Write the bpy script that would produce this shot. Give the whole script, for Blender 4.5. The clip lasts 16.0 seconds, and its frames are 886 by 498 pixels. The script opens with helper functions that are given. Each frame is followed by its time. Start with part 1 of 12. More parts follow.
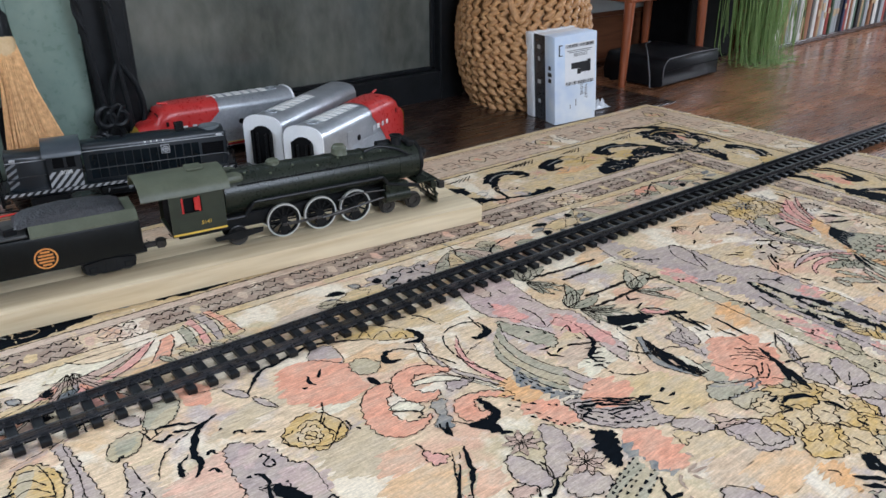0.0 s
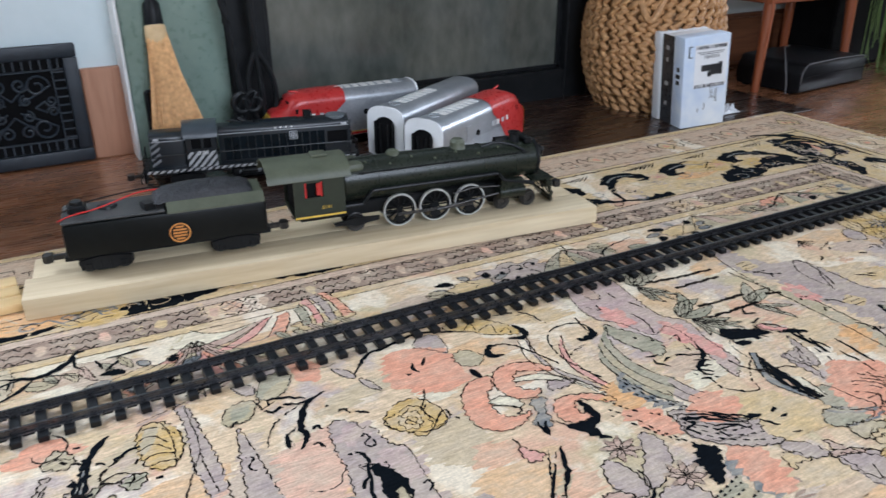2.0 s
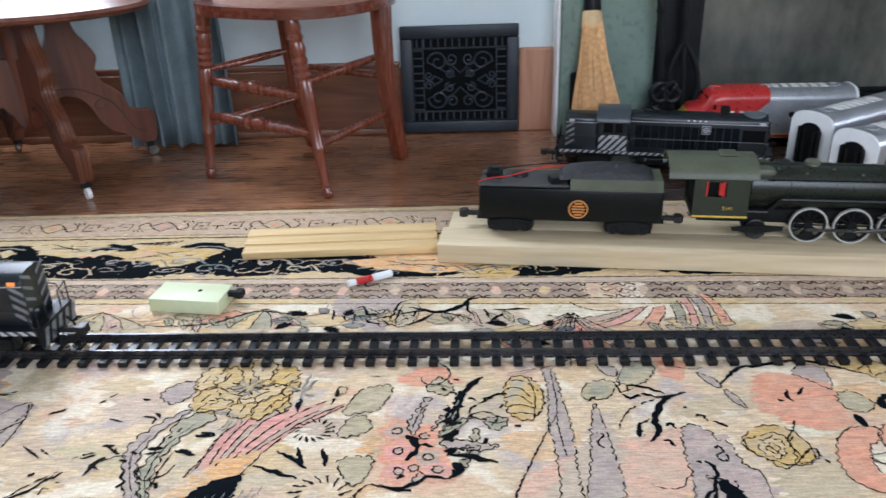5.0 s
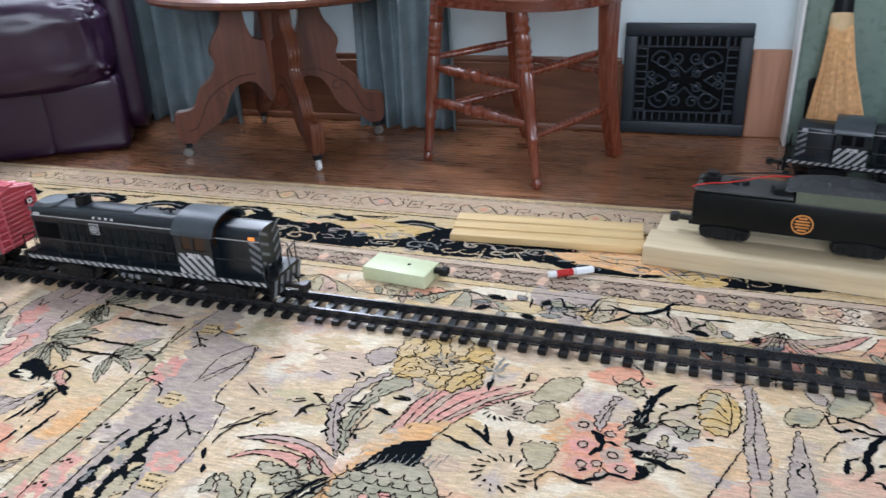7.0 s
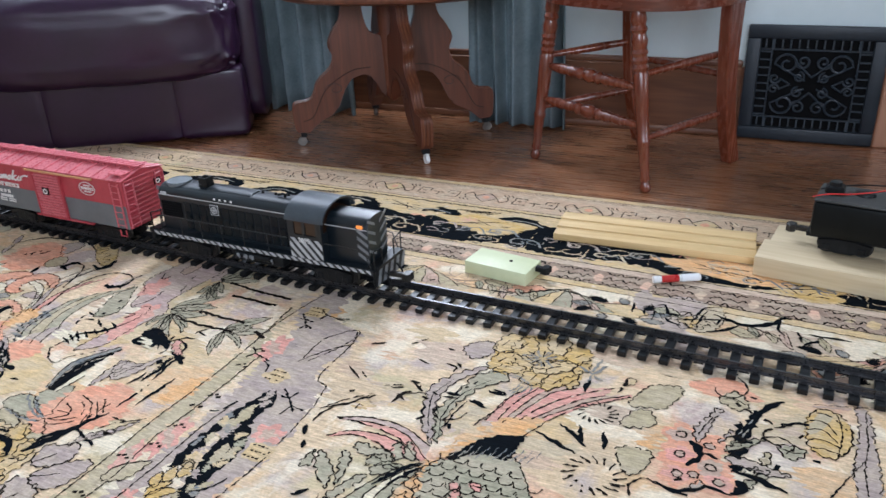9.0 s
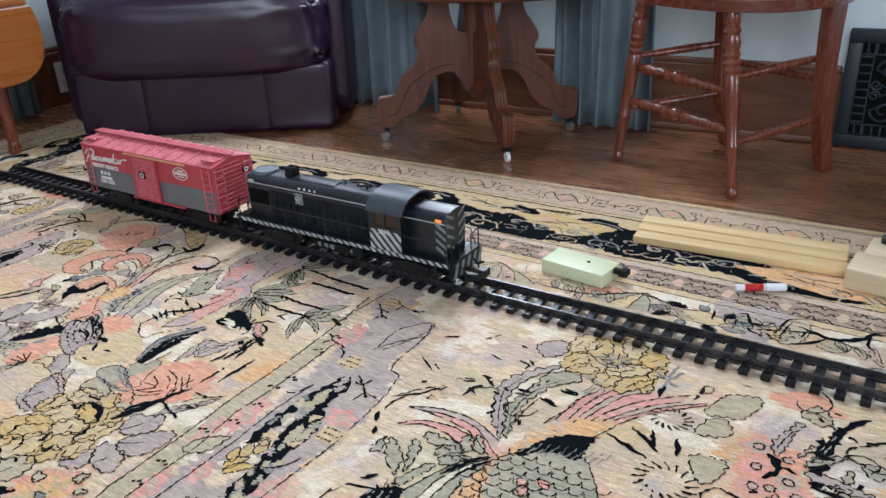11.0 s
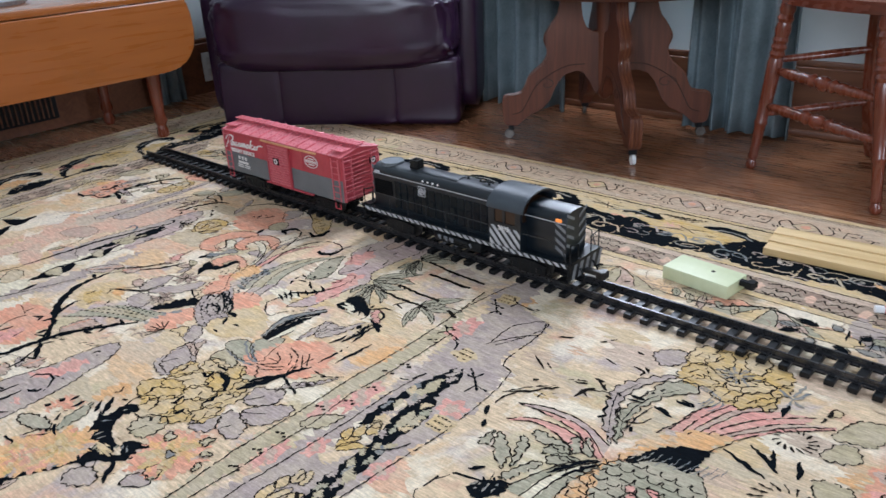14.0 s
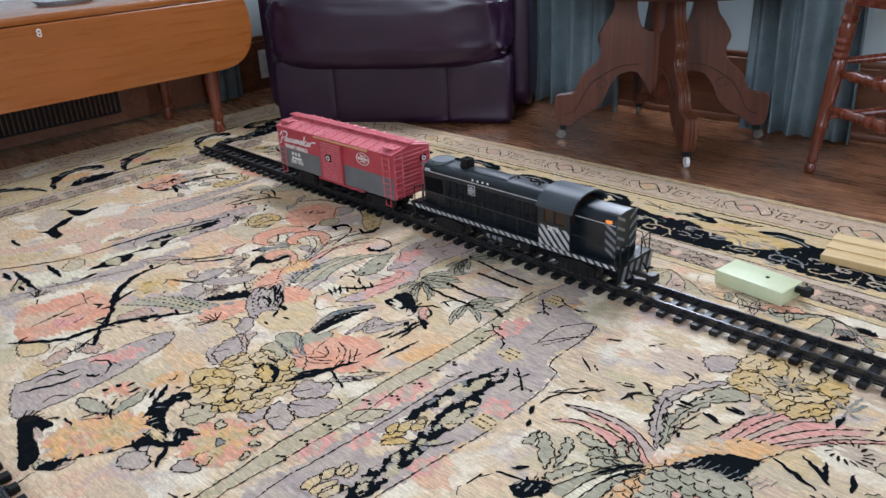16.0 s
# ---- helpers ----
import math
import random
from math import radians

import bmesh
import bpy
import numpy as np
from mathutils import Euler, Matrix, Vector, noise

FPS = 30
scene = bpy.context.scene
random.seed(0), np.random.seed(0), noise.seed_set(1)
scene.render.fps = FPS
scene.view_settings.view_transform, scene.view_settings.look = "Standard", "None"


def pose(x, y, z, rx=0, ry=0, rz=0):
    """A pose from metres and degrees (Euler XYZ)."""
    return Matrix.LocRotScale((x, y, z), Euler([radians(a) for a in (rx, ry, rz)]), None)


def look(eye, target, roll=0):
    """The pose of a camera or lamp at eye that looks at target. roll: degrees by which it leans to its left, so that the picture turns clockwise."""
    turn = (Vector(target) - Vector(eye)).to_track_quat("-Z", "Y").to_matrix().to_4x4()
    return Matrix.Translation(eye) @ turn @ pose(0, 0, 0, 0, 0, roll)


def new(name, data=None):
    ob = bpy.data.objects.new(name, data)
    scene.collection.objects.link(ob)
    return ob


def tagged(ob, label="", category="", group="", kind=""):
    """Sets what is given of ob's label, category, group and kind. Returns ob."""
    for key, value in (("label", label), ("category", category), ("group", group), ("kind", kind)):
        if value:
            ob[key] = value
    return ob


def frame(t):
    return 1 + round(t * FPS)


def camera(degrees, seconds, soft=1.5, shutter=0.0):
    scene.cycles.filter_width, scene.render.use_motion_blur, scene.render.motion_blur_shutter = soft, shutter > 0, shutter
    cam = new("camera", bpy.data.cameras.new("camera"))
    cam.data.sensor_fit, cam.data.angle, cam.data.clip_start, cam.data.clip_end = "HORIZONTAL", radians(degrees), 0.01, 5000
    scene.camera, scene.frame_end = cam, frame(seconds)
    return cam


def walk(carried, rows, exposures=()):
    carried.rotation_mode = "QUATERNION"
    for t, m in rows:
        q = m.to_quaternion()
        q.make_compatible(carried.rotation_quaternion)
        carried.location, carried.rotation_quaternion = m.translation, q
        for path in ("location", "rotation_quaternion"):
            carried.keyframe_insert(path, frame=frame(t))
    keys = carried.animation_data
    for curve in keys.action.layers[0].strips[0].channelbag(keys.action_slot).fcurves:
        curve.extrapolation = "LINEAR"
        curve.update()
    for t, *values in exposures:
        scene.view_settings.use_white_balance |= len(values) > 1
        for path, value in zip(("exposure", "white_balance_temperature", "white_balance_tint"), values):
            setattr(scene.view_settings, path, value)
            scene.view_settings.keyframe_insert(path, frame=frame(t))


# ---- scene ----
cam = camera(59.9, 16.0, soft=1.5, shutter=0.5)
PATH = [
    (0, (-2.125, -1.556, 0.63), (-0.985, -0.135, -0.195), -0.2),
    (0.5, (-2.125, -1.557, 0.631), (-1.007, -0.119, -0.196), -0.1),
    (1, (-2.126, -1.561, 0.632), (-1.058, -0.087, -0.196), 0.0),
    (1.5, (-2.127, -1.563, 0.633), (-1.136, -0.038, -0.198), -0.0),
    (2, (-2.128, -1.566, 0.634), (-1.232, 0.015, -0.2), -0.2),
    (2.5, (-2.129, -1.568, 0.635), (-1.356, 0.076, -0.201), -0.4),
    (3, (-2.13, -1.571, 0.636), (-1.527, 0.14, -0.205), -0.8),
    (3.5, (-2.131, -1.575, 0.638), (-1.721, 0.191, -0.207), -1.1),
    (4, (-2.132, -1.578, 0.639), (-1.901, 0.219, -0.209), -1.5),
    (6.5, (-2.145, -1.603, 0.646), (-2.559, 0.162, -0.199), -2.2),
    (7, (-2.146, -1.608, 0.645), (-2.693, 0.122, -0.196), -2.4),
    (7.5, (-2.146, -1.611, 0.645), (-2.765, 0.095, -0.195), -2.5),
    (8, (-2.147, -1.613, 0.645), (-2.824, 0.071, -0.194), -2.5),
    (8.5, (-2.147, -1.616, 0.645), (-2.877, 0.047, -0.192), -2.6),
    (9, (-2.148, -1.619, 0.646), (-2.936, 0.018, -0.191), -2.6),
    (9.5, (-2.147, -1.62, 0.645), (-2.982, -0.006, -0.189), -2.8),
    (10, (-2.147, -1.623, 0.644), (-3.032, -0.035, -0.188), -2.7),
    (12.5, (-2.149, -1.632, 0.641), (-3.203, -0.145, -0.182), -2.9),
    (13, (-2.148, -1.633, 0.641), (-3.243, -0.174, -0.18), -3.0),
    (13.5, (-2.15, -1.636, 0.641), (-3.29, -0.212, -0.179), -2.9),
    (14, (-2.15, -1.639, 0.641), (-3.35, -0.265, -0.178), -2.9),
    (14.5, (-2.148, -1.638, 0.643), (-3.382, -0.294, -0.177), -3.2),
    (15, (-2.148, -1.639, 0.642), (-3.398, -0.309, -0.176), -3.1),
    (15.5, (-2.148, -1.642, 0.642), (-3.422, -0.333, -0.174), -3.1),
    (16, (-2.148, -1.642, 0.642), (-3.441, -0.352, -0.174), -3.2),
]
walk(cam, [(t, look(eye, target, roll)) for t, eye, target, roll in PATH], exposures=[(0.0, 0.42), (4.0, 0.34), (8.0, 0.2), (13.0, 0.05), (16.0, 0.04)])

# ---- world and light ----
world = bpy.data.worlds.new("sky")
world.use_nodes = True
scene.world = world
_wn = world.node_tree.nodes
_sky = _wn.new("ShaderNodeTexSky")
_sky.sky_type, _sky.sun_disc, _sky.sun_elevation, _sky.sun_rotation = "NISHITA", False, radians(38), radians(100)
world.node_tree.links.new(_sky.outputs[0], _wn["Background"].inputs[0])
_wn["Background"].inputs[1].default_value = 0.1
scene.view_settings.exposure = 0.0


def window_light(name, m, w, h, watts, colour):
    """Skylight that enters by a window: an area lamp in the opening."""
    lamp = bpy.data.lights.new(name, "AREA")
    lamp.shape, lamp.size, lamp.size_y, lamp.energy, lamp.color = "RECTANGLE", w, h, watts, colour
    ob = new(name, lamp)
    ob.matrix_world = m
    return ob


# South and east windows are out of view, placed by how surfaces are lit.
window_light("window_light_south", look((-1.5, -3.42, 1.55), (-2.0, 0.6, 0.65)), 2.0, 1.3, 74, (0.745, 0.83, 1.0))
window_light("window_light_east", look((3.75, -0.9, 1.6), (0, -0.3, 0.2)), 1.5, 1.2, 80, (0.745, 0.83, 1.0))
window_light("window_light_north", look((-3.35, 0.70, 1.35), (-3.0, -1.0, 0.2)), 0.8, 1.55, 84, (0.745, 0.83, 1.0))
# Corner window and lamp are added, unseen, to put sheen on the hood.
window_light("added_corner_light", look((-4.33, 0.70, 1.4), (-3.3, -1.0, 0.2)), 0.75, 1.3, 13, (0.745, 0.83, 1.0))

# ---- helpers of this scene ----
def thing(name, x=0, y=0, z=0, rz=0, label="", category="", group="", kind=""):
    """A thing's Empty at its base."""
    ob = new(name)
    ob.empty_display_size = 0.05
    ob.matrix_basis = pose(x, y, z, 0, 0, rz)
    return tagged(ob, label, category, group, kind)


def part(name, bm, material, parent=None, label="", at=None, smooth=35):
    """Links a bmesh as one mesh object, under a thing or a part."""
    mesh = bpy.data.meshes.new(name)
    bm.normal_update()
    bm.to_mesh(mesh)
    bm.free()
    mats = material if isinstance(material, (list, tuple)) else [material]
    for m in mats:
        mesh.materials.append(m)
    if smooth:
        mesh.polygons.foreach_set("use_smooth", [True] * len(mesh.polygons))
        mesh.set_sharp_from_angle(angle=radians(smooth))
    ob = new(name, mesh)
    ob.parent = parent
    if at is not None:
        ob.matrix_basis = at
    if label:
        ob["label"] = label
    return ob


def structure(ob, label, category):
    return tagged(ob, label, category, kind="structure")


def B():
    return bmesh.new()


def box(bm, c, s, bevel=0.0, m=None, seg=1, mat=0):
    """A box of size s round c, with its edges rounded by bevel."""
    mm = (m or Matrix()) @ Matrix.Translation(c) @ Matrix.Diagonal((*s, 1))
    vs = bmesh.ops.create_cube(bm, size=1, matrix=mm)["verts"]
    fs = {f for v in vs for f in v.link_faces}
    for f in fs:
        f.material_index = mat
    if bevel:
        es = list({e for v in vs for e in v.link_edges})
        r = bmesh.ops.bevel(bm, geom=es, offset=bevel, segments=seg, profile=0.5, affect="EDGES", clamp_overlap=True)
        for f in r["faces"]:
            f.material_index = mat
    return bm


def rod(bm, p0, p1, r0, r1=None, seg=12, mat=0):
    """A round bar from p0 to p1."""
    p0, p1 = Vector(p0), Vector(p1)
    d = p1 - p0
    m = Matrix.Translation((p0 + p1) / 2) @ d.to_track_quat("Z", "Y").to_matrix().to_4x4()
    r = bmesh.ops.create_cone(bm, cap_ends=True, segments=seg, radius1=r0, radius2=r0 if r1 is None else r1, depth=d.length, matrix=m)
    for f in {f for v in r["verts"] for f in v.link_faces}:
        f.material_index = mat
    return bm


def lathe(bm, prof, m=None, seg=20, mat=0, cap=True):
    """Turns a profile of (radius, height) round z; cap closes its ends."""
    m = m or Matrix()
    rings = []
    for r, z in prof:
        if r < 1e-5:
            rings.append([bm.verts.new(m @ Vector((0, 0, z)))] * seg)
        else:
            rings.append([bm.verts.new(m @ Vector((r * math.cos(2 * math.pi * i / seg), r * math.sin(2 * math.pi * i / seg), z))) for i in range(seg)])
    for a, b in zip(rings, rings[1:]):
        for i in range(seg):
            q = [a[i], a[(i + 1) % seg], b[(i + 1) % seg], b[i]]
            q = [v for k, v in enumerate(q) if v not in q[:k]]
            if len(q) > 2:
                bm.faces.new(q).material_index = mat
    for ring, flip in ((rings[0], True), (rings[-1], False)):
        if cap and ring[0] is not ring[1]:
            bm.faces.new(ring[::-1] if flip else ring).material_index = mat
    return bm


def ring(bm, r0, r1, h, m=None, seg=24):
    """A flat ring of inner and outer radius and height."""
    return lathe(bm, [(r0, 0), (r1, 0), (r1, h), (r0, h), (r0, 0)], m, seg, cap=False)


def along(p0, p1):
    """The frame whose z runs from p0 to p1."""
    d = Vector(p1) - Vector(p0)
    return Matrix.Translation(p0) @ d.to_track_quat("Z", "Y").to_matrix().to_4x4()


def tube(bm, pts, r, seg=8, mat=0, radii=None, closed_ends=True):
    """A round bar along points."""
    pts = [Vector(p) for p in pts]
    rings, up = [], None
    for i, p in enumerate(pts):
        d = (pts[min(i + 1, len(pts) - 1)] - pts[max(i - 1, 0)]).normalized()
        if up is None:
            up = d.orthogonal().normalized()
        up = (up - d * up.dot(d)).normalized()
        side = d.cross(up)
        rr = radii[i] if radii else r
        rings.append([bm.verts.new(p + rr * (math.cos(2 * math.pi * k / seg) * up + math.sin(2 * math.pi * k / seg) * side)) for k in range(seg)])
    for a, b in zip(rings, rings[1:]):
        for k in range(seg):
            bm.faces.new((a[k], a[(k + 1) % seg], b[(k + 1) % seg], b[k])).material_index = mat
    if closed_ends:
        bm.faces.new(rings[0][::-1]).material_index = mat
        bm.faces.new(rings[-1]).material_index = mat
    return bm


def prism(bm, pts, depth, m=None, bevel=0.0, mat=0):
    """A plate: the outline pts in x, y, with its thickness along z."""
    m = m or Matrix()
    lo = [bm.verts.new(m @ Vector((x, y, 0))) for x, y in pts]
    hi = [bm.verts.new(m @ Vector((x, y, depth))) for x, y in pts]
    fs = [bm.faces.new(lo[::-1]), bm.faces.new(hi)]
    n = len(pts)
    sides = [bm.faces.new((lo[i], lo[(i + 1) % n], hi[(i + 1) % n], hi[i])) for i in range(n)]
    for f in fs + sides:
        f.material_index = mat
    if bevel:
        es = [e for f in fs for e in f.edges]
        bmesh.ops.bevel(bm, geom=es, offset=bevel, segments=1, profile=0.5, affect="EDGES", clamp_overlap=True)
    return bm


def smooth_line(pts, n=8, closed=False):
    """A Catmull-Rom line through points of two or three numbers."""
    P = [np.array(p, float) for p in pts]
    out, k = [], len(P)
    for i in range(k if closed else k - 1):
        a, b, c, d = (P[(i + j) % k] if closed else P[min(max(i + j, 0), k - 1)] for j in (-1, 0, 1, 2))
        for s in range(n):
            t = s / n
            out.append(tuple(0.5 * (2 * b + (c - a) * t + (2 * a - 5 * b + 4 * c - d) * t * t + (3 * b - a - 3 * c + d) * t ** 3)))
    if not closed:
        out.append(tuple(P[-1]))
    return out


def grid_surface(bm, f, nu, nv, mat=0):
    """A sheet of nu x nv cells through the points f(u, v)."""
    vs = [[bm.verts.new(f(i / nu, j / nv)) for j in range(nv + 1)] for i in range(nu + 1)]
    for i in range(nu):
        for j in range(nv):
            bm.faces.new((vs[i][j], vs[i + 1][j], vs[i + 1][j + 1], vs[i][j + 1])).material_index = mat
    return bm

# ---- materials ----
def mat_noise(name, c1, c2, rough=0.5, scale=12.0, detail=6.0, bump=0.0, bump_scale=120.0, metal=0.0, stretch=(1, 1, 1), rough_var=0.12, spots=0.0, coat=0.0, spec=0.5):
    """Two tones mixed by noise at two scales, varied roughness and fine relief."""
    m = bpy.data.materials.new(name)
    m.use_nodes = True
    n, l = m.node_tree.nodes, m.node_tree.links
    p = n["Principled BSDF"]
    co = n.new("ShaderNodeTexCoord")
    mp = n.new("ShaderNodeMapping")
    mp.inputs["Scale"].default_value = stretch
    l.new(co.outputs["Object"], mp.inputs[0])
    a = n.new("ShaderNodeTexNoise")
    a.inputs["Scale"].default_value, a.inputs["Detail"].default_value = scale, detail
    l.new(mp.outputs[0], a.inputs[0])
    b = n.new("ShaderNodeTexNoise")
    b.inputs["Scale"].default_value, b.inputs["Detail"].default_value = scale * 7.3, 3
    l.new(mp.outputs[0], b.inputs[0])
    mixf = n.new("ShaderNodeMath")
    mixf.operation = "MULTIPLY_ADD"
    mixf.inputs[1].default_value = 0.35
    l.new(b.outputs[0], mixf.inputs[0])
    sc = n.new("ShaderNodeMath")
    sc.operation = "MULTIPLY"
    sc.inputs[1].default_value = 0.65
    l.new(a.outputs[0], sc.inputs[0])
    l.new(sc.outputs[0], mixf.inputs[2])
    r = n.new("ShaderNodeValToRGB")
    r.color_ramp.elements[0].position, r.color_ramp.elements[1].position = 0.33, 0.67
    r.color_ramp.elements[0].color, r.color_ramp.elements[1].color = (*c1, 1), (*c2, 1)
    l.new(mixf.outputs[0], r.inputs[0])
    l.new(r.outputs[0], p.inputs["Base Color"])
    mr = n.new("ShaderNodeMapRange")
    mr.inputs["To Min"].default_value, mr.inputs["To Max"].default_value = max(rough - rough_var, 0.02), min(rough + rough_var, 1)
    l.new(b.outputs[0], mr.inputs[0])
    l.new(mr.outputs[0], p.inputs["Roughness"])
    p.inputs["Metallic"].default_value = metal
    p.inputs["Coat Weight"].default_value = coat
    p.inputs["Specular IOR Level"].default_value = spec
    if bump:
        d = n.new("ShaderNodeTexNoise")
        d.inputs["Scale"].default_value, d.inputs["Detail"].default_value = bump_scale, 4
        l.new(mp.outputs[0], d.inputs[0])
        bp = n.new("ShaderNodeBump")
        bp.inputs["Strength"].default_value, bp.inputs["Distance"].default_value = bump, 0.002
        l.new(d.outputs[0], bp.inputs["Height"])
        l.new(bp.outputs[0], p.inputs["Normal"])
    return m


def mat_wood(name, dark, light, rough=0.35, across=26.0, along_axis=0, coat=0.0, bump=0.12, by_piece=0.0, worn=0.0):
    """Long-grained wood: stretched noise and wavy rings, grain along one axis."""
    m = bpy.data.materials.new(name)
    m.use_nodes = True
    n, l = m.node_tree.nodes, m.node_tree.links
    p = n["Principled BSDF"]
    co, mp = n.new("ShaderNodeTexCoord"), n.new("ShaderNodeMapping")
    s = [across] * 3
    s[along_axis] = across * 0.07
    mp.inputs["Scale"].default_value = s
    l.new(co.outputs["Object"], mp.inputs[0])
    info = n.new("ShaderNodeObjectInfo")
    off = n.new("ShaderNodeVectorMath")
    off.operation = "SCALE"
    off.inputs[0].default_value = (31, 17, 23)
    l.new(info.outputs["Random"], off.inputs["Scale"])
    l.new(off.outputs[0], mp.inputs["Location"])
    a, b = n.new("ShaderNodeTexNoise"), n.new("ShaderNodeTexNoise")
    a.inputs["Scale"].default_value, a.inputs["Detail"].default_value, a.inputs["Distortion"].default_value = 1.0, 6, 1.2
    b.inputs["Scale"].default_value, b.inputs["Detail"].default_value = 5.0, 3
    l.new(mp.outputs[0], a.inputs[0])
    l.new(mp.outputs[0], b.inputs[0])
    mx = n.new("ShaderNodeMath")
    mx.operation = "MULTIPLY_ADD"
    mx.inputs[1].default_value = 0.4
    sc = n.new("ShaderNodeMath")
    sc.operation = "MULTIPLY"
    sc.inputs[1].default_value = 0.6
    l.new(a.outputs[0], sc.inputs[0])
    l.new(b.outputs[0], mx.inputs[0])
    l.new(sc.outputs[0], mx.inputs[2])
    r = n.new("ShaderNodeValToRGB")
    r.color_ramp.elements[0].position, r.color_ramp.elements[1].position = 0.36, 0.64
    r.color_ramp.elements[0].color, r.color_ramp.elements[1].color = (*dark, 1), (*light, 1)
    l.new(mx.outputs[0], r.inputs[0])
    if by_piece:
        hs = n.new("ShaderNodeHueSaturation")
        mr = n.new("ShaderNodeMapRange")
        mr.inputs["To Min"].default_value, mr.inputs["To Max"].default_value = 1 - by_piece, 1 + by_piece
        l.new(info.outputs["Random"], mr.inputs[0])
        l.new(mr.outputs[0], hs.inputs["Value"])
        l.new(r.outputs[0], hs.inputs["Color"])
        l.new(hs.outputs[0], p.inputs["Base Color"])
    else:
        l.new(r.outputs[0], p.inputs["Base Color"])
    if worn:
        # traffic wear that runs over the pieces: dull dark blots and pale scuffs
        geo, patch, scuff = n.new("ShaderNodeNewGeometry"), n.new("ShaderNodeTexNoise"), n.new("ShaderNodeTexNoise")
        patch.inputs["Scale"].default_value, patch.inputs["Detail"].default_value, patch.inputs["Roughness"].default_value = 3.2, 7, 0.62
        scuff.inputs["Scale"].default_value, scuff.inputs["Detail"].default_value, scuff.inputs["Roughness"].default_value = 14.0, 8, 0.75
        for t in (patch, scuff):
            l.new(geo.outputs["Position"], t.inputs[0])
        col = p.inputs["Base Color"].links[0].from_socket
        for t, lo, hi, p0, p1 in ((patch, 1 - worn, 1 + worn * 0.4, 0.36, 0.62), (scuff, 1 - worn * 0.6, 1 + worn * 0.5, 0.38, 0.66)):
            rm = n.new("ShaderNodeMapRange")
            rm.inputs["From Min"].default_value, rm.inputs["From Max"].default_value = p0, p1
            rm.inputs["To Min"].default_value, rm.inputs["To Max"].default_value = lo, hi
            l.new(t.outputs[0], rm.inputs[0])
            k = n.new("ShaderNodeMix")
            k.data_type, k.blend_type = "RGBA", "MULTIPLY"
            k.inputs[0].default_value = 1.0
            l.new(col, k.inputs[6])
            l.new(rm.outputs[0], k.inputs[7])
            col = k.outputs[2]
        l.new(col, p.inputs["Base Color"])
    rr = n.new("ShaderNodeMapRange")
    rr.inputs["To Min"].default_value, rr.inputs["To Max"].default_value = rough - 0.08, rough + 0.14
    l.new(b.outputs[0], rr.inputs[0])
    l.new(rr.outputs[0], p.inputs["Roughness"])
    p.inputs["Coat Weight"].default_value, p.inputs["Coat Roughness"].default_value = coat, 0.12
    bp = n.new("ShaderNodeBump")
    bp.inputs["Strength"].default_value, bp.inputs["Distance"].default_value = bump, 0.001
    l.new(b.outputs[0], bp.inputs["Height"])
    l.new(bp.outputs[0], p.inputs["Normal"])
    return m


def mat_glow(name, colour, strength):
    m = bpy.data.materials.new(name)
    m.use_nodes = True
    p = m.node_tree.nodes["Principled BSDF"]
    p.inputs["Base Color"].default_value = (*(v * 0.2 for v in colour), 1)
    p.inputs["Emission Color"].default_value = (*colour, 1)
    p.inputs["Emission Strength"].default_value = strength
    return m


M_PLASTER = mat_noise("wall_paint", (0.61, 0.7, 0.71), (0.69, 0.77, 0.78), 0.75, 3, bump=0.08, bump_scale=90)
# Unseen ceiling and walls: grey paint cuts bounced light and deepens shadows.
M_UNSEEN = mat_noise("unseen_room_grey", (0.36, 0.36, 0.35), (0.42, 0.42, 0.41), 0.8, 3, bump=0.05)
M_FLOOR = mat_wood("oak_floor", (0.23, 0.092, 0.042), (0.37, 0.165, 0.08), 0.25, 34, 0, coat=0.5, by_piece=0.16, worn=0.42)
M_BASE = mat_wood("oak_trim", (0.11, 0.038, 0.018), (0.2, 0.08, 0.037), 0.4, 24, 0)
M_GREEN = mat_noise("green_tile", (0.17, 0.24, 0.2), (0.24, 0.32, 0.27), 0.3, 8, bump=0.06)
M_BLACK = mat_noise("black_iron", (0.006, 0.007, 0.008), (0.014, 0.015, 0.016), 0.42, 30, bump=0.15, spec=0.18)
M_TRACK = mat_noise("track_plastic", (0.003, 0.0034, 0.0042), (0.008, 0.0088, 0.01), 0.36, 40, bump=0.1, spec=0.3)
M_RAIL = mat_noise("rail_metal", (0.05, 0.052, 0.058), (0.12, 0.12, 0.125), 0.3, 30, metal=0.85)
M_BOXRED = mat_noise("red_boxcar", (0.36, 0.035, 0.05), (0.47, 0.06, 0.075), 0.42, 22, bump=0.03)
M_BOXGREY = mat_noise("grey_boxcar", (0.11, 0.12, 0.125), (0.15, 0.16, 0.165), 0.5, 22)
M_LOCO = mat_noise("black_loco", (0.0014, 0.0044, 0.0072), (0.003, 0.0082, 0.0135), 0.38, 30, rough_var=0.05, spec=0.68)
M_LEATHER = mat_noise("burgundy_leather", (0.0135, 0.0034, 0.0155), (0.0235, 0.006, 0.027), 0.33, 9, bump=0.05, bump_scale=160, rough_var=0.05, spec=0.62)
M_MAPLE = mat_wood("maple", (0.24, 0.07, 0.012), (0.3, 0.092, 0.019), 0.26, 14, 1, coat=0.5)
M_CHERRY = mat_wood("cherry_chair", (0.12, 0.027, 0.013), (0.19, 0.045, 0.02), 0.24, 22, 2, coat=0.4)
M_WALNUT = mat_wood("walnut", (0.075, 0.022, 0.012), (0.15, 0.047, 0.024), 0.38, 26, 2, coat=0.12)
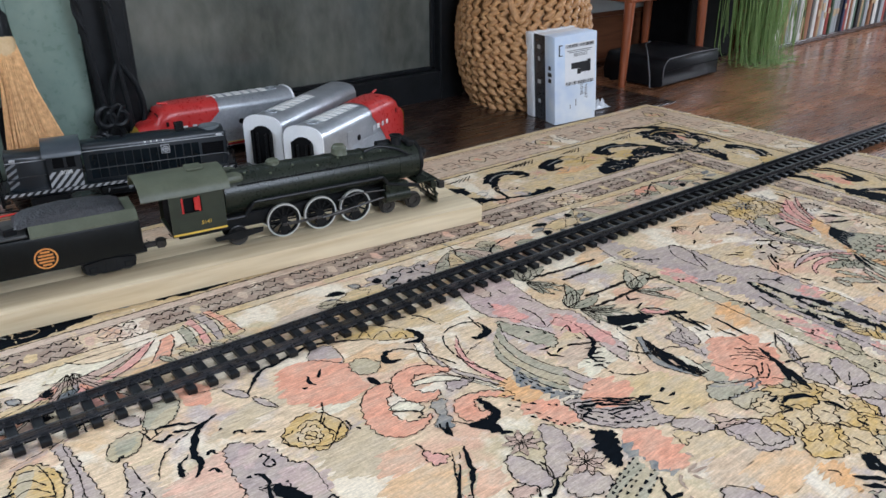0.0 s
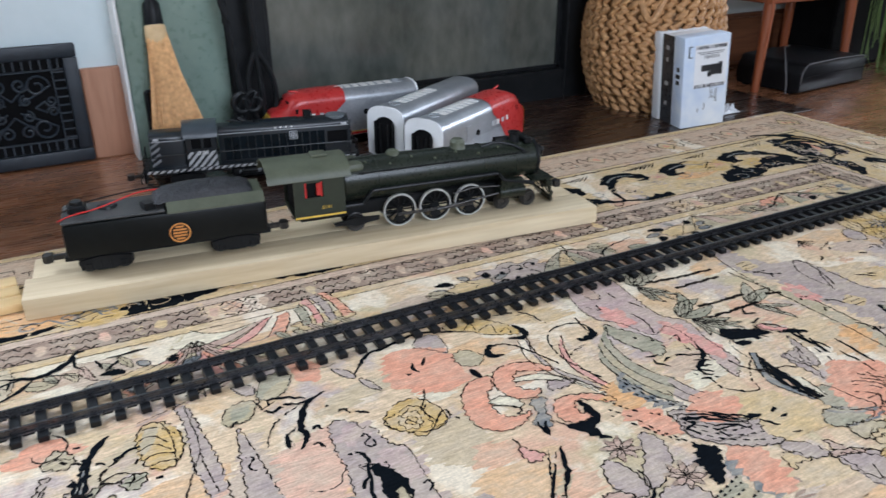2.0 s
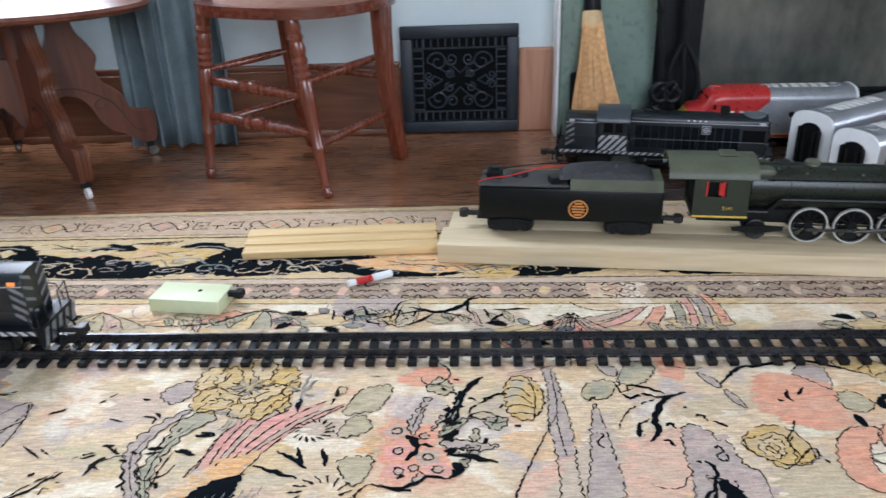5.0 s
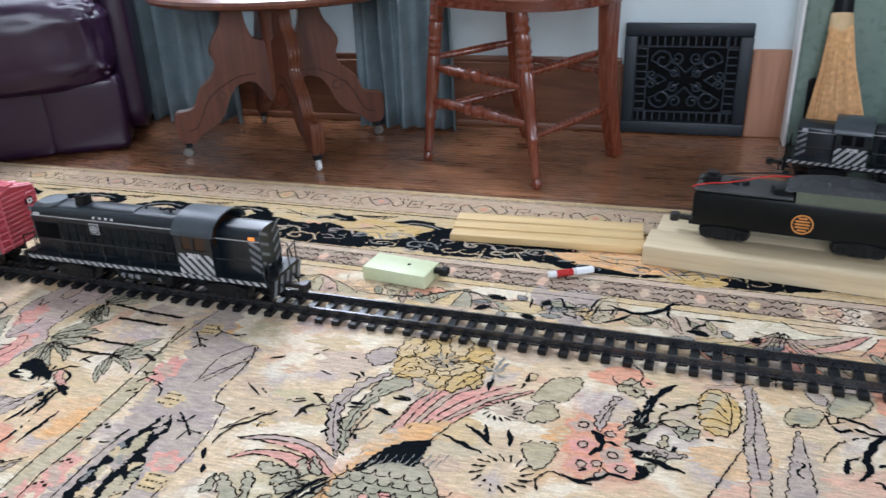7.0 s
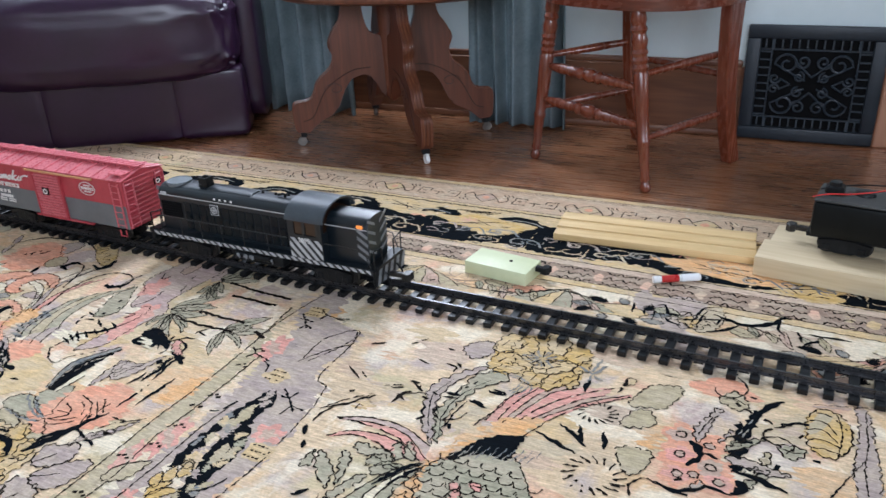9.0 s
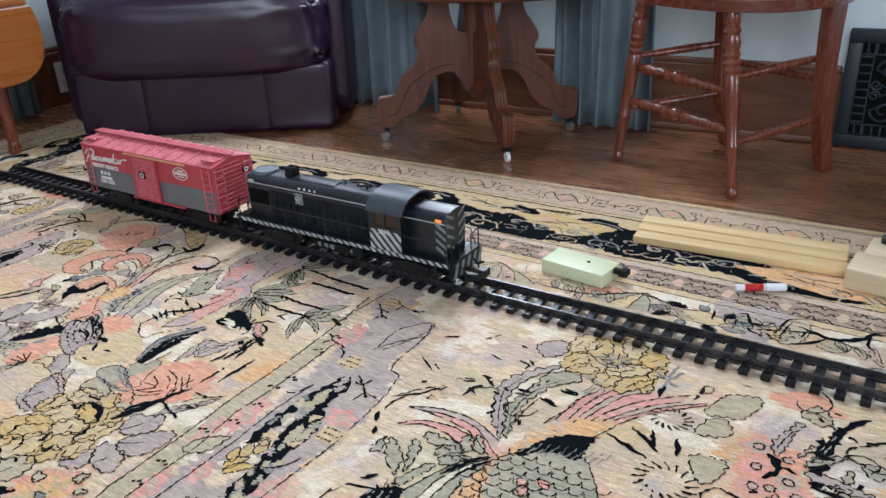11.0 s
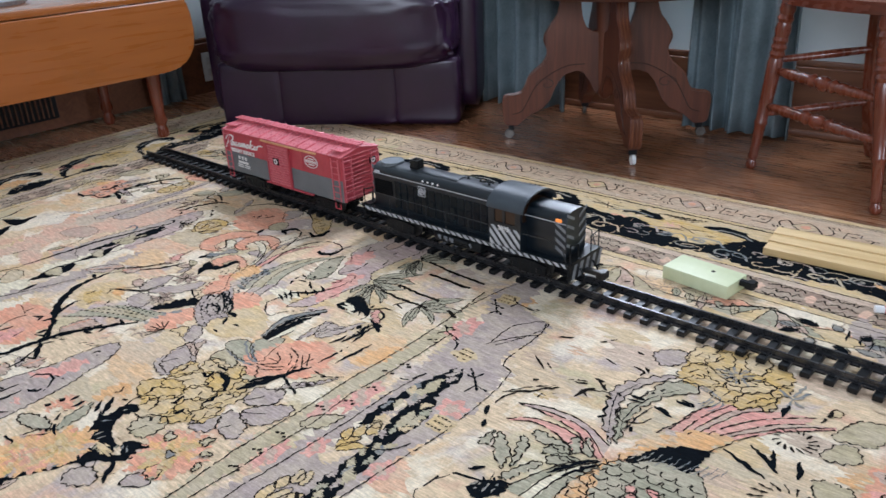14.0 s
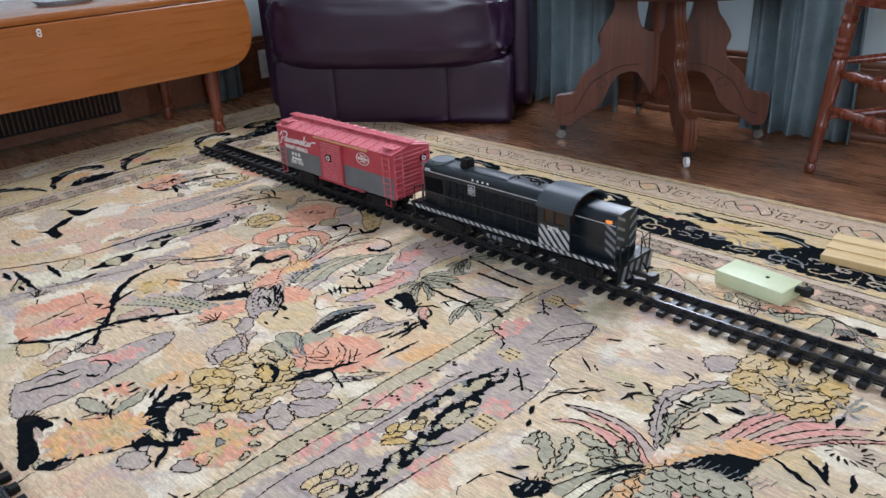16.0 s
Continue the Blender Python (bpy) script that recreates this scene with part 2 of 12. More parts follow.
M_CURTAIN = mat_noise("curtain_cloth", (0.13, 0.18, 0.2), (0.21, 0.265, 0.285), 0.85, 18, bump=0.3, bump_scale=500, spec=0.2)
M_PINE = mat_wood("pine", (0.55, 0.42, 0.25), (0.76, 0.63, 0.42), 0.55, 16, 0)
M_PINE2 = mat_wood("yellow_pine", (0.58, 0.38, 0.16), (0.76, 0.55, 0.28), 0.5, 20, 0)
M_WICKER = mat_noise("water_hyacinth", (0.22, 0.11, 0.045), (0.44, 0.25, 0.11), 0.6, 24, bump=0.3, bump_scale=160)
M_BRISTLE = mat_noise("broomcorn", (0.52, 0.25, 0.08), (0.92, 0.55, 0.23), 0.55, 90)
M_LABEL0 = mat_noise("outlet_face", (0.6, 0.59, 0.56), (0.68, 0.67, 0.64), 0.4, 20)
M_WHITE = mat_noise("white_paint", (0.7, 0.7, 0.68), (0.82, 0.82, 0.8), 0.5, 20)
M_CARD = mat_noise("pale_blue_card", (0.5, 0.62, 0.8), (0.8, 0.85, 0.88), 0.4, 3.5)
M_CREAM = mat_noise("pale_green_paint", (0.56, 0.6, 0.36), (0.64, 0.68, 0.44), 0.5, 12, bump=0.1)
M_SILVER = mat_noise("silver_plastic", (0.3, 0.32, 0.34), (0.44, 0.46, 0.48), 0.33, 18, metal=0.55)
M_RED = mat_noise("bright_red", (0.42, 0.02, 0.02), (0.55, 0.04, 0.035), 0.3, 16)
M_STEAM = mat_noise("steam_green", (0.016, 0.021, 0.015), (0.034, 0.042, 0.027), 0.4, 8, rough_var=0.05, spec=0.4)

# ---- structure ----
XW, XE, YS, YN, ZC = -4.86, 3.9, -3.6, 0.62, 2.6
bm = B()
box(bm, ((XW + XE) / 2, (YS + YN) / 2, -0.062), (XE - XW + 0.4, YN - YS + 0.6, 0.1))
floor = structure(part("floor", bm, M_FLOOR, smooth=0), "reddish-brown varnished oak floorboards with worn sheen", "floor")
bm = B()
box(bm, ((XW + XE) / 2, (YS + YN) / 2, ZC + 0.06), (XE - XW + 0.4, YN - YS + 0.4, 0.12))
structure(part("ceiling", bm, M_UNSEEN, smooth=0), "unseen living room ceiling, greyed to cut bounced light", "ceiling")


def wall(name, x0, x1, y0, y1, holes, axis, label, material):
    """A wall with openings; holes are (from, to, sill, head) along the wall."""
    bm = B()
    a0, a1 = (x0, x1) if axis == "x" else (y0, y1)
    cuts = sorted({a0, a1, *[v for h in holes for v in h[:2]]})
    for s, e in zip(cuts, cuts[1:]):
        hole = next((h for h in holes if h[0] <= s and e <= h[1]), None)
        for z0, z1 in ([(0, hole[2]), (hole[3], ZC)] if hole else [(0, ZC)]):
            if z1 - z0 < 1e-4:
                continue
            if axis == "x":
                box(bm, ((s + e) / 2, (y0 + y1) / 2, (z0 + z1) / 2), (e - s, y1 - y0, z1 - z0))
            else:
                box(bm, ((x0 + x1) / 2, (s + e) / 2, (z0 + z1) / 2), (x1 - x0, e - s, z1 - z0))
    bmesh.ops.remove_doubles(bm, verts=bm.verts, dist=1e-5)
    return structure(part(name, bm, material, smooth=0), label, "wall")


# The first opening belongs to the added corner window.
wall("wall_north", XW, XE, YN, YN + 0.15, [(-4.72, -3.94, 0.7, 2.15), (-3.75, -2.95, 0.55, 2.15)], "x", "pale blue-grey painted plaster wall with oak baseboard", M_PLASTER)
wall("wall_south", XW, XE, YS - 0.15, YS, [(-2.5, -0.5, 0.5, 1.8)], "x", "unseen wall with a wide window, greyed to cut bounced light", M_UNSEEN)
wall("wall_west", XW - 0.15, XW, YS, YN, [], "y", "plain pale blue-grey painted end wall", M_PLASTER)
wall("wall_east", XE, XE + 0.15, YS, YN, [(-1.65, -0.15, 0.5, 1.9)], "y", "unseen wall with a window, greyed to cut bounced light", M_UNSEEN)


# ---- rug ----
def mat_rug(name, c, var=0.16, fade=0.3, ground=False):
    """Hand-knotted wool: streaks along the wefts, worn and faded patches, a fine pile."""
    m = bpy.data.materials.new(name)
    m.use_nodes = True
    n, l = m.node_tree.nodes, m.node_tree.links
    p = n["Principled BSDF"]
    co = n.new("ShaderNodeTexCoord")
    c = (c[0] * 1.02, c[1], c[2] * 0.93)

    def noise(scale, detail=4, source=None, rough=0.5):
        t = n.new("ShaderNodeTexNoise")
        t.inputs["Scale"].default_value, t.inputs["Detail"].default_value, t.inputs["Roughness"].default_value = scale, detail, rough
        l.new(source or co.outputs["Object"], t.inputs[0])
        return t

    def mapped(scale, turn):
        mp = n.new("ShaderNodeMapping")
        mp.inputs["Scale"].default_value, mp.inputs["Rotation"].default_value = scale, (0, 0, turn)
        l.new(co.outputs["Object"], mp.inputs[0])
        return mp.outputs[0]

    def ramp(source, p0, p1, c0, c1):
        r = n.new("ShaderNodeValToRGB")
        r.color_ramp.elements[0].position, r.color_ramp.elements[1].position = p0, p1
        r.color_ramp.elements[0].color, r.color_ramp.elements[1].color = (*c0, 1), (*c1, 1)
        l.new(source, r.inputs[0])
        return r.outputs[0]

    def mix(factor, x, y, how="MIX"):
        k = n.new("ShaderNodeMix")
        k.data_type, k.blend_type = "RGBA", how
        if isinstance(factor, float):
            k.inputs[0].default_value = factor
        else:
            l.new(factor, k.inputs[0])
        for sock, v in ((k.inputs[6], x), (k.inputs[7], y)):
            if isinstance(v, tuple):
                sock.default_value = (*v, 1)
            else:
                l.new(v, sock)
        return k.outputs[2]

    warp = mapped((40, 170, 1), 0.04)
    streak, patch, knot = noise(1.0, 5, warp), noise(1.0, 6, mapped((16, 30, 1), 0.04), 0.65), noise(330.0, 2)
    weft = noise(1.0, 3, mapped((60, 430, 1), 0.04))
    lo, hi = tuple(v * (1 - var) for v in c), tuple(min(v * (1 + var), 0.9) for v in c)
    col = ramp(streak.outputs[0], 0.32, 0.68, lo, hi)
    if ground:
        # tints that the dyes have left in the ground
        for scale, tint, at in ((6.5, (0.72, 0.42, 0.29), 0.59), (7.7, (0.5, 0.42, 0.4), 0.575), (5.6, (0.57, 0.49, 0.3), 0.585), (8.6, (0.7, 0.47, 0.26), 0.61), (9.5, (0.86, 0.76, 0.59), 0.54)):
            f = noise(scale, 5, rough=0.6)
            f.inputs["Distortion"].default_value = 0.4
            col = mix(ramp(f.outputs[0], at - 0.04, at + 0.045, (0, 0, 0), (0.76, 0.76, 0.76)), col, tint)
    elif fade:
        col = mix(ramp(patch.outputs[0], 0.4, 0.66, (0, 0, 0), (fade * 1.8,) * 3), col, (0.6, 0.5, 0.37))
    col = mix(0.4, col, ramp(knot.outputs[0], 0.3, 0.7, (0.6, 0.6, 0.6), (1.1, 1.1, 1.1)), "MULTIPLY")
    col = mix(0.36, col, ramp(weft.outputs[0], 0.34, 0.66, (0.5, 0.5, 0.5), (1.22, 1.22, 1.22)), "MULTIPLY")
    l.new(col, p.inputs["Base Color"])
    p.inputs["Roughness"].default_value = 0.9
    p.inputs["Specular IOR Level"].default_value = 0.04
    bp = n.new("ShaderNodeBump")
    bp.inputs["Strength"].default_value, bp.inputs["Distance"].default_value = 0.45, 0.002
    l.new(streak.outputs[0], bp.inputs["Height"])
    l.new(bp.outputs[0], p.inputs["Normal"])
    return m


WOOL = {
    "cream": (0.7, 0.54, 0.38), "sand": (0.62, 0.46, 0.31), "peach": (0.76, 0.36, 0.25), "orange": (0.76, 0.43, 0.21), "pink": (0.72, 0.35, 0.31),
    "gold": (0.62, 0.42, 0.17), "olive": (0.48, 0.41, 0.28), "sage": (0.37, 0.355, 0.27), "lavender": (0.44, 0.36, 0.345), "mauve": (0.52, 0.39, 0.38),
    "taupe": (0.36, 0.26, 0.21), "navy": (0.004, 0.006, 0.009), "ink": (0.015, 0.0125, 0.0115), "slate": (0.18, 0.2, 0.22), "rose": (0.54, 0.38, 0.32), "straw": (0.66, 0.49, 0.28), "ivory": (0.8, 0.7, 0.55), "tan": (0.6, 0.43, 0.32), "umber": (0.44, 0.33, 0.275)}
WOOL.update({"pale_" + k: tuple(0.5 * a + 0.5 * b for a, b in zip(WOOL[k], WOOL["cream"])) for k in ("peach", "orange", "olive", "lavender", "mauve", "straw", "gold", "pink", "rose", "sand", "sage", "tan")})
WOOL_MAT = {k: mat_rug("wool_" + k, v, 0.17, fade=0 if k in ("navy", "ink") else 0.2 if k in ("pink", "peach", "orange") else 0.34, ground=k == "cream") for k, v in WOOL.items()}
rug_rng = random.Random(7)
RUG_MESH = {}          # colour -> (vertices, faces)
SHIFT = [0.0, 0.0]     # the repeat that is being woven
FIELD = (-4.11, -0.46, -2.76)
RUG_W, RUG_Z = 4.56, 0.008


def slope(x):
    return -0.041 * (x + 2.2)


def inside(x, y):
    return FIELD[0] < x < FIELD[1] and FIELD[2] < y < -0.455 + slope(x)


ZS = [1.0]             # how far the pile of what is being woven stands up


def ragged_edge(pts, closed, step=0.006, amount=0.0013):
    out, n = [], len(pts)
    for i in range(n if closed else n - 1):
        (x0, y0), (x1, y1) = pts[i][:2], pts[(i + 1) % n][:2]
        k = max(1, min(int(math.hypot(x1 - x0, y1 - y0) / step), 60))
        for j in range(k):
            out.append((x0 + (x1 - x0) * j / k + rug_rng.uniform(-amount, amount), y0 + (y1 - y0) * j / k + rug_rng.uniform(-amount, amount)))
    if not closed:
        out.append(tuple(pts[-1][:2]))
    return out


def weave(pts, colour, z):
    """Lays a filled outline into the rug, its edge stepped from knot to knot."""
    from_x, from_y = SHIFT
    fray = FRAY[0] or (0.009 if z < 0.0003 else 0.0028)
    pts = [(x + from_x + fray * rug_rng.uniform(-1, 1), y + from_y) for x, y in ragged_edge(pts, True, 0.004)]
    z = z * ZS[0] + rug_rng.uniform(0, 0.00009)
    cx, cy = sum(p[0] for p in pts) / len(pts), sum(p[1] for p in pts) / len(pts)
    if SHIFT[0] is not None and not LOOSE[0] and not inside(cx, cy):
        return
    vs, fs = RUG_MESH.setdefault(colour, ([], []))
    k = len(vs)
    vs.extend((x, y, RUG_Z + z) for x, y in pts)
    tri = tessellate([[Vector((x, y, 0)) for x, y in pts]])
    for a, b, c in tri:
        (ax, ay), (bx, by), (qx, qy) = pts[a], pts[b], pts[c]
        up = (bx - ax) * (qy - ay) - (by - ay) * (qx - ax)
        fs.append((k + a, k + b, k + c) if up > 0 else (k + a, k + c, k + b))


from mathutils.geometry import tessellate_polygon as tessellate
LOOSE = [False]
FRAY = [0.0]            # how far the ends of the wefts run over an unedged outline


def line(pts, w, colour="ink", z=0.0009, closed=False, taper=False, smooth=0, ragged=0.35):
    """Weaves a line of width w; taper thins its ends."""
    if smooth:
        pts = smooth_line(pts, smooth, closed)
    thin = w < 0.008
    pts = ragged_edge(pts, closed, 0.0042 if thin else 0.0055, 0.0011 if thin else 0.002)
    ragged, z = max(ragged, 0.5) if thin else 0.3, z * ZS[0] + rug_rng.uniform(0, 0.00009)
    w = w * (0.39 if thin else 0.52)
    n = len(pts)
    vs, fs = RUG_MESH.setdefault(colour, ([], []))
    ring = []
    mx, my = pts[n // 2][0] + SHIFT[0], pts[n // 2][1] + SHIFT[1]
    if not LOOSE[0] and not inside(mx, my):
        return
    for i, (x, y) in enumerate(pts):
        a = pts[(i - 1) % n] if closed else pts[max(i - 1, 0)]
        b = pts[(i + 1) % n] if closed else pts[min(i + 1, n - 1)]
        dx, dy = b[0] - a[0], b[1] - a[1]
        d = math.hypot(dx, dy) or 1
        t = i / max(n - 1, 1)
        h = w / 2 * (math.sin(math.pi * min(max(t, 0.04), 0.96)) ** 0.6 if taper else 1) * (1 + ragged * rug_rng.uniform(-1, 1)) * ((1.3 if i % 2 else 0.62) if thin else 1)
        nx, ny = -dy / d * h, dx / d * h
        k = len(vs)
        vs.append((x + nx + SHIFT[0], y + ny + SHIFT[1], RUG_Z + z))
        vs.append((x - nx + SHIFT[0], y - ny + SHIFT[1], RUG_Z + z))
        ring.append(k)
    for i in range(n if closed else n - 1):
        a, b = ring[i], ring[(i + 1) % n]
        if w > 0.006 or LOOSE[0] or rug_rng.random() > 0.07:
            fs.append((a + 1, b + 1, b, a))


def shape(pts, colour, z=0.0004, edge=0.0042, edge_colour="ink", inner=None):
    weave(pts, colour, z)
    if inner:
        cx, cy = sum(p[0] for p in pts) / len(pts), sum(p[1] for p in pts) / len(pts)
        weave([(cx + (x - cx) * 0.6, cy + (y - cy) * 0.6) for x, y in pts], inner, z + 0.00012)
    if edge:
        line(pts, edge, edge_colour, z + 0.0004, closed=True)


def lobed(x, y, rx, ry, ang=0, lobes=7, depth=0.16, n=46, rough=0.05):
    a0, c, s = rug_rng.uniform(0, 6.28), math.cos(radians(ang)), math.sin(radians(ang))
    out = []
    for i in range(n):
        a = 2 * math.pi * i / n
        k = 1 - depth + depth * abs(math.sin(lobes * a / 2 + a0)) * 1.6 + rough * rug_rng.uniform(-1, 1)
        u, v = rx * k * math.cos(a), ry * k * math.sin(a)
        out.append((x + u * c - v * s, y + u * s + v * c))
    return out


def blot(x, y, rx, ry, colour, ang=0):
    """A soft worn patch of another colour, without an outline."""
    FRAY[0] = 0.014
    weave(lobed(x, y, rx, ry, ang, 3, 0.14, 30, 0.09), "pale_" + colour if "pale_" + colour in WOOL else colour, 0.00008 + rug_rng.uniform(0, 0.00008))
    FRAY[0] = 0.0


def flower(x, y, r, colour, petals=8, rings=2, heart="gold", ang=0, squash=0.85, inner=None, strokes=True):
    shape(lobed(x, y, r, r * squash, ang, petals, 0.2, 64), colour, 0.0004, 0.0045, inner=inner)
    for k in range(1, rings + 1):
        f = 1 - k * 0.62 / (rings + 0.3)
        shape(lobed(x, y, r * f, r * f * squash, ang + 20 * k, max(petals - k, 4), 0.2, 44), colour if k % 2 else heart, 0.00048 + k * 0.00005, 0.0034)
    if strokes:
        for i in range(petals + 3):
            a = 2 * math.pi * (i + rug_rng.random() * 0.5) / (petals + 3)
            q = rug_rng.uniform(0.5, 0.6) * r
            e = rug_rng.uniform(0.72, 0.86) * r
            line([(x + q * math.cos(a), y + q * math.sin(a) * squash), (x + e * math.cos(a + 0.12), y + e * math.sin(a + 0.12) * squash)], 0.004, "ink", 0.0009)
    for i in range(5):
        a = rug_rng.uniform(0, 6.28)
        line([(x + 0.05 * r * math.cos(a), y + 0.05 * r * math.sin(a)), (x + 0.25 * r * math.cos(a + 0.4), y + 0.25 * r * math.sin(a + 0.4))], 0.006, "ink", 0.00095)


def leaf(x0, y0, x1, y1, w, colour="olive", serrate=0.1, rib=True, inner=None, edge=0.0042, z=0.0005):
    dx, dy = x1 - x0, y1 - y0
    d = math.hypot(dx, dy)
    ux, uy = dx / d, dy / d
    n, bend = 14, rug_rng.uniform(-0.12, 0.12) * d
    left, right, mid = [], [], []
    for i in range(n + 1):
        t = i / n
        h = w / 2 * math.sin(math.pi * t ** 0.8) ** 0.8 if 0 < t < 1 else 0
        off = bend * 4 * t * (1 - t)
        cx, cy = x0 + dx * t - uy * off, y0 + dy * t + ux * off
        mid.append((cx, cy))
        for side, lst in ((1, left), (-1, right)):
            hh = h * (1 + serrate * (1 if i % 2 else -1) + 0.05 * rug_rng.uniform(-1, 1))
            lst.append((cx - uy * hh * side, cy + ux * hh * side))
    shape(left + right[-2:0:-1], colour, z + rug_rng.uniform(0, 0.0001), edge, inner=inner)
    if rib:
        line(mid[: int(n * 0.8)], 0.003, "ink", 0.00105)


def stem(pts, w=0.012, colour="navy", thorns=4):
    pts = smooth_line(pts, 7)
    line(pts, w, colour, 0.0007, taper=True, ragged=0.5)
    for _ in range(thorns):
        x, y = rug_rng.choice(pts)
        a = rug_rng.uniform(0, 6.28)
        line([(x, y), (x + 0.022 * math.cos(a), y + 0.022 * math.sin(a))], w * 0.55, colour, 0.00072, taper=True)


def plume(p0, p1, p2, w0, w1, n, colours, edge=0.0036):
    """Parallel curved feathers from p0 by p1 to p2, that spread from width w0 to w1."""
    c = smooth_line([p0, p1, p2], 10)
    m = len(c)
    def at(i, f):
        a, b = c[max(i - 1, 0)], c[min(i + 1, m - 1)]
        dx, dy = b[0] - a[0], b[1] - a[1]
        d = math.hypot(dx, dy)
        w = w0 + (w1 - w0) * (i / (m - 1)) ** 0.55
        return c[i][0] - dy / d * w * f, c[i][1] + dx / d * w * f
    for k in range(n):
        f0, f1 = k / n - 0.5, (k + 1) / n - 0.5
        stop = m - rug_rng.randint(0, 4)
        lo, hi = [at(i, f0) for i in range(stop)], [at(i, f1) for i in range(stop)]
        tip = at(min(stop, m - 1), (f0 + f1) / 2)
        weave(lo + [tip] + hi[::-1], colours[k % len(colours)], 0.0004)
        line(lo + [tip], edge, "ink", 0.0009)
        if k == n - 1:
            line(hi + [tip], edge, "ink", 0.0009)


def barbs(pts, size, colour="ink"):
    """Short barbs on both sides of a feather."""
    c = smooth_line(pts, 9)
    for i in range(2, len(c) - 1):
        dx, dy = c[i][0] - c[i - 1][0], c[i][1] - c[i - 1][1]
        d = math.hypot(dx, dy) or 1
        for s in (-1, 1):
            q = size * (0.5 + 0.5 * math.sin(math.pi * i / len(c)))
            line([c[i], (c[i][0] + (dx * 0.6 - s * dy) / d * q, c[i][1] + (dy * 0.6 + s * dx) / d * q)], 0.004, colour, 0.001)


def hatch(x, y, lx, ly, rows, n, colour="navy", w=0.0035, ang=0):
    c, s = math.cos(radians(ang)), math.sin(radians(ang))
    for r in range(rows):
        for i in range(n):
            u, v = (i / n - 0.5) * lx + (r % 2) * lx / n / 2, (r / max(rows - 1, 1) - 0.5) * ly
            q = lx / n * 0.36
            line([(x + (u - q) * c - v * s, y + (u - q) * s + v * c), (x + (u + q) * c - v * s, y + (u + q) * s + v * c)], w, colour, 0.001)


def squiggle(x, y, r, w=0.006, colour="navy"):
    a = rug_rng.uniform(0, 6.28)
    pts = [(x, y)]
    for i in range(4):
        a += rug_rng.uniform(-1.2, 1.2)
        pts.append((pts[-1][0] + r * 0.4 * math.cos(a), pts[-1][1] + r * 0.4 * math.sin(a)))
    line(pts, w, colour, 0.0008, taper=True, smooth=4, ragged=0.5)


def swirl(x, y, r, turns, a0, w=0.008, colour="navy", tail=()):
    pts = [(x + r * (1 - 0.75 * i / 22) * math.cos(a0 - turns * 6.28 * i / 22), y + r * (1 - 0.75 * i / 22) * math.sin(a0 - turns * 6.28 * i / 22)) for i in range(23)]
    if tail:
        pts = smooth_line([*tail, pts[0]], 7)[:-1] + pts
    n = len(pts)
    line(pts, w, colour, 0.0009, ragged=0.25)
    for q in pts[-9:-2]:
        weave([(q[0] + 0.004 * math.cos(k), q[1] + 0.004 * math.sin(k)) for k in (0, 1.57, 3.14, 4.71)], colour, 0.0009)


def form(pts, colour, edge=0.0042, z=0.0005, inner=None, scallop=0.0022, wave=0.013):
    """A rounded outline through a few points, filled and edged; scallop notches an edged outline, an unedged one frays."""
    c = smooth_line(pts, 6, True)
    if not edge:
        FRAY[0] = 0.003 if colour == "navy" else 0.011
        weave(c, colour, z)
        FRAY[0] = 0.0
        return
    n, run, out = len(c), 0.0, []
    turn = sum(c[i][0] * c[(i + 1) % n][1] - c[(i + 1) % n][0] * c[i][1] for i in range(n))
    for i in range(n):
        (ax, ay), (bx, by) = c[i], c[(i + 1) % n]
        d = math.hypot(bx - ax, by - ay) or 1e-6
        for j in range(max(int(d / 0.004), 1)):
            t = j * 0.004 / d
            k = scallop * (abs(math.sin(math.pi * (run + j * 0.004) / wave)) - 0.5) * math.copysign(2, turn)
            out.append((ax + (bx - ax) * t + (by - ay) / d * k, ay + (by - ay) * t - (bx - ax) / d * k))
        run += d
    shape(out, colour, z, edge, inner=inner)


def fan(curves, colours, z=0.00045, edge=0.0042):
    """Feathers side by side: each lies between two neighbouring curves."""
    c = [smooth_line(q, 6) for q in curves]
    for k, (lo, hi) in enumerate(zip(c, c[1:])):
        weave(lo + hi[::-1], colours[k % len(colours)], z)
    if edge:
        for q in c:
            line(q, edge, "ink", 0.0009)


def dashed(pts, colour="navy"):
    """A row of short stitches along a curve."""
    c = ragged_edge(smooth_line(pts, 5), False, 0.0045, 0.0004)
    for k in range(0, len(c) - 1, 2):
        line(c[k:k + 2], 0.0072, colour, 0.001)


def barbed(pts, size):
    """A feather's quill with short slanting barbs on one side."""
    c = ragged_edge(smooth_line(pts, 5), False, 0.012, 0.0005)
    for (x, y), (u, v) in zip(c, c[1:]):
        d = math.hypot(u - x, v - y) or 1
        line([(x, y), (x + ((u - x) * 0.7 - (v - y)) / d * size, y + ((v - y) * 0.7 + (u - x)) / d * size)], 0.0062, "navy", 0.001)


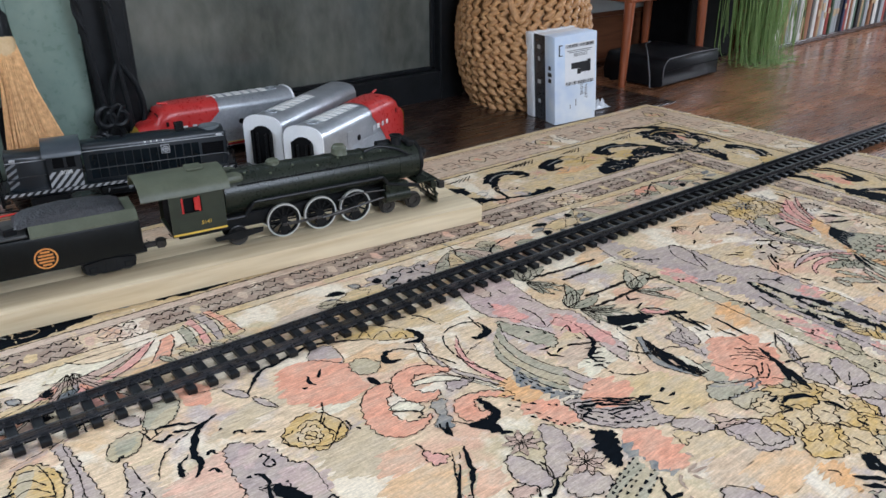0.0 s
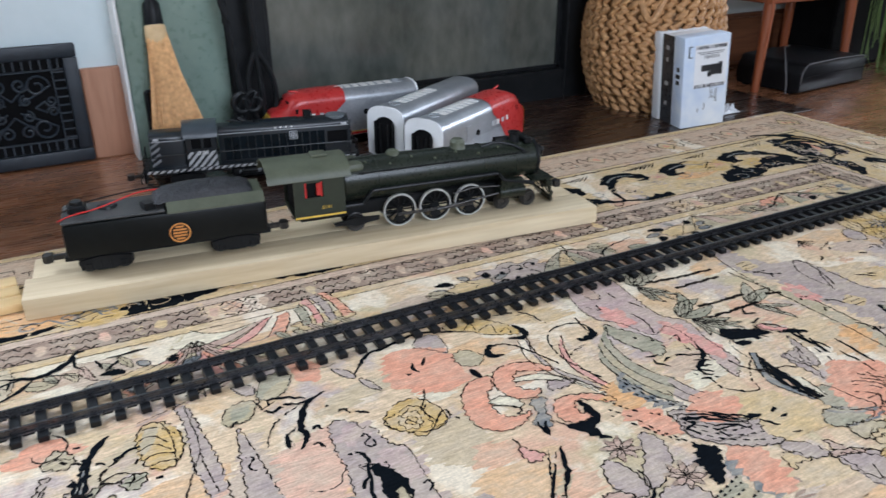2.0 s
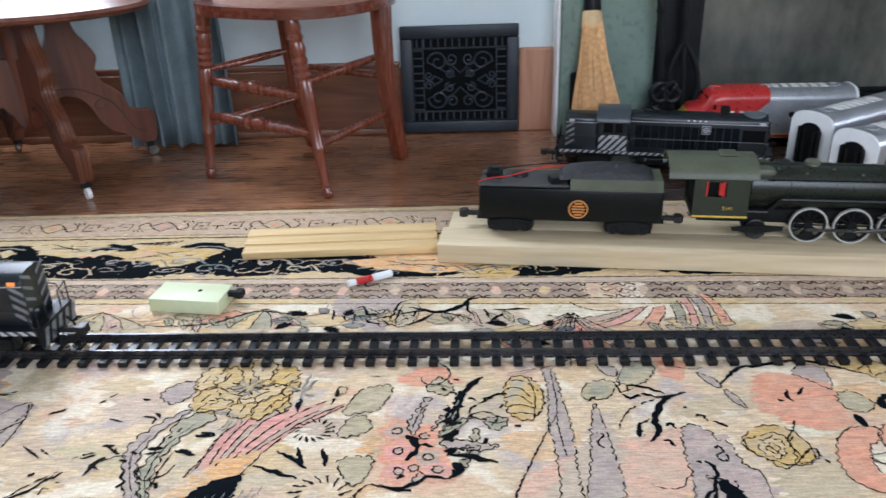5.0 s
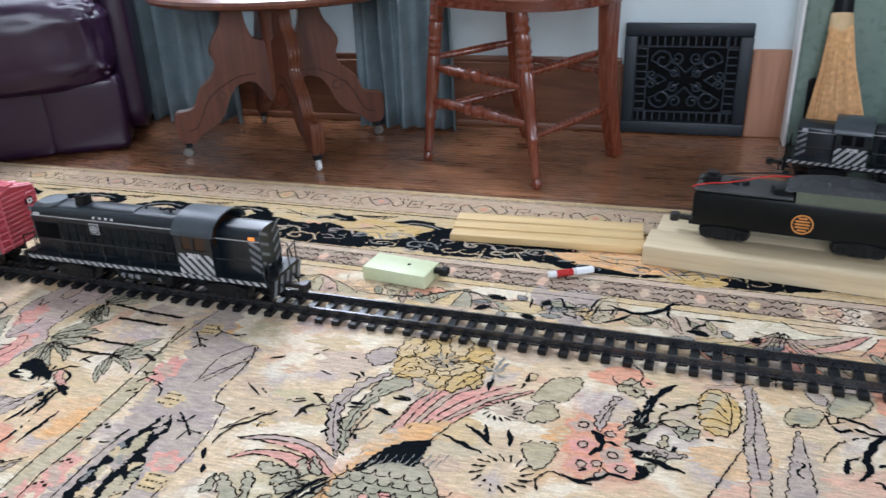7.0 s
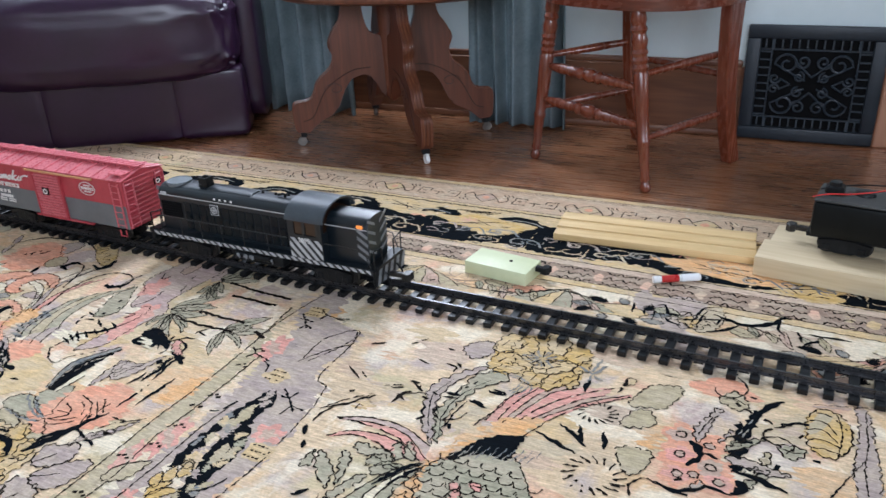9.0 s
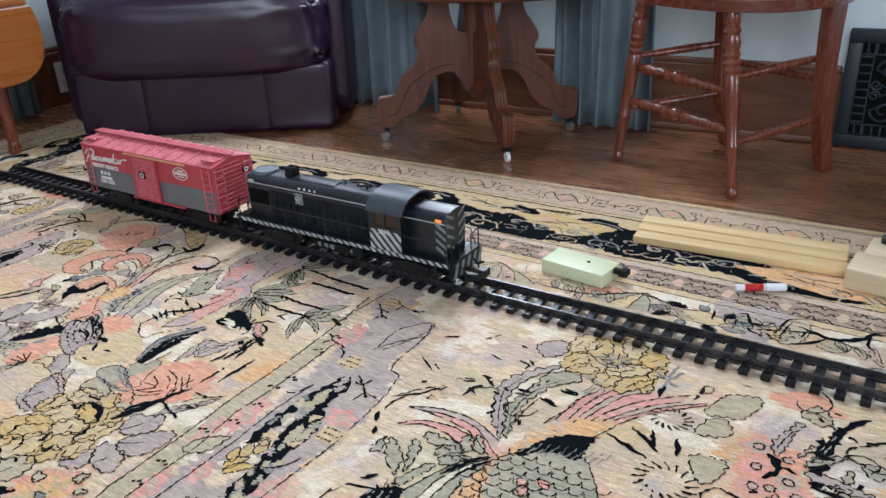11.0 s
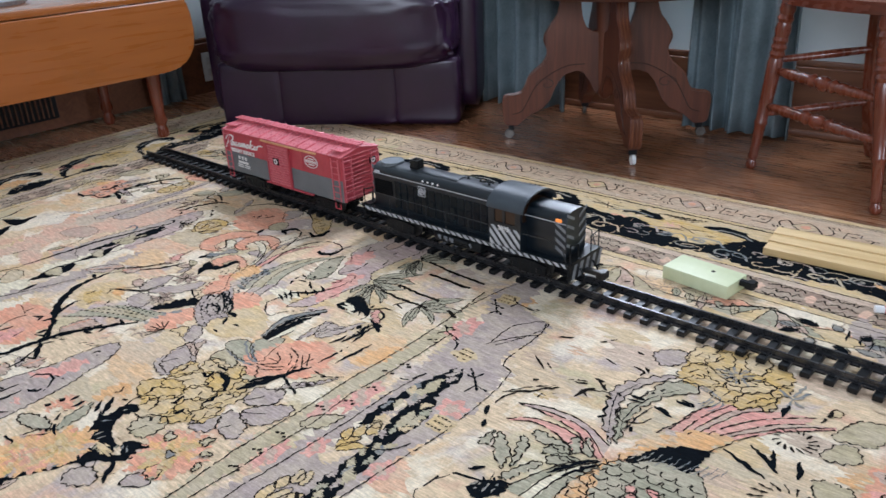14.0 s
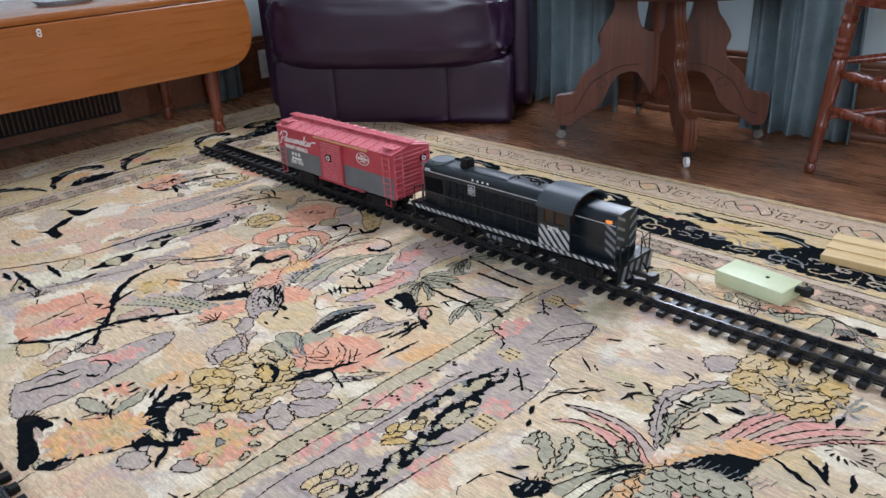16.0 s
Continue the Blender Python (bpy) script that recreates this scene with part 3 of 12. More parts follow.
def weave_repeat():
    """One repeat of the field: two birds, curls, palms, blossoms and bands."""
    # worn tints in the ground
    for x, y, rx, ry, c in ((-3.566, -0.847, 0.055, 0.045, "olive"), (-3.638, -0.690, 0.06, 0.02, "olive"), (-3.538, -0.888, 0.03, 0.02, "peach"), (-3.484, -0.985, 0.026, 0.024, "peach"), (-3.553, -0.961, 0.05, 0.035, "orange"), (-3.516, -0.966, 0.03, 0.02, "olive"),
                            (-3.695, -0.842, 0.04, 0.05, "orange"), (-3.647, -0.864, 0.02, 0.03, "straw"), (-3.697, -0.785, 0.03, 0.015, "mauve"), (-2.917, -0.933, 0.05, 0.05, "orange"), (-2.945, -0.889, 0.05, 0.04, "straw"), (-3.223, -1.159, 0.06, 0.03, "tan"), (-3.205, -1.109, 0.06, 0.025, "straw"),
                            (-3.194, -1.193, 0.06, 0.03, "orange"), (-3.166, -0.694, 0.025, 0.05, "pink"), (-3.128, -0.721, 0.02, 0.02, "straw"), (-3.252, -0.786, 0.03, 0.015, "rose"), (-3.170, -0.894, 0.05, 0.02, "ivory"), (-3.739, -0.798, 0.03, 0.05, "mauve"), (-3.539, -0.732, 0.03, 0.03, "ivory")):
        blot(x, y, rx, ry, c, rug_rng.uniform(-20, 20))
    for _ in range(66):
        blot(rug_rng.uniform(-3.95, -2.12), rug_rng.uniform(-1.5, -0.5), rug_rng.uniform(0.03, 0.075), rug_rng.uniform(0.018, 0.036), rug_rng.choice(["peach", "orange", "gold", "straw", "sand", "tan", "orange", "rose", "olive"]), rug_rng.uniform(-25, 25))
    # three leaves and a black branch
    form([(-3.759, -0.633), (-3.743, -0.595), (-3.720, -0.585), (-3.703, -0.594), (-3.709, -0.619), (-3.727, -0.638), (-3.744, -0.642)], "sage")
    weave(smooth_line([(-3.754, -0.636), (-3.731, -0.613), (-3.707, -0.611), (-3.727, -0.638), (-3.744, -0.642)], 4, True), "olive", 0.0006)
    form([(-3.765, -0.639), (-3.783, -0.631), (-3.804, -0.638), (-3.815, -0.669), (-3.797, -0.674), (-3.780, -0.669)], "olive", inner="sage")
    leaf(-3.761, -0.622, -3.784, -0.590, 0.022, "lavender", rib=False)
    stem([(-3.760, -0.632), (-3.762, -0.657), (-3.752, -0.673), (-3.731, -0.665), (-3.710, -0.672), (-3.678, -0.666)], 0.01, thorns=1)
    line([(-3.675, -0.663), (-3.702, -0.674), (-3.717, -0.696), (-3.729, -0.722), (-3.731, -0.748), (-3.745, -0.764)], 0.017, "navy", 0.0008, taper=True, smooth=5)
    stem([(-3.751, -0.726), (-3.754, -0.743), (-3.756, -0.756)], 0.012, thorns=3)
    # branch, coral blossom and its cap
    form([(-3.564, -0.628), (-3.532, -0.621), (-3.487, -0.643), (-3.467, -0.679), (-3.474, -0.720), (-3.500, -0.744), (-3.530, -0.747), (-3.569, -0.723), (-3.587, -0.690)], "peach", 0)
    form([(-3.513, -0.621), (-3.488, -0.601), (-3.467, -0.610), (-3.467, -0.636), (-3.476, -0.661), (-3.495, -0.640)], "lavender")
    line([(-3.415, -0.625), (-3.461, -0.600), (-3.496, -0.591), (-3.539, -0.598), (-3.580, -0.606), (-3.603, -0.626), (-3.622, -0.649)], 0.013, "navy", 0.0008, taper=True, smooth=5)
    leaf(-3.623, -0.655, -3.646, -0.615, 0.014, "lavender", rib=False)
    leaf(-3.619, -0.658, -3.602, -0.700, 0.012, "lavender", rib=False)
    for q in ([(-3.534, -0.658), (-3.541, -0.677), (-3.536, -0.687)], [(-3.560, -0.687), (-3.548, -0.685)], [(-3.512, -0.656), (-3.525, -0.674)]):
        line(q, 0.011, "navy", 0.0009, taper=True)
    form([(-3.474, -0.674), (-3.452, -0.667), (-3.434, -0.694), (-3.453, -0.712), (-3.474, -0.702)], "olive")
    line([(-3.471, -0.717), (-3.466, -0.743)], 0.022, "navy", 0.0007, taper=True)
    form([(-3.447, -0.601), (-3.423, -0.584), (-3.393, -0.592), (-3.366, -0.616), (-3.349, -0.642), (-3.348, -0.669), (-3.389, -0.650), (-3.415, -0.625)], "gold")
    for q in ([(-3.420, -0.617), (-3.401, -0.604), (-3.404, -0.628)], [(-3.404, -0.633), (-3.376, -0.623), (-3.380, -0.650)], [(-3.377, -0.652), (-3.358, -0.644), (-3.361, -0.664)]):
        line(q, 0.0045, smooth=4)
    line([(-3.344, -0.641), (-3.339, -0.660), (-3.347, -0.682), (-3.373, -0.674)], 0.024, "navy", 0.00055, taper=True, smooth=4)
    # yellow fruit
    form([(-3.629, -0.768), (-3.610, -0.759), (-3.589, -0.752), (-3.577, -0.760), (-3.576, -0.777), (-3.578, -0.799), (-3.590, -0.815), (-3.604, -0.814), (-3.609, -0.802), (-3.622, -0.790)], "gold")
    form([(-3.615, -0.772), (-3.599, -0.764), (-3.584, -0.768), (-3.587, -0.787), (-3.598, -0.799), (-3.611, -0.792)], "straw", 0.0036, 0.0007)
    form([(-3.604, -0.777), (-3.594, -0.773), (-3.592, -0.786), (-3.603, -0.790)], "gold", 0.0034, 0.0009)
    line([(-3.552, -0.729), (-3.563, -0.750), (-3.576, -0.765)], 0.007)
    line([(-3.580, -0.809), (-3.566, -0.793), (-3.549, -0.782), (-3.548, -0.794), (-3.542, -0.810)], 0.006, smooth=4)
    form([(-3.577, -0.808), (-3.559, -0.788), (-3.548, -0.783), (-3.554, -0.802)], "lavender", 0.0036)
    # lavender tree with the black island
    form([(-3.700, -0.744), (-3.686, -0.732), (-3.665, -0.748), (-3.664, -0.762), (-3.648, -0.770), (-3.646, -0.797), (-3.641, -0.813), (-3.629, -0.825), (-3.631, -0.862), (-3.634, -0.895), (-3.645, -0.984), (-3.675, -1.036), (-3.741, -0.988), (-3.711, -0.839), (-3.709, -0.807), (-3.706, -0.778)], "lavender", z=0.0003)
    for x, y, r in ((-3.674, -0.768, 0.026), (-3.647, -0.864, 0.03), (-3.654, -0.835, 0.025), (-3.662, -0.942, 0.04)):
        weave(lobed(x, y, r, r * 0.7, 20, 5, 0.3, 26), "mauve", 0.00045)
    form([(-3.664, -0.837), (-3.661, -0.854), (-3.655, -0.878), (-3.664, -0.909), (-3.675, -0.963), (-3.693, -1.006), (-3.696, -0.976), (-3.687, -0.924), (-3.678, -0.888)], "navy", 0, 0.0006)
    leaf(-3.666, -0.885, -3.678, -0.951, 0.016, "olive", 0.2, False, z=0.0008)
    line([(-3.670, -0.779), (-3.663, -0.776), (-3.661, -0.786), (-3.671, -0.792), (-3.668, -0.802), (-3.659, -0.800), (-3.659, -0.790)], 0.0075, "navy", 0.0009, smooth=4)
    line([(-3.698, -0.805), (-3.684, -0.805), (-3.680, -0.823), (-3.689, -0.845), (-3.705, -0.868)], 0.009, "navy", 0.0009, smooth=4)
    line([(-3.693, -0.831), (-3.676, -0.834)], 0.006, "navy", 0.0009)
    line([(-3.642, -0.894), (-3.634, -0.891), (-3.632, -0.901), (-3.641, -0.908)], 0.007, "navy", 0.0009, smooth=4)
    for q in ([(-3.720, -0.735), (-3.711, -0.731), (-3.706, -0.740)], [(-3.674, -0.715), (-3.666, -0.715), (-3.663, -0.726)], [(-3.656, -0.728), (-3.646, -0.732), (-3.641, -0.742)], [(-3.729, -0.763), (-3.719, -0.765), (-3.717, -0.776)], [(-3.685, -0.698), (-3.679, -0.694)]):
        line(q, 0.0085, "navy", 0.0008, taper=True, smooth=4)
    # narrow lavender trunks
    form([(-3.863, -0.595), (-3.860, -0.652), (-3.867, -0.719), (-3.865, -0.781), (-3.865, -0.829), (-3.872, -0.898), (-3.846, -0.890), (-3.843, -0.822), (-3.840, -0.754), (-3.841, -0.701), (-3.844, -0.660), (-3.849, -0.604)], "lavender", z=0.0003)
    line([(-3.852, -0.605), (-3.851, -0.668), (-3.856, -0.727), (-3.853, -0.788)], 0.004, "ink", 0.0008)
    form([(-3.802, -0.684), (-3.808, -0.713), (-3.816, -0.747), (-3.824, -0.798), (-3.836, -0.871), (-3.796, -0.859), (-3.794, -0.789), (-3.796, -0.751), (-3.798, -0.710)], "lavender", z=0.0003)
    line([(-3.811, -0.680), (-3.800, -0.670), (-3.790, -0.677)], 0.008, "navy", 0.0008, taper=True, smooth=3)
    line([(-3.809, -0.745), (-3.801, -0.751), (-3.811, -0.766), (-3.804, -0.775)], 0.007, "navy", 0.0008, smooth=4)
    line([(-3.914, -0.614), (-3.842, -0.594), (-3.784, -0.575), (-3.726, -0.553)], 0.008, "rose", 0.0006)
    line([(-3.914, -0.609), (-3.842, -0.590), (-3.783, -0.569), (-3.725, -0.548)], 0.003, "ink", 0.0008)
    hx, hy = -3.817, -0.571
    for i in range(11):
        line([(-3.817, -0.571), (hx + 0.03 * math.cos(i * 0.58), hy + 0.022 * math.sin(i * 0.58))], 0.006, "navy", 0.0008)
    # seed head on its stalk
    form([(-3.922, -0.649), (-3.908, -0.620), (-3.886, -0.620), (-3.870, -0.648), (-3.871, -0.687), (-3.886, -0.713), (-3.903, -0.716), (-3.918, -0.699), (-3.921, -0.673)], "gold", 0.005)
    for q in ([(-3.919, -0.648), (-3.901, -0.644), (-3.886, -0.667)], [(-3.921, -0.667), (-3.900, -0.663), (-3.885, -0.684)], [(-3.919, -0.688), (-3.900, -0.683), (-3.881, -0.694)], [(-3.914, -0.704), (-3.899, -0.701), (-3.881, -0.706)], [(-3.910, -0.627), (-3.891, -0.629), (-3.874, -0.654)], [(-3.886, -0.622), (-3.879, -0.660), (-3.885, -0.711)]):
        line(q, 0.0052, smooth=4)
    weave(smooth_line([(-3.916, -0.646), (-3.902, -0.625), (-3.892, -0.634), (-3.906, -0.666), (-3.918, -0.677)], 4, True), "olive", 0.0006)
    # coral curls
    form([(-3.453, -0.747), (-3.487, -0.745), (-3.517, -0.773), (-3.530, -0.812), (-3.525, -0.843), (-3.497, -0.861), (-3.467, -0.855), (-3.450, -0.842), (-3.467, -0.844), (-3.486, -0.835), (-3.491, -0.810), (-3.480, -0.780), (-3.462, -0.768)], "peach")
    form([(-3.363, -0.773), (-3.390, -0.741), (-3.428, -0.735), (-3.456, -0.754), (-3.462, -0.783), (-3.451, -0.809), (-3.427, -0.819), (-3.409, -0.807), (-3.424, -0.802), (-3.434, -0.789), (-3.428, -0.766), (-3.409, -0.757), (-3.375, -0.775)], "peach", z=0.0007)
    form([(-3.335, -0.875), (-3.355, -0.852), (-3.394, -0.838), (-3.416, -0.847), (-3.427, -0.873), (-3.418, -0.890), (-3.398, -0.894), (-3.386, -0.885), (-3.395, -0.881), (-3.394, -0.866), (-3.388, -0.855), (-3.373, -0.856), (-3.347, -0.878)], "peach", z=0.0007)
    form([(-3.399, -0.817), (-3.388, -0.799), (-3.369, -0.805), (-3.351, -0.814), (-3.377, -0.820)], "lavender")
    form([(-3.440, -0.824), (-3.415, -0.829), (-3.432, -0.845), (-3.443, -0.882), (-3.464, -0.867), (-3.445, -0.851)], "slate", 0.003, 0.0006)
    form([(-3.444, -0.867), (-3.432, -0.885), (-3.417, -0.918), (-3.396, -0.939), (-3.399, -0.914), (-3.378, -0.899), (-3.376, -0.860), (-3.386, -0.853), (-3.388, -0.877), (-3.408, -0.890), (-3.427, -0.888)], "navy", 0, 0.0006)
    line([(-3.458, -0.865), (-3.461, -0.892), (-3.446, -0.869)], 0.014, "navy", 0.0007, taper=True)
    line([(-3.493, -0.804), (-3.467, -0.820), (-3.459, -0.835), (-3.471, -0.838)], 0.0075, "navy", 0.0009, smooth=4)
    form([(-3.489, -0.800), (-3.465, -0.796), (-3.450, -0.816), (-3.455, -0.828), (-3.473, -0.815)], "ivory", 0.004)
    # long fronds and their hooks
    fan([[(-3.340, -0.666), (-3.358, -0.719), (-3.361, -0.771), (-3.343, -0.814), (-3.328, -0.852)], [(-3.352, -0.689), (-3.367, -0.736), (-3.366, -0.780), (-3.349, -0.823), (-3.331, -0.856)], [(-3.365, -0.686), (-3.382, -0.741), (-3.374, -0.783), (-3.354, -0.826), (-3.335, -0.860)]], ["lavender", "cream"])
    fan([[(-3.427, -0.766), (-3.387, -0.778), (-3.359, -0.808), (-3.342, -0.838), (-3.337, -0.862)], [(-3.432, -0.776), (-3.394, -0.790), (-3.365, -0.815), (-3.348, -0.844), (-3.340, -0.866)]], ["ivory"])
    fan([[(-3.296, -0.706), (-3.320, -0.750), (-3.327, -0.788), (-3.323, -0.816), (-3.319, -0.848)], [(-3.316, -0.726), (-3.333, -0.761), (-3.338, -0.795), (-3.333, -0.827), (-3.325, -0.854)]], ["pink"])
    line([(-3.317, -0.828), (-3.333, -0.776), (-3.331, -0.731), (-3.317, -0.699), (-3.293, -0.683), (-3.259, -0.685), (-3.244, -0.702), (-3.252, -0.725)], 0.0075, "navy", 0.0009, smooth=5)
    line([(-3.242, -0.706), (-3.249, -0.725), (-3.269, -0.735), (-3.280, -0.726)], 0.024, "navy", 0.0009, taper=True, smooth=4)
    line([(-3.348, -0.769), (-3.368, -0.712), (-3.386, -0.685), (-3.406, -0.678)], 0.0075, "navy", 0.0009, smooth=5)
    line([(-3.399, -0.680), (-3.416, -0.681), (-3.426, -0.701), (-3.404, -0.709)], 0.022, "navy", 0.0009, taper=True, smooth=4)
    # the green bird: tail, neck, breast, head
    fan([[(-3.217, -0.720), (-3.244, -0.765), (-3.251, -0.816), (-3.242, -0.861), (-3.228, -0.881)], [(-3.249, -0.745), (-3.264, -0.787), (-3.268, -0.834), (-3.257, -0.875), (-3.245, -0.898)], [(-3.266, -0.760), (-3.280, -0.799), (-3.282, -0.850), (-3.273, -0.891), (-3.262, -0.913)], [(-3.289, -0.789), (-3.294, -0.826), (-3.292, -0.866), (-3.283, -0.901), (-3.265, -0.927)]], ["sage", "olive", "sage"])
    fan([[(-3.231, -0.872), (-3.228, -0.903), (-3.219, -0.927)], [(-3.244, -0.885), (-3.242, -0.914), (-3.233, -0.934)], [(-3.261, -0.897), (-3.256, -0.924), (-3.249, -0.938)]], ["lavender", "lavender"])
    form([(-3.339, -0.852), (-3.310, -0.844), (-3.310, -0.878), (-3.309, -0.906), (-3.333, -0.903), (-3.346, -0.877)], "orange", 0, 0.0007)
    form([(-3.324, -0.893), (-3.302, -0.930), (-3.295, -0.969), (-3.319, -0.978), (-3.341, -0.948), (-3.347, -0.910)], "peach", 0, 0.0006)
    form([(-3.295, -0.831), (-3.283, -0.858), (-3.281, -0.899), (-3.262, -0.941), (-3.292, -0.921), (-3.309, -0.894), (-3.310, -0.867)], "slate", 0, 0.0006)
    for q in ([(-3.296, -0.834), (-3.288, -0.867), (-3.283, -0.901), (-3.263, -0.939)], [(-3.301, -0.845), (-3.296, -0.875), (-3.287, -0.910), (-3.269, -0.936)], [(-3.306, -0.859), (-3.302, -0.887), (-3.288, -0.917)], [(-3.350, -0.870), (-3.333, -0.908), (-3.301, -0.940), (-3.278, -0.969)], [(-3.359, -0.892), (-3.343, -0.919), (-3.332, -0.960), (-3.308, -1.006)], [(-3.365, -0.903), (-3.349, -0.936), (-3.329, -0.977), (-3.300, -1.018)]):
        dashed(q)
    form([(-3.242, -0.924), (-3.210, -0.929), (-3.196, -0.948), (-3.203, -0.976), (-3.236, -0.993), (-3.264, -0.976), (-3.270, -0.952)], "peach", 0, 0.0006)
    form([(-3.200, -0.951), (-3.152, -0.962), (-3.126, -0.981), (-3.118, -1.021), (-3.143, -1.051), (-3.189, -1.056), (-3.216, -1.041), (-3.210, -1.009), (-3.231, -0.994)], "straw", 0, 0.0005)
    form([(-3.285, -0.946), (-3.272, -0.974), (-3.250, -0.994), (-3.203, -1.005), (-3.219, -1.027), (-3.208, -1.052), (-3.250, -1.040), (-3.289, -1.008), (-3.306, -0.976)], "lavender", 0.0042, 0.0006)
    for q in ([(-3.287, -0.953), (-3.273, -0.985), (-3.251, -1.004), (-3.209, -1.013)], [(-3.293, -0.961), (-3.280, -0.991), (-3.252, -1.015), (-3.216, -1.027)], [(-3.298, -0.973), (-3.282, -1.002), (-3.254, -1.025), (-3.215, -1.044)]):
        dashed(q)
    line([(-3.201, -1.006), (-3.195, -1.017), (-3.186, -1.027)], 0.011, "navy", 0.0009, taper=True)
    line([(-3.187, -1.047), (-3.172, -1.049)], 0.009, "navy", 0.0009, taper=True)
    line([(-3.173, -1.017), (-3.158, -1.015)], 0.009, "navy", 0.0009, taper=True)
    form([(-3.218, -1.051), (-3.188, -1.070), (-3.182, -1.095), (-3.208, -1.090), (-3.223, -1.065)], "lavender", 0.0036)
    form([(-3.165, -1.075), (-3.153, -1.098), (-3.136, -1.115), (-3.164, -1.107), (-3.185, -1.100), (-3.171, -1.094)], "rose", 0.004)
    form([(-3.234, -1.068), (-3.216, -1.075), (-3.209, -1.092), (-3.230, -1.087), (-3.244, -1.094), (-3.241, -1.082)], "straw", 0.004)
    # its tail below
    form([(-3.279, -1.030), (-3.250, -1.040), (-3.249, -1.074), (-3.266, -1.113), (-3.290, -1.113), (-3.293, -1.081)], "peach", 0, 0.0005)
    fan([[(-3.449, -1.178), (-3.392, -1.138), (-3.350, -1.119), (-3.314, -1.105)], [(-3.445, -1.148), (-3.385, -1.120), (-3.341, -1.105), (-3.311, -1.098)], [(-3.421, -1.112), (-3.369, -1.095), (-3.316, -1.087)], [(-3.406, -1.095), (-3.358, -1.079), (-3.307, -1.066)]], ["sage", "olive", "sage"], edge=0)
    for q in ([(-3.449, -1.178), (-3.392, -1.138), (-3.350, -1.119), (-3.314, -1.105)], [(-3.445, -1.148), (-3.385, -1.120), (-3.341, -1.105), (-3.311, -1.098)], [(-3.421, -1.112), (-3.369, -1.095), (-3.316, -1.087)], [(-3.406, -1.095), (-3.358, -1.079), (-3.307, -1.066)], [(-3.434, -1.132), (-3.390, -1.110), (-3.335, -1.093)], [(-3.405, -1.103), (-3.358, -1.084), (-3.311, -1.077)]):
        dashed(q)
    form([(-3.300, -1.117), (-3.308, -1.088), (-3.305, -1.052), (-3.272, -1.014), (-3.272, -1.040), (-3.283, -1.079)], "slate", 0, 0.0004)
    form([(-3.296, -1.106), (-3.301, -1.068), (-3.287, -1.033), (-3.268, -1.017), (-3.254, -1.045), (-3.262, -1.081), (-3.277, -1.102)], "peach", 0, 0.0005)
    for (x, y), (u, v) in ([(-3.310, -1.048), (-3.337, -1.022)], [(-3.302, -1.037), (-3.329, -1.011)], [(-3.320, -1.058), (-3.337, -1.039)], [(-3.294, -1.025), (-3.318, -1.000)], [(-3.330, -1.066), (-3.342, -1.051)]):
        leaf(x, y, u, v, 0.024, "navy", 0.1, False, edge=0, z=0.0008)
    form([(-3.303, -0.994), (-3.298, -0.963), (-3.291, -0.934), (-3.240, -0.969), (-3.218, -0.995), (-3.233, -1.019), (-3.266, -1.015)], "lavender", 0.004, 0.0006)
    for q in ([(-3.290, -0.990), (-3.299, -0.974), (-3.283, -0.973)], [(-3.277, -0.980), (-3.287, -0.960), (-3.269, -0.963)], [(-3.262, -1.012), (-3.267, -0.994), (-3.240, -1.001)], [(-3.291, -0.957), (-3.251, -0.977), (-3.222, -1.006)], [(-3.291, -0.943), (-3.244, -0.972), (-3.214, -1.002)], [(-3.290, -0.951), (-3.247, -0.975), (-3.218, -1.003)], [(-3.261, -0.957), (-3.223, -0.983), (-3.207, -1.002)], [(-3.264, -0.987), (-3.240, -0.996), (-3.227, -1.012)]):
        line(q, 0.009, "navy", 0.0011, taper=True, smooth=3)
    line([(-3.216, -0.993), (-3.190, -1.000)], 0.018, "navy", 0.001, taper=True)
    line([(-3.172, -1.003), (-3.162, -0.999)], 0.01, "navy", 0.001)
    for q in ([(-3.308, -1.142), (-3.303, -1.127), (-3.277, -1.124)], [(-3.279, -1.144), (-3.282, -1.129), (-3.258, -1.133)], [(-3.328, -1.162), (-3.316, -1.150)], [(-3.318, -1.178), (-3.312, -1.165)], [(-3.282, -1.123), (-3.262, -1.122)], [(-3.254, -1.111), (-3.255, -1.102)]):
        line(q, 0.009, "taupe", 0.0007, taper=True, smooth=3)
    # swallow's wing and the green shoulder
    fan([[(-3.101, -1.014), (-3.117, -0.970), (-3.115, -0.938), (-3.081, -0.887)], [(-3.096, -1.015), (-3.106, -0.970), (-3.102, -0.936), (-3.073, -0.892)], [(-3.091, -1.015), (-3.096, -0.975), (-3.094, -0.940), (-3.078, -0.911)], [(-3.083, -1.016), (-3.084, -0.980), (-3.081, -0.956)], [(-3.077, -1.016), (-3.072, -0.988), (-3.070, -0.970)]], ["slate", "navy", "navy", "ivory"], edge=0.005)
    form([(-3.097, -1.033), (-3.083, -1.000), (-3.059, -1.000), (-3.049, -1.036), (-3.039, -1.062), (-3.067, -1.058)], "sage", 0.004, 0.0004)
    form([(-3.131, -1.059), (-3.112, -1.036), (-3.079, -1.047), (-3.056, -1.071), (-3.084, -1.076), (-3.112, -1.072)], "sage", 0.004, 0.0005)
    for q in ([(-3.109, -1.038), (-3.078, -1.059), (-3.047, -1.069)], [(-3.093, -1.035), (-3.070, -1.056), (-3.042, -1.068)], [(-3.112, -1.072), (-3.073, -1.080), (-3.042, -1.077)]):
        line(q, 0.008, "slate", 0.0008, smooth=3)
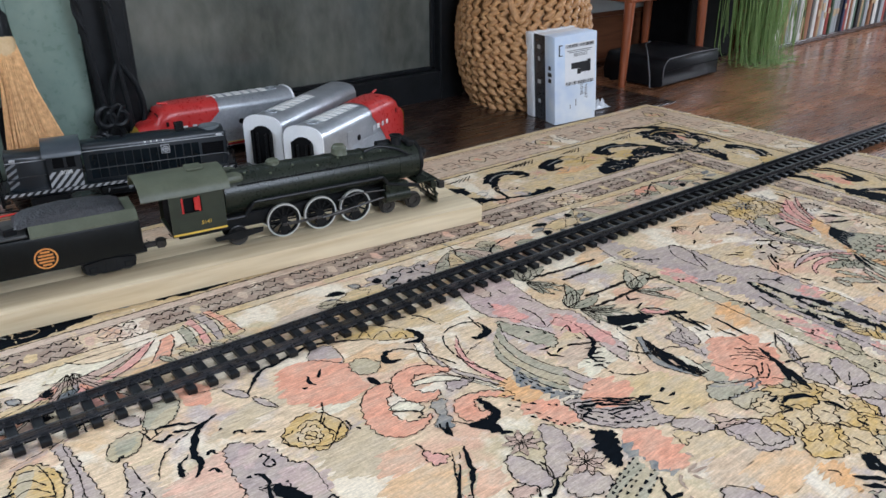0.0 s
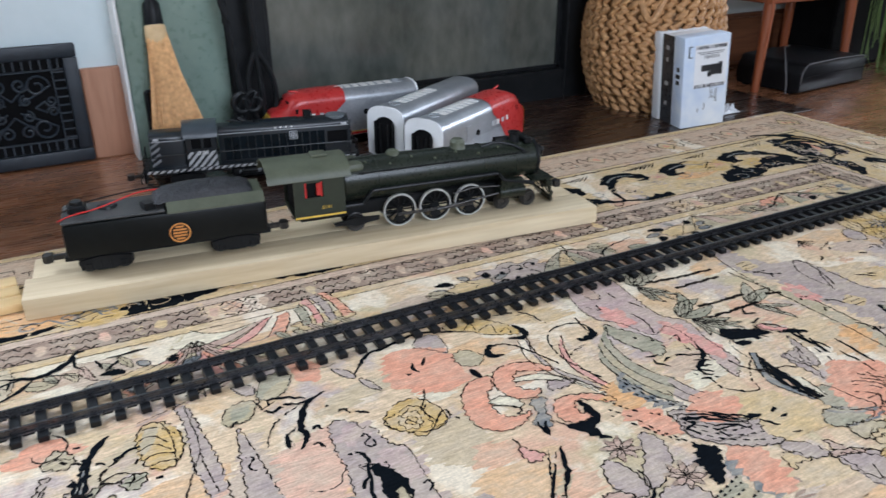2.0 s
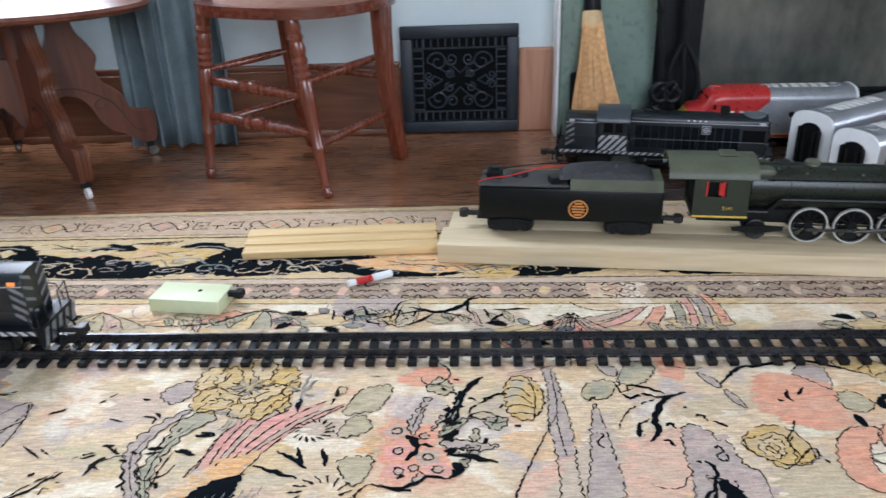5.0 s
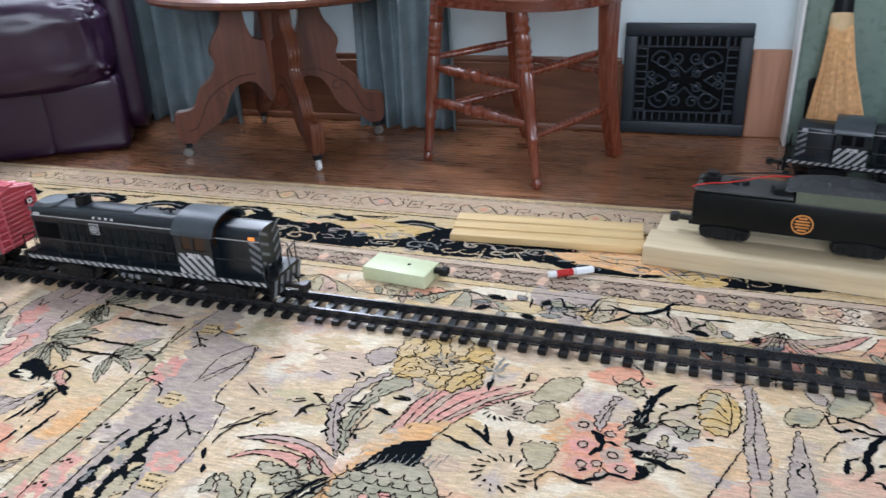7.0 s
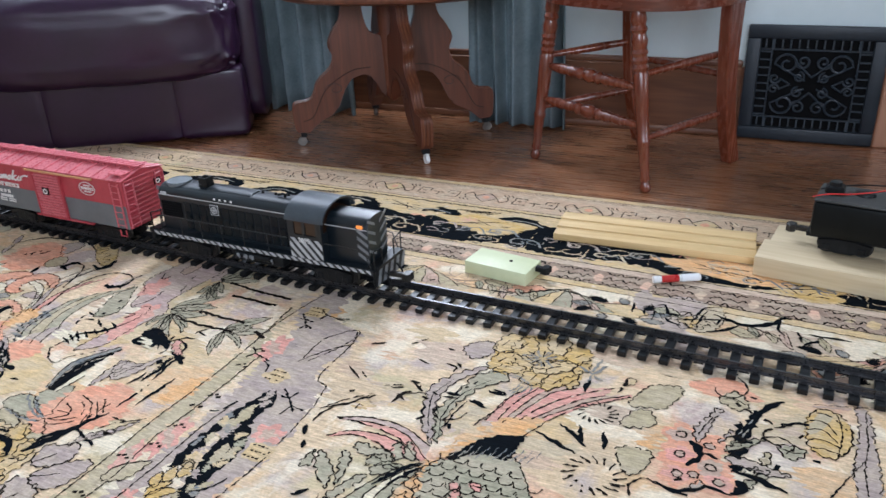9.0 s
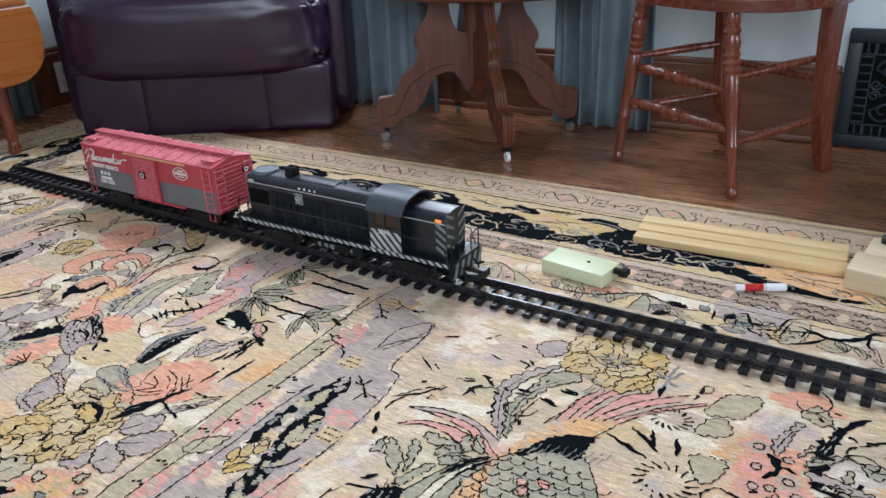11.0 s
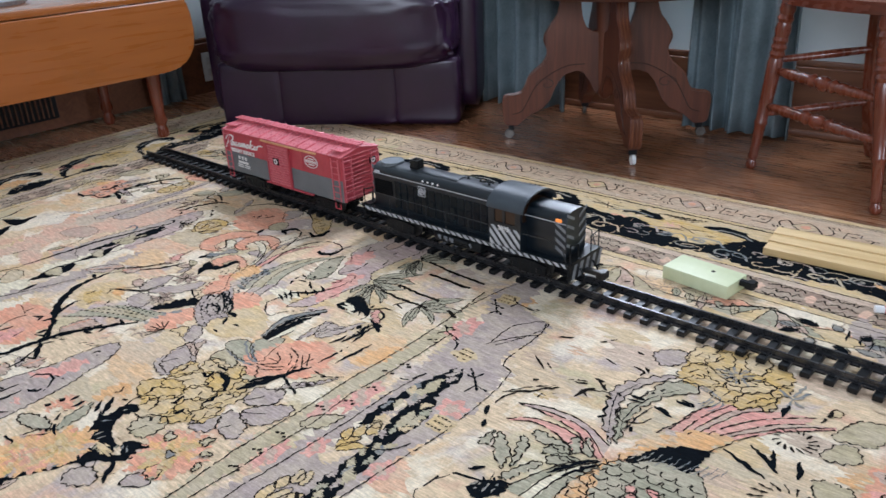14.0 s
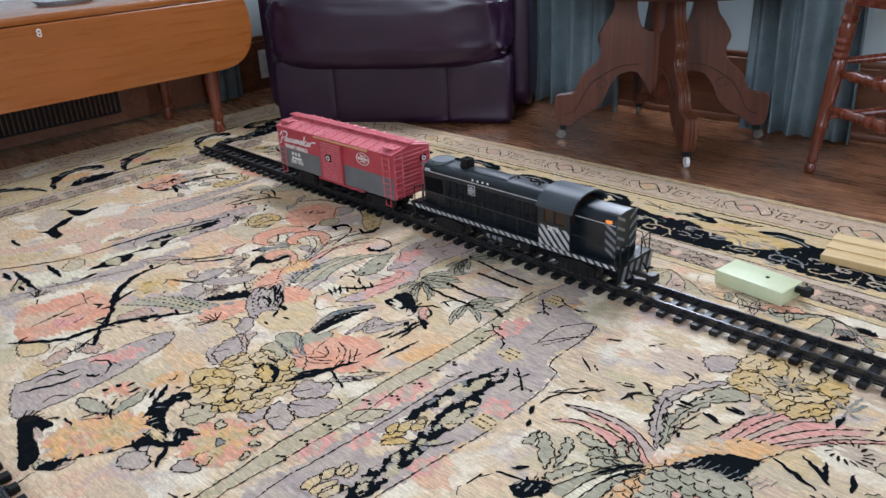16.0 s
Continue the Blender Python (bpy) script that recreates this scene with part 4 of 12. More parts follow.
    line([(-3.097, -0.902), (-3.116, -0.918), (-3.137, -0.939), (-3.145, -0.961), (-3.167, -0.954)], 0.005, smooth=3)
    line([(-3.167, -0.954), (-3.189, -0.932), (-3.185, -0.907)], 0.0075, "navy", 0.0009)
    # coral flower
    form([(-3.040, -0.988), (-2.992, -0.985), (-2.945, -1.010), (-2.953, -1.051), (-3.015, -1.096), (-3.059, -1.080), (-3.070, -1.052), (-3.059, -1.020)], "peach", 0)
    for q in ([(-3.024, -1.018), (-3.005, -1.029), (-2.994, -1.044)], [(-3.038, -1.030), (-3.021, -1.039), (-3.013, -1.052)], [(-2.977, -1.007), (-2.980, -1.032), (-2.983, -1.044)], [(-3.037, -1.049), (-3.012, -1.049), (-3.031, -1.067)], [(-2.996, -1.050), (-3.016, -1.064), (-3.034, -1.068)], [(-2.994, -1.058), (-3.013, -1.073), (-3.030, -1.078)], [(-2.989, -1.040), (-2.981, -1.059), (-2.976, -1.072)]):
        line(q, 0.0055, smooth=4)
    line([(-2.969, -1.036), (-2.970, -1.047)], 0.014, "navy", 0.0009)
    line([(-2.959, -0.951), (-2.959, -0.980), (-2.963, -1.013)], 0.0085, "navy", 0.0009, taper=True)
    line([(-2.980, -1.076), (-2.993, -1.104), (-3.006, -1.132)], 0.021, "navy", 0.0008, taper=True, smooth=3)
    form([(-2.920, -1.052), (-2.944, -1.073), (-2.957, -1.100), (-2.960, -1.090), (-2.951, -1.071), (-2.935, -1.057)], "lavender", 0.0036)
    form([(-3.038, -0.915), (-3.036, -0.936), (-3.036, -0.964), (-3.043, -0.986), (-3.047, -0.964), (-3.049, -0.939)], "lavender", 0.0036)
    form([(-3.006, -0.912), (-3.017, -0.930), (-3.026, -0.955), (-3.029, -0.941)], "lavender", 0.0036)
    line([(-2.986, -0.927), (-2.988, -0.947), (-2.994, -0.963)], 0.0085, "navy", 0.0009, taper=True)
    # peony with grey leaves
    form([(-3.174, -1.103), (-3.145, -1.117), (-3.119, -1.143), (-3.129, -1.174), (-3.156, -1.173), (-3.180, -1.157), (-3.175, -1.130)], "lavender")
    # grey leaves and star flowers
    form([(-3.358, -0.949), (-3.344, -0.966), (-3.348, -0.986), (-3.360, -1.009), (-3.387, -1.028), (-3.413, -1.034), (-3.409, -1.013), (-3.380, -0.982)], "lavender")
    form([(-3.434, -0.968), (-3.419, -0.983), (-3.414, -1.009), (-3.419, -1.032), (-3.433, -1.039), (-3.447, -1.021), (-3.452, -0.999)], "lavender")
    form([(-3.407, -1.041), (-3.381, -1.045), (-3.367, -1.061), (-3.365, -1.080), (-3.386, -1.084), (-3.413, -1.075), (-3.419, -1.056)], "lavender")
    line([(-3.411, -1.033), (-3.429, -1.046), (-3.454, -1.057), (-3.482, -1.073)], 0.012, "navy", 0.0009, taper=True, smooth=4)
    line([(-3.408, -1.001), (-3.408, -1.018), (-3.417, -1.034)], 0.006, smooth=3)
    for sx, sy in ((-3.399, -0.961), (-3.364, -1.035)):
        for i in range(8):
            a = i * 0.785 + 0.3
            leaf(sx, sy, sx + 0.027 * math.cos(a), sy + 0.025 * math.sin(a), 0.01, "rose", 0, False, edge=0.003)
            line([(sx + 0.017 * math.cos(a), sy + 0.016 * math.sin(a)), (sx + 0.027 * math.cos(a), sy + 0.025 * math.sin(a))], 0.009, "taupe", 0.0012)
    form([(-3.505, -0.896), (-3.500, -0.907), (-3.487, -0.921), (-3.498, -0.929), (-3.510, -0.925), (-3.512, -0.911)], "pink")
    line([(-3.508, -0.875), (-3.503, -0.887), (-3.504, -0.898)], 0.006)
    line([(-3.462, -0.920), (-3.474, -0.946), (-3.484, -0.965), (-3.510, -0.994)], 0.013, "navy", 0.0008, taper=True, smooth=4)
    form([(-3.470, -1.014), (-3.450, -1.021), (-3.442, -1.032), (-3.457, -1.037), (-3.474, -1.027)], "rose", 0.004)
    # palms and bamboo canes
    for x, y, tips in ((-3.082, -0.639, [(-3.061, -0.579), (-3.039, -0.583), (-3.031, -0.602), (-3.010, -0.616)]), (-3.093, -0.759, [(-3.033, -0.690), (-3.036, -0.720), (-3.019, -0.727), (-3.017, -0.754)]), (-2.957, -0.783, [(-2.905, -0.722), (-2.919, -0.757), (-2.881, -0.759)])):
        for tx, ty in tips:
            leaf(x, y, tx, ty, 0.024, "sage", 0.03)
    for x, y, tips in ((-3.081, -0.645, [(-3.046, -0.681), (-3.040, -0.702), (-3.055, -0.711), (-3.076, -0.709), (-3.090, -0.697)]), (-3.081, -0.772, [(-3.022, -0.801), (-3.018, -0.818), (-3.028, -0.834), (-3.050, -0.836), (-3.078, -0.834), (-3.093, -0.823)]), (-2.956, -0.788, [(-2.896, -0.822), (-2.928, -0.857), (-2.933, -0.835)])):
        for tx, ty in tips:
            leaf(x, y, tx, ty, 0.013, "sage", 0.03)
    for q in ([(-3.058, -0.639), (-2.987, -0.651), (-2.913, -0.656)], [(-3.025, -0.680), (-2.975, -0.682), (-2.925, -0.684)], [(-3.042, -0.746), (-2.993, -0.751), (-2.939, -0.753)], [(-3.054, -0.782), (-3.003, -0.785), (-2.941, -0.784)], [(-2.906, -0.771), (-2.878, -0.781)]):
        line(q, 0.0125, "ink", 0.0007)
    form([(-3.076, -0.868), (-3.077, -0.848), (-3.080, -0.834), (-3.065, -0.818), (-3.041, -0.832), (-3.015, -0.846), (-3.007, -0.865), (-3.027, -0.860), (-3.034, -0.870), (-3.053, -0.859), (-3.057, -0.872)], "navy", 0, 0.0008)
    for q in ([(-3.077, -0.867), (-3.072, -0.839)], [(-3.051, -0.870), (-3.050, -0.849)], [(-3.020, -0.872), (-3.036, -0.843)], [(-3.006, -0.867), (-3.017, -0.842)], [(-3.017, -0.850), (-3.006, -0.831), (-2.983, -0.824)], [(-2.996, -0.813), (-2.984, -0.789)], [(-3.000, -0.837), (-2.981, -0.848), (-2.978, -0.865)], [(-2.994, -0.802), (-2.974, -0.810)]):
        line(q, 0.009, "navy", 0.0009, taper=True, smooth=3)
    form([(-3.060, -0.864), (-3.068, -0.849), (-3.037, -0.867), (-3.037, -0.875)], "ivory", 0, 0.001)
    form([(-2.995, -0.868), (-2.983, -0.868), (-2.964, -0.873), (-2.951, -0.891), (-2.965, -0.888)], "navy", 0, 0.0008)
    form([(-3.001, -0.857), (-3.008, -0.843), (-2.999, -0.837), (-2.990, -0.854), (-2.974, -0.864), (-2.980, -0.871)], "pink", 0.004, 0.0009)
    barbed([(-2.975, -0.945), (-2.974, -0.922), (-2.977, -0.897), (-2.976, -0.883)], 0.006)
    line([(-2.977, -0.947), (-2.973, -0.919), (-2.979, -0.896), (-2.976, -0.880)], 0.013, "navy", 0.0009, taper=True, smooth=3)
    line([(-3.178, -0.904), (-3.179, -0.880), (-3.148, -0.860), (-3.133, -0.829)], 0.016, "navy", 0.0007, taper=True, smooth=3)
    for q in ([(-3.196, -0.887), (-3.171, -0.902)], [(-3.191, -0.878), (-3.160, -0.899)], [(-3.177, -0.873), (-3.156, -0.885)], [(-3.169, -0.861), (-3.148, -0.874)], [(-3.161, -0.847), (-3.136, -0.862)], [(-3.156, -0.832), (-3.133, -0.846)], [(-3.212, -0.858), (-3.222, -0.842), (-3.220, -0.829)], [(-3.225, -0.820), (-3.206, -0.824)], [(-3.212, -0.841), (-3.193, -0.838)], [(-3.187, -0.835), (-3.162, -0.851)], [(-3.198, -0.899), (-3.170, -0.911)]):
        line(q, 0.009, "navy", 0.0008, taper=True)
    # lavender trunk among the palms, with a green fish
    form([(-3.186, -0.580), (-3.137, -0.571), (-3.103, -0.595), (-3.112, -0.670), (-3.117, -0.737), (-3.094, -0.772), (-3.108, -0.830), (-3.112, -0.890), (-3.134, -0.913), (-3.148, -0.918), (-3.141, -0.868), (-3.126, -0.804), (-3.134, -0.766), (-3.170, -0.776), (-3.192, -0.722), (-3.216, -0.693), (-3.212, -0.636)], "mauve", 0.0042, 0.0003)
    for x, y in ((-3.123, -0.841), (-3.131, -0.789), (-3.183, -0.705)):
        weave(lobed(x, y, 0.02, 0.035, 0, 5, 0.3, 22), "pink", 0.0004)
    form([(-3.218, -0.715), (-3.206, -0.737), (-3.187, -0.768), (-3.177, -0.799), (-3.188, -0.820), (-3.205, -0.826), (-3.220, -0.791), (-3.230, -0.750)], "sage", 0.0045, 0.0006)
    for q in ([(-3.202, -0.766), (-3.202, -0.774)], [(-3.186, -0.786), (-3.183, -0.792)], [(-3.196, -0.810), (-3.194, -0.818)]):
        line(q, 0.009, "navy", 0.0011)
    form([(-3.168, -0.577), (-3.159, -0.605), (-3.162, -0.640), (-3.180, -0.637), (-3.179, -0.606)], "rose", 0.004, 0.0005)
    for q in ([(-3.141, -0.634), (-3.141, -0.655)], [(-3.206, -0.653), (-3.192, -0.675), (-3.185, -0.658)], [(-3.131, -0.677), (-3.123, -0.703)], [(-3.159, -0.801), (-3.138, -0.795), (-3.149, -0.813)], [(-3.240, -0.734), (-3.251, -0.713), (-3.243, -0.674)], [(-3.155, -0.709), (-3.153, -0.744), (-3.166, -0.775)]):
        line(q, 0.006, smooth=4)
    # golden peony: ruffled petals round a pink heart, and its leaves
    weave(smooth_line([(-3.107, -1.223), (-3.122, -1.186), (-3.107, -1.147), (-3.104, -1.108), (-3.071, -1.099), (-3.037, -1.093), (-2.986, -1.129), (-2.988, -1.157), (-2.970, -1.194), (-2.995, -1.219), (-3.030, -1.241), (-3.068, -1.249)], 5, True), "gold", 0.0004)
    for q, c in (([(-3.109, -1.228), (-3.140, -1.207), (-3.125, -1.184), (-3.090, -1.169), (-3.062, -1.189), (-3.075, -1.215), (-3.096, -1.222)], "gold"), ([(-3.124, -1.168), (-3.131, -1.149), (-3.124, -1.125), (-3.103, -1.132), (-3.100, -1.151), (-3.111, -1.166)], "gold"), ([(-3.095, -1.132), (-3.109, -1.112), (-3.096, -1.098), (-3.069, -1.100), (-3.061, -1.116), (-3.080, -1.126)], "straw"), ([(-3.057, -1.112), (-3.062, -1.092), (-3.044, -1.088), (-3.030, -1.103), (-3.034, -1.118)], "gold"),
                 ([(-3.005, -1.144), (-3.020, -1.122), (-3.010, -1.107), (-2.992, -1.130), (-2.994, -1.143)], "gold"), ([(-3.067, -1.255), (-3.086, -1.236), (-3.079, -1.205), (-3.054, -1.198), (-3.041, -1.221), (-3.049, -1.243)], "straw"), ([(-3.030, -1.243), (-3.033, -1.220), (-3.020, -1.203), (-3.004, -1.218), (-3.013, -1.234)], "gold"), ([(-2.991, -1.216), (-3.007, -1.194), (-2.997, -1.168), (-2.980, -1.183), (-2.979, -1.207)], "gold"), ([(-3.011, -1.188), (-3.014, -1.158), (-2.986, -1.127), (-2.982, -1.150), (-2.990, -1.173)], "straw"),
                 ([(-3.107, -1.192), (-3.117, -1.175), (-3.094, -1.141), (-3.068, -1.131), (-3.053, -1.150), (-3.067, -1.172), (-3.093, -1.188)], "straw"), ([(-3.039, -1.216), (-3.042, -1.190), (-3.027, -1.177), (-3.011, -1.191), (-3.016, -1.209)], "gold"), ([(-3.068, -1.140), (-3.071, -1.123), (-3.051, -1.119), (-3.027, -1.136), (-3.028, -1.151), (-3.048, -1.151)], "gold"), ([(-3.062, -1.189), (-3.068, -1.167), (-3.051, -1.154), (-3.025, -1.155), (-3.024, -1.173), (-3.043, -1.188)], "straw")):
        form(q, c, 0.0046, 0.0006 + rug_rng.uniform(0, 0.00015), scallop=0.003, wave=0.016)
    for q, w in (([(-3.087, -1.137), (-3.070, -1.136), (-3.075, -1.122)], 0.012), ([(-3.069, -1.121), (-3.041, -1.124), (-3.019, -1.144)], 0.02), ([(-3.018, -1.185), (-3.014, -1.169), (-3.020, -1.156)], 0.013), ([(-3.029, -1.221), (-3.027, -1.205)], 0.014), ([(-3.084, -1.109), (-3.060, -1.111)], 0.01), ([(-3.107, -1.223), (-3.106, -1.207)], 0.006), ([(-3.031, -1.157), (-3.015, -1.140)], 0.007), ([(-3.051, -1.209), (-3.056, -1.187)], 0.008)):
        line(q, w, "navy", 0.0012, taper=True, smooth=3)
    for q in ([(-3.067, -1.238), (-3.067, -1.217)], [(-3.030, -1.233), (-3.024, -1.222)], [(-2.989, -1.201), (-2.994, -1.188)], [(-3.111, -1.207), (-3.104, -1.191)], [(-3.121, -1.158), (-3.118, -1.139)], [(-3.093, -1.120), (-3.091, -1.106)], [(-3.009, -1.132), (-3.008, -1.121)], [(-3.096, -1.173), (-3.083, -1.152)], [(-2.998, -1.160), (-2.992, -1.143)], [(-3.040, -1.174), (-3.044, -1.164)]):
        line(q, 0.0045, "ink", 0.0012)
    blot(-3.055, -1.176, 0.018, 0.014, "pink")
    for q, c in (([(-3.166, -1.156), (-3.181, -1.130), (-3.182, -1.107), (-3.176, -1.093), (-3.141, -1.111), (-3.120, -1.129), (-3.136, -1.148), (-3.130, -1.166), (-3.151, -1.164)], "lavender"), ([(-2.975, -1.143), (-2.985, -1.110), (-2.965, -1.102), (-2.947, -1.091), (-2.932, -1.114), (-2.947, -1.138)], "lavender"), ([(-2.954, -1.162), (-2.946, -1.139), (-2.918, -1.115), (-2.900, -1.112), (-2.897, -1.137), (-2.908, -1.164), (-2.932, -1.173)], "lavender"), ([(-2.949, -1.205), (-2.970, -1.184), (-2.967, -1.167), (-2.932, -1.170), (-2.915, -1.191), (-2.918, -1.207)], "lavender"),
                 ([(-2.994, -1.221), (-2.987, -1.206), (-2.973, -1.185), (-2.954, -1.209), (-2.971, -1.224)], "lavender"), ([(-3.044, -1.280), (-3.059, -1.264), (-3.055, -1.244), (-3.026, -1.233), (-3.012, -1.252), (-3.017, -1.276)], "olive"), ([(-3.114, -1.103), (-3.115, -1.074), (-3.082, -1.078), (-3.058, -1.097), (-3.078, -1.104)], "olive"), ([(-3.030, -1.107), (-3.047, -1.084), (-3.035, -1.071), (-3.011, -1.096), (-3.007, -1.112)], "olive")):
        form(q, c, 0.005)
        line([q[0], (sum(p[0] for p in q) / len(q), sum(p[1] for p in q) / len(q))], 0.004)
    line([(-3.009, -1.108), (-2.999, -1.093), (-2.982, -1.070), (-2.972, -1.049)], 0.019, "navy", 0.0009, taper=True, smooth=3)
    form([(-2.945, -1.082), (-2.938, -1.062), (-2.921, -1.042), (-2.907, -1.023), (-2.915, -1.047), (-2.931, -1.068)], "lavender", 0.004)
    line([(-2.976, -1.069), (-2.945, -1.082), (-2.927, -1.087)], 0.008, "navy", 0.0009)
    line([(-2.950, -1.057), (-2.938, -1.040), (-2.908, -1.022)], 0.0045)
    # broad bands with black islands
    form([(-2.840, -1.335), (-2.840, -1.255), (-2.838, -1.167), (-2.833, -1.069), (-2.821, -1.002), (-2.831, -0.918), (-2.841, -0.841), (-2.844, -0.749), (-2.878, -0.673), (-2.866, -0.622), (-2.823, -0.579), (-2.808, -0.683), (-2.746, -0.709), (-2.734, -0.746), (-2.735, -0.840), (-2.711, -0.859), (-2.701, -0.907), (-2.699, -0.985), (-2.700, -1.042), (-2.707, -1.089), (-2.715, -1.160), (-2.724, -1.225), (-2.730, -1.287)], "lavender", 0, 0.00022)
    form([(-2.885, -1.361), (-2.889, -1.289), (-2.894, -1.217), (-2.890, -1.123), (-2.891, -1.015), (-2.885, -0.898), (-2.885, -0.802), (-2.895, -0.680), (-2.866, -0.782), (-2.852, -0.827), (-2.853, -0.894), (-2.856, -0.978), (-2.863, -1.041), (-2.855, -1.113), (-2.859, -1.187), (-2.860, -1.240), (-2.866, -1.319)], "olive", 0, 0.00026)
    for q in ([(-2.885, -1.361), (-2.889, -1.289), (-2.894, -1.217), (-2.890, -1.123), (-2.891, -1.015), (-2.885, -0.898), (-2.885, -0.802), (-2.895, -0.680)], [(-2.861, -1.353), (-2.866, -1.319), (-2.860, -1.240), (-2.859, -1.187), (-2.855, -1.113), (-2.863, -1.041), (-2.856, -0.978), (-2.853, -0.894), (-2.852, -0.827)], [(-2.826, -1.329), (-2.831, -1.261), (-2.827, -1.212), (-2.822, -1.141), (-2.819, -1.082), (-2.819, -1.004), (-2.812, -0.952)]):
        line(q, 0.005, "ink", 0.0008)
    for q in ([(-2.721, -1.227), (-2.715, -1.160), (-2.707, -1.089), (-2.700, -1.042), (-2.699, -0.985), (-2.701, -0.907), (-2.711, -0.859)], [(-2.711, -0.859), (-2.735, -0.840), (-2.734, -0.746), (-2.746, -0.709)], [(-2.784, -0.808), (-2.785, -0.750), (-2.753, -0.708), (-2.738, -0.721), (-2.751, -0.768), (-2.773, -0.812)], [(-2.885, -0.802), (-2.888, -0.754), (-2.878, -0.673), (-2.866, -0.622)], [(-2.788, -0.820), (-2.764, -0.779), (-2.734, -0.746)]):
        line(q, 0.005, "ink", 0.0008, smooth=3)
    form([(-2.806, -1.077), (-2.807, -1.005), (-2.793, -0.936), (-2.779, -0.893), (-2.758, -0.913), (-2.760, -0.949), (-2.758, -0.976), (-2.788, -0.979), (-2.788, -1.025), (-2.788, -1.069)], "navy", 0, 0.0006)
    form([(-2.745, -1.234), (-2.761, -1.193), (-2.762, -1.136), (-2.764, -1.093), (-2.777, -1.026), (-2.772, -0.984), (-2.753, -0.979), (-2.736, -1.022), (-2.739, -1.072), (-2.734, -1.100), (-2.731, -1.141), (-2.733, -1.170), (-2.725, -1.207)], "navy", 0, 0.0006)
    form([(-2.795, -1.164), (-2.803, -1.097), (-2.800, -1.035), (-2.785, -1.005), (-2.773, -1.052), (-2.765, -1.102), (-2.762, -1.145)], "cream", 0, 0.0004)
    for a, b, w in (([(-2.802, -0.987), (-2.771, -0.965)], 0, 0.02), ([(-2.781, -0.973), (-2.778, -0.938)], 0, 0.018), ([(-2.755, -1.057), (-2.763, -1.015)], 0, 0.016), ([(-2.751, -1.041), (-2.735, -1.034)], 0, 0.014), ([(-2.739, -1.180), (-2.733, -1.151)], 0, 0.014), ([(-2.737, -1.168), (-2.744, -1.149)], 0, 0.012), ([(-2.748, -1.109), (-2.752, -1.092)], 0, 0.01)):
        leaf(*a[0], *a[1], w, "olive", 0.3, False, edge=0, z=0.0008)
    for (ax, ay), (bx, by), wide, n in (((-2.797, -1.07), (-2.77, -0.905), 0.012, 13), ((-2.742, -1.225), (-2.762, -1.0), 0.014, 17)):
        for i in range(n):
            f, side = (i + 0.5) / n, rug_rng.uniform(-1, 1)
            x, y = ax + (bx - ax) * f + side * wide, ay + (by - ay) * f
            a = rug_rng.uniform(0.9, 2.2)
            leaf(x, y, x + 0.02 * math.cos(a), y + 0.022 * math.sin(a), rug_rng.uniform(0.007, 0.012), rug_rng.choice(["olive", "olive", "straw", "lavender", "slate", "sage"]), 0.3, False, edge=0, z=0.0008)
    for a in ([(-2.794, -1.133), (-2.777, -1.101)], [(-2.793, -1.117), (-2.803, -1.091)], [(-2.785, -1.107), (-2.794, -1.076)], [(-2.776, -1.093), (-2.784, -1.062)], [(-2.789, -1.138), (-2.758, -1.109)], [(-2.780, -1.077), (-2.785, -1.059)]):
        leaf(*a[0], *a[1], 0.016, "gold", 0.05, False, z=0.0007)
    for a in ([(-2.799, -1.257), (-2.802, -1.223)], [(-2.786, -1.254), (-2.776, -1.217)], [(-2.792, -1.230), (-2.798, -1.206)], [(-2.784, -1.213), (-2.793, -1.188)], [(-2.773, -1.209), (-2.780, -1.182)], [(-2.773, -1.253), (-2.756, -1.216)]):
        leaf(*a[0], *a[1], 0.017, "straw", 0.05, False, z=0.0007)
    for x, y, rx, ry in ((-2.846, -0.799, 0.02, 0.035), (-2.844, -1.036, 0.016, 0.04), (-2.723, -0.981, 0.022, 0.02), (-2.866, -1.082, 0.014, 0.03), (-2.849, -1.195, 0.014, 0.03), (-2.714, -1.132, 0.016, 0.02), (-2.813, -1.149, 0.012, 0.02)):
        weave(lobed(x, y, rx, ry, 0, 6, 0.35, 26), "pink", 0.0004)
        weave(lobed(x, y, rx * 0.5, ry * 0.5, 40, 5, 0.4, 20), "rose", 0.0005)
    for x, y in ((-2.794, -0.863), (-2.714, -1.016), (-2.844, -0.678)):
        weave(lobed(x, y, 0.02, 0.018, 0, 4, 0.2, 20), "straw", 0.0006)
        hatch(x, y, 0.026, 0.022, 3, 4, "ink", 0.006)
    for q in ([(-2.763, -0.887), (-2.745, -0.903), (-2.721, -0.928)], [(-2.735, -0.939), (-2.730, -0.920), (-2.709, -0.921)], [(-2.758, -0.902), (-2.745, -0.903), (-2.739, -0.887)], [(-2.860, -0.706), (-2.831, -0.709)], [(-2.841, -0.737), (-2.835, -0.723), (-2.817, -0.733)], [(-2.865, -0.690), (-2.831, -0.729)], [(-2.832, -0.967), (-2.819, -0.964), (-2.809, -0.936)], [(-2.838, -0.838), (-2.823, -0.844), (-2.817, -0.861)], [(-2.751, -1.106), (-2.731, -1.095), (-2.719, -1.070)]):
        line(q, 0.0075, "navy", 0.0009, smooth=3)
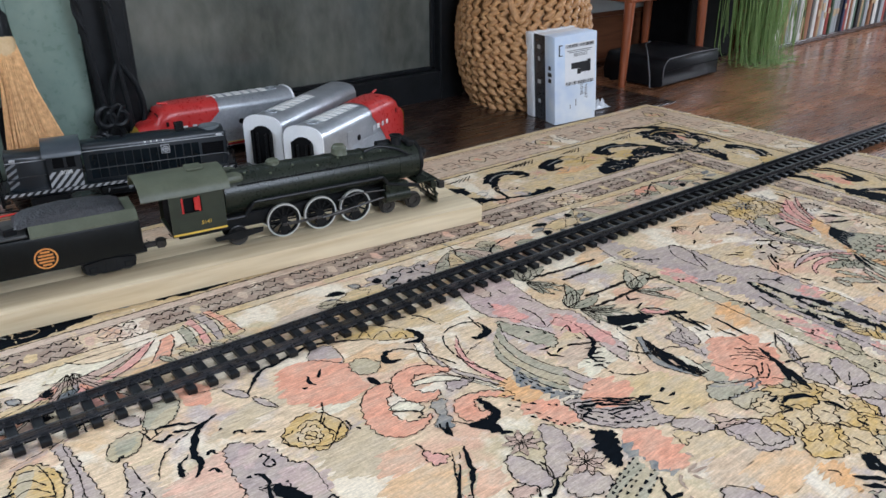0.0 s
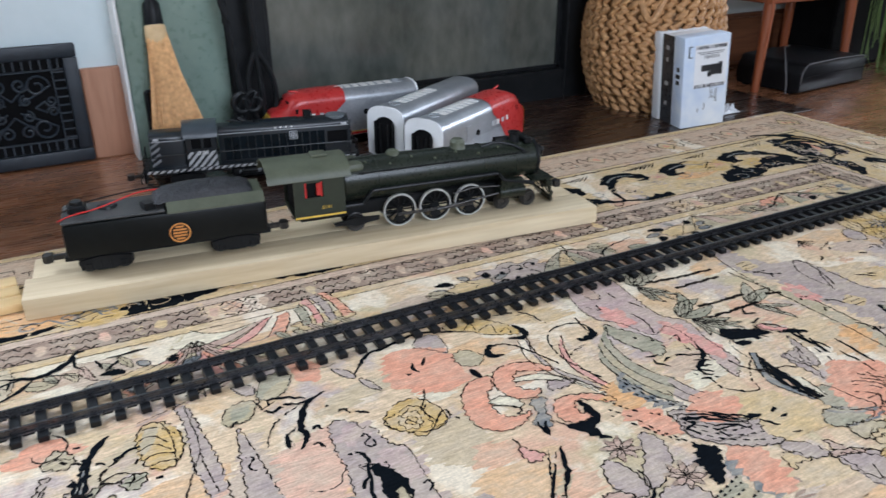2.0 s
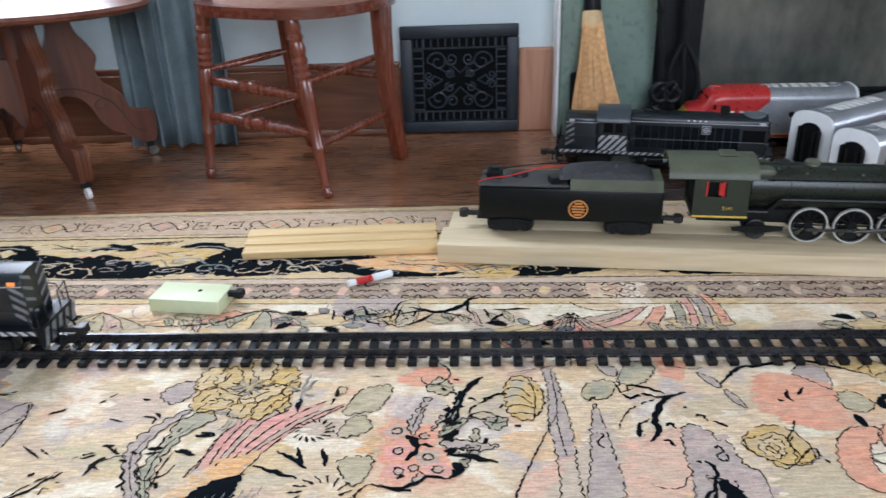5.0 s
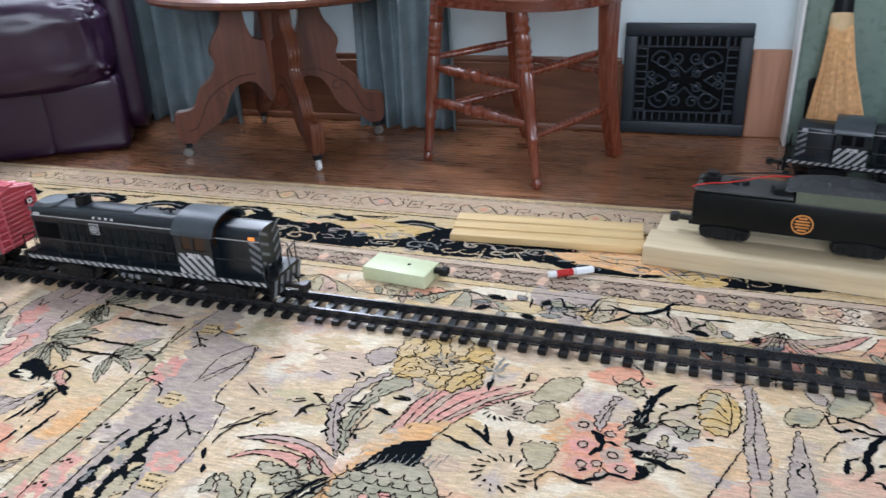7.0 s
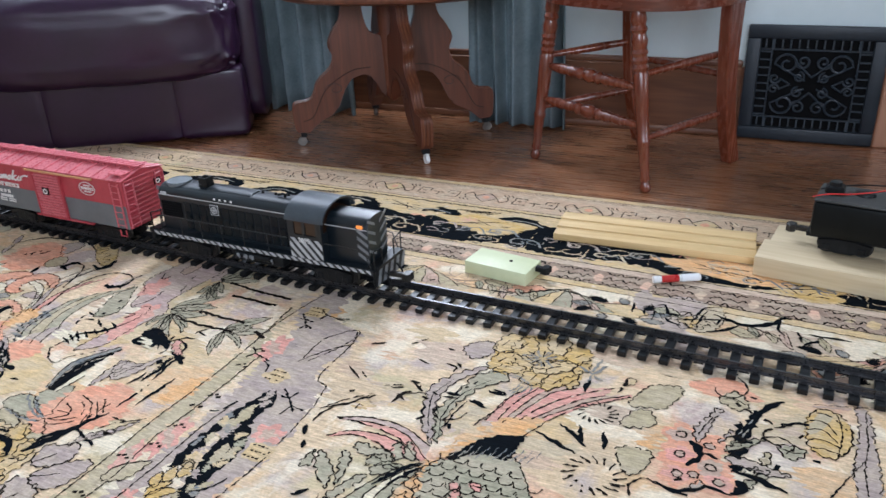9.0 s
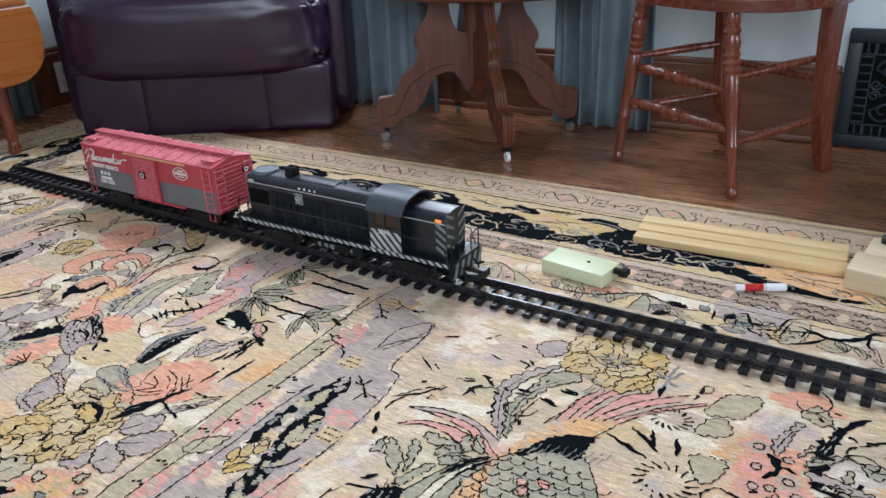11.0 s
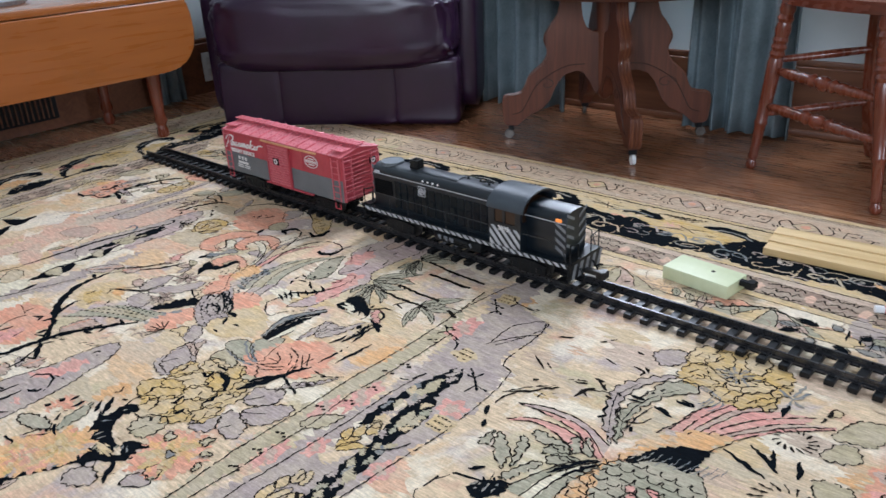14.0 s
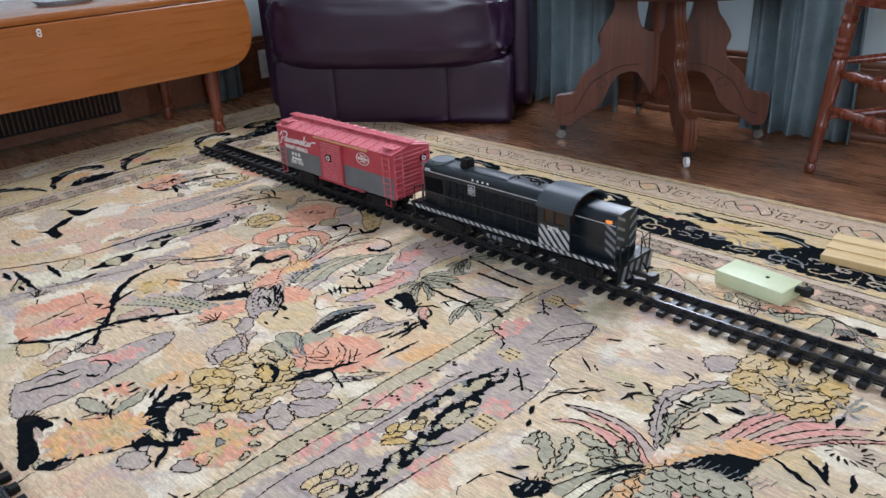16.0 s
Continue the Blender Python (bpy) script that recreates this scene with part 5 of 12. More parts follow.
    for x, y in ([(-2.864, -0.855), (-2.851, -0.934), (-2.860, -0.962), (-2.850, -1.008), (-2.853, -1.051), (-2.876, -1.084), (-2.874, -1.156), (-2.872, -1.196), (-2.869, -1.234), (-2.866, -0.810)]):
        for j in range(3):
            line([(x + 0.007 * j - 0.006, y - 0.006 + 0.004 * (j % 2)), (x + 0.007 * j - 0.001, y - 0.003 + 0.004 * (j % 2))], 0.008, "ink", 0.0008)
    form([(-2.865, -1.132), (-2.864, -1.105), (-2.833, -1.082), (-2.833, -1.099), (-2.839, -1.120)], "olive", 0.0045, 0.0006)
    # orange tint, coral blossom and twigs beside the band
    form([(-2.924, -0.965), (-2.913, -0.921), (-2.882, -0.905), (-2.869, -0.936), (-2.897, -0.974)], "orange", 0, 0.0003)
    form([(-3.039, -1.066), (-3.048, -1.030), (-3.034, -0.992), (-2.998, -0.963), (-2.946, -0.991), (-2.947, -1.033), (-2.993, -1.073)], "peach", 0, 0.0004)
    line([(-3.006, -1.117), (-2.989, -1.087), (-2.971, -1.044), (-2.962, -1.025)], 0.018, "navy", 0.0008, taper=True, smooth=3)
    line([(-2.942, -0.996), (-2.937, -0.966), (-2.934, -0.925)], 0.012, "navy", 0.0008, taper=True)
    line([(-2.965, -0.941), (-2.968, -0.911), (-2.972, -0.891), (-2.961, -0.872)], 0.011, "navy", 0.0008, taper=True)
    form([(-3.029, -0.960), (-3.049, -0.918), (-3.013, -0.914), (-2.993, -0.883), (-2.997, -0.916), (-3.010, -0.950)], "lavender", 0.004, 0.0006)
    for q in ([(-2.979, -1.047), (-3.002, -1.019), (-3.032, -1.008)], [(-2.972, -1.037), (-2.999, -1.012)], [(-2.969, -1.030), (-2.993, -1.003)], [(-2.950, -1.031), (-2.922, -1.032)], [(-2.980, -1.039), (-2.978, -1.068)], [(-2.931, -1.036), (-2.902, -1.016)]):
        line(q, 0.0055, "ink", 0.0009, smooth=3)
    # grey leaf and yellow peony
    form([(-2.564, -0.697), (-2.556, -0.675), (-2.534, -0.662), (-2.520, -0.672), (-2.522, -0.697), (-2.541, -0.715)], "lavender", 0.005)
    weave(smooth_line([(-2.510, -0.720), (-2.517, -0.685), (-2.516, -0.639), (-2.470, -0.619), (-2.429, -0.613), (-2.379, -0.645), (-2.374, -0.684), (-2.382, -0.727), (-2.417, -0.751), (-2.449, -0.746), (-2.479, -0.729)], 5, True), "gold", 0.0004)
    for q, c in (([(-2.511, -0.728), (-2.514, -0.705), (-2.506, -0.686), (-2.487, -0.685), (-2.481, -0.708), (-2.492, -0.728)], "gold"), ([(-2.519, -0.684), (-2.520, -0.663), (-2.517, -0.637), (-2.498, -0.626), (-2.484, -0.650), (-2.492, -0.672)], "straw"), ([(-2.492, -0.675), (-2.495, -0.651), (-2.479, -0.627), (-2.461, -0.644), (-2.460, -0.670), (-2.477, -0.681)], "gold"), ([(-2.436, -0.656), (-2.448, -0.634), (-2.447, -0.607), (-2.424, -0.612), (-2.412, -0.639), (-2.421, -0.661)], "straw"),
                 ([(-2.412, -0.667), (-2.413, -0.640), (-2.394, -0.628), (-2.376, -0.645), (-2.385, -0.672), (-2.401, -0.677)], "gold"), ([(-2.501, -0.737), (-2.490, -0.713), (-2.471, -0.707), (-2.460, -0.717), (-2.476, -0.735)], "gold"), ([(-2.451, -0.749), (-2.457, -0.729), (-2.445, -0.708), (-2.427, -0.710), (-2.424, -0.734), (-2.434, -0.748)], "gold"), ([(-2.451, -0.711), (-2.432, -0.688), (-2.400, -0.673), (-2.393, -0.690), (-2.416, -0.711), (-2.438, -0.718)], "straw"),
                 ([(-2.417, -0.756), (-2.425, -0.732), (-2.409, -0.709), (-2.382, -0.690), (-2.384, -0.717), (-2.402, -0.741)], "gold"), ([(-2.392, -0.737), (-2.401, -0.723), (-2.385, -0.707), (-2.377, -0.723), (-2.385, -0.741)], "gold"), ([(-2.390, -0.700), (-2.387, -0.672), (-2.372, -0.673), (-2.375, -0.694)], "gold")):
        form(q, c, 0.0046, 0.0006 + rug_rng.uniform(0, 0.00015), scallop=0.003, wave=0.017)
    for q in ([(-2.503, -0.713), (-2.494, -0.696)], [(-2.513, -0.668), (-2.507, -0.649)], [(-2.483, -0.665), (-2.476, -0.645)], [(-2.433, -0.641), (-2.431, -0.622)], [(-2.399, -0.659), (-2.388, -0.646)], [(-2.442, -0.739), (-2.438, -0.723)], [(-2.429, -0.704), (-2.411, -0.690)], [(-2.410, -0.738), (-2.398, -0.715)], [(-2.481, -0.681), (-2.462, -0.696), (-2.444, -0.701)], [(-2.474, -0.677), (-2.459, -0.689), (-2.443, -0.693)], [(-2.428, -0.675), (-2.414, -0.675), (-2.410, -0.663)]):
        line(q, 0.0045, "ink", 0.0012, smooth=3)
    px, py = -2.443, -0.680
    for i in range(22):
        a = i * 0.2856
        line([(px + 0.006 * math.cos(a), py + 0.004 * math.sin(a)), (px + (0.032 if i % 2 else 0.022) * math.cos(a), py + 0.022 * math.sin(a))], 0.0055, "slate" if i % 3 else "navy", 0.0013)
    for q in ([(-2.362, -0.737), (-2.363, -0.712), (-2.364, -0.693)], [(-2.364, -0.693), (-2.363, -0.670), (-2.360, -0.649)], [(-2.364, -0.693), (-2.348, -0.665)], [(-2.363, -0.696), (-2.346, -0.703)], [(-2.389, -0.674), (-2.375, -0.688), (-2.364, -0.693)]):
        line(q, 0.011, "slate", 0.0009, taper=True)
    line([(-2.363, -0.739), (-2.363, -0.709)], 0.015, "navy", 0.001, taper=True)
    # pink-tailed bird
    fan([[(-2.478, -0.864), (-2.473, -0.848), (-2.462, -0.823), (-2.455, -0.791)], [(-2.468, -0.850), (-2.464, -0.823), (-2.457, -0.790), (-2.440, -0.763)], [(-2.454, -0.846), (-2.447, -0.808), (-2.435, -0.775), (-2.422, -0.748)], [(-2.445, -0.845), (-2.437, -0.812), (-2.422, -0.771), (-2.401, -0.740)], [(-2.435, -0.832), (-2.423, -0.799), (-2.406, -0.761), (-2.375, -0.733)], [(-2.426, -0.830), (-2.411, -0.801), (-2.386, -0.765), (-2.357, -0.738), (-2.326, -0.715)], [(-2.413, -0.824), (-2.391, -0.793), (-2.365, -0.761), (-2.334, -0.737)], [(-2.401, -0.817), (-2.372, -0.784), (-2.345, -0.754), (-2.299, -0.721)], [(-2.392, -0.821), (-2.373, -0.793), (-2.348, -0.767), (-2.301, -0.728)]], ["rose", "pink", "pink", "rose", "pink", "pink", "rose", "pink"], edge=0.005)
    form([(-2.504, -0.946), (-2.489, -0.923), (-2.473, -0.890), (-2.453, -0.849), (-2.425, -0.824), (-2.392, -0.819), (-2.399, -0.839), (-2.410, -0.861), (-2.429, -0.869), (-2.455, -0.879), (-2.470, -0.898), (-2.487, -0.926), (-2.498, -0.951)], "orange", 0, 0.0006)
    form([(-2.491, -0.919), (-2.476, -0.884), (-2.451, -0.854), (-2.458, -0.872), (-2.477, -0.900)], "pale_orange", 0, 0.0007)
    form([(-2.510, -1.050), (-2.511, -1.017), (-2.508, -0.990), (-2.504, -0.971), (-2.500, -0.954), (-2.498, -0.990), (-2.483, -1.033)], "orange", 0, 0.0006)
    line([(-2.393, -0.821), (-2.399, -0.840), (-2.410, -0.861)], 0.0045)
    form([(-2.487, -0.935), (-2.474, -0.913), (-2.461, -0.891), (-2.443, -0.873), (-2.417, -0.863), (-2.406, -0.861), (-2.410, -0.879), (-2.410, -0.904), (-2.417, -0.915), (-2.437, -0.912), (-2.459, -0.920), (-2.475, -0.936)], "navy", 0, 0.00075)
    for i in range(9):
        for q in ([(-2.483, -0.932), (-2.478, -0.919)], [(-2.473, -0.929), (-2.468, -0.915)], [(-2.467, -0.920), (-2.463, -0.902)]):
            line([(x + 0.0105 * i, y + 0.0025 * i) for x, y in q], 0.003, "slate", 0.00105)
    form([(-2.506, -0.982), (-2.498, -0.952), (-2.477, -0.931), (-2.440, -0.911), (-2.408, -0.907), (-2.393, -0.922), (-2.369, -0.962), (-2.363, -1.008), (-2.383, -1.049), (-2.428, -1.066), (-2.479, -1.034)], "sage", 0.0045, 0.0005)
    scx, scy = -2.438, -0.985
    for r in range(8):
        for i in range(10):
            sx, sy = scx - 0.085 + i * 0.0185 + (r % 2) * 0.009, scy + 0.055 - r * 0.0155
            if ((sx - scx) / 0.09) ** 2 + ((sy - scy) / 0.066) ** 2 < 1.0:
                line([(sx - 0.009, sy), (sx - 0.006, sy - 0.009), (sx + 0.006, sy - 0.009), (sx + 0.009, sy)], 0.0044, "ink", 0.001, smooth=3)
    for a in ([(-2.458, -0.986), (-2.449, -0.975)], [(-2.435, -0.975), (-2.428, -0.965)], [(-2.456, -0.993), (-2.443, -0.989)]):
        leaf(*a[0], *a[1], 0.018, "pink", 0, False, z=0.0007)
    fan([[(-2.658, -0.916), (-2.619, -0.901), (-2.572, -0.899), (-2.540, -0.910), (-2.513, -0.924)], [(-2.653, -0.917), (-2.613, -0.910), (-2.574, -0.909), (-2.543, -0.920), (-2.508, -0.948)], [(-2.638, -0.914), (-2.596, -0.917), (-2.562, -0.924), (-2.536, -0.939), (-2.513, -0.955)]], ["mauve", "pink"], edge=0.005)
    fan([[(-2.650, -0.955), (-2.625, -0.934), (-2.594, -0.927), (-2.563, -0.929), (-2.534, -0.940)], [(-2.644, -0.954), (-2.617, -0.940), (-2.585, -0.942), (-2.557, -0.952), (-2.544, -0.959)]], ["pink"], edge=0.005)
    form([(-2.563, -0.929), (-2.534, -0.940), (-2.514, -0.956), (-2.534, -0.957), (-2.549, -0.953)], "rose", 0, 0.0004)
    for q in ([(-2.605, -0.958), (-2.598, -0.949), (-2.581, -0.954), (-2.566, -0.951), (-2.545, -0.964), (-2.556, -0.971), (-2.570, -0.966), (-2.589, -0.969)], [(-2.574, -0.984), (-2.573, -0.968), (-2.561, -0.961), (-2.543, -0.969), (-2.524, -0.971), (-2.541, -0.981), (-2.558, -0.979)], [(-2.561, -0.995), (-2.561, -0.980), (-2.548, -0.976), (-2.529, -0.977), (-2.545, -0.993)], [(-2.551, -0.957), (-2.557, -0.940), (-2.553, -0.931), (-2.540, -0.948), (-2.539, -0.962)], [(-2.531, -0.957), (-2.542, -0.936), (-2.539, -0.926), (-2.521, -0.950)],
              [(-2.627, -1.015), (-2.637, -0.996), (-2.639, -0.982), (-2.623, -0.993), (-2.606, -1.009), (-2.602, -1.025), (-2.599, -1.037)], [(-2.600, -1.006), (-2.609, -0.985), (-2.611, -0.971), (-2.599, -0.979), (-2.592, -1.001), (-2.590, -1.031)], [(-2.591, -1.051), (-2.582, -1.025), (-2.571, -1.004), (-2.562, -1.006), (-2.572, -1.028), (-2.581, -1.051)], [(-2.652, -1.015), (-2.650, -0.997), (-2.648, -0.985), (-2.638, -1.011)]):
        form(q, "sage", 0.0052)
    fan([[(-2.511, -0.956), (-2.536, -0.981), (-2.556, -1.015), (-2.575, -1.065)], [(-2.509, -0.960), (-2.529, -0.986), (-2.545, -1.019), (-2.553, -1.066)], [(-2.507, -0.967), (-2.526, -0.996), (-2.535, -1.030), (-2.539, -1.064)], [(-2.506, -0.974), (-2.516, -1.002), (-2.519, -1.029), (-2.519, -1.056)]], ["sage", "ivory", "sage"], edge=0.0055)
    for q in ([(-2.509, -0.956), (-2.534, -0.985), (-2.549, -1.013)], [(-2.508, -0.966), (-2.523, -0.990), (-2.532, -1.008)], [(-2.609, -1.080), (-2.585, -1.058)], [(-2.602, -1.084), (-2.574, -1.060)], [(-2.594, -1.091), (-2.576, -1.070)], [(-2.604, -1.065), (-2.582, -1.083)], [(-2.594, -1.059), (-2.576, -1.075)], [(-2.630, -1.065), (-2.615, -1.048)], [(-2.679, -0.963), (-2.687, -0.944)], [(-2.667, -0.987), (-2.672, -0.973)]):
        line(q, 0.013, "navy", 0.0009, taper=True)
    form([(-2.613, -1.087), (-2.602, -1.068), (-2.581, -1.055), (-2.572, -1.061), (-2.575, -1.083), (-2.594, -1.099)], "navy", 0, 0.0005)
    for q in ([(-2.602, -1.089), (-2.602, -1.075)], [(-2.591, -1.086), (-2.593, -1.070)], [(-2.582, -1.081), (-2.584, -1.064)], [(-2.610, -1.085), (-2.606, -1.074)]):
        line(q, 0.005, "slate", 0.001)
    # tall pale plume
    form([(-2.529, -0.903), (-2.542, -0.887), (-2.557, -0.852), (-2.567, -0.819), (-2.564, -0.791), (-2.544, -0.759), (-2.515, -0.729), (-2.516, -0.743), (-2.537, -0.773), (-2.547, -0.807), (-2.544, -0.844), (-2.527, -0.885), (-2.516, -0.917)], "lavender", 0.0052, 0.0005, scallop=0.003, wave=0.02)
    form([(-2.511, -0.914), (-2.526, -0.884), (-2.535, -0.854), (-2.531, -0.821), (-2.523, -0.784), (-2.518, -0.754), (-2.485, -0.734), (-2.473, -0.751), (-2.500, -0.779), (-2.512, -0.809), (-2.519, -0.836), (-2.518, -0.872), (-2.513, -0.893)], "sage", 0.0052, 0.0006, scallop=0.003, wave=0.02)
    for q, w in (([(-2.511, -0.903), (-2.524, -0.869), (-2.525, -0.834), (-2.517, -0.798), (-2.493, -0.757)], 0.0045), ([(-2.528, -0.900), (-2.548, -0.855), (-2.557, -0.819), (-2.545, -0.776)], 0.0045), ([(-2.542, -0.820), (-2.523, -0.817)], 0.009), ([(-2.520, -0.792), (-2.511, -0.769)], 0.011), ([(-2.483, -0.779), (-2.472, -0.781), (-2.458, -0.788)], 0.01), ([(-2.505, -0.815), (-2.492, -0.816), (-2.477, -0.824)], 0.009), ([(-2.513, -0.887), (-2.513, -0.851), (-2.507, -0.819)], 0.007), ([(-2.553, -0.869), (-2.557, -0.848)], 0.008), ([(-2.539, -0.856), (-2.538, -0.842)], 0.006), ([(-2.528, -0.811), (-2.529, -0.786)], 0.006)):
        line(q, w, "navy", 0.0011, taper=True, smooth=3)
    for k in range(4):
        line([(x + 0.006 * k, y - 0.003 * k) for x, y in [(-2.487, -0.734), (-2.468, -0.732), (-2.453, -0.745), (-2.455, -0.764), (-2.462, -0.775)]], 0.005, "slate", 0.001, smooth=4)
    for q, c in (([(-2.508, -0.898), (-2.496, -0.860), (-2.477, -0.831), (-2.474, -0.849), (-2.491, -0.887)], "pale_olive"), ([(-2.504, -0.849), (-2.488, -0.823), (-2.470, -0.821), (-2.485, -0.848)], "pale_sage"), ([(-2.638, -0.827), (-2.619, -0.808), (-2.604, -0.819), (-2.624, -0.838)], "pale_olive"), ([(-2.591, -0.834), (-2.576, -0.811), (-2.567, -0.819), (-2.582, -0.841)], "pale_sage"), ([(-2.646, -0.884), (-2.641, -0.865), (-2.627, -0.873), (-2.635, -0.887)], "pale_gold")):
        form(q, c, 0, 0.00025)
    for q, w in (([(-2.690, -0.908), (-2.670, -0.880), (-2.639, -0.851)], 0.007), ([(-2.684, -0.936), (-2.683, -0.917), (-2.673, -0.898)], 0.007), ([(-2.632, -0.828), (-2.622, -0.820), (-2.606, -0.817)], 0.007), ([(-2.603, -0.803), (-2.593, -0.802), (-2.582, -0.812)], 0.01), ([(-2.603, -0.858), (-2.599, -0.835), (-2.589, -0.826)], 0.012), ([(-2.594, -0.833), (-2.571, -0.822), (-2.563, -0.826)], 0.006), ([(-2.673, -0.861), (-2.667, -0.851)], 0.009), ([(-2.643, -0.892), (-2.644, -0.879), (-2.634, -0.883)], 0.006)):
        line(q, w, "ink", 0.0009, taper=True, smooth=3)
    for q in ([(-2.490, -0.784), (-2.464, -0.787)], [(-2.505, -0.815), (-2.476, -0.824)], [(-2.542, -0.808), (-2.520, -0.810)], [(-2.397, -0.844), (-2.370, -0.857), (-2.340, -0.870)], [(-2.376, -0.819), (-2.354, -0.831), (-2.331, -0.852)], [(-2.349, -0.814), (-2.337, -0.845)], [(-2.317, -0.814), (-2.309, -0.849)]):
        line(q, 0.013, "navy", 0.0008, taper=True)
    for x, y, rx, ry, c in ((-2.493, -0.843, 0.03, 0.03, "straw"), (-2.381, -0.868, 0.05, 0.02, "olive"), (-2.665, -0.752, 0.012, 0.012, "peach"), (-2.630, -0.848, 0.04, 0.025, "lavender"), (-2.694, -0.805, 0.03, 0.02, "rose"), (-2.587, -0.714, 0.05, 0.03, "mauve"), (-2.259, -0.787, 0.025, 0.012, "orange"), (-2.385, -0.900, 0.025, 0.018, "rose"), (-2.409, -0.950, 0.03, 0.02, "olive"), (-2.313, -0.642, 0.03, 0.012, "mauve"), (-2.313, -0.773, 0.04, 0.02, "lavender"), (-2.504, -1.016, 0.03, 0.03, "orange")):
        blot(x, y, rx, ry, c, rug_rng.uniform(-20, 20))
    for q in ([(-2.706, -0.802), (-2.690, -0.812), (-2.676, -0.825)], [(-2.680, -0.807), (-2.667, -0.818)], [(-2.652, -0.873), (-2.632, -0.852), (-2.638, -0.861)], [(-2.689, -0.905), (-2.657, -0.881), (-2.641, -0.856)], [(-2.607, -0.837), (-2.590, -0.848)], [(-2.603, -0.851), (-2.601, -0.835)], [(-2.599, -0.803), (-2.584, -0.812), (-2.568, -0.826)], [(-2.573, -0.742), (-2.552, -0.749), (-2.554, -0.760)], [(-2.558, -0.735), (-2.547, -0.747)], [(-2.624, -0.827), (-2.604, -0.821)], [(-2.586, -0.703), (-2.575, -0.705)], [(-2.616, -0.748), (-2.596, -0.753)], [(-2.705, -0.734), (-2.686, -0.722)], [(-2.648, -0.712), (-2.628, -0.689)]):
        line(q, 0.009, "ink", 0.0008, taper=True)
    # leaves and whiskered seed heads
    form([(-2.300, -0.747), (-2.292, -0.716), (-2.281, -0.692), (-2.256, -0.682), (-2.237, -0.683), (-2.244, -0.715), (-2.255, -0.737), (-2.275, -0.743)], "olive", 0.0045)
    form([(-2.302, -0.791), (-2.290, -0.757), (-2.272, -0.750), (-2.259, -0.775), (-2.279, -0.791)], "olive", 0.0045)
    form([(-2.294, -0.847), (-2.286, -0.834), (-2.262, -0.831), (-2.251, -0.838), (-2.256, -0.867), (-2.272, -0.883)], "olive", 0.0045)
    for wx, wy, r in ((-2.335, -0.778, 0.026), (-2.309, -0.899, 0.036)):
        for i in range(16):
            a = i * 0.393
            line([(wx + r * 0.62 * math.cos(a), wy + r * 0.6 * math.sin(a)), (wx + r * 1.1 * math.cos(a + 0.25), wy + r * 0.95 * math.sin(a + 0.25))], 0.007, "ink", 0.0009)
    line([(-2.320, -0.724), (-2.314, -0.704), (-2.315, -0.686)], 0.011, "ink", 0.0008, taper=True)
    form([(-2.316, -0.705), (-2.311, -0.682), (-2.301, -0.692)], "straw", 0.004)
    # coral flower cluster
    form([(-2.271, -0.813), (-2.261, -0.792), (-2.247, -0.796), (-2.245, -0.813), (-2.253, -0.825), (-2.264, -0.823)], "orange", 0, 0.0004)
    for fx, fy, r in ((-2.225, -0.783, 0.024), (-2.221, -0.823, 0.026), (-2.189, -0.795, 0.025), (-2.218, -0.860, 0.024), (-2.183, -0.835, 0.025), (-2.171, -0.858, 0.024), (-2.200, -0.855, 0.018)):
        FRAY[0] = 0.004
        weave(lobed(fx, fy, r, r * 0.92, rug_rng.uniform(0, 70), 5, 0.2, 40), "peach", 0.0004)
        weave(lobed(fx, fy, r * 0.62, r * 0.6, rug_rng.uniform(0, 70), 5, 0.2, 30), rug_rng.choice(["pink", "peach", "rose"]), 0.0005)
        FRAY[0] = 0.0
        shape(lobed(fx, fy, 0.0062, 0.0062, 0, 5, 0.1, 14), "rose", 0.0008, 0.0055)
    form([(-2.212, -0.769), (-2.204, -0.748), (-2.196, -0.729), (-2.191, -0.714), (-2.183, -0.713), (-2.191, -0.735), (-2.194, -0.761), (-2.201, -0.788), (-2.208, -0.784)], "lavender", 0.005)
    line([(-2.205, -0.778), (-2.200, -0.756), (-2.193, -0.733)], 0.0045)
    for q, w in (([(-2.214, -0.793), (-2.204, -0.802), (-2.196, -0.819)], 0.022), ([(-2.211, -0.841), (-2.200, -0.829), (-2.199, -0.815)], 0.017), ([(-2.192, -0.811), (-2.177, -0.816)], 0.012), ([(-2.165, -0.824), (-2.150, -0.822), (-2.160, -0.833)], 0.016), ([(-2.157, -0.830), (-2.129, -0.836), (-2.097, -0.847)], 0.019), ([(-2.147, -0.821), (-2.123, -0.823)], 0.009), ([(-2.153, -0.847), (-2.145, -0.857), (-2.157, -0.872)], 0.024), ([(-2.243, -0.882), (-2.225, -0.888), (-2.203, -0.885), (-2.184, -0.871), (-2.155, -0.874)], 0.012), ([(-2.237, -0.887), (-2.217, -0.892), (-2.195, -0.891)], 0.009), ([(-2.170, -0.798), (-2.151, -0.783)], 0.009), ([(-2.142, -0.708), (-2.127, -0.686), (-2.109, -0.665)], 0.018)):
        line(q, w, "navy", 0.0008, taper=True, smooth=3)
    form([(-2.164, -0.768), (-2.163, -0.741), (-2.160, -0.729), (-2.156, -0.742), (-2.153, -0.721), (-2.143, -0.698), (-2.135, -0.709), (-2.145, -0.750), (-2.149, -0.773)], "navy", 0, 0.0006)
    form([(-2.164, -0.795), (-2.149, -0.782), (-2.149, -0.804), (-2.160, -0.805)], "navy", 0, 0.0006)
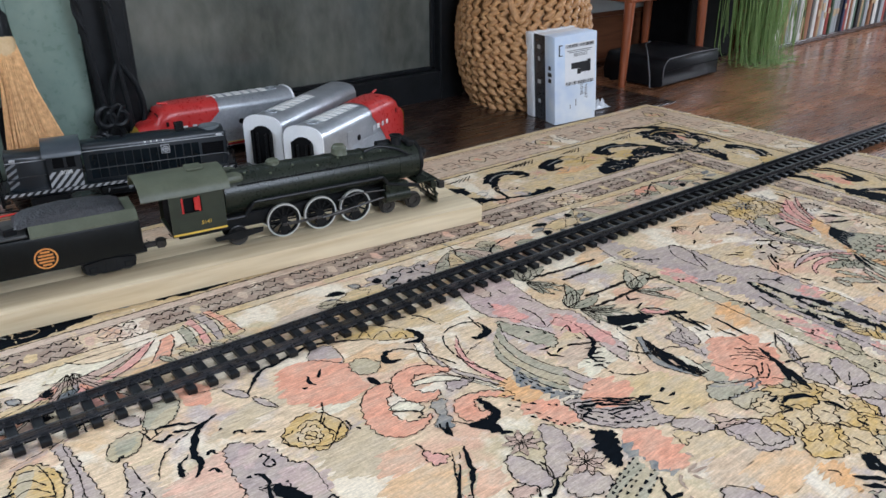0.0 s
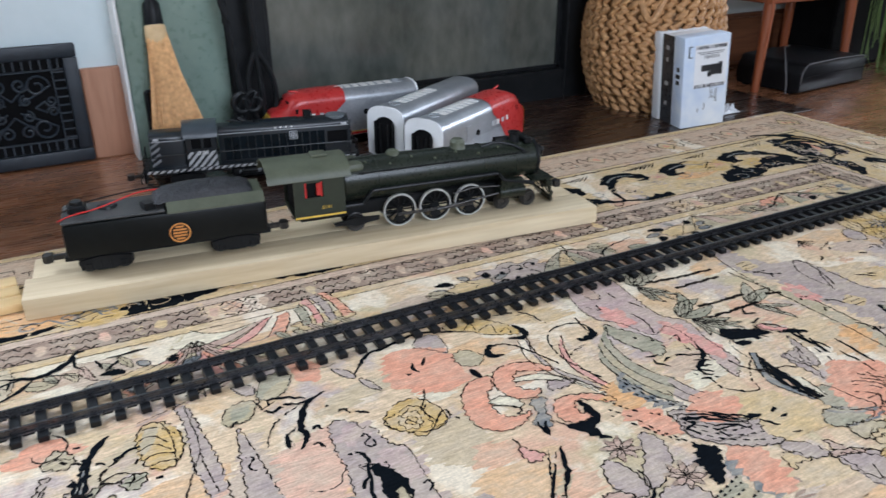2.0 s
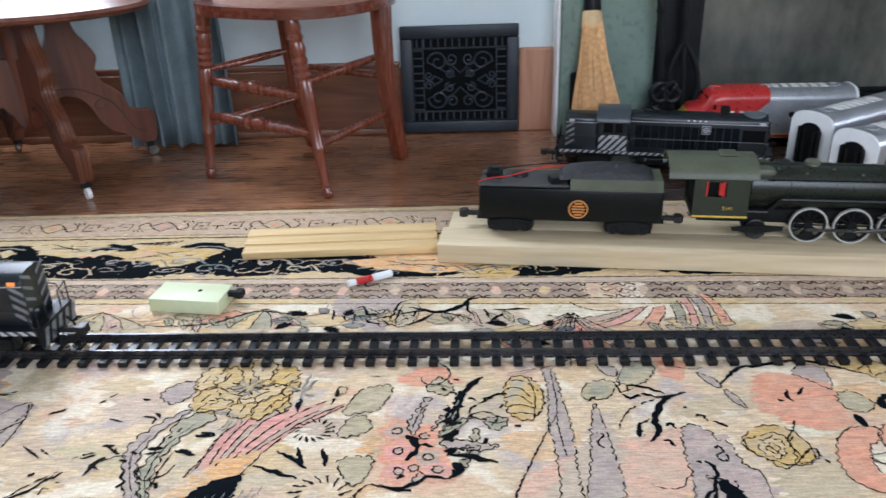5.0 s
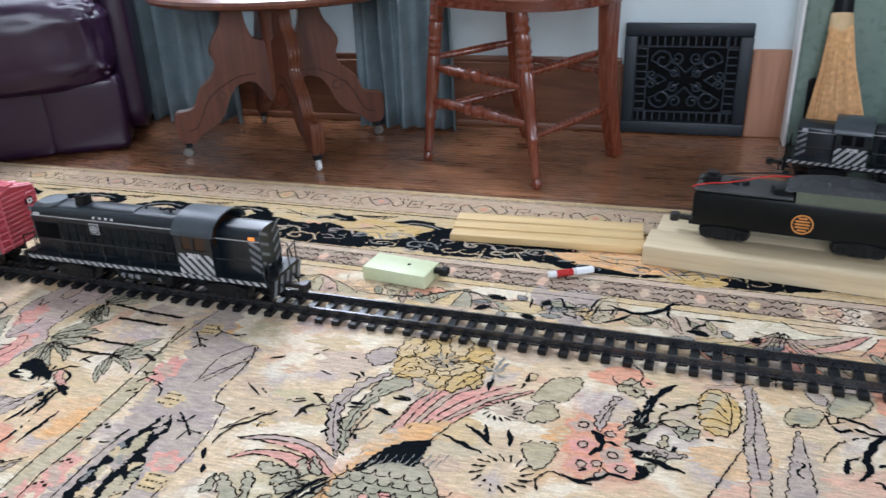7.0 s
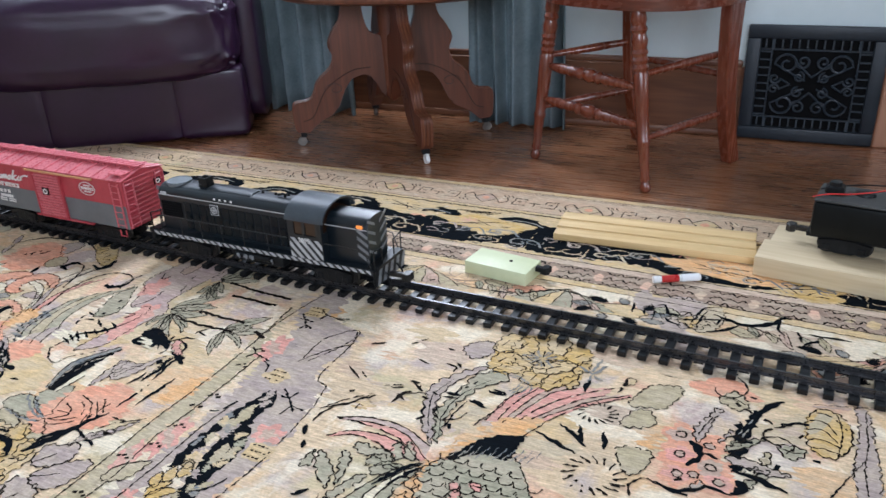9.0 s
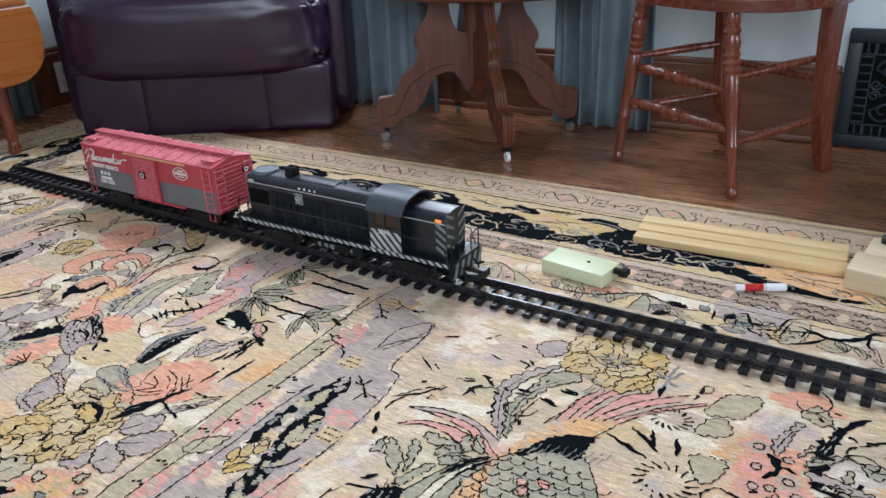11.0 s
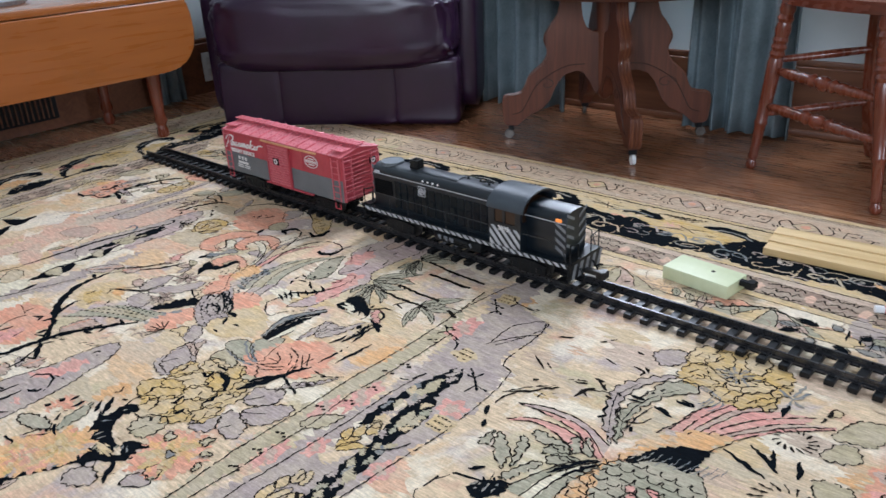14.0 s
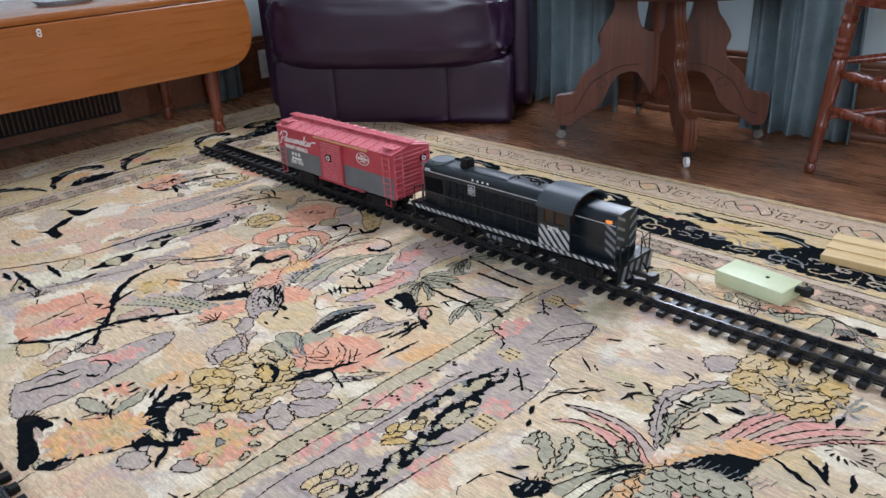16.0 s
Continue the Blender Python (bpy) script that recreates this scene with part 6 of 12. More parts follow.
    for q in ([(-2.159, -0.758), (-2.155, -0.747)], [(-2.153, -0.761), (-2.148, -0.742)], [(-2.149, -0.732), (-2.145, -0.720)]):
        line(q, 0.005, "slate", 0.001)
    for q, c in (([(-2.180, -0.784), (-2.175, -0.768), (-2.167, -0.753), (-2.171, -0.769)], "lavender"), ([(-2.171, -0.793), (-2.154, -0.770), (-2.128, -0.757), (-2.146, -0.779), (-2.164, -0.797)], "sage"), ([(-2.165, -0.783), (-2.158, -0.761), (-2.152, -0.772), (-2.159, -0.783)], "sage"), ([(-2.167, -0.804), (-2.144, -0.803), (-2.119, -0.811), (-2.096, -0.816), (-2.118, -0.824), (-2.143, -0.819), (-2.162, -0.816)], "lavender"), ([(-2.129, -0.803), (-2.126, -0.788), (-2.120, -0.780), (-2.120, -0.804)], "olive"),
                 ([(-2.146, -0.827), (-2.134, -0.814), (-2.134, -0.829)], "ivory"), ([(-2.136, -0.827), (-2.121, -0.816), (-2.123, -0.832)], "sage"), ([(-2.201, -0.881), (-2.194, -0.864), (-2.186, -0.868), (-2.194, -0.880)], "lavender"), ([(-2.190, -0.690), (-2.175, -0.666), (-2.161, -0.672), (-2.152, -0.692), (-2.163, -0.706), (-2.178, -0.699)], "olive"), ([(-2.110, -0.765), (-2.097, -0.757), (-2.080, -0.764), (-2.092, -0.783), (-2.103, -0.781)], "sage"), ([(-2.145, -0.847), (-2.133, -0.838), (-2.135, -0.853)], "sage")):
        form(q, c, 0.005)
    for q in ([(-2.183, -0.686), (-2.170, -0.681), (-2.156, -0.691)], [(-2.178, -0.679), (-2.165, -0.687)], [(-2.106, -0.767), (-2.095, -0.770), (-2.084, -0.767)], [(-2.102, -0.776), (-2.096, -0.764)]):
        line(q, 0.0042)
    line([(-2.156, -0.699), (-2.147, -0.707)], 0.008)
    line([(-2.132, -0.716), (-2.112, -0.719), (-2.096, -0.710), (-2.078, -0.706)], 0.0095, "navy", 0.0009, smooth=3)
    line([(-2.097, -0.715), (-2.118, -0.728), (-2.129, -0.741), (-2.130, -0.752), (-2.121, -0.760), (-2.108, -0.763)], 0.0075, smooth=5)
    form([(-2.111, -0.728), (-2.092, -0.716), (-2.087, -0.728), (-2.104, -0.742)], "pale_lavender", 0, 0.0003)
    # feathers and a lavender beast beyond the track
    fan([[(-3.797, -0.402), (-3.778, -0.423), (-3.746, -0.434), (-3.707, -0.430)], [(-3.838, -0.445), (-3.799, -0.456), (-3.748, -0.448), (-3.699, -0.428)], [(-3.815, -0.471), (-3.767, -0.470), (-3.724, -0.453), (-3.677, -0.421)]], ["ivory", "rose"])
    fan([[(-3.696, -0.435), (-3.734, -0.464), (-3.777, -0.484)], [(-3.669, -0.420), (-3.710, -0.467), (-3.754, -0.490)]], ["pink"])
    fan([[(-3.661, -0.426), (-3.677, -0.455), (-3.697, -0.485)], [(-3.642, -0.419), (-3.650, -0.451), (-3.669, -0.483)]], ["peach"])
    fan([[(-3.632, -0.418), (-3.632, -0.448), (-3.637, -0.478)], [(-3.618, -0.405), (-3.615, -0.435), (-3.622, -0.479)]], ["sage"])
    fan([[(-3.614, -0.401), (-3.608, -0.434), (-3.615, -0.481)], [(-3.598, -0.391), (-3.597, -0.433), (-3.601, -0.482)]], ["pink"])
    fan([[(-3.595, -0.391), (-3.589, -0.431), (-3.592, -0.483)], [(-3.582, -0.385), (-3.574, -0.426), (-3.580, -0.481)]], ["lavender"])
    fan([[(-3.577, -0.384), (-3.568, -0.425), (-3.568, -0.480)], [(-3.562, -0.386), (-3.553, -0.426), (-3.548, -0.476)]], ["peach"])
    form([(-2.346, -0.473), (-2.357, -0.436), (-2.345, -0.404), (-2.321, -0.430), (-2.278, -0.411), (-2.238, -0.428), (-2.245, -0.453), (-2.254, -0.496), (-2.264, -0.528), (-2.288, -0.534), (-2.310, -0.509), (-2.326, -0.496)], "lavender", 0.005, 0.0004)
    form([(-2.255, -0.492), (-2.242, -0.444), (-2.213, -0.433), (-2.212, -0.496), (-2.240, -0.520)], "pale_sage", 0.004, 0.0004)
    for q, w in (([(-2.315, -0.459), (-2.303, -0.452), (-2.293, -0.477), (-2.276, -0.478), (-2.259, -0.461)], 0.01), ([(-2.297, -0.492), (-2.284, -0.506), (-2.269, -0.510)], 0.011), ([(-2.293, -0.425), (-2.292, -0.450), (-2.276, -0.444)], 0.015), ([(-2.337, -0.478), (-2.328, -0.496)], 0.008), ([(-2.352, -0.459), (-2.349, -0.495)], 0.008), ([(-2.270, -0.491), (-2.254, -0.515)], 0.007), ([(-2.254, -0.496), (-2.248, -0.463), (-2.242, -0.440), (-2.228, -0.431)], 0.008), ([(-2.235, -0.448), (-2.244, -0.481), (-2.245, -0.511)], 0.008), ([(-2.220, -0.431), (-2.228, -0.447), (-2.221, -0.464)], 0.008), ([(-2.212, -0.468), (-2.218, -0.491)], 0.008), ([(-2.326, -0.453), (-2.315, -0.481), (-2.315, -0.509)], 0.007), ([(-2.236, -0.481), (-2.225, -0.499)], 0.006),
                 ([(-2.225, -0.456), (-2.200, -0.467), (-2.181, -0.474), (-2.159, -0.469), (-2.135, -0.452), (-2.123, -0.432), (-2.110, -0.431)], 0.019), ([(-2.229, -0.517), (-2.205, -0.502), (-2.185, -0.478)], 0.014), ([(-2.201, -0.452), (-2.201, -0.434)], 0.02), ([(-2.125, -0.435), (-2.129, -0.468), (-2.117, -0.486)], 0.011), ([(-2.099, -0.467), (-2.093, -0.497)], 0.01), ([(-2.090, -0.507), (-2.070, -0.483)], 0.013), ([(-2.084, -0.471), (-2.056, -0.469), (-2.025, -0.470)], 0.012), ([(-2.041, -0.464), (-2.017, -0.444)], 0.01)):
        line(q, w, "navy", 0.0009, taper=True, smooth=3)
    form([(-2.190, -0.448), (-2.143, -0.434), (-2.159, -0.462), (-2.183, -0.469)], "pale_peach", 0, 0.0003)
    form([(-2.124, -0.453), (-2.104, -0.428), (-2.090, -0.441), (-2.110, -0.470)], "pale_orange", 0, 0.0003)
    form([(-2.188, -0.506), (-2.142, -0.477), (-2.109, -0.489), (-2.155, -0.517)], "pale_rose", 0, 0.0003)
    # near row: coral blossom on a black branch, lavender fish, orange flowers
    form([(-3.581, -1.308), (-3.570, -1.264), (-3.572, -1.233), (-3.549, -1.190), (-3.487, -1.180), (-3.450, -1.194), (-3.430, -1.227), (-3.420, -1.256), (-3.431, -1.289), (-3.465, -1.349)], "peach", 0, 0.0004)
    form([(-3.551, -1.319), (-3.529, -1.279), (-3.513, -1.247), (-3.486, -1.267), (-3.496, -1.301), (-3.506, -1.335)], "pale_peach", 0, 0.0005)
    form([(-3.480, -1.289), (-3.482, -1.259), (-3.470, -1.235), (-3.445, -1.250), (-3.449, -1.282)], "pink", 0, 0.0005)
    for q in ([(-3.498, -1.319), (-3.503, -1.270), (-3.515, -1.236), (-3.506, -1.207)], [(-3.556, -1.204), (-3.513, -1.215)], [(-3.503, -1.289), (-3.504, -1.260)], [(-3.465, -1.285), (-3.472, -1.271)], [(-3.450, -1.264), (-3.456, -1.244)], [(-3.527, -1.210), (-3.525, -1.192)], [(-3.578, -1.280), (-3.599, -1.269)]):
        line(q, 0.006, "ink", 0.0009, smooth=3)
    for q in ([(-3.490, -1.268), (-3.487, -1.247)], [(-3.494, -1.209), (-3.477, -1.201), (-3.471, -1.212)], [(-3.503, -1.280), (-3.506, -1.267)]):
        line(q, 0.013, "navy", 0.0009, taper=True)
    form([(-3.453, -1.353), (-3.437, -1.333), (-3.403, -1.324), (-3.388, -1.342), (-3.407, -1.369)], "straw", 0.0045)
    stem([(-3.318, -1.111), (-3.343, -1.142), (-3.366, -1.177), (-3.389, -1.211), (-3.396, -1.240), (-3.401, -1.264), (-3.406, -1.298), (-3.441, -1.340), (-3.468, -1.365)], 0.024, thorns=9)
    stem([(-3.394, -1.241), (-3.438, -1.201), (-3.488, -1.170), (-3.531, -1.128), (-3.550, -1.086), (-3.549, -1.038)], 0.026, thorns=6)
    line([(-3.549, -1.044), (-3.521, -0.985), (-3.479, -0.918)], 0.007, "navy", 0.0008, taper=True, smooth=3)
    stem([(-3.457, -1.190), (-3.482, -1.155), (-3.484, -1.128)], 0.012, thorns=2)
    stem([(-3.392, -1.243), (-3.343, -1.274)], 0.016, thorns=2)
    line([(-3.377, -1.256), (-3.358, -1.290), (-3.356, -1.314)], 0.01, "navy", 0.0008, taper=True, smooth=3)
    line([(-3.428, -1.238), (-3.396, -1.228), (-3.364, -1.213)], 0.009, "navy", 0.0008, taper=True)
    for q in ([(-3.356, -1.351), (-3.368, -1.329), (-3.371, -1.308), (-3.343, -1.316), (-3.338, -1.335), (-3.340, -1.350)], [(-3.339, -1.296), (-3.350, -1.277), (-3.335, -1.263), (-3.318, -1.281)], [(-3.409, -1.202), (-3.409, -1.176), (-3.395, -1.153), (-3.371, -1.158), (-3.381, -1.185), (-3.392, -1.204)], [(-3.537, -1.016), (-3.541, -0.993), (-3.516, -0.988), (-3.512, -1.011)], [(-3.603, -1.058), (-3.590, -1.022), (-3.556, -1.003), (-3.559, -1.039)]):
        form(q, "rose", 0.004, scallop=0.0035)
        line([q[0], q[2]], 0.006, "peach", 0.0011)
    form([(-3.514, -1.122), (-3.525, -1.086), (-3.517, -1.055), (-3.464, -1.049), (-3.427, -1.083), (-3.452, -1.115), (-3.452, -1.146)], "pale_gold", 0, 0.0003)
    form([(-3.498, -1.116), (-3.493, -1.083), (-3.457, -1.108), (-3.467, -1.127)], "gold", 0, 0.0004)
    form([(-3.474, -1.069), (-3.465, -1.051), (-3.441, -1.074), (-3.458, -1.080)], "orange", 0, 0.0004)
    for q in ([(-3.459, -1.132), (-3.456, -1.113)], [(-3.467, -1.087), (-3.476, -1.071), (-3.440, -1.032)], [(-3.498, -1.110), (-3.497, -1.092)], [(-3.426, -1.113), (-3.435, -1.097)]):
        line(q, 0.0055, "ink", 0.0009)
    # lavender fish
    form([(-3.318, -1.409), (-3.319, -1.384), (-3.323, -1.333), (-3.304, -1.270), (-3.300, -1.215), (-3.288, -1.176), (-3.269, -1.169), (-3.246, -1.202), (-3.237, -1.247), (-3.230, -1.263), (-3.224, -1.314), (-3.222, -1.357), (-3.225, -1.396), (-3.236, -1.437)], "lavender", 0.0048, 0.0004)
    form([(-3.311, -1.296), (-3.293, -1.265), (-3.284, -1.225), (-3.257, -1.230), (-3.265, -1.265), (-3.285, -1.296)], "pink", 0, 0.0005)
    form([(-3.263, -1.389), (-3.254, -1.367), (-3.233, -1.361), (-3.239, -1.390)], "mauve", 0, 0.0005)
    form([(-3.253, -1.351), (-3.261, -1.338), (-3.239, -1.340)], "pink", 0, 0.0005)
    for q, w in (([(-3.304, -1.380), (-3.307, -1.359), (-3.294, -1.344), (-3.291, -1.322)], 0.008), ([(-3.295, -1.409), (-3.283, -1.382), (-3.273, -1.359), (-3.270, -1.327)], 0.013), ([(-3.296, -1.304), (-3.291, -1.288), (-3.271, -1.279), (-3.247, -1.294), (-3.240, -1.308)], 0.008), ([(-3.264, -1.319), (-3.250, -1.315), (-3.248, -1.306)], 0.014), ([(-3.282, -1.210), (-3.279, -1.198), (-3.269, -1.209)], 0.008), ([(-3.270, -1.276), (-3.245, -1.273)], 0.006), ([(-3.239, -1.397), (-3.245, -1.377), (-3.223, -1.357)], 0.007), ([(-3.252, -1.200), (-3.246, -1.186)], 0.006), ([(-3.316, -1.344), (-3.295, -1.342)], 0.009)):
        line(q, w, "navy", 0.0009, taper=True, smooth=3)
    # sprig with two green leaves
    for q in ([(-3.192, -1.329), (-3.199, -1.313), (-3.183, -1.304), (-3.179, -1.318)], [(-3.190, -1.313), (-3.195, -1.292), (-3.181, -1.283), (-3.178, -1.300)], [(-3.175, -1.312), (-3.171, -1.295), (-3.164, -1.282), (-3.156, -1.301)]):
        form(q, "peach", 0, 0.0005)
    for q, w in (([(-3.193, -1.305), (-3.196, -1.296)], 0.02), ([(-3.199, -1.323), (-3.196, -1.316)], 0.018), ([(-3.185, -1.295), (-3.184, -1.280)], 0.014), ([(-3.165, -1.299), (-3.164, -1.282)], 0.013), ([(-3.173, -1.321), (-3.161, -1.308)], 0.006), ([(-3.120, -1.348), (-3.145, -1.336), (-3.164, -1.317)], 0.009), ([(-3.157, -1.375), (-3.152, -1.355), (-3.134, -1.342)], 0.007), ([(-3.153, -1.374), (-3.135, -1.355), (-3.132, -1.343)], 0.006), ([(-3.194, -1.408), (-3.181, -1.393), (-3.159, -1.389), (-3.150, -1.392)], 0.009)):
        line(q, w, "navy", 0.0009, taper=True, smooth=3)
    form([(-3.203, -1.360), (-3.204, -1.349), (-3.179, -1.339), (-3.153, -1.338), (-3.137, -1.347), (-3.164, -1.358), (-3.187, -1.363)], "sage", 0.007)
    form([(-3.130, -1.341), (-3.146, -1.322), (-3.152, -1.297), (-3.150, -1.278), (-3.131, -1.299), (-3.129, -1.321)], "sage", 0.005)
    form([(-3.154, -1.272), (-3.167, -1.252), (-3.162, -1.228), (-3.150, -1.216), (-3.129, -1.233), (-3.140, -1.251)], "orange", 0, 0.0004)
    line([(-3.149, -1.244), (-3.144, -1.237), (-3.152, -1.228)], 0.007, smooth=3)
    # black island under the orange flowers
    form([(-3.226, -1.433), (-3.215, -1.415), (-3.182, -1.405), (-3.168, -1.408), (-3.172, -1.419), (-3.157, -1.428), (-3.167, -1.436), (-3.170, -1.453)], "navy", 0, 0.0005)
    form([(-3.183, -1.448), (-3.174, -1.434), (-3.150, -1.437), (-3.124, -1.443), (-3.108, -1.454), (-3.109, -1.474)], "navy", 0, 0.0005)
    form([(-3.092, -1.460), (-3.095, -1.439), (-3.083, -1.407), (-3.069, -1.384), (-3.060, -1.366), (-3.052, -1.345), (-3.057, -1.331), (-3.045, -1.329), (-3.028, -1.322), (-3.010, -1.314), (-3.027, -1.298), (-3.020, -1.287), (-2.989, -1.281), (-2.984, -1.301), (-3.001, -1.323), (-3.035, -1.350), (-3.049, -1.378), (-3.068, -1.404), (-3.077, -1.427), (-3.074, -1.447)], "navy", 0, 0.0005)
    form([(-3.084, -1.318), (-3.100, -1.301), (-3.122, -1.281), (-3.110, -1.282), (-3.104, -1.274), (-3.109, -1.257), (-3.094, -1.240), (-3.078, -1.247), (-3.087, -1.264), (-3.082, -1.279), (-3.066, -1.294), (-3.036, -1.305), (-3.023, -1.318), (-3.047, -1.320), (-3.062, -1.325)], "navy", 0, 0.0005)
    form([(-3.178, -1.431), (-3.178, -1.422), (-3.160, -1.426), (-3.158, -1.436)], "rose", 0, 0.0007)
    form([(-3.052, -1.322), (-3.047, -1.312), (-3.026, -1.320), (-3.031, -1.328)], "straw", 0, 0.0008)
    form([(-3.059, -1.289), (-3.068, -1.279), (-3.050, -1.274), (-3.032, -1.289), (-3.038, -1.297)], "pale_sand", 0, 0.0004)
    for q in ([(-3.067, -1.320), (-3.060, -1.305)], [(-3.075, -1.314), (-3.072, -1.302)], [(-3.097, -1.292), (-3.088, -1.282)], [(-3.016, -1.307), (-3.022, -1.300)], [(-3.005, -1.307), (-3.016, -1.298)], [(-3.087, -1.427), (-3.088, -1.417)], [(-3.075, -1.406), (-3.075, -1.398)], [(-3.106, -1.448), (-3.102, -1.436)], [(-3.058, -1.382), (-3.055, -1.371)], [(-3.098, -1.263), (-3.092, -1.254)]):
        line(q, 0.006, "slate", 0.0009, taper=True)
    for q in ([(-3.126, -1.288), (-3.145, -1.266)], [(-3.110, -1.282), (-3.139, -1.251)], [(-3.039, -1.349), (-3.024, -1.355)], [(-3.005, -1.322), (-2.995, -1.334), (-2.973, -1.355)], [(-2.993, -1.289), (-2.989, -1.277)]):
        line(q, 0.016, "navy", 0.0008, taper=True, smooth=3)
    for q, c in (([(-3.011, -1.386), (-3.032, -1.373), (-3.022, -1.353), (-3.004, -1.350), (-2.984, -1.363)], "lavender"), ([(-2.953, -1.345), (-2.960, -1.326), (-2.947, -1.315), (-2.926, -1.323)], "lavender"), ([(-2.953, -1.312), (-2.952, -1.297), (-2.932, -1.301), (-2.931, -1.316)], "olive"), ([(-3.151, -1.453), (-3.151, -1.441), (-3.124, -1.448), (-3.123, -1.459)], "olive")):
        form(q, c, 0.005)
    # shaggy flowers
    for cx, cy, r, outer, core in ((-3.115, -1.394, 0.05, "orange", "peach"), (-3.087, -1.354, 0.047, "orange", "gold"), (-2.955, -1.274, 0.054, "peach", "gold")):
        for ring_r, n, tones in ((1.0, 26, (outer, "peach", outer, "rose")), (0.78, 22, (outer, "gold", "orange")), (0.52, 16, (core, "straw", "orange")), (0.3, 10, (core, "pale_gold"))):
            for i in range(n):
                a = 6.283 * (i + rug_rng.uniform(-0.3, 0.3)) / n
                e = r * ring_r * rug_rng.uniform(0.86, 1.1)
                leaf(cx + 0.2 * e * math.cos(a), cy + 0.2 * e * math.sin(a), cx + e * math.cos(a), cy + e * math.sin(a), 0.36 * r * ring_r, tones[i % len(tones)], 0.2, False, edge=0, z=0.0012 - 0.0005 * ring_r)
    form([(-2.960, -1.277), (-2.961, -1.271), (-2.953, -1.268), (-2.946, -1.274), (-2.951, -1.279)], "slate", 0.004, 0.0016)
    for q in ([(-2.987, -1.260), (-2.997, -1.249), (-2.983, -1.248), (-2.979, -1.257)], [(-2.944, -1.232), (-2.935, -1.219), (-2.931, -1.231), (-2.935, -1.237)], [(-2.924, -1.249), (-2.916, -1.240), (-2.909, -1.243), (-2.917, -1.250)], [(-2.907, -1.270), (-2.908, -1.259), (-2.899, -1.269), (-2.902, -1.274)]):
        form(q, "olive", 0.0055, 0.0014)
    # bands that run off to the corner
    form([(-3.909, -1.257), (-3.830, -1.145), (-3.809, -1.028), (-3.733, -0.888), (-3.673, -0.783), (-3.697, -0.736), (-3.804, -0.772), (-3.912, -0.835), (-3.908, -0.983), (-3.863, -1.132), (-3.936, -1.248)], "pale_pink", 0, 0.00025)
    form([(-3.662, -1.335), (-3.658, -1.255), (-3.632, -1.167), (-3.619, -1.091), (-3.599, -1.002), (-3.590, -0.941), (-3.574, -1.015), (-3.583, -1.132), (-3.616, -1.270), (-3.627, -1.346)], "lavender", 0, 0.00052)
    form([(-3.744, -1.058), (-3.727, -0.934), (-3.695, -0.807), (-3.676, -0.758), (-3.650, -0.835), (-3.644, -0.951), (-3.661, -1.046)], "lavender", 0, 0.00025)
    form([(-3.903, -0.929), (-3.881, -0.852), (-3.826, -0.758), (-3.786, -0.699), (-3.783, -0.785), (-3.833, -0.877), (-3.843, -0.944)], "pale_lavender", 0, 0.00025)
    form([(-3.856, -1.274), (-3.798, -1.204), (-3.811, -1.138), (-3.842, -1.188), (-3.892, -1.262)], "pale_gold", 0, 0.0003)
    form([(-3.840, -1.091), (-3.849, -1.049), (-3.738, -1.083), (-3.737, -1.122)], "pale_pink", 0, 0.0003)
    form([(-3.847, -0.994), (-3.840, -0.945), (-3.785, -0.935), (-3.775, -0.978)], "rose", 0.003, 0.0004)
    form([(-3.699, -1.115), (-3.679, -1.038), (-3.666, -0.964), (-3.665, -0.912), (-3.641, -0.979), (-3.641, -1.056), (-3.644, -1.104)], "ivory", 0, 0.00055)
    form([(-3.710, -1.247), (-3.711, -1.182), (-3.646, -1.145), (-3.634, -1.200), (-3.668, -1.251)], "ivory", 0, 0.00055)
    form([(-3.692, -1.187), (-3.732, -1.151), (-3.705, -1.136), (-3.675, -1.161)], "pale_olive", 0.004, 0.0006)
    form([(-4.024, -1.121), (-4.099, -1.054), (-4.011, -1.058), (-3.963, -1.119)], "pale_lavender", 0, 0.0003)
    form([(-3.562, -0.989), (-3.593, -0.939), (-3.564, -0.913), (-3.511, -0.932), (-3.509, -0.975)], "pale_orange", 0, 0.0003)
    form([(-3.569, -0.902), (-3.556, -0.865), (-3.519, -0.879), (-3.533, -0.913)], "pale_peach", 0, 0.0003)
    form([(-3.611, -0.859), (-3.607, -0.803), (-3.537, -0.832), (-3.550, -0.869)], "pale_olive", 0, 0.0003)
    for q in ([(-3.652, -1.149), (-3.664, -1.119), (-3.671, -1.079), (-3.636, -1.073), (-3.628, -1.105), (-3.642, -1.128)], [(-3.642, -1.088), (-3.662, -1.068), (-3.652, -1.054), (-3.628, -1.084)], [(-3.661, -1.046), (-3.665, -1.016), (-3.664, -0.997), (-3.665, -0.967), (-3.640, -0.993), (-3.651, -1.024)], [(-3.668, -0.922), (-3.686, -0.895), (-3.677, -0.833), (-3.656, -0.881), (-3.661, -0.909)], [(-3.968, -1.147), (-3.948, -1.124), (-3.965, -1.099), (-3.991, -1.066), (-3.992, -1.040), (-3.959, -1.069), (-3.942, -1.099), (-3.892, -1.107), (-3.892, -1.127), (-3.937, -1.128)], [(-4.048, -1.035), (-4.013, -1.005), (-4.005, -0.975), (-3.982, -1.032)]):
        form(q, "navy", 0, 0.0007)
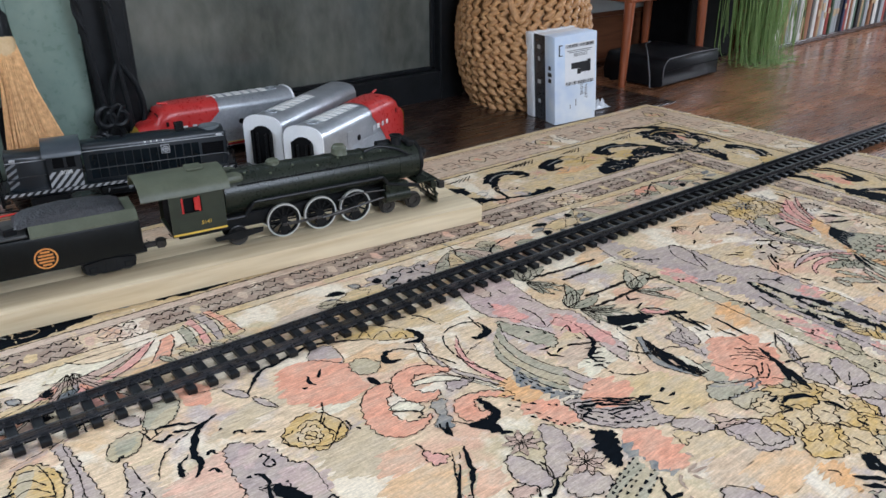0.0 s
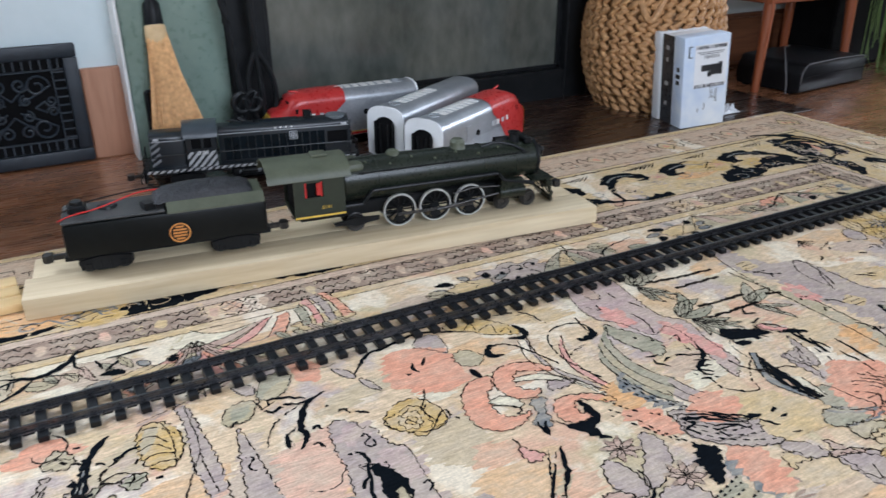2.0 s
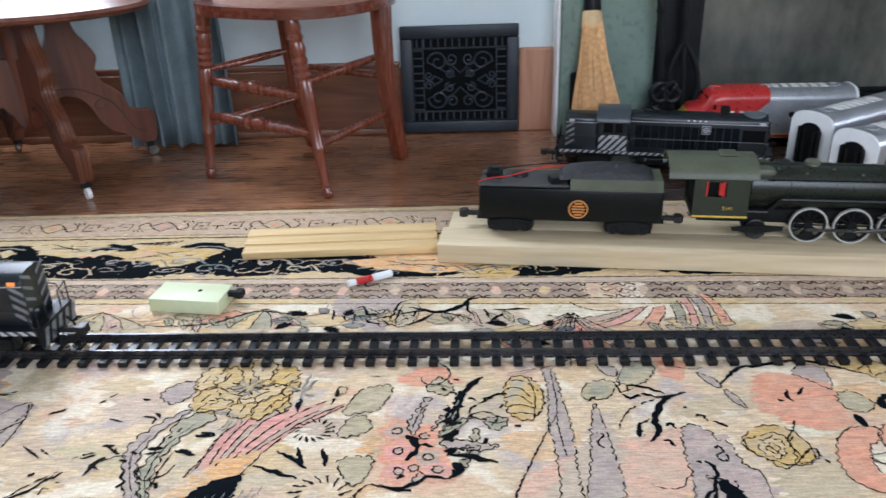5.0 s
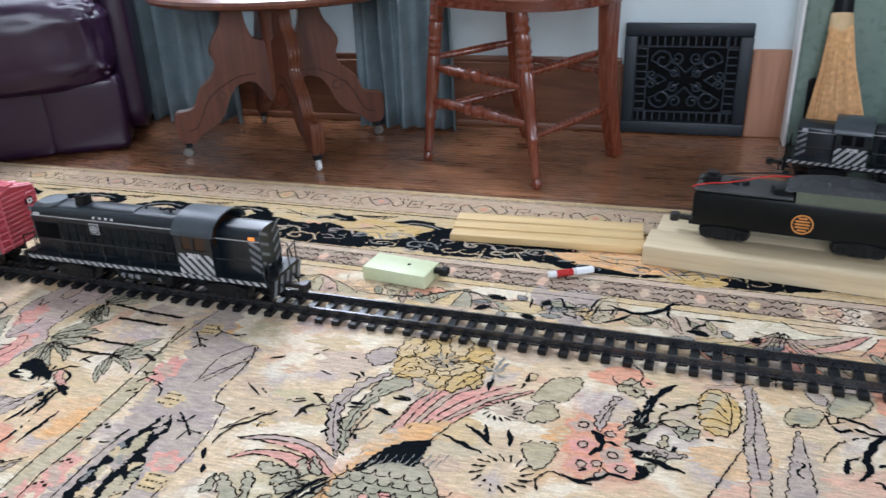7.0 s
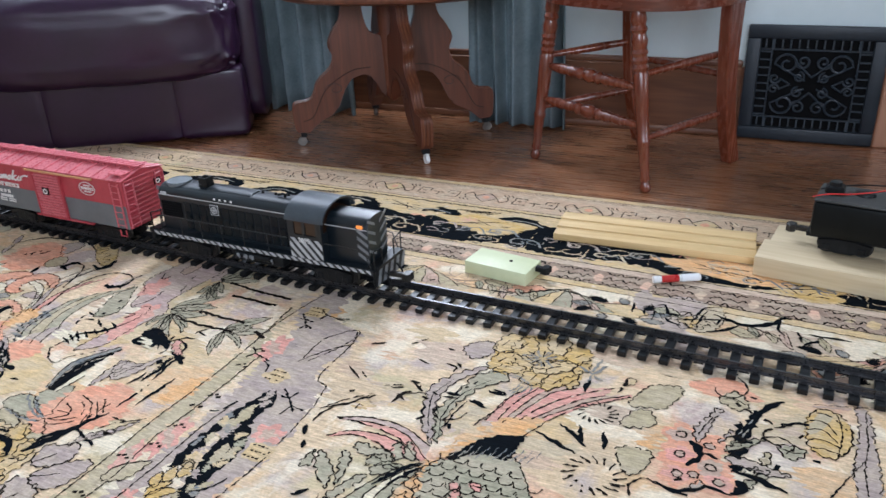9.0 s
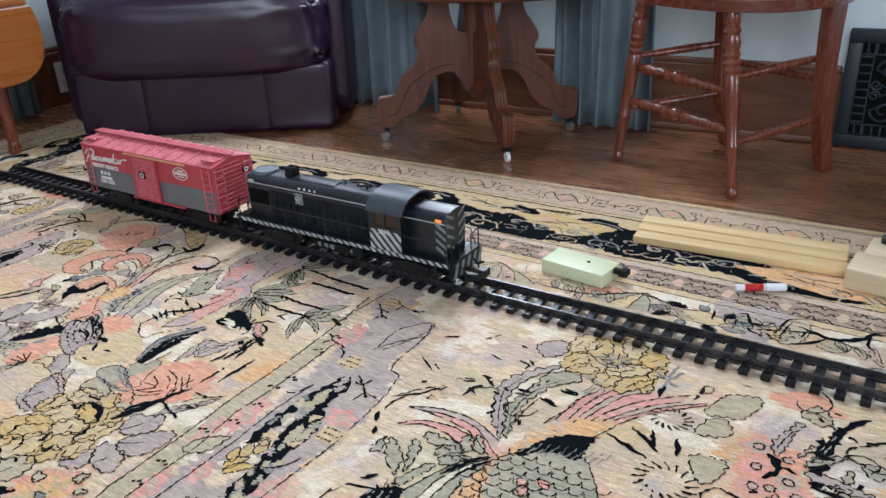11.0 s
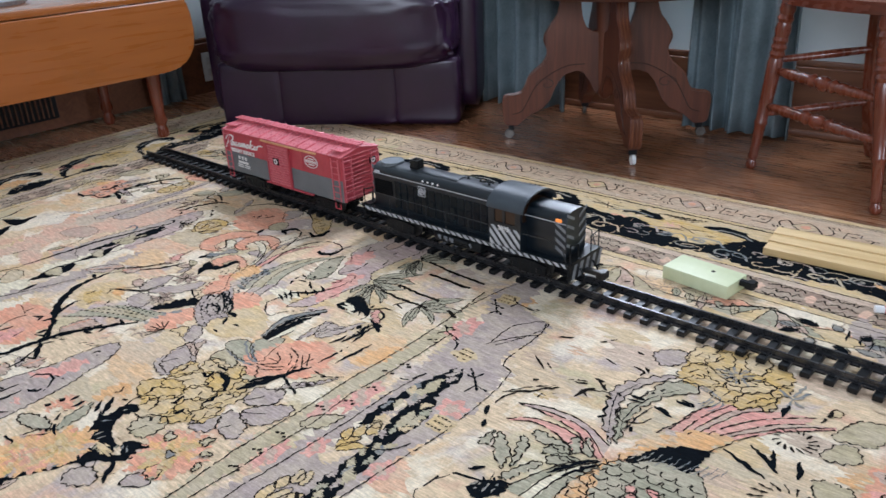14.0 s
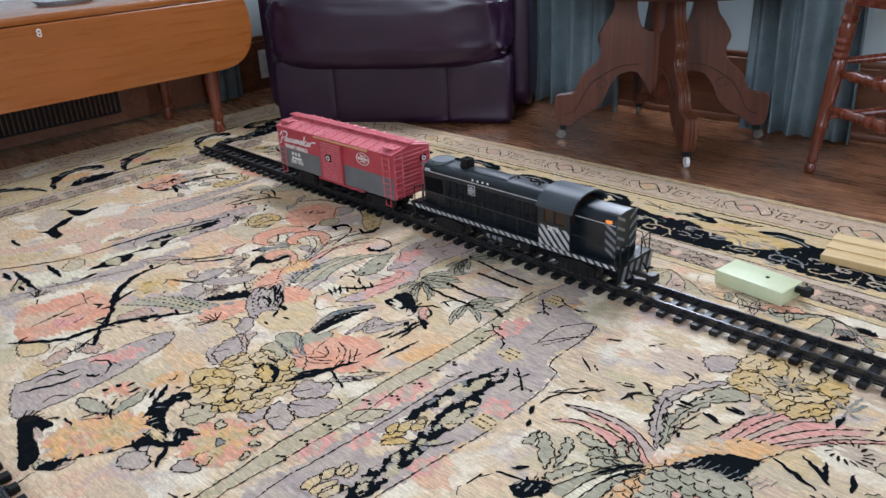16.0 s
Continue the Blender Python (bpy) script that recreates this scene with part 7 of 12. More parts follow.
    for q in ([(-3.660, -1.115), (-3.667, -1.093), (-3.660, -1.081), (-3.623, -1.100)], [(-3.666, -1.013), (-3.676, -0.986), (-3.637, -1.006)], [(-3.701, -0.951), (-3.693, -0.925), (-3.696, -0.899), (-3.653, -0.927), (-3.667, -0.949)], [(-3.678, -1.290), (-3.713, -1.267), (-3.724, -1.251), (-3.687, -1.272)]):
        form(q, "olive", 0.004, 0.0009)
    for q, w in (([(-3.739, -1.124), (-3.731, -1.051), (-3.723, -0.963), (-3.707, -0.903), (-3.679, -0.817)], 0.013), ([(-3.649, -1.151), (-3.663, -1.083), (-3.660, -1.034), (-3.662, -0.968), (-3.678, -0.905), (-3.671, -0.837)], 0.01), ([(-3.819, -1.285), (-3.762, -1.194), (-3.734, -1.124)], 0.008), ([(-3.748, -1.197), (-3.663, -1.200)], 0.022), ([(-3.773, -1.253), (-3.647, -1.256)], 0.022), ([(-3.781, -1.270), (-3.735, -1.272)], 0.02), ([(-3.692, -1.270), (-3.660, -1.272)], 0.018), ([(-3.673, -1.291), (-3.713, -1.268), (-3.750, -1.246)], 0.007), ([(-3.619, -1.179), (-3.622, -1.146)], 0.02),
                 ([(-3.650, -1.339), (-3.644, -1.260), (-3.619, -1.195), (-3.593, -1.127), (-3.574, -1.063)], 0.007), ([(-4.067, -1.059), (-4.067, -1.011), (-4.094, -0.957)], 0.009), ([(-4.070, -1.051), (-4.017, -1.004)], 0.007), ([(-3.960, -1.194), (-3.904, -1.194)], 0.016), ([(-3.817, -1.109), (-3.813, -1.083)], 0.007), ([(-3.759, -1.046), (-3.756, -1.024)], 0.007), ([(-3.628, -1.276), (-3.625, -1.257), (-3.654, -1.252)], 0.008), ([(-3.954, -0.962), (-3.912, -0.835), (-3.856, -0.708)], 0.006), ([(-3.609, -1.060), (-3.535, -0.999), (-3.469, -0.921)], 0.008), ([(-3.881, -1.130), (-3.887, -1.110)], 0.009), ([(-3.656, -1.224), (-3.631, -1.216)], 0.007), ([(-3.782, -0.746), (-3.756, -0.697), (-3.692, -0.666)], 0.007), ([(-3.751, -0.659), (-3.742, -0.642), (-3.695, -0.668)], 0.009)):
        line(q, w, "navy", 0.0009, taper=True, smooth=3)
    line([(-3.740, -0.893), (-3.745, -0.875), (-3.725, -0.874), (-3.713, -0.894)], 0.009, "slate", 0.0009, smooth=3)
    form([(-3.606, -0.806), (-3.633, -0.771), (-3.606, -0.742), (-3.570, -0.741), (-3.553, -0.779), (-3.565, -0.809)], "gold", 0.005, 0.0006)
    for q in ([(-3.590, -0.799), (-3.608, -0.769), (-3.590, -0.756)], [(-3.570, -0.800), (-3.577, -0.772), (-3.565, -0.759)]):
        line(q, 0.0045, "ink", 0.0011)
    # small twigs, sprigs, blossoms and worn leaves between
    ZS[0] = 0.35
    for _ in range(36):
        x, y = rug_rng.uniform(-3.92, -2.1), rug_rng.uniform(-1.75, -0.5)
        a = rug_rng.uniform(0, 6.28)
        kind = rug_rng.random()
        if kind < 0.35:
            squiggle(x, y, 0.05, 0.005)
            for j in range(rug_rng.randint(1, 3)):
                leaf(x, y, x + 0.035 * math.cos(a + j), y + 0.035 * math.sin(a + j), 0.015, rug_rng.choice(["olive", "sage", "rose", "lavender"]), 0.05)
        elif kind < 0.55:
            weave(lobed(x, y, rug_rng.uniform(0.02, 0.045), 0.02, math.degrees(a), 5, 0.2, 24), rug_rng.choice(["peach", "orange", "mauve", "straw", "rose", "olive"]), 0.0003)
            squiggle(x, y, 0.03, 0.004, "ink")
        elif kind < 0.8:
            for j in range(4):
                line([(x + 0.012 * j, y + 0.004 * j), (x + 0.012 * j + 0.018 * math.cos(a), y + 0.004 * j + 0.018 * math.sin(a))], 0.005, "ink", 0.0008, taper=True)
        else:
            stem([(x, y), (x + 0.05 * math.cos(a), y + 0.05 * math.sin(a)), (x + 0.09 * math.cos(a + 0.5), y + 0.09 * math.sin(a + 0.5))], 0.008, thorns=3)
    ZS[0] = 1.0
    # the field's edge beyond the track
    for cx in (-3.88, -3.33, -2.83, -2.37):
        shape(lobed(cx, -0.495, 0.045, 0.02, 0, 5, 0.12), "straw", 0.0004, 0.004)
        for i in range(9):
            a = i * 0.7
            leaf(cx + 0.05 * math.cos(a), -0.495 + 0.024 * math.sin(a), cx + 0.085 * math.cos(a + 0.25), -0.495 + 0.042 * math.sin(a + 0.25), 0.016, "navy" if i % 2 else "slate", 0.1, rib=False)
        blot(cx + 0.16, -0.49, 0.06, 0.025, "orange")
        blot(cx + 0.27, -0.5, 0.05, 0.03, "lavender")
        stem([(cx + 0.1, -0.47), (cx + 0.17, -0.485), (cx + 0.22, -0.465), (cx + 0.3, -0.475)], 0.006, "taupe", thorns=3)
        for i in range(5):
            leaf(cx + 0.2 + 0.025 * i, -0.475 - 0.008 * (i % 2), cx + 0.215 + 0.025 * i, -0.505 - 0.01 * (i % 3), 0.014, ("sage", "olive", "rose")[i % 3])
    for i in range(9):
        a = radians(200 + i * 15)
        plume((-3.80, -0.44), (-3.80 + 0.05 * math.cos(a), -0.47 + 0.03 * math.sin(a)), (-3.80 + 0.14 * math.cos(a), -0.485 + 0.085 * math.sin(a)), 0.006, 0.02, 1, [("pink", "peach", "rose", "olive", "lavender")[i % 5]])
    shape(lobed(-3.6, -0.475, 0.05, 0.022, 0, 6, 0.2), "straw", 0.0004, 0.004)
    for i in range(7):
        swirl(-3.28 + 0.03 * (i % 4) + 0.015 * (i // 4), -0.475 - 0.035 * (i // 4), 0.016, 0.8, i * 1.3, 0.007)
    shape(lobed(-3.24, -0.49, 0.085, 0.04, 0, 9, 0.25), "lavender", 0.0003, 0.004)
    stem([(-3.16, -0.5), (-3.08, -0.525), (-3.02, -0.49), (-2.94, -0.47)], 0.009, thorns=3)
    blot(-2.98, -0.5, 0.05, 0.03, "peach")
    for x, y, c in ((-3.05, -0.47, "olive"), (-2.98, -0.51, "sage"), (-3.42, -0.49, "olive"), (-3.46, -0.53, "lavender"), (-2.62, -0.47, "olive"), (-2.45, -0.49, "rose"), (-2.32, -0.47, "sage"), (-2.2, -0.49, "olive")):
        leaf(x, y, x + 0.05, y - 0.015, 0.026, c)
        squiggle(x - 0.03, y - 0.01, 0.04, 0.006, "taupe")
    [squiggle(-2.72 + 0.02 * (i % 4), -0.475 - 0.012 * (i // 4), 0.03, 0.007, "taupe") for i in range(8)]
    shape(lobed(-2.53, -0.48, 0.04, 0.02, 10, 6, 0.2), "peach", 0.00045, 0.004)
    stem([(-2.66, -0.5), (-2.56, -0.5), (-2.48, -0.46), (-2.4, -0.48)], 0.008, thorns=3)
    stem([(-2.3, -0.5), (-2.2, -0.47), (-2.12, -0.5)], 0.008, thorns=3)
    flower(-2.26, -0.49, 0.03, "gold", 7, 1)
    for i in range(12):
        cx = -3.9 + 0.152 * i
        blot(cx, -0.497 + 0.012 * math.sin(i * 2.1), 0.05, 0.02, ("orange", "rose", "olive", "lavender", "peach", "straw")[i % 6])
    for cx, c in ((-3.1, "sage"), (-2.47, "sage"), (-2.75, "olive")):
        fan([[(cx, -0.452), (cx - 0.05 + 0.022 * i, -0.478 - 0.004 * (i % 2)), (cx - 0.085 + 0.036 * i, -0.517 + 0.003 * abs(i - 2))] for i in range(6)], [c, "straw", c, "rose"], edge=0.004)


for row in (0, 1):
    for k in (0, 1, -1):
        SHIFT[:] = [1.84 * k + 0.4 * row, -0.048 * k - 1.2 * row]
        weave_repeat()
SHIFT[:] = [0.0, 0.0]
LOOSE[0] = True


def border(place, length):
    """One side's border: outer guard, key strip, cloud strip, small guard; place(s, d) gives the spot s along and d in."""
    def strip(d0, d1, colour, z):
        n = int(length / 0.1)
        for i in range(n):
            s0, s1 = length * i / n, length * (i + 1) / n
            e = lambda s, d: max(min(s, length - d), d)
            weave([place(e(s0, d0), d0), place(e(s1, d0), d0), place(e(s1, d1), d1), place(e(s0, d1), d1)], colour, z)
    strip(0.004, 0.022, "straw", 0.0001)
    strip(0.022, 0.139, "tan", 0.0001)
    strip(0.139, 0.152, "straw", 0.0001)
    strip(0.152, 0.348, "straw", 0.0001)
    strip(0.348, 0.37, "pale_mauve", 0.0001)
    strip(0.37, 0.425, "taupe", 0.0001)
    strip(0.425, 0.445, "straw", 0.0001)
    for d, w in ((0.022, 0.004), (0.03, 0.003), (0.137, 0.004), (0.152, 0.0085), (0.349, 0.006), (0.37, 0.004), (0.425, 0.005), (0.445, 0.004)):
        line([place(s, d) for s in np.linspace(d, length - d, 60)], w, "ink", 0.0006)
    # hooked keys and diamond blossoms by turns
    d, period, k = 0.086, 0.242, 0
    while 0.11 + k * period / 2 < length - 0.1:
        s = 0.11 + k * period / 2 + rug_rng.uniform(-0.004, 0.004)
        w = rug_rng.uniform(0.0058, 0.0068)
        if k % 2:
            for h in (-1, 1):
                line([place(s + h * q, d + e) for q, e in ((0.018, 0.02), (0.05, 0.02), (0.05, -0.017), (0.023, -0.017), (0.023, 0.0))], w)
                line([place(s + h * 0.03, d + 0.001), place(s + h * 0.042, d + 0.002)], 0.007)
            line([place(s - 0.013, d + 0.002), place(s + 0.013, d + 0.002)], w)
            line([place(s, d + 0.002), place(s, d + 0.021)], w)
        else:
            shape([place(s - 0.026, d), place(s - 0.012, d - 0.018), place(s, d - 0.026), place(s + 0.014, d - 0.016), place(s + 0.027, d), place(s + 0.012, d + 0.017), place(s, d + 0.027), place(s - 0.013, d + 0.016)], rug_rng.choice(["straw", "rose", "sand"]), 0.0003, 0.0065)
            weave([place(s + 0.009 * math.cos(a), d + 0.01 * math.sin(a)) for a in np.linspace(0, 5.5, 8)], "peach", 0.0005)
            for h in (-1, 1):
                line([place(s + h * 0.026, d), place(s + h * 0.04, d - 0.022 * h), place(s + h * 0.054, d - 0.006 * h), place(s + h * 0.046, d + 0.016 * h)], 0.0075, smooth=4)
                for q in range(3):
                    line([place(s + h * (0.034 + 0.01 * q), d + 0.03 * h), place(s + h * (0.041 + 0.01 * q), d + 0.018 * h)], 0.0065)
        k += 1
    # navy cloud scrolls on straw: a broken river along the inner edge, with hooked arms and pale curls
    up, down, q = [], [], 0.2
    ph = length * 3
    while q < length - 0.2:
        swell = math.sin(q * 13 + ph) + 0.7 * math.sin(q * 29 + ph * 2) + 1.5 * math.cos((q - 2.55) * 2.1)
        mid = 0.315 + 0.008 * math.sin(q * 9 + ph)
        up.append((q, max(mid - 0.024 - 0.034 * swell - rug_rng.uniform(0, 0.014), 0.178 + 0.02 * math.sin(q * 21))))
        down.append((q, min(mid + 0.022 + 0.012 * math.sin(q * 23) + rug_rng.uniform(-0.006, 0.006), 0.344)))
        q += 0.01
    i = 0
    while i < len(up) - 8:
        j = i + 6
        a2 = [v for v in zip(up[i:j + 1], down[i:j + 1]) if v[1][1] - v[0][1] > 0.006]
        if len(a2) > 2:
            weave([place(*v[0]) for v in a2] + [place(*v[1]) for v in a2[::-1]], "navy", 0.0003)
        i = j
    # pale running scrolls inside the navy, and warm patches that break it
    q = 0.3
    while q < length - 0.3:
        if math.cos((q - 2.55) * 2.1) > -0.2:
            d0, r, a0 = rug_rng.uniform(0.25, 0.315), rug_rng.uniform(0.016, 0.024), rug_rng.uniform(0, 6.28)
            colour = rug_rng.choice(["slate", "sand", "lavender", "pale_sage"])
            curl = [(q + r * (1 - 0.075 * i) * math.cos(a0 + i * 0.55), d0 + 0.7 * r * (1 - 0.075 * i) * math.sin(a0 + i * 0.55)) for i in range(11)]
            line([place(q - 0.05, d0 + 0.012), place(q - 0.03, d0 - 0.014)] + [place(*v) for v in curl], 0.0085, colour, 0.0007, smooth=3)
        q += rug_rng.uniform(0.045, 0.075)
    for q, d0, rx, colour in ((0.62, 0.24, 0.07, "gold"), (1.3, 0.27, 0.08, "orange"), (2.22, 0.285, 0.12, "orange"), (2.09, 0.312, 0.06, "gold"), (2.72, 0.235, 0.1, "gold"), (2.93, 0.2, 0.07, "straw"), (3.12, 0.27, 0.06, "orange"), (3.7, 0.25, 0.07, "gold"), (4.1, 0.28, 0.06, "peach")):
        if q < length - 0.35:
            FRAY[0] = 0.008
            weave([place(q + rx * math.cos(a) * (1 + 0.22 * math.sin(5 * a + q)), d0 + 0.04 * math.sin(a) * (1 + 0.2 * math.sin(4 * a))) for a in np.linspace(0, 6.1, 30)], colour, 0.00065)
            FRAY[0] = 0.0
            for k in range(5):
                line([place(q + rx * rug_rng.uniform(-0.7, 0.7), d0 + rug_rng.uniform(-0.025, 0.025)) for _ in range(2)], 0.007, "navy", 0.0009, taper=True)
    s, h = 0.26, 1
    while s < length - 0.26:
        e = rug_rng.uniform(0.196, 0.216)
        g = rug_rng.uniform(0.85, 1.25)
        # a hooked cloud arm with a thick head
        line([place(s - 0.1 * h * g, 0.318), place(s - 0.085 * h * g, 0.27), place(s - 0.045 * h * g, e + 0.018), place(s + 0.01 * h, e - 0.008), place(s + 0.055 * h * g, e + 0.004), place(s + 0.062 * h * g, e + 0.034), place(s + 0.03 * h * g, e + 0.036)], 0.05 * g, "navy", 0.0005, taper=True, smooth=6, ragged=0.9)
        for q in range(4):
            r = rug_rng.uniform(0.018, 0.03)
            cx, cy = s + (-0.05 + 0.034 * q) * h * g, e - 0.006 + (0.02 if q in (0, 3) else 0.0)
            weave([place(cx + r * math.cos(a) * (1 + 0.3 * math.sin(3 * a + q)), cy + 0.62 * r * math.sin(a)) for a in np.linspace(0, 6.0, 13)], "navy", 0.00045)
        line([place(s - 0.05 * h, e + 0.018), place(s - 0.005 * h, e - 0.004), place(s + 0.045 * h * g, e + 0.006)], 0.0085, rug_rng.choice(["slate", "slate", "gold"]), 0.0008, smooth=4)
        # a fallen leaf of slanting strokes and a coloured patch under the arm
        c2 = s + 0.115 * h
        for q in range(6):
            line([place(c2 - 0.04 + 0.012 * q, 0.166 + 0.002 * q), place(c2 - 0.01 + 0.012 * q, 0.19 - 0.002 * q)], 0.0075, "ink", 0.0006)
        weave([place(s + 0.02 + 0.05 * g * math.cos(a) * (1 + 0.2 * math.sin(5 * a)), e + 0.055 + 0.022 * math.sin(a)) for a in np.linspace(0, 6.0, 22)], rug_rng.choice(["cream", "cream", "peach", "orange", "gold"]), 0.00022)
        for q in range(9):
            cx, cy = s + rug_rng.uniform(-0.1, 0.1), rug_rng.uniform(0.255, 0.335)
            r, a0 = rug_rng.uniform(0.006, 0.013), rug_rng.uniform(0, 6.28)
            line([place(cx + r * (1 + 0.12 * i) * math.cos(a0 + i * 0.6), cy + 0.7 * r * (1 + 0.08 * i) * math.sin(a0 + i * 0.6)) for i in range(9)], 0.0068, rug_rng.choice(["sand", "slate", "slate", "lavender", "navy"]), 0.0007)
        if rug_rng.random() < 0.4:
            for i in range(9):
                line([place(c2, e + 0.03), place(c2 + 0.024 * math.cos(i * 0.7), e + 0.03 + 0.018 * math.sin(i * 0.7))], 0.006, "pink", 0.0008)
        h = -h if rug_rng.random() < 0.6 else h
        s += rug_rng.uniform(0.19, 0.25)
    # small guard: blocks of fine dark meanders between pale blossoms
    s = 0.4
    while s < length - 0.46:
        block = rug_rng.uniform(0.062, 0.074)
        for k in range(5):
            d, p0, p1 = 0.377 + 0.0103 * k, rug_rng.uniform(0, 6.28), rug_rng.uniform(0, 6.28)
            line([place(s + q, d + 0.0042 * math.sin(q * 300 + p0) + 0.0028 * math.sin(q * 520 + p1)) for q in np.arange(0, block, 0.0034)], 0.0068, "ink" if k % 2 == 0 else "umber", 0.0006)
        weave([place(s + block + 0.0105 + 0.0085 * math.cos(a) * (1 + 0.2 * math.sin(4 * a)), 0.398 + 0.016 * math.sin(a)) for a in np.linspace(0, 5.9, 14)], rug_rng.choice(["pale_rose", "pale_pink", "straw"]), 0.0005)
        s += block + 0.021


# small ink sprigs, flecks and worn tints scattered over the field
for k in range(60):
    x, y = rug_rng.uniform(FIELD[0], FIELD[1]), rug_rng.uniform(-2.3, -0.5)
    if not inside(x, y):
        continue
    a, n = rug_rng.uniform(0, 6.28), rug_rng.choice((3, 4, 5))
    if k % 5 == 0:
        r = rug_rng.uniform(0.02, 0.045)
        weave([(x + r * math.cos(q) * (1 + 0.3 * math.sin(3 * q + a)), y + 0.6 * r * math.sin(q)) for q in np.linspace(0, 6.0, 16)], rug_rng.choice(["peach", "orange", "straw", "mauve", "sage", "rose"]), 0.00015)
    if k % 3 == 0:
        # a twig with leaflets
        pts = [(x + 0.02 * q * math.cos(a + 0.25 * q), y + 0.02 * q * math.sin(a + 0.25 * q)) for q in range(n)]
        line(pts, 0.0068, "ink", 0.0008)
        for q, (px, py) in enumerate(pts[1:]):
            b = a + (0.9 if q % 2 else -0.9)
            line([(px, py), (px + 0.017 * math.cos(b), py + 0.017 * math.sin(b))], 0.0085, rug_rng.choice(["ink", "navy", "sage"]), 0.0008, taper=True)
    elif k % 3 == 1:
        # a tuft of strokes
        for q in range(n + 2):
            b = a + (q - n / 2) * 0.35
            line([(x, y), (x + 0.03 * math.cos(b), y + 0.03 * math.sin(b))], 0.0062, "ink", 0.0008)
    else:
        # a broken outline with knots beside it
        pts = [(x + (0.012 + 0.004 * q) * math.cos(a + 0.7 * q), y + (0.012 + 0.004 * q) * math.sin(a + 0.7 * q)) for q in range(n + 2)]
        line(pts, 0.0062, "ink", 0.0008, smooth=3)
        for q in range(4):
            b = rug_rng.uniform(0, 6.28)
            line([(x + 0.034 * math.cos(b), y + 0.034 * math.sin(b)), (x + 0.044 * math.cos(b), y + 0.044 * math.sin(b))], 0.009, rug_rng.choice(["ink", "navy"]), 0.0008)


border(lambda s, d: (-s, -d * (1 + 0.0) + (slope(-s) * min(d / 0.44, 1) if d > 0.02 else 0)), RUG_W)
border(lambda s, d: (-s, -3.2 + d), RUG_W)
border(lambda s, d: (-d, -s), 3.2)
border(lambda s, d: (-RUG_W + d, -s), 3.2)

bm = B()
box(bm, (-RUG_W / 2, -1.6, RUG_Z / 2), (RUG_W, 3.2, RUG_Z), 0.002)
rug = tagged(part("rug", bm, WOOL_MAT["cream"]), "faded cream oriental rug woven with birds, flowers and black vines", "rug")
WOVEN = {"navy": "woven_branch", "ink": "woven_outline"}
for colour, (vs, fs) in RUG_MESH.items():
    me = bpy.data.meshes.new("woven_" + colour)
    me.from_pydata(vs, [], fs)
    me.materials.append(WOOL_MAT[colour])
    ob = new(WOVEN.get(colour, "woven_" + colour + "_motif"), me)
    ob.parent = rug
    tagged(ob, colour.replace("_", " ") + " wool pattern woven into the rug", kind="stuff")
# fringe of the rug's end
bm = B()
for i in range(260):
    y = -0.01 - 3.18 * i / 260
    tube(bm, [(-0.002, y, 0.004), (0.012, y + rug_rng.uniform(-0.004, 0.004), 0.003), (0.026 + rug_rng.uniform(-0.006, 0.006), y + rug_rng.uniform(-0.01, 0.01), 0.0015)], 0.0012, 4)
tagged(part("fringe", bm, WOOL_MAT["ivory"], rug, "short worn wool fringe"), kind="stuff")

# ---- trains: shared pieces ----
M_TIRE = mat_noise("white_wheel_rim", (0.36, 0.36, 0.33), (0.55, 0.55, 0.51), 0.45, 40)
M_STRIPE = mat_noise("white_stripe", (0.36, 0.37, 0.38), (0.5, 0.51, 0.52), 0.45, 60)
# Greyer copy of the white stripe, for chevrons, pilots and valves.
M_STRIPE2 = mat_noise("grey_stripe", (0.12, 0.13, 0.14), (0.22, 0.23, 0.24), 0.45, 60)
M_DOOR = mat_noise("black_hood_door", (0.0018, 0.0044, 0.0066), (0.004, 0.009, 0.013), 0.24, 30, rough_var=0.04, spec=0.2)
M_WHEEL = mat_noise("blackened_wheel", (0.02, 0.02, 0.02), (0.06, 0.055, 0.05), 0.4, 60, metal=0.5)
M_AMBER = mat_glow("lit_number_board", (0.95, 0.3, 0.06), 0.9)
M_CABGLOW = mat_glow("lit_cab_window", (0.1, 0.05, 0.024), 0.12)
M_LETTER = mat_noise("white_lettering", (0.66, 0.65, 0.62), (0.8, 0.79, 0.76), 0.5, 60)
# Boxcar red made paler: light on roof, ribs and ladders put into the colour.
M_LITRED = mat_noise("lit_boxcar_red", (0.52, 0.1, 0.125), (0.64, 0.16, 0.18), 0.3, 26, bump=0.03)
M_TAN = mat_noise("tan_door_track", (0.5, 0.23, 0.1), (0.62, 0.32, 0.15), 0.5, 30)
M_CREST = mat_noise("orange_crest", (0.6, 0.22, 0.05), (0.7, 0.3, 0.08), 0.5, 40)
M_YELLOW = mat_noise("yellow_trim", (0.6, 0.38, 0.05), (0.72, 0.48, 0.08), 0.45, 40)
M_COAL = mat_noise("coal", (0.008, 0.008, 0.009), (0.035, 0.036, 0.04), 0.55, 160, bump=1.0, bump_scale=260)
M_STEAMBLACK = mat_noise("satin_black", (0.006, 0.0065, 0.007), (0.014, 0.015, 0.016), 0.36, 40, rough_var=0.06, spec=0.17)
M_REDWIRE = mat_noise("red_wire", (0.5, 0.02, 0.02), (0.6, 0.04, 0.03), 0.4, 40)
# Near-black for black parts, and for shade painted into openings.
M_DARKIN = mat_noise("black_and_hollow_shade", (0.003, 0.003, 0.0035), (0.007, 0.007, 0.0075), 0.8, 30, spec=0.1)
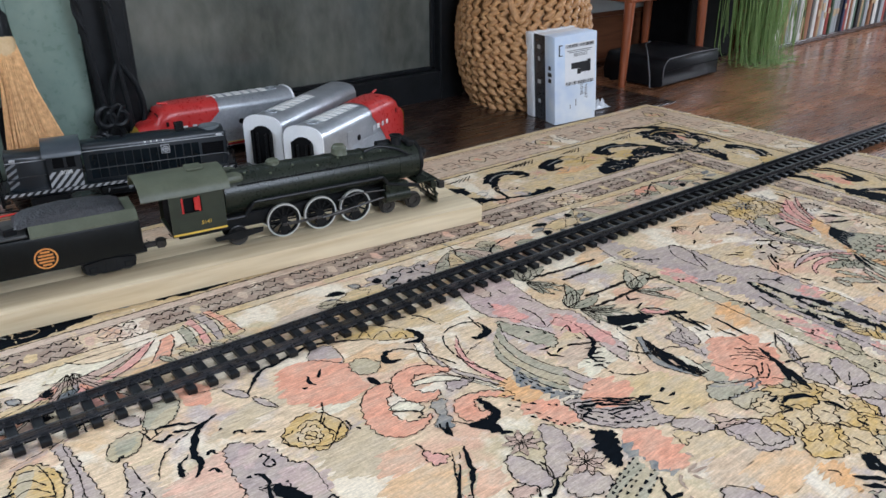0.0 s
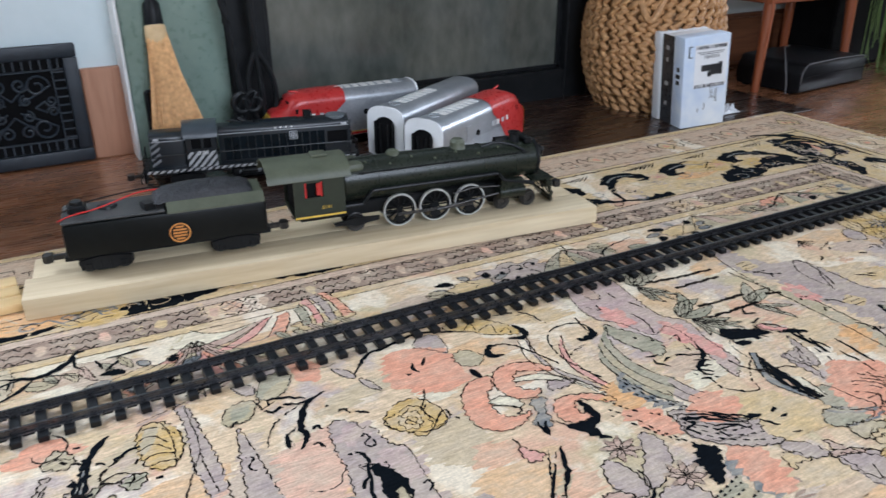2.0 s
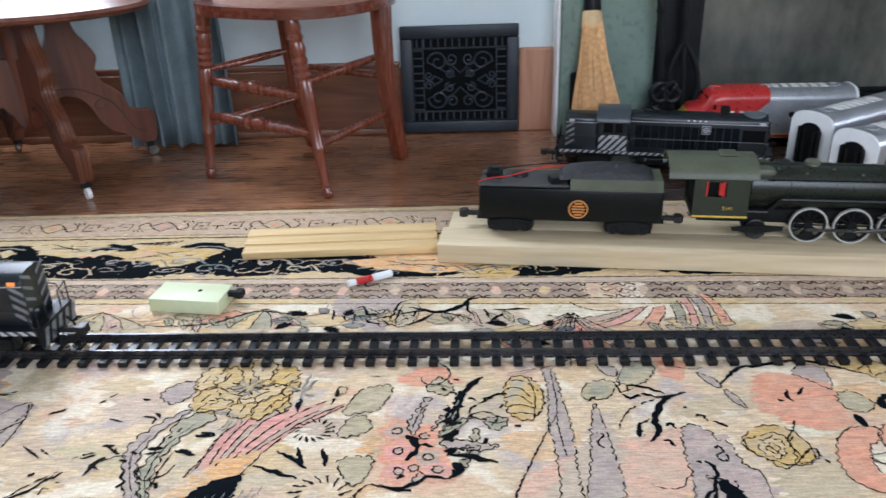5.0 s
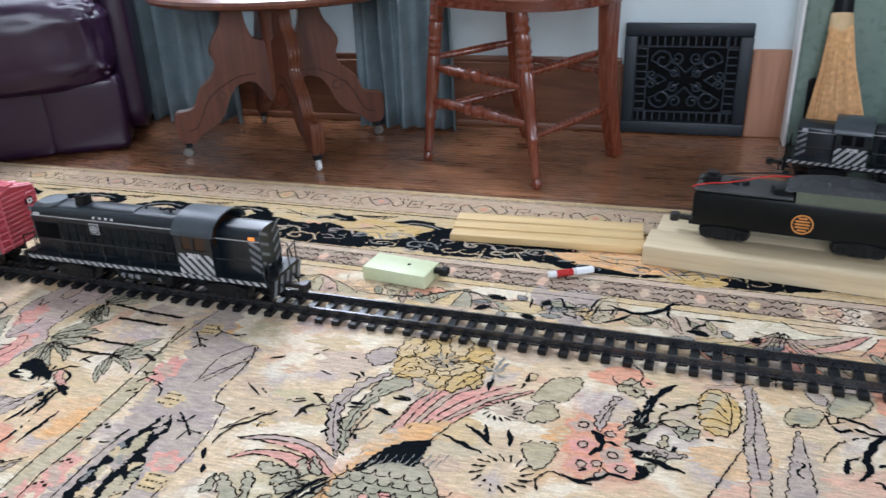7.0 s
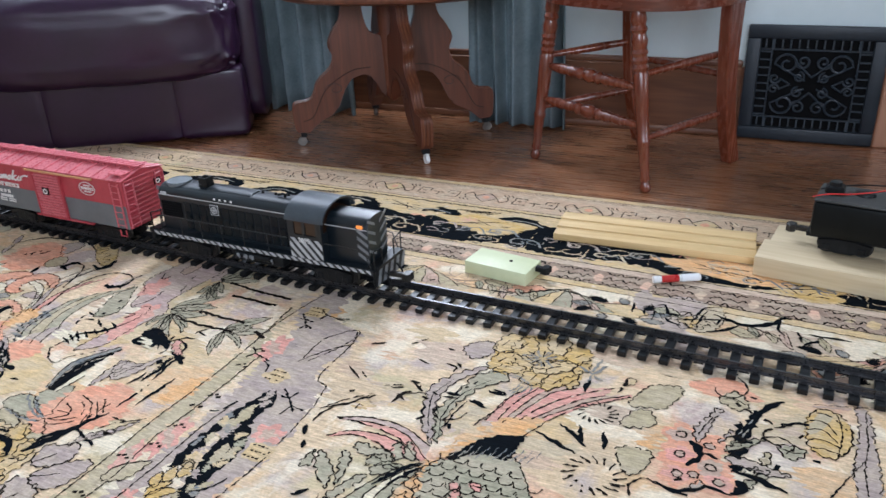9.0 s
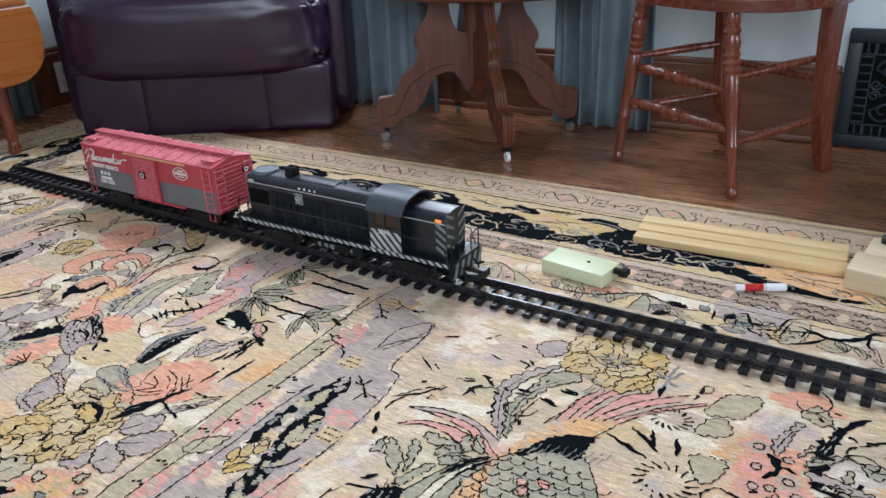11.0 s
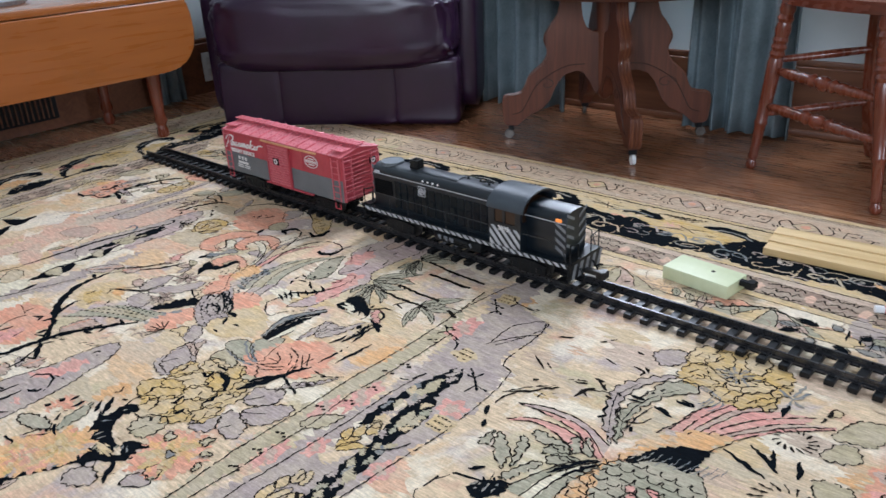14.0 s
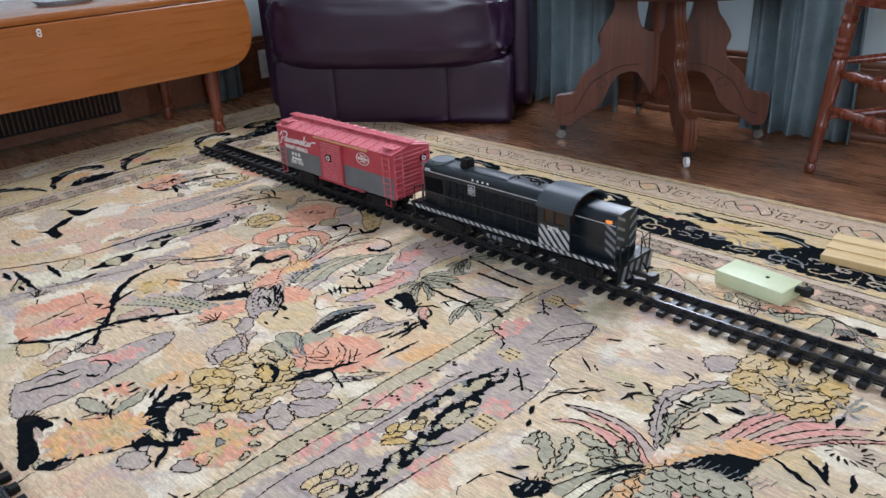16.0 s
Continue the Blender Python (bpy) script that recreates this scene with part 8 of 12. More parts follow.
MX = Matrix(((0, 0, 1, 0), (1, 0, 0, 0), (0, 1, 0, 0), (0, 0, 0, 1)))    # outline in y, z; thickness along x
MY = Matrix(((1, 0, 0, 0), (0, 0, -1, 0), (0, 1, 0, 0), (0, 0, 0, 1)))   # outline in x, z; thickness towards -y


def extrude(bm, yz, x0, x1, bevel=0.0, mat=0):
    return prism(bm, yz, x1 - x0, Matrix.Translation((x0, 0, 0)) @ MX, bevel, mat)


def plate(bm, xz, y, depth, bevel=0.0, mat=0):
    """A plate on the side: its outer face is at y - depth."""
    return prism(bm, xz, depth, Matrix.Translation((0, y, 0)) @ MY, bevel, mat)


def hood_outline(w, z0, z1, rise, n=18):
    """A hood's section: upright sides and a broad, flattened round top."""
    return [(w / 2, z0), (w / 2, z1 - rise)] + [(math.copysign(abs(math.cos(math.pi * i / n)) ** 0.72, math.cos(math.pi * i / n)) * w / 2, z1 - rise + rise * math.sin(math.pi * i / n) ** 0.82) for i in range(1, n)] + [(-w / 2, z1 - rise), (-w / 2, z0)]


def arch(w, z0, z1, rise, n=10):
    pts = [(-w / 2, z0), (w / 2, z0)]
    return pts + [(w / 2 * math.cos(math.pi * i / n), z1 - rise + rise * math.sin(math.pi * i / n)) for i in range(n + 1)]


def lettering(name, body, size, material, parent, m, label=""):
    cu = bpy.data.curves.new(name, "FONT")
    cu.body, cu.size, cu.extrude, cu.align_x = body, size, 0.0003, "CENTER"
    cu.materials.append(material)
    ob = new(name, cu)
    ob.parent, ob.matrix_basis = parent, m
    if label:
        ob["label"] = label
    return ob




def wheelset(parent, x, r, material=None, rim=None, gauge=0.024):
    for s in (-1, 1):
        bm = B()
        m = Matrix.Translation((x, s * gauge, r)) @ pose(0, 0, 0, 90 * s, 0, 0)
        lathe(bm, [(0.0, -0.001), (r * 0.35, 0.0), (r * 0.4, -0.002), (r * 0.78, -0.002), (r * 0.82, 0.0005), (r, 0.0), (r, 0.004), (r * 1.1, 0.005), (r * 1.1, 0.0065), (0.0, 0.0065)], m, 20)
        part("wheel", bm, material or M_WHEEL, parent)
    bm = B()
    rod(bm, (x, -gauge, r), (x, gauge, r), 0.003, seg=8)
    part("axle", bm, M_WHEEL, parent)


def truck(parent, x, r=0.0155, base=0.052):
    """A two-axle truck with side frames and springs."""
    bm = B()
    for s in (-1, 1):
        y = s * 0.036
        plate(bm, [(x - base / 2 - 0.014, r + 0.012), (x - base / 2 - 0.012, r - 0.006), (x - base / 2 + 0.012, r - 0.006), (x - 0.014, r - 0.009), (x + 0.014, r - 0.009), (x + base / 2 - 0.012, r - 0.006), (x + base / 2 + 0.012, r - 0.006), (x + base / 2 + 0.014, r + 0.012), (x + 0.012, r + 0.016), (x - 0.012, r + 0.016)], y + 0.003, 0.006, 0.001)
        for q in (-1, 1):
            box(bm, (x + q * base / 2, y, r), (0.013, 0.01, 0.013), 0.002)
            rod(bm, (x + q * 0.008, y - s * 0.0, r - 0.008), (x + q * 0.008, y, r + 0.012), 0.0035, seg=8)
    box(bm, (x, 0, r + 0.006), (0.02, 0.074, 0.012), 0.001)
    tr = part("truck", bm, M_STEAMBLACK, parent)
    for q in (-1, 1):
        wheelset(tr, x + q * base / 2, r)
    return tr


def coupler(parent, x, s, z=0.024):
    bm = B()
    box(bm, (x + s * 0.012, 0, z), (0.03, 0.009, 0.009), 0.0015)
    prism(bm, [(0, -0.009), (0.012, -0.011), (0.017, -0.004), (0.012, 0.001), (0.016, 0.007), (0.009, 0.012), (0, 0.007)], 0.014, Matrix.Translation((x + s * 0.026, 0, z - 0.007)) @ pose(0, 0, 0, 0, 0, 0 if s > 0 else 180), 0.0015)
    part("coupler", bm, M_WHEEL, parent)


def hazard(bm, x0, x1, z0, z1, y, pitch, lean, s=-1):
    """Slanting white bars along a sill."""
    x = x0
    while x < x1 - pitch * 0.4:
        w = pitch * 0.5
        q = [(max(min(x + lean, x1), x0), z0), (max(min(x + w + lean, x1), x0), z0), (max(min(x + w, x1), x0), z1), (max(min(x, x1), x0), z1)]
        if abs(q[1][0] - q[0][0]) + abs(q[2][0] - q[3][0]) > 0.001:
            plate(bm, q if s < 0 else q, y if s < 0 else y + 0.0006, 0.0006)
        x += pitch


def road_switcher(name, label, lit=True):
    """A four-axle diesel; x runs towards the short hood, z from the rail's top."""
    t = thing(name, label=label, category="locomotive", group="model trains")
    bm = B()
    box(bm, (0, 0, 0.045), (0.496, 0.098, 0.008), 0.001)
    box(bm, (0, 0, 0.036), (0.47, 0.05, 0.016), 0.001)
    part("frame", bm, M_LOCO, t)
    bm = B()
    box(bm, (-0.005, 0, 0.025), (0.12, 0.084, 0.024), 0.008, seg=2)
    for s in (-1, 1):
        rod(bm, (-0.05, s * 0.044, 0.03), (0.03, s * 0.044, 0.03), 0.006)
    tank = part("fuel_tank", bm, M_STEAMBLACK, t)
    for s in (-1, 1):
        for x, w in ((-0.04, 0.007), (-0.024, 0.009), (-0.01, 0.01), (0.036, 0.004)):
            bm = B()
            box(bm, (x, s * 0.0505, 0.0315), (w, 0.004, 0.006), 0.0012)
            box(bm, (x + 0.002, s * 0.0505, 0.0275), (w * 0.5, 0.003, 0.004), 0.0008)
            part("air_valve", bm, M_STRIPE2, tank, "small white valve")
    bm = B()
    extrude(bm, hood_outline(0.062, 0.049, 0.137, 0.018), -0.235, 0.078, 0.002)
    box(bm, (-0.236, 0, 0.09), (0.006, 0.05, 0.07), 0.002)
    lh = part("long_hood", bm, M_LOCO, t, "glossy black hood with rounded top")
    for s in (-1, 1):
        for i in range(13):
            bm = B()
            x = -0.165 + i * 0.0185
            box(bm, (x, s * 0.0315, 0.083), (0.0165, 0.0014, 0.055), 0.0004)
            box(bm, (x + 0.005, s * 0.0325, 0.083), (0.0015, 0.0014, 0.006))
            part("hood_door", bm, M_DOOR, lh)
        bm = B()
        box(bm, (-0.205, s * 0.0315, 0.092), (0.05, 0.0016, 0.03), 0.0004)
        for k in range(6):
            box(bm, (-0.205, s * 0.0325, 0.080 + k * 0.005), (0.046, 0.0016, 0.002))
        part("radiator_shutter", bm, M_DARKIN, lh)
        bm = B()
        box(bm, (-0.078, s * 0.0313, 0.1195), (0.31, 0.0012, 0.0016))
        part("white_line", bm, M_STRIPE, lh, "thin white line")
    bm = B()
    lathe(bm, [(0.0, 0.13), (0.0235, 0.13), (0.0235, 0.1405), (0.0222, 0.1405), (0.0222, 0.1397), (0.0, 0.1397)], Matrix.Translation((-0.206, 0, 0)), 32)
    part("radiator_fan", bm, mat_fan, lh, "round grey fan cover")
    bm = B()
    for k in range(4):
        box(bm, (-0.138 + (0.008 if k < 2 else 0) * (1 if k else -1), (0.008 if k > 1 else 0) * (1 if k == 2 else -1), 0.145), (0.003 if k < 2 else 0.02, 0.02 if k < 2 else 0.003, 0.019), 0.0005)
    box(bm, (-0.138, 0, 0.139), (0.02, 0.02, 0.006))
    part("exhaust_stack", bm, M_STEAMBLACK, lh)
    bm = B()
    extrude(bm, arch(0.035, 0.134, 0.139, 0.003, 6), -0.115, -0.02, 0.001)
    part("roof_hatch", bm, M_LOCO, lh)
    bm = B()
    rod(bm, (0.045, 0.0, 0.134), (0.045, 0.0, 0.142), 0.003, 0.002)
    tube(bm, [(0.03, 0.0, 0.14), (0.04, 0.0, 0.143), (0.055, 0, 0.143)], 0.0022, 8)
    part("horn", bm, M_STEAMBLACK, lh)
    for x in (-0.01, 0.02):
        bm = B()
        rod(bm, (x, 0.006, 0.134), (x, 0.006, 0.141), 0.003, 0.002)
        part("lifting_eye", bm, M_STEAMBLACK, lh)
    bm = B()
    extrude(bm, hood_outline(0.062, 0.049, 0.132, 0.018), 0.15, 0.233, 0.002)
    sh = part("short_hood", bm, M_LOCO, t, "glossy black short hood")
    for s in (-1, 1):
        bm = B()
        box(bm, (0.19, s * 0.0313, 0.1125), (0.084, 0.0012, 0.0014))
        part("white_line", bm, M_STRIPE, sh)
        bm = B()
        box(bm, (0.218, s * 0.0308, 0.117), (0.012, 0.004, 0.0055), 0.0008)
        part("number_board", bm, M_AMBER if lit else M_STRIPE, sh, "small orange lit number board" if lit else "")
        bm = B()
        box(bm, (-0.222, s * 0.0308, 0.122), (0.014, 0.003, 0.006), 0.0008)
        part("number_board", bm, M_STRIPE, lh)
    bm = B()
    for i in range(4):
        z = 0.06 + i * 0.018
        for s in (-1, 1):
            prism(bm, [(0.008, z), (0.03, z + 0.012), (0.03, z + 0.0175), (0.008, z + 0.0055)], 0.0006, Matrix.Translation((0.2336, 0, 0)) @ Matrix(((0, 0, 1, 0), (s, 0, 0, 0), (0, 1, 0, 0), (0, 0, 0, 1))))
    part("front_stripe", bm, M_STRIPE2, sh, "white chevrons")
    bm = B()
    for i in range(4):
        z = 0.06 + i * 0.018
        for s in (-1, 1):
            prism(bm, [(0.01, z), (0.028, z + 0.012), (0.028, z + 0.021), (0.01, z + 0.009)], 0.0006, Matrix.Translation((-0.2398, 0, 0)) @ Matrix(((0, 0, 1, 0), (s, 0, 0, 0), (0, 1, 0, 0), (0, 0, 0, 1))))
    part("rear_stripe", bm, M_STRIPE2, lh, "white chevrons")
    for s in (-1, 1):
        for k in range(4):
            bm = B()
            z = 0.052 + 0.0145 * k
            plate(bm, [(0.212, z + 0.013), (0.2325, z), (0.2325, z + 0.0065), (0.212, z + 0.0195)], s * 0.0315 + (0.0003 if s > 0 else 0.0), 0.0006)
            part("corner_stripe", bm, M_STRIPE2, sh)
    # cab
    x0, x1 = 0.083, 0.152
    bm = B()
    box(bm, ((x0 + x1) / 2, 0, 0.051), (x1 - x0, 0.096, 0.004))
    cab = part("cab", bm, M_LOCO, t, "glossy black cab")
    for s in (-1, 1):
        y = s * 0.049 + 0.001
        bm = B()
        plate(bm, [(x0, 0.049), (x1, 0.049), (x1, 0.094), (x0, 0.094)], y, 0.002)
        part("side_panel", bm, M_LOCO, cab)
        for xa, xb in ((x0, x0 + 0.012), (0.112, 0.118), (x1 - 0.012, x1)):
            bm = B()
            plate(bm, [(xa, 0.094), (xb, 0.094), (xb, 0.118), (xa, 0.118)], y, 0.002)
            part("window_post", bm, M_LOCO, cab)
        bm = B()
        plate(bm, [(x0, 0.118), (x1, 0.118), (x1, 0.128), (x0, 0.128)], y, 0.002)
        part("eaves", bm, M_LOCO, cab)
    for x in (x0, x1 - 0.002):
        for s in (-1, 1):
            bm = B()
            extrude(bm, [(s * 0.031, 0.053), (s * 0.048, 0.053), (s * 0.048, 0.128), (s * 0.044, 0.128), (s * 0.044, 0.1), (s * 0.031, 0.1)][:: s], x, x + 0.002)
            part("end_panel", bm, M_LOCO, cab)
    bm = B()
    n = 16
    outer = [(0.053 * math.cos(math.pi * i / n), 0.12 + 0.03 * math.sin(math.pi * i / n)) for i in range(n + 1)]
    inner = [(0.050 * math.cos(math.pi * i / n), 0.12 + 0.027 * math.sin(math.pi * i / n)) for i in range(n, -1, -1)]
    extrude(bm, outer + inner, x0 - 0.004, x1 + 0.006)
    part("cab_roof", bm, M_CABROOF, cab, "satin black arched roof with window sheen in its colour")
    bm = B()
    box(bm, (0.115, 0, 0.1), (0.066, 0.07, 0.05))
    # In the unlit cab a dark block stands in for inner shade.
    part("cab_interior", bm, M_CABIN if lit else M_DARKIN, cab, "warmly lit cab inside" if lit else "cab inside, its shade a dark block")
    for s in (-1, 1):
        for xa in (0.1, 0.129):
            bm = B()
            box(bm, (xa, s * 0.0475, 0.106), (0.021, 0.001, 0.023))
            part("cab_window", bm, M_CABGLOW if lit else M_DARKIN, cab, "amber-lit cab window" if lit else "dark cab window")
        bm = B()
        xz = [(x0 + 0.001, 0.05), (x1 - 0.001, 0.05), (x1 - 0.001, 0.086), (x0 + 0.001, 0.086)]
        hazard(bm, x0 - 0.03, x1 + 0.03, 0.05, 0.087, s * 0.0501, 0.0165, 0.034, s)
        bmesh.ops.bisect_plane(bm, geom=list(bm.verts) + list(bm.edges) + list(bm.faces), plane_co=(x0 + 0.001, 0, 0), plane_no=(-1, 0, 0), clear_outer=True)
        bmesh.ops.bisect_plane(bm, geom=list(bm.verts) + list(bm.edges) + list(bm.faces), plane_co=(x1 - 0.001, 0, 0), plane_no=(1, 0, 0), clear_outer=True)
        part("cab_stripe", bm, M_STRIPE, cab, "slanting white warning stripes")
        bm = B()
        hazard(bm, -0.246, 0.246, 0.0415, 0.0485, s * 0.0493, 0.0155, 0.008, s)
        part("sill_stripe", bm, M_STRIPE, t, "slanting white warning stripes")
        m = Matrix.Translation((0.115, s * 0.0512, 0.0805)) @ pose(0, 0, 0, 90, 0, 0 if s < 0 else 180)
        lettering("road_number", "2095", 0.0125, M_LETTER, cab, m)
        bm = B()
        for k, dx in enumerate((-0.02, -0.007, 0.006, 0.019)):
            box(bm, (-0.075 + dx, s * 0.0312, 0.1255), (0.0036, 0.0012, 0.0036))
        part("lettering_bar", bm, M_LETTER, lh)
        bm = B()
        box(bm, (-0.098, s * 0.0322, 0.104), (0.0195, 0.001, 0.0205), 0.0003)
        em = part("square_emblem", bm, M_STRIPE, lh, "white square emblem with a cross")
        bm = B()
        box(bm, (-0.098, s * 0.0329, 0.104), (0.0165, 0.0008, 0.0175), 0.0002)
        part("emblem_field", bm, M_LOCO, em)
        bm = B()
        ring(bm, 0.0052, 0.0072, 0.0006, Matrix.Translation((-0.098, s * 0.0333, 0.104)) @ pose(0, 0, 0, -90 * s, 0, 0), 20)
        box(bm, (-0.098, s * 0.0335, 0.104), (0.0135, 0.0006, 0.0022))
        box(bm, (-0.098, s * 0.0337, 0.104), (0.0022, 0.0006, 0.0135))
        part("emblem_cross", bm, M_STRIPE, em)
        # handrails
        for k, x in enumerate((-0.225, -0.175, -0.125, -0.075, -0.025, 0.03)):
            bm = B()
            rod(bm, (x, s * 0.0465, 0.048), (x, s * 0.0465, 0.082), 0.0011, seg=6)
            part("stanchion", bm, M_HANDRAIL, t)
        bm = B()
        tube(bm, [(-0.236, s * 0.0465, 0.078), (-0.225, s * 0.0465, 0.082), (0.06, s * 0.0465, 0.082), (0.075, s * 0.0465, 0.082)], 0.0011, 6)
        part("handrail", bm, M_HANDRAIL, t)
        bm = B()
        tube(bm, [(0.155, s * 0.0465, 0.083), (0.2, s * 0.0465, 0.083), (0.235, s * 0.0465, 0.078), (0.244, s * 0.0465, 0.05)], 0.0011, 6)
        part("handrail", bm, M_HANDRAIL, t)
    for s in (-1, 1):
        bm = B()
        x = s * 0.251
        box(bm, (x, 0, 0.034), (0.006, 0.098, 0.03), 0.001)
        box(bm, (x - s * 0.006, 0, 0.05), (0.02, 0.09, 0.004))
        for q in (-1, 1):
            for k in range(2):
                box(bm, (s * 0.243, q * 0.046, 0.016 + k * 0.014), (0.014, 0.012, 0.0022))
            rod(bm, (x, q * 0.045, 0.05), (x, q * 0.045, 0.084), 0.0012, seg=6)
            rod(bm, (x, q * 0.02, 0.05), (x, q * 0.02, 0.08), 0.0012, seg=6)
            tube(bm, [(x, q * 0.045, 0.084), (x, q * 0.03, 0.08), (x, q * 0.018, 0.08)], 0.0012, 6)
            tube(bm, [(x + s * 0.004, q * 0.02, 0.035), (x + s * 0.014, q * 0.021, 0.022), (x + s * 0.012, q * 0.022, 0.01)], 0.0018, 6)
        part("pilot", bm, M_STEAMBLACK, t)
        bm = B()
        for k in range(5):
            z0 = 0.02
            y0 = -0.045 + k * 0.02
            prism(bm, [(y0, z0), (y0 + 0.009, z0), (y0 + 0.018, z0 + 0.026), (y0 + 0.009, z0 + 0.026)], 0.0006, Matrix.Translation((x + s * 0.0032 - (0.0006 if s < 0 else 0), 0, 0)) @ MX)
        part("pilot_stripe", bm, M_STRIPE2, t)
        coupler(t, s * 0.254, s)
        truck(t, s * 0.158)
    return t


M_HANDRAIL = mat_noise("handrail_black", (0.008, 0.01, 0.012), (0.016, 0.019, 0.022), 0.35, 40)
mat_fan = mat_noise("fan_grey", (0.1, 0.12, 0.13), (0.16, 0.18, 0.19), 0.35, 40)
# Black roof lightened to blue-grey: window sheen put into the base colour.
M_CABROOF = mat_noise("cab_roof_sheen", (0.028, 0.036, 0.044), (0.045, 0.056, 0.067), 0.3, 25, rough_var=0.05, spec=0.8)
M_CABIN = mat_glow("cab_lamp_brown", (0.03, 0.014, 0.007), 0.2)


def boxcar(name, label):
    t = thing(name, label=label, category="freight car", group="model trains")
    L, W, z0, z1 = 0.432, 0.108, 0.042, 0.148
    zm = z0 + 0.052
    bm = B()
    box(bm, (0, 0, (z0 + zm) / 2), (L, W, zm - z0), 0.0015)
    body = part("lower_body", bm, M_BOXGREY, t, "grey painted lower body")
    bm = B()
    extrude(bm, [(-W / 2, zm), (W / 2, zm), (W / 2, z1), (0, z1 + 0.012), (-W / 2, z1)], -L / 2, L / 2, 0.0012)
    ub = part("upper_body", bm, M_BOXRED, t, "red painted upper body")
    bm = B()
    for s in (-1, 1):
        a = math.atan2(0.012, W / 2)
        m = Matrix.Translation((0, s * W / 4, z1 + 0.0072)) @ pose(0, 0, 0, -s * math.degrees(a), 0, 0)
        box(bm, (0, 0, 0), (L + 0.008, W / 2 + 0.007, 0.002), 0.0006, m)
        for i in range(13):
            box(bm, (-L / 2 + 0.008 + i * (L - 0.016) / 12, 0, 0.0018), (0.004, W / 2 + 0.005, 0.003), 0.001, m)
    roof = part("roof", bm, M_LITRED, t, "red ribbed roof with pink sheen in its colour")
    bm = B()
    for k in range(3):
        box(bm, (0, (k - 1) * 0.0075, z1 + 0.019), (L + 0.012, 0.0066, 0.003), 0.0006)
    for i in range(12):
        box(bm, (-L / 2 + 0.02 + i * 0.0357, 0, z1 + 0.0155), (0.004, 0.02, 0.006))
    part("running_board", bm, M_LITRED, roof)
    for s in (-1, 1):
        bm = B()
        box(bm, (s * (L / 2 - 0.02), -0.033, z1 + 0.011), (0.036, 0.026, 0.003), 0.0006, None)
        part("roof_walk", bm, M_LITRED, roof)
    for s in (-1, 1):
        for i in range(7):
            x = -L / 2 + 0.012 + i * 0.0235
            for xx in ((x, -x) if i < 6 else (x,)):
                if abs(xx) < 0.045:
                    continue
                bm = B()
                box(bm, (xx, s * (W / 2 + 0.0002), (zm + z1) / 2), (0.0012, 0.0008, z1 - zm - 0.004))
                part("panel_seam", bm, M_BOXRED, t)
    for s in (-1, 1):
        bm = B()
        y = s * (W / 2 + 0.002)
        box(bm, (0.002, y, (z0 + z1) / 2 - 0.004), (0.082, 0.005, z1 - z0 - 0.004), 0.001)
        d = part("sliding_door", bm, M_BOXRED, t, "ribbed red sliding door")
        # The ribs' paler red holds the highlight along their tops.
        for i in range(15):
            bm = B()
            box(bm, (0.002, y + s * 0.003, z0 + 0.006 + i * 0.0063), (0.074, 0.004, 0.0034), 0.0012)
            part("door_rib", bm, M_LITRED, d)
        for q in (-1, 1):
            bm = B()
            box(bm, (0.002 + q * 0.04, y + s * 0.003, (z0 + z1) / 2 - 0.004), (0.004, 0.003, z1 - z0 - 0.006), 0.0006)
            part("door_edge", bm, M_BOXRED, d)
        bm = B()
        box(bm, (-0.004, y + s * 0.005, 0.102), (0.02, 0.002, 0.017), 0.0008)
        pl = part("placard", bm, M_DARKIN, d, "small black placard with a white ring")
        bm = B()
        m = Matrix.Translation((-0.004, y + s * 0.0062, 0.102)) @ pose(0, 0, 0, -90 * s, 0, 0)
        ring(bm, 0.0035, 0.0065, 0.0006, m, 18)
        part("ring", bm, M_LETTER, pl)
        bm = B()
        box(bm, (0.04, s * (W / 2 + 0.004), z1 - 0.003), (0.2, 0.005, 0.004), 0.0008)
        part("door_track", bm, M_TAN, t, "tan door track")
        bm = B()
        box(bm, (0.03, s * (W / 2 + 0.002), z0 - 0.001), (0.17, 0.006, 0.004), 0.0008)
        part("door_sill", bm, M_BOXRED, t)
    # ladders
    for s, side in ((1, -1), (-1, 1), (1, 1), (-1, -1)):
        bm = B()
        x = s * (L / 2 - 0.016)
        y = side * (W / 2 + 0.004)
        for q in (-1, 1):
            box(bm, (x + q * 0.011, y, (z0 + z1) / 2), (0.0022, 0.002, z1 - z0 - 0.008))
        for i in range(7):
            rod(bm, (x - 0.011, y, z0 + 0.01 + i * 0.0145), (x + 0.011, y, z0 + 0.01 + i * 0.0145), 0.0011, seg=6)
        part("side_ladder", bm, M_LITRED, t)
        bm = B()
        y2 = side * (W / 2 - 0.014)
        x2 = s * (L / 2 + 0.005)
        for q in (-1, 1):
            box(bm, (x2, y2 + q * 0.011, (z0 + z1) / 2), (0.002, 0.0022, z1 - z0 - 0.006))
        for i in range(7):
            rod(bm, (x2, y2 - 0.011, z0 + 0.01 + i * 0.0145), (x2, y2 + 0.011, z0 + 0.01 + i * 0.0145), 0.0011, seg=6)
        part("end_ladder", bm, M_LITRED, t)
        bm = B()
        tube(bm, [(x - 0.008, y, z0), (x - 0.008, y, z0 - 0.014), (x + 0.008, y, z0 - 0.014), (x + 0.008, y, z0)], 0.0015, 6)
        part("stirrup", bm, M_BOXRED, t)
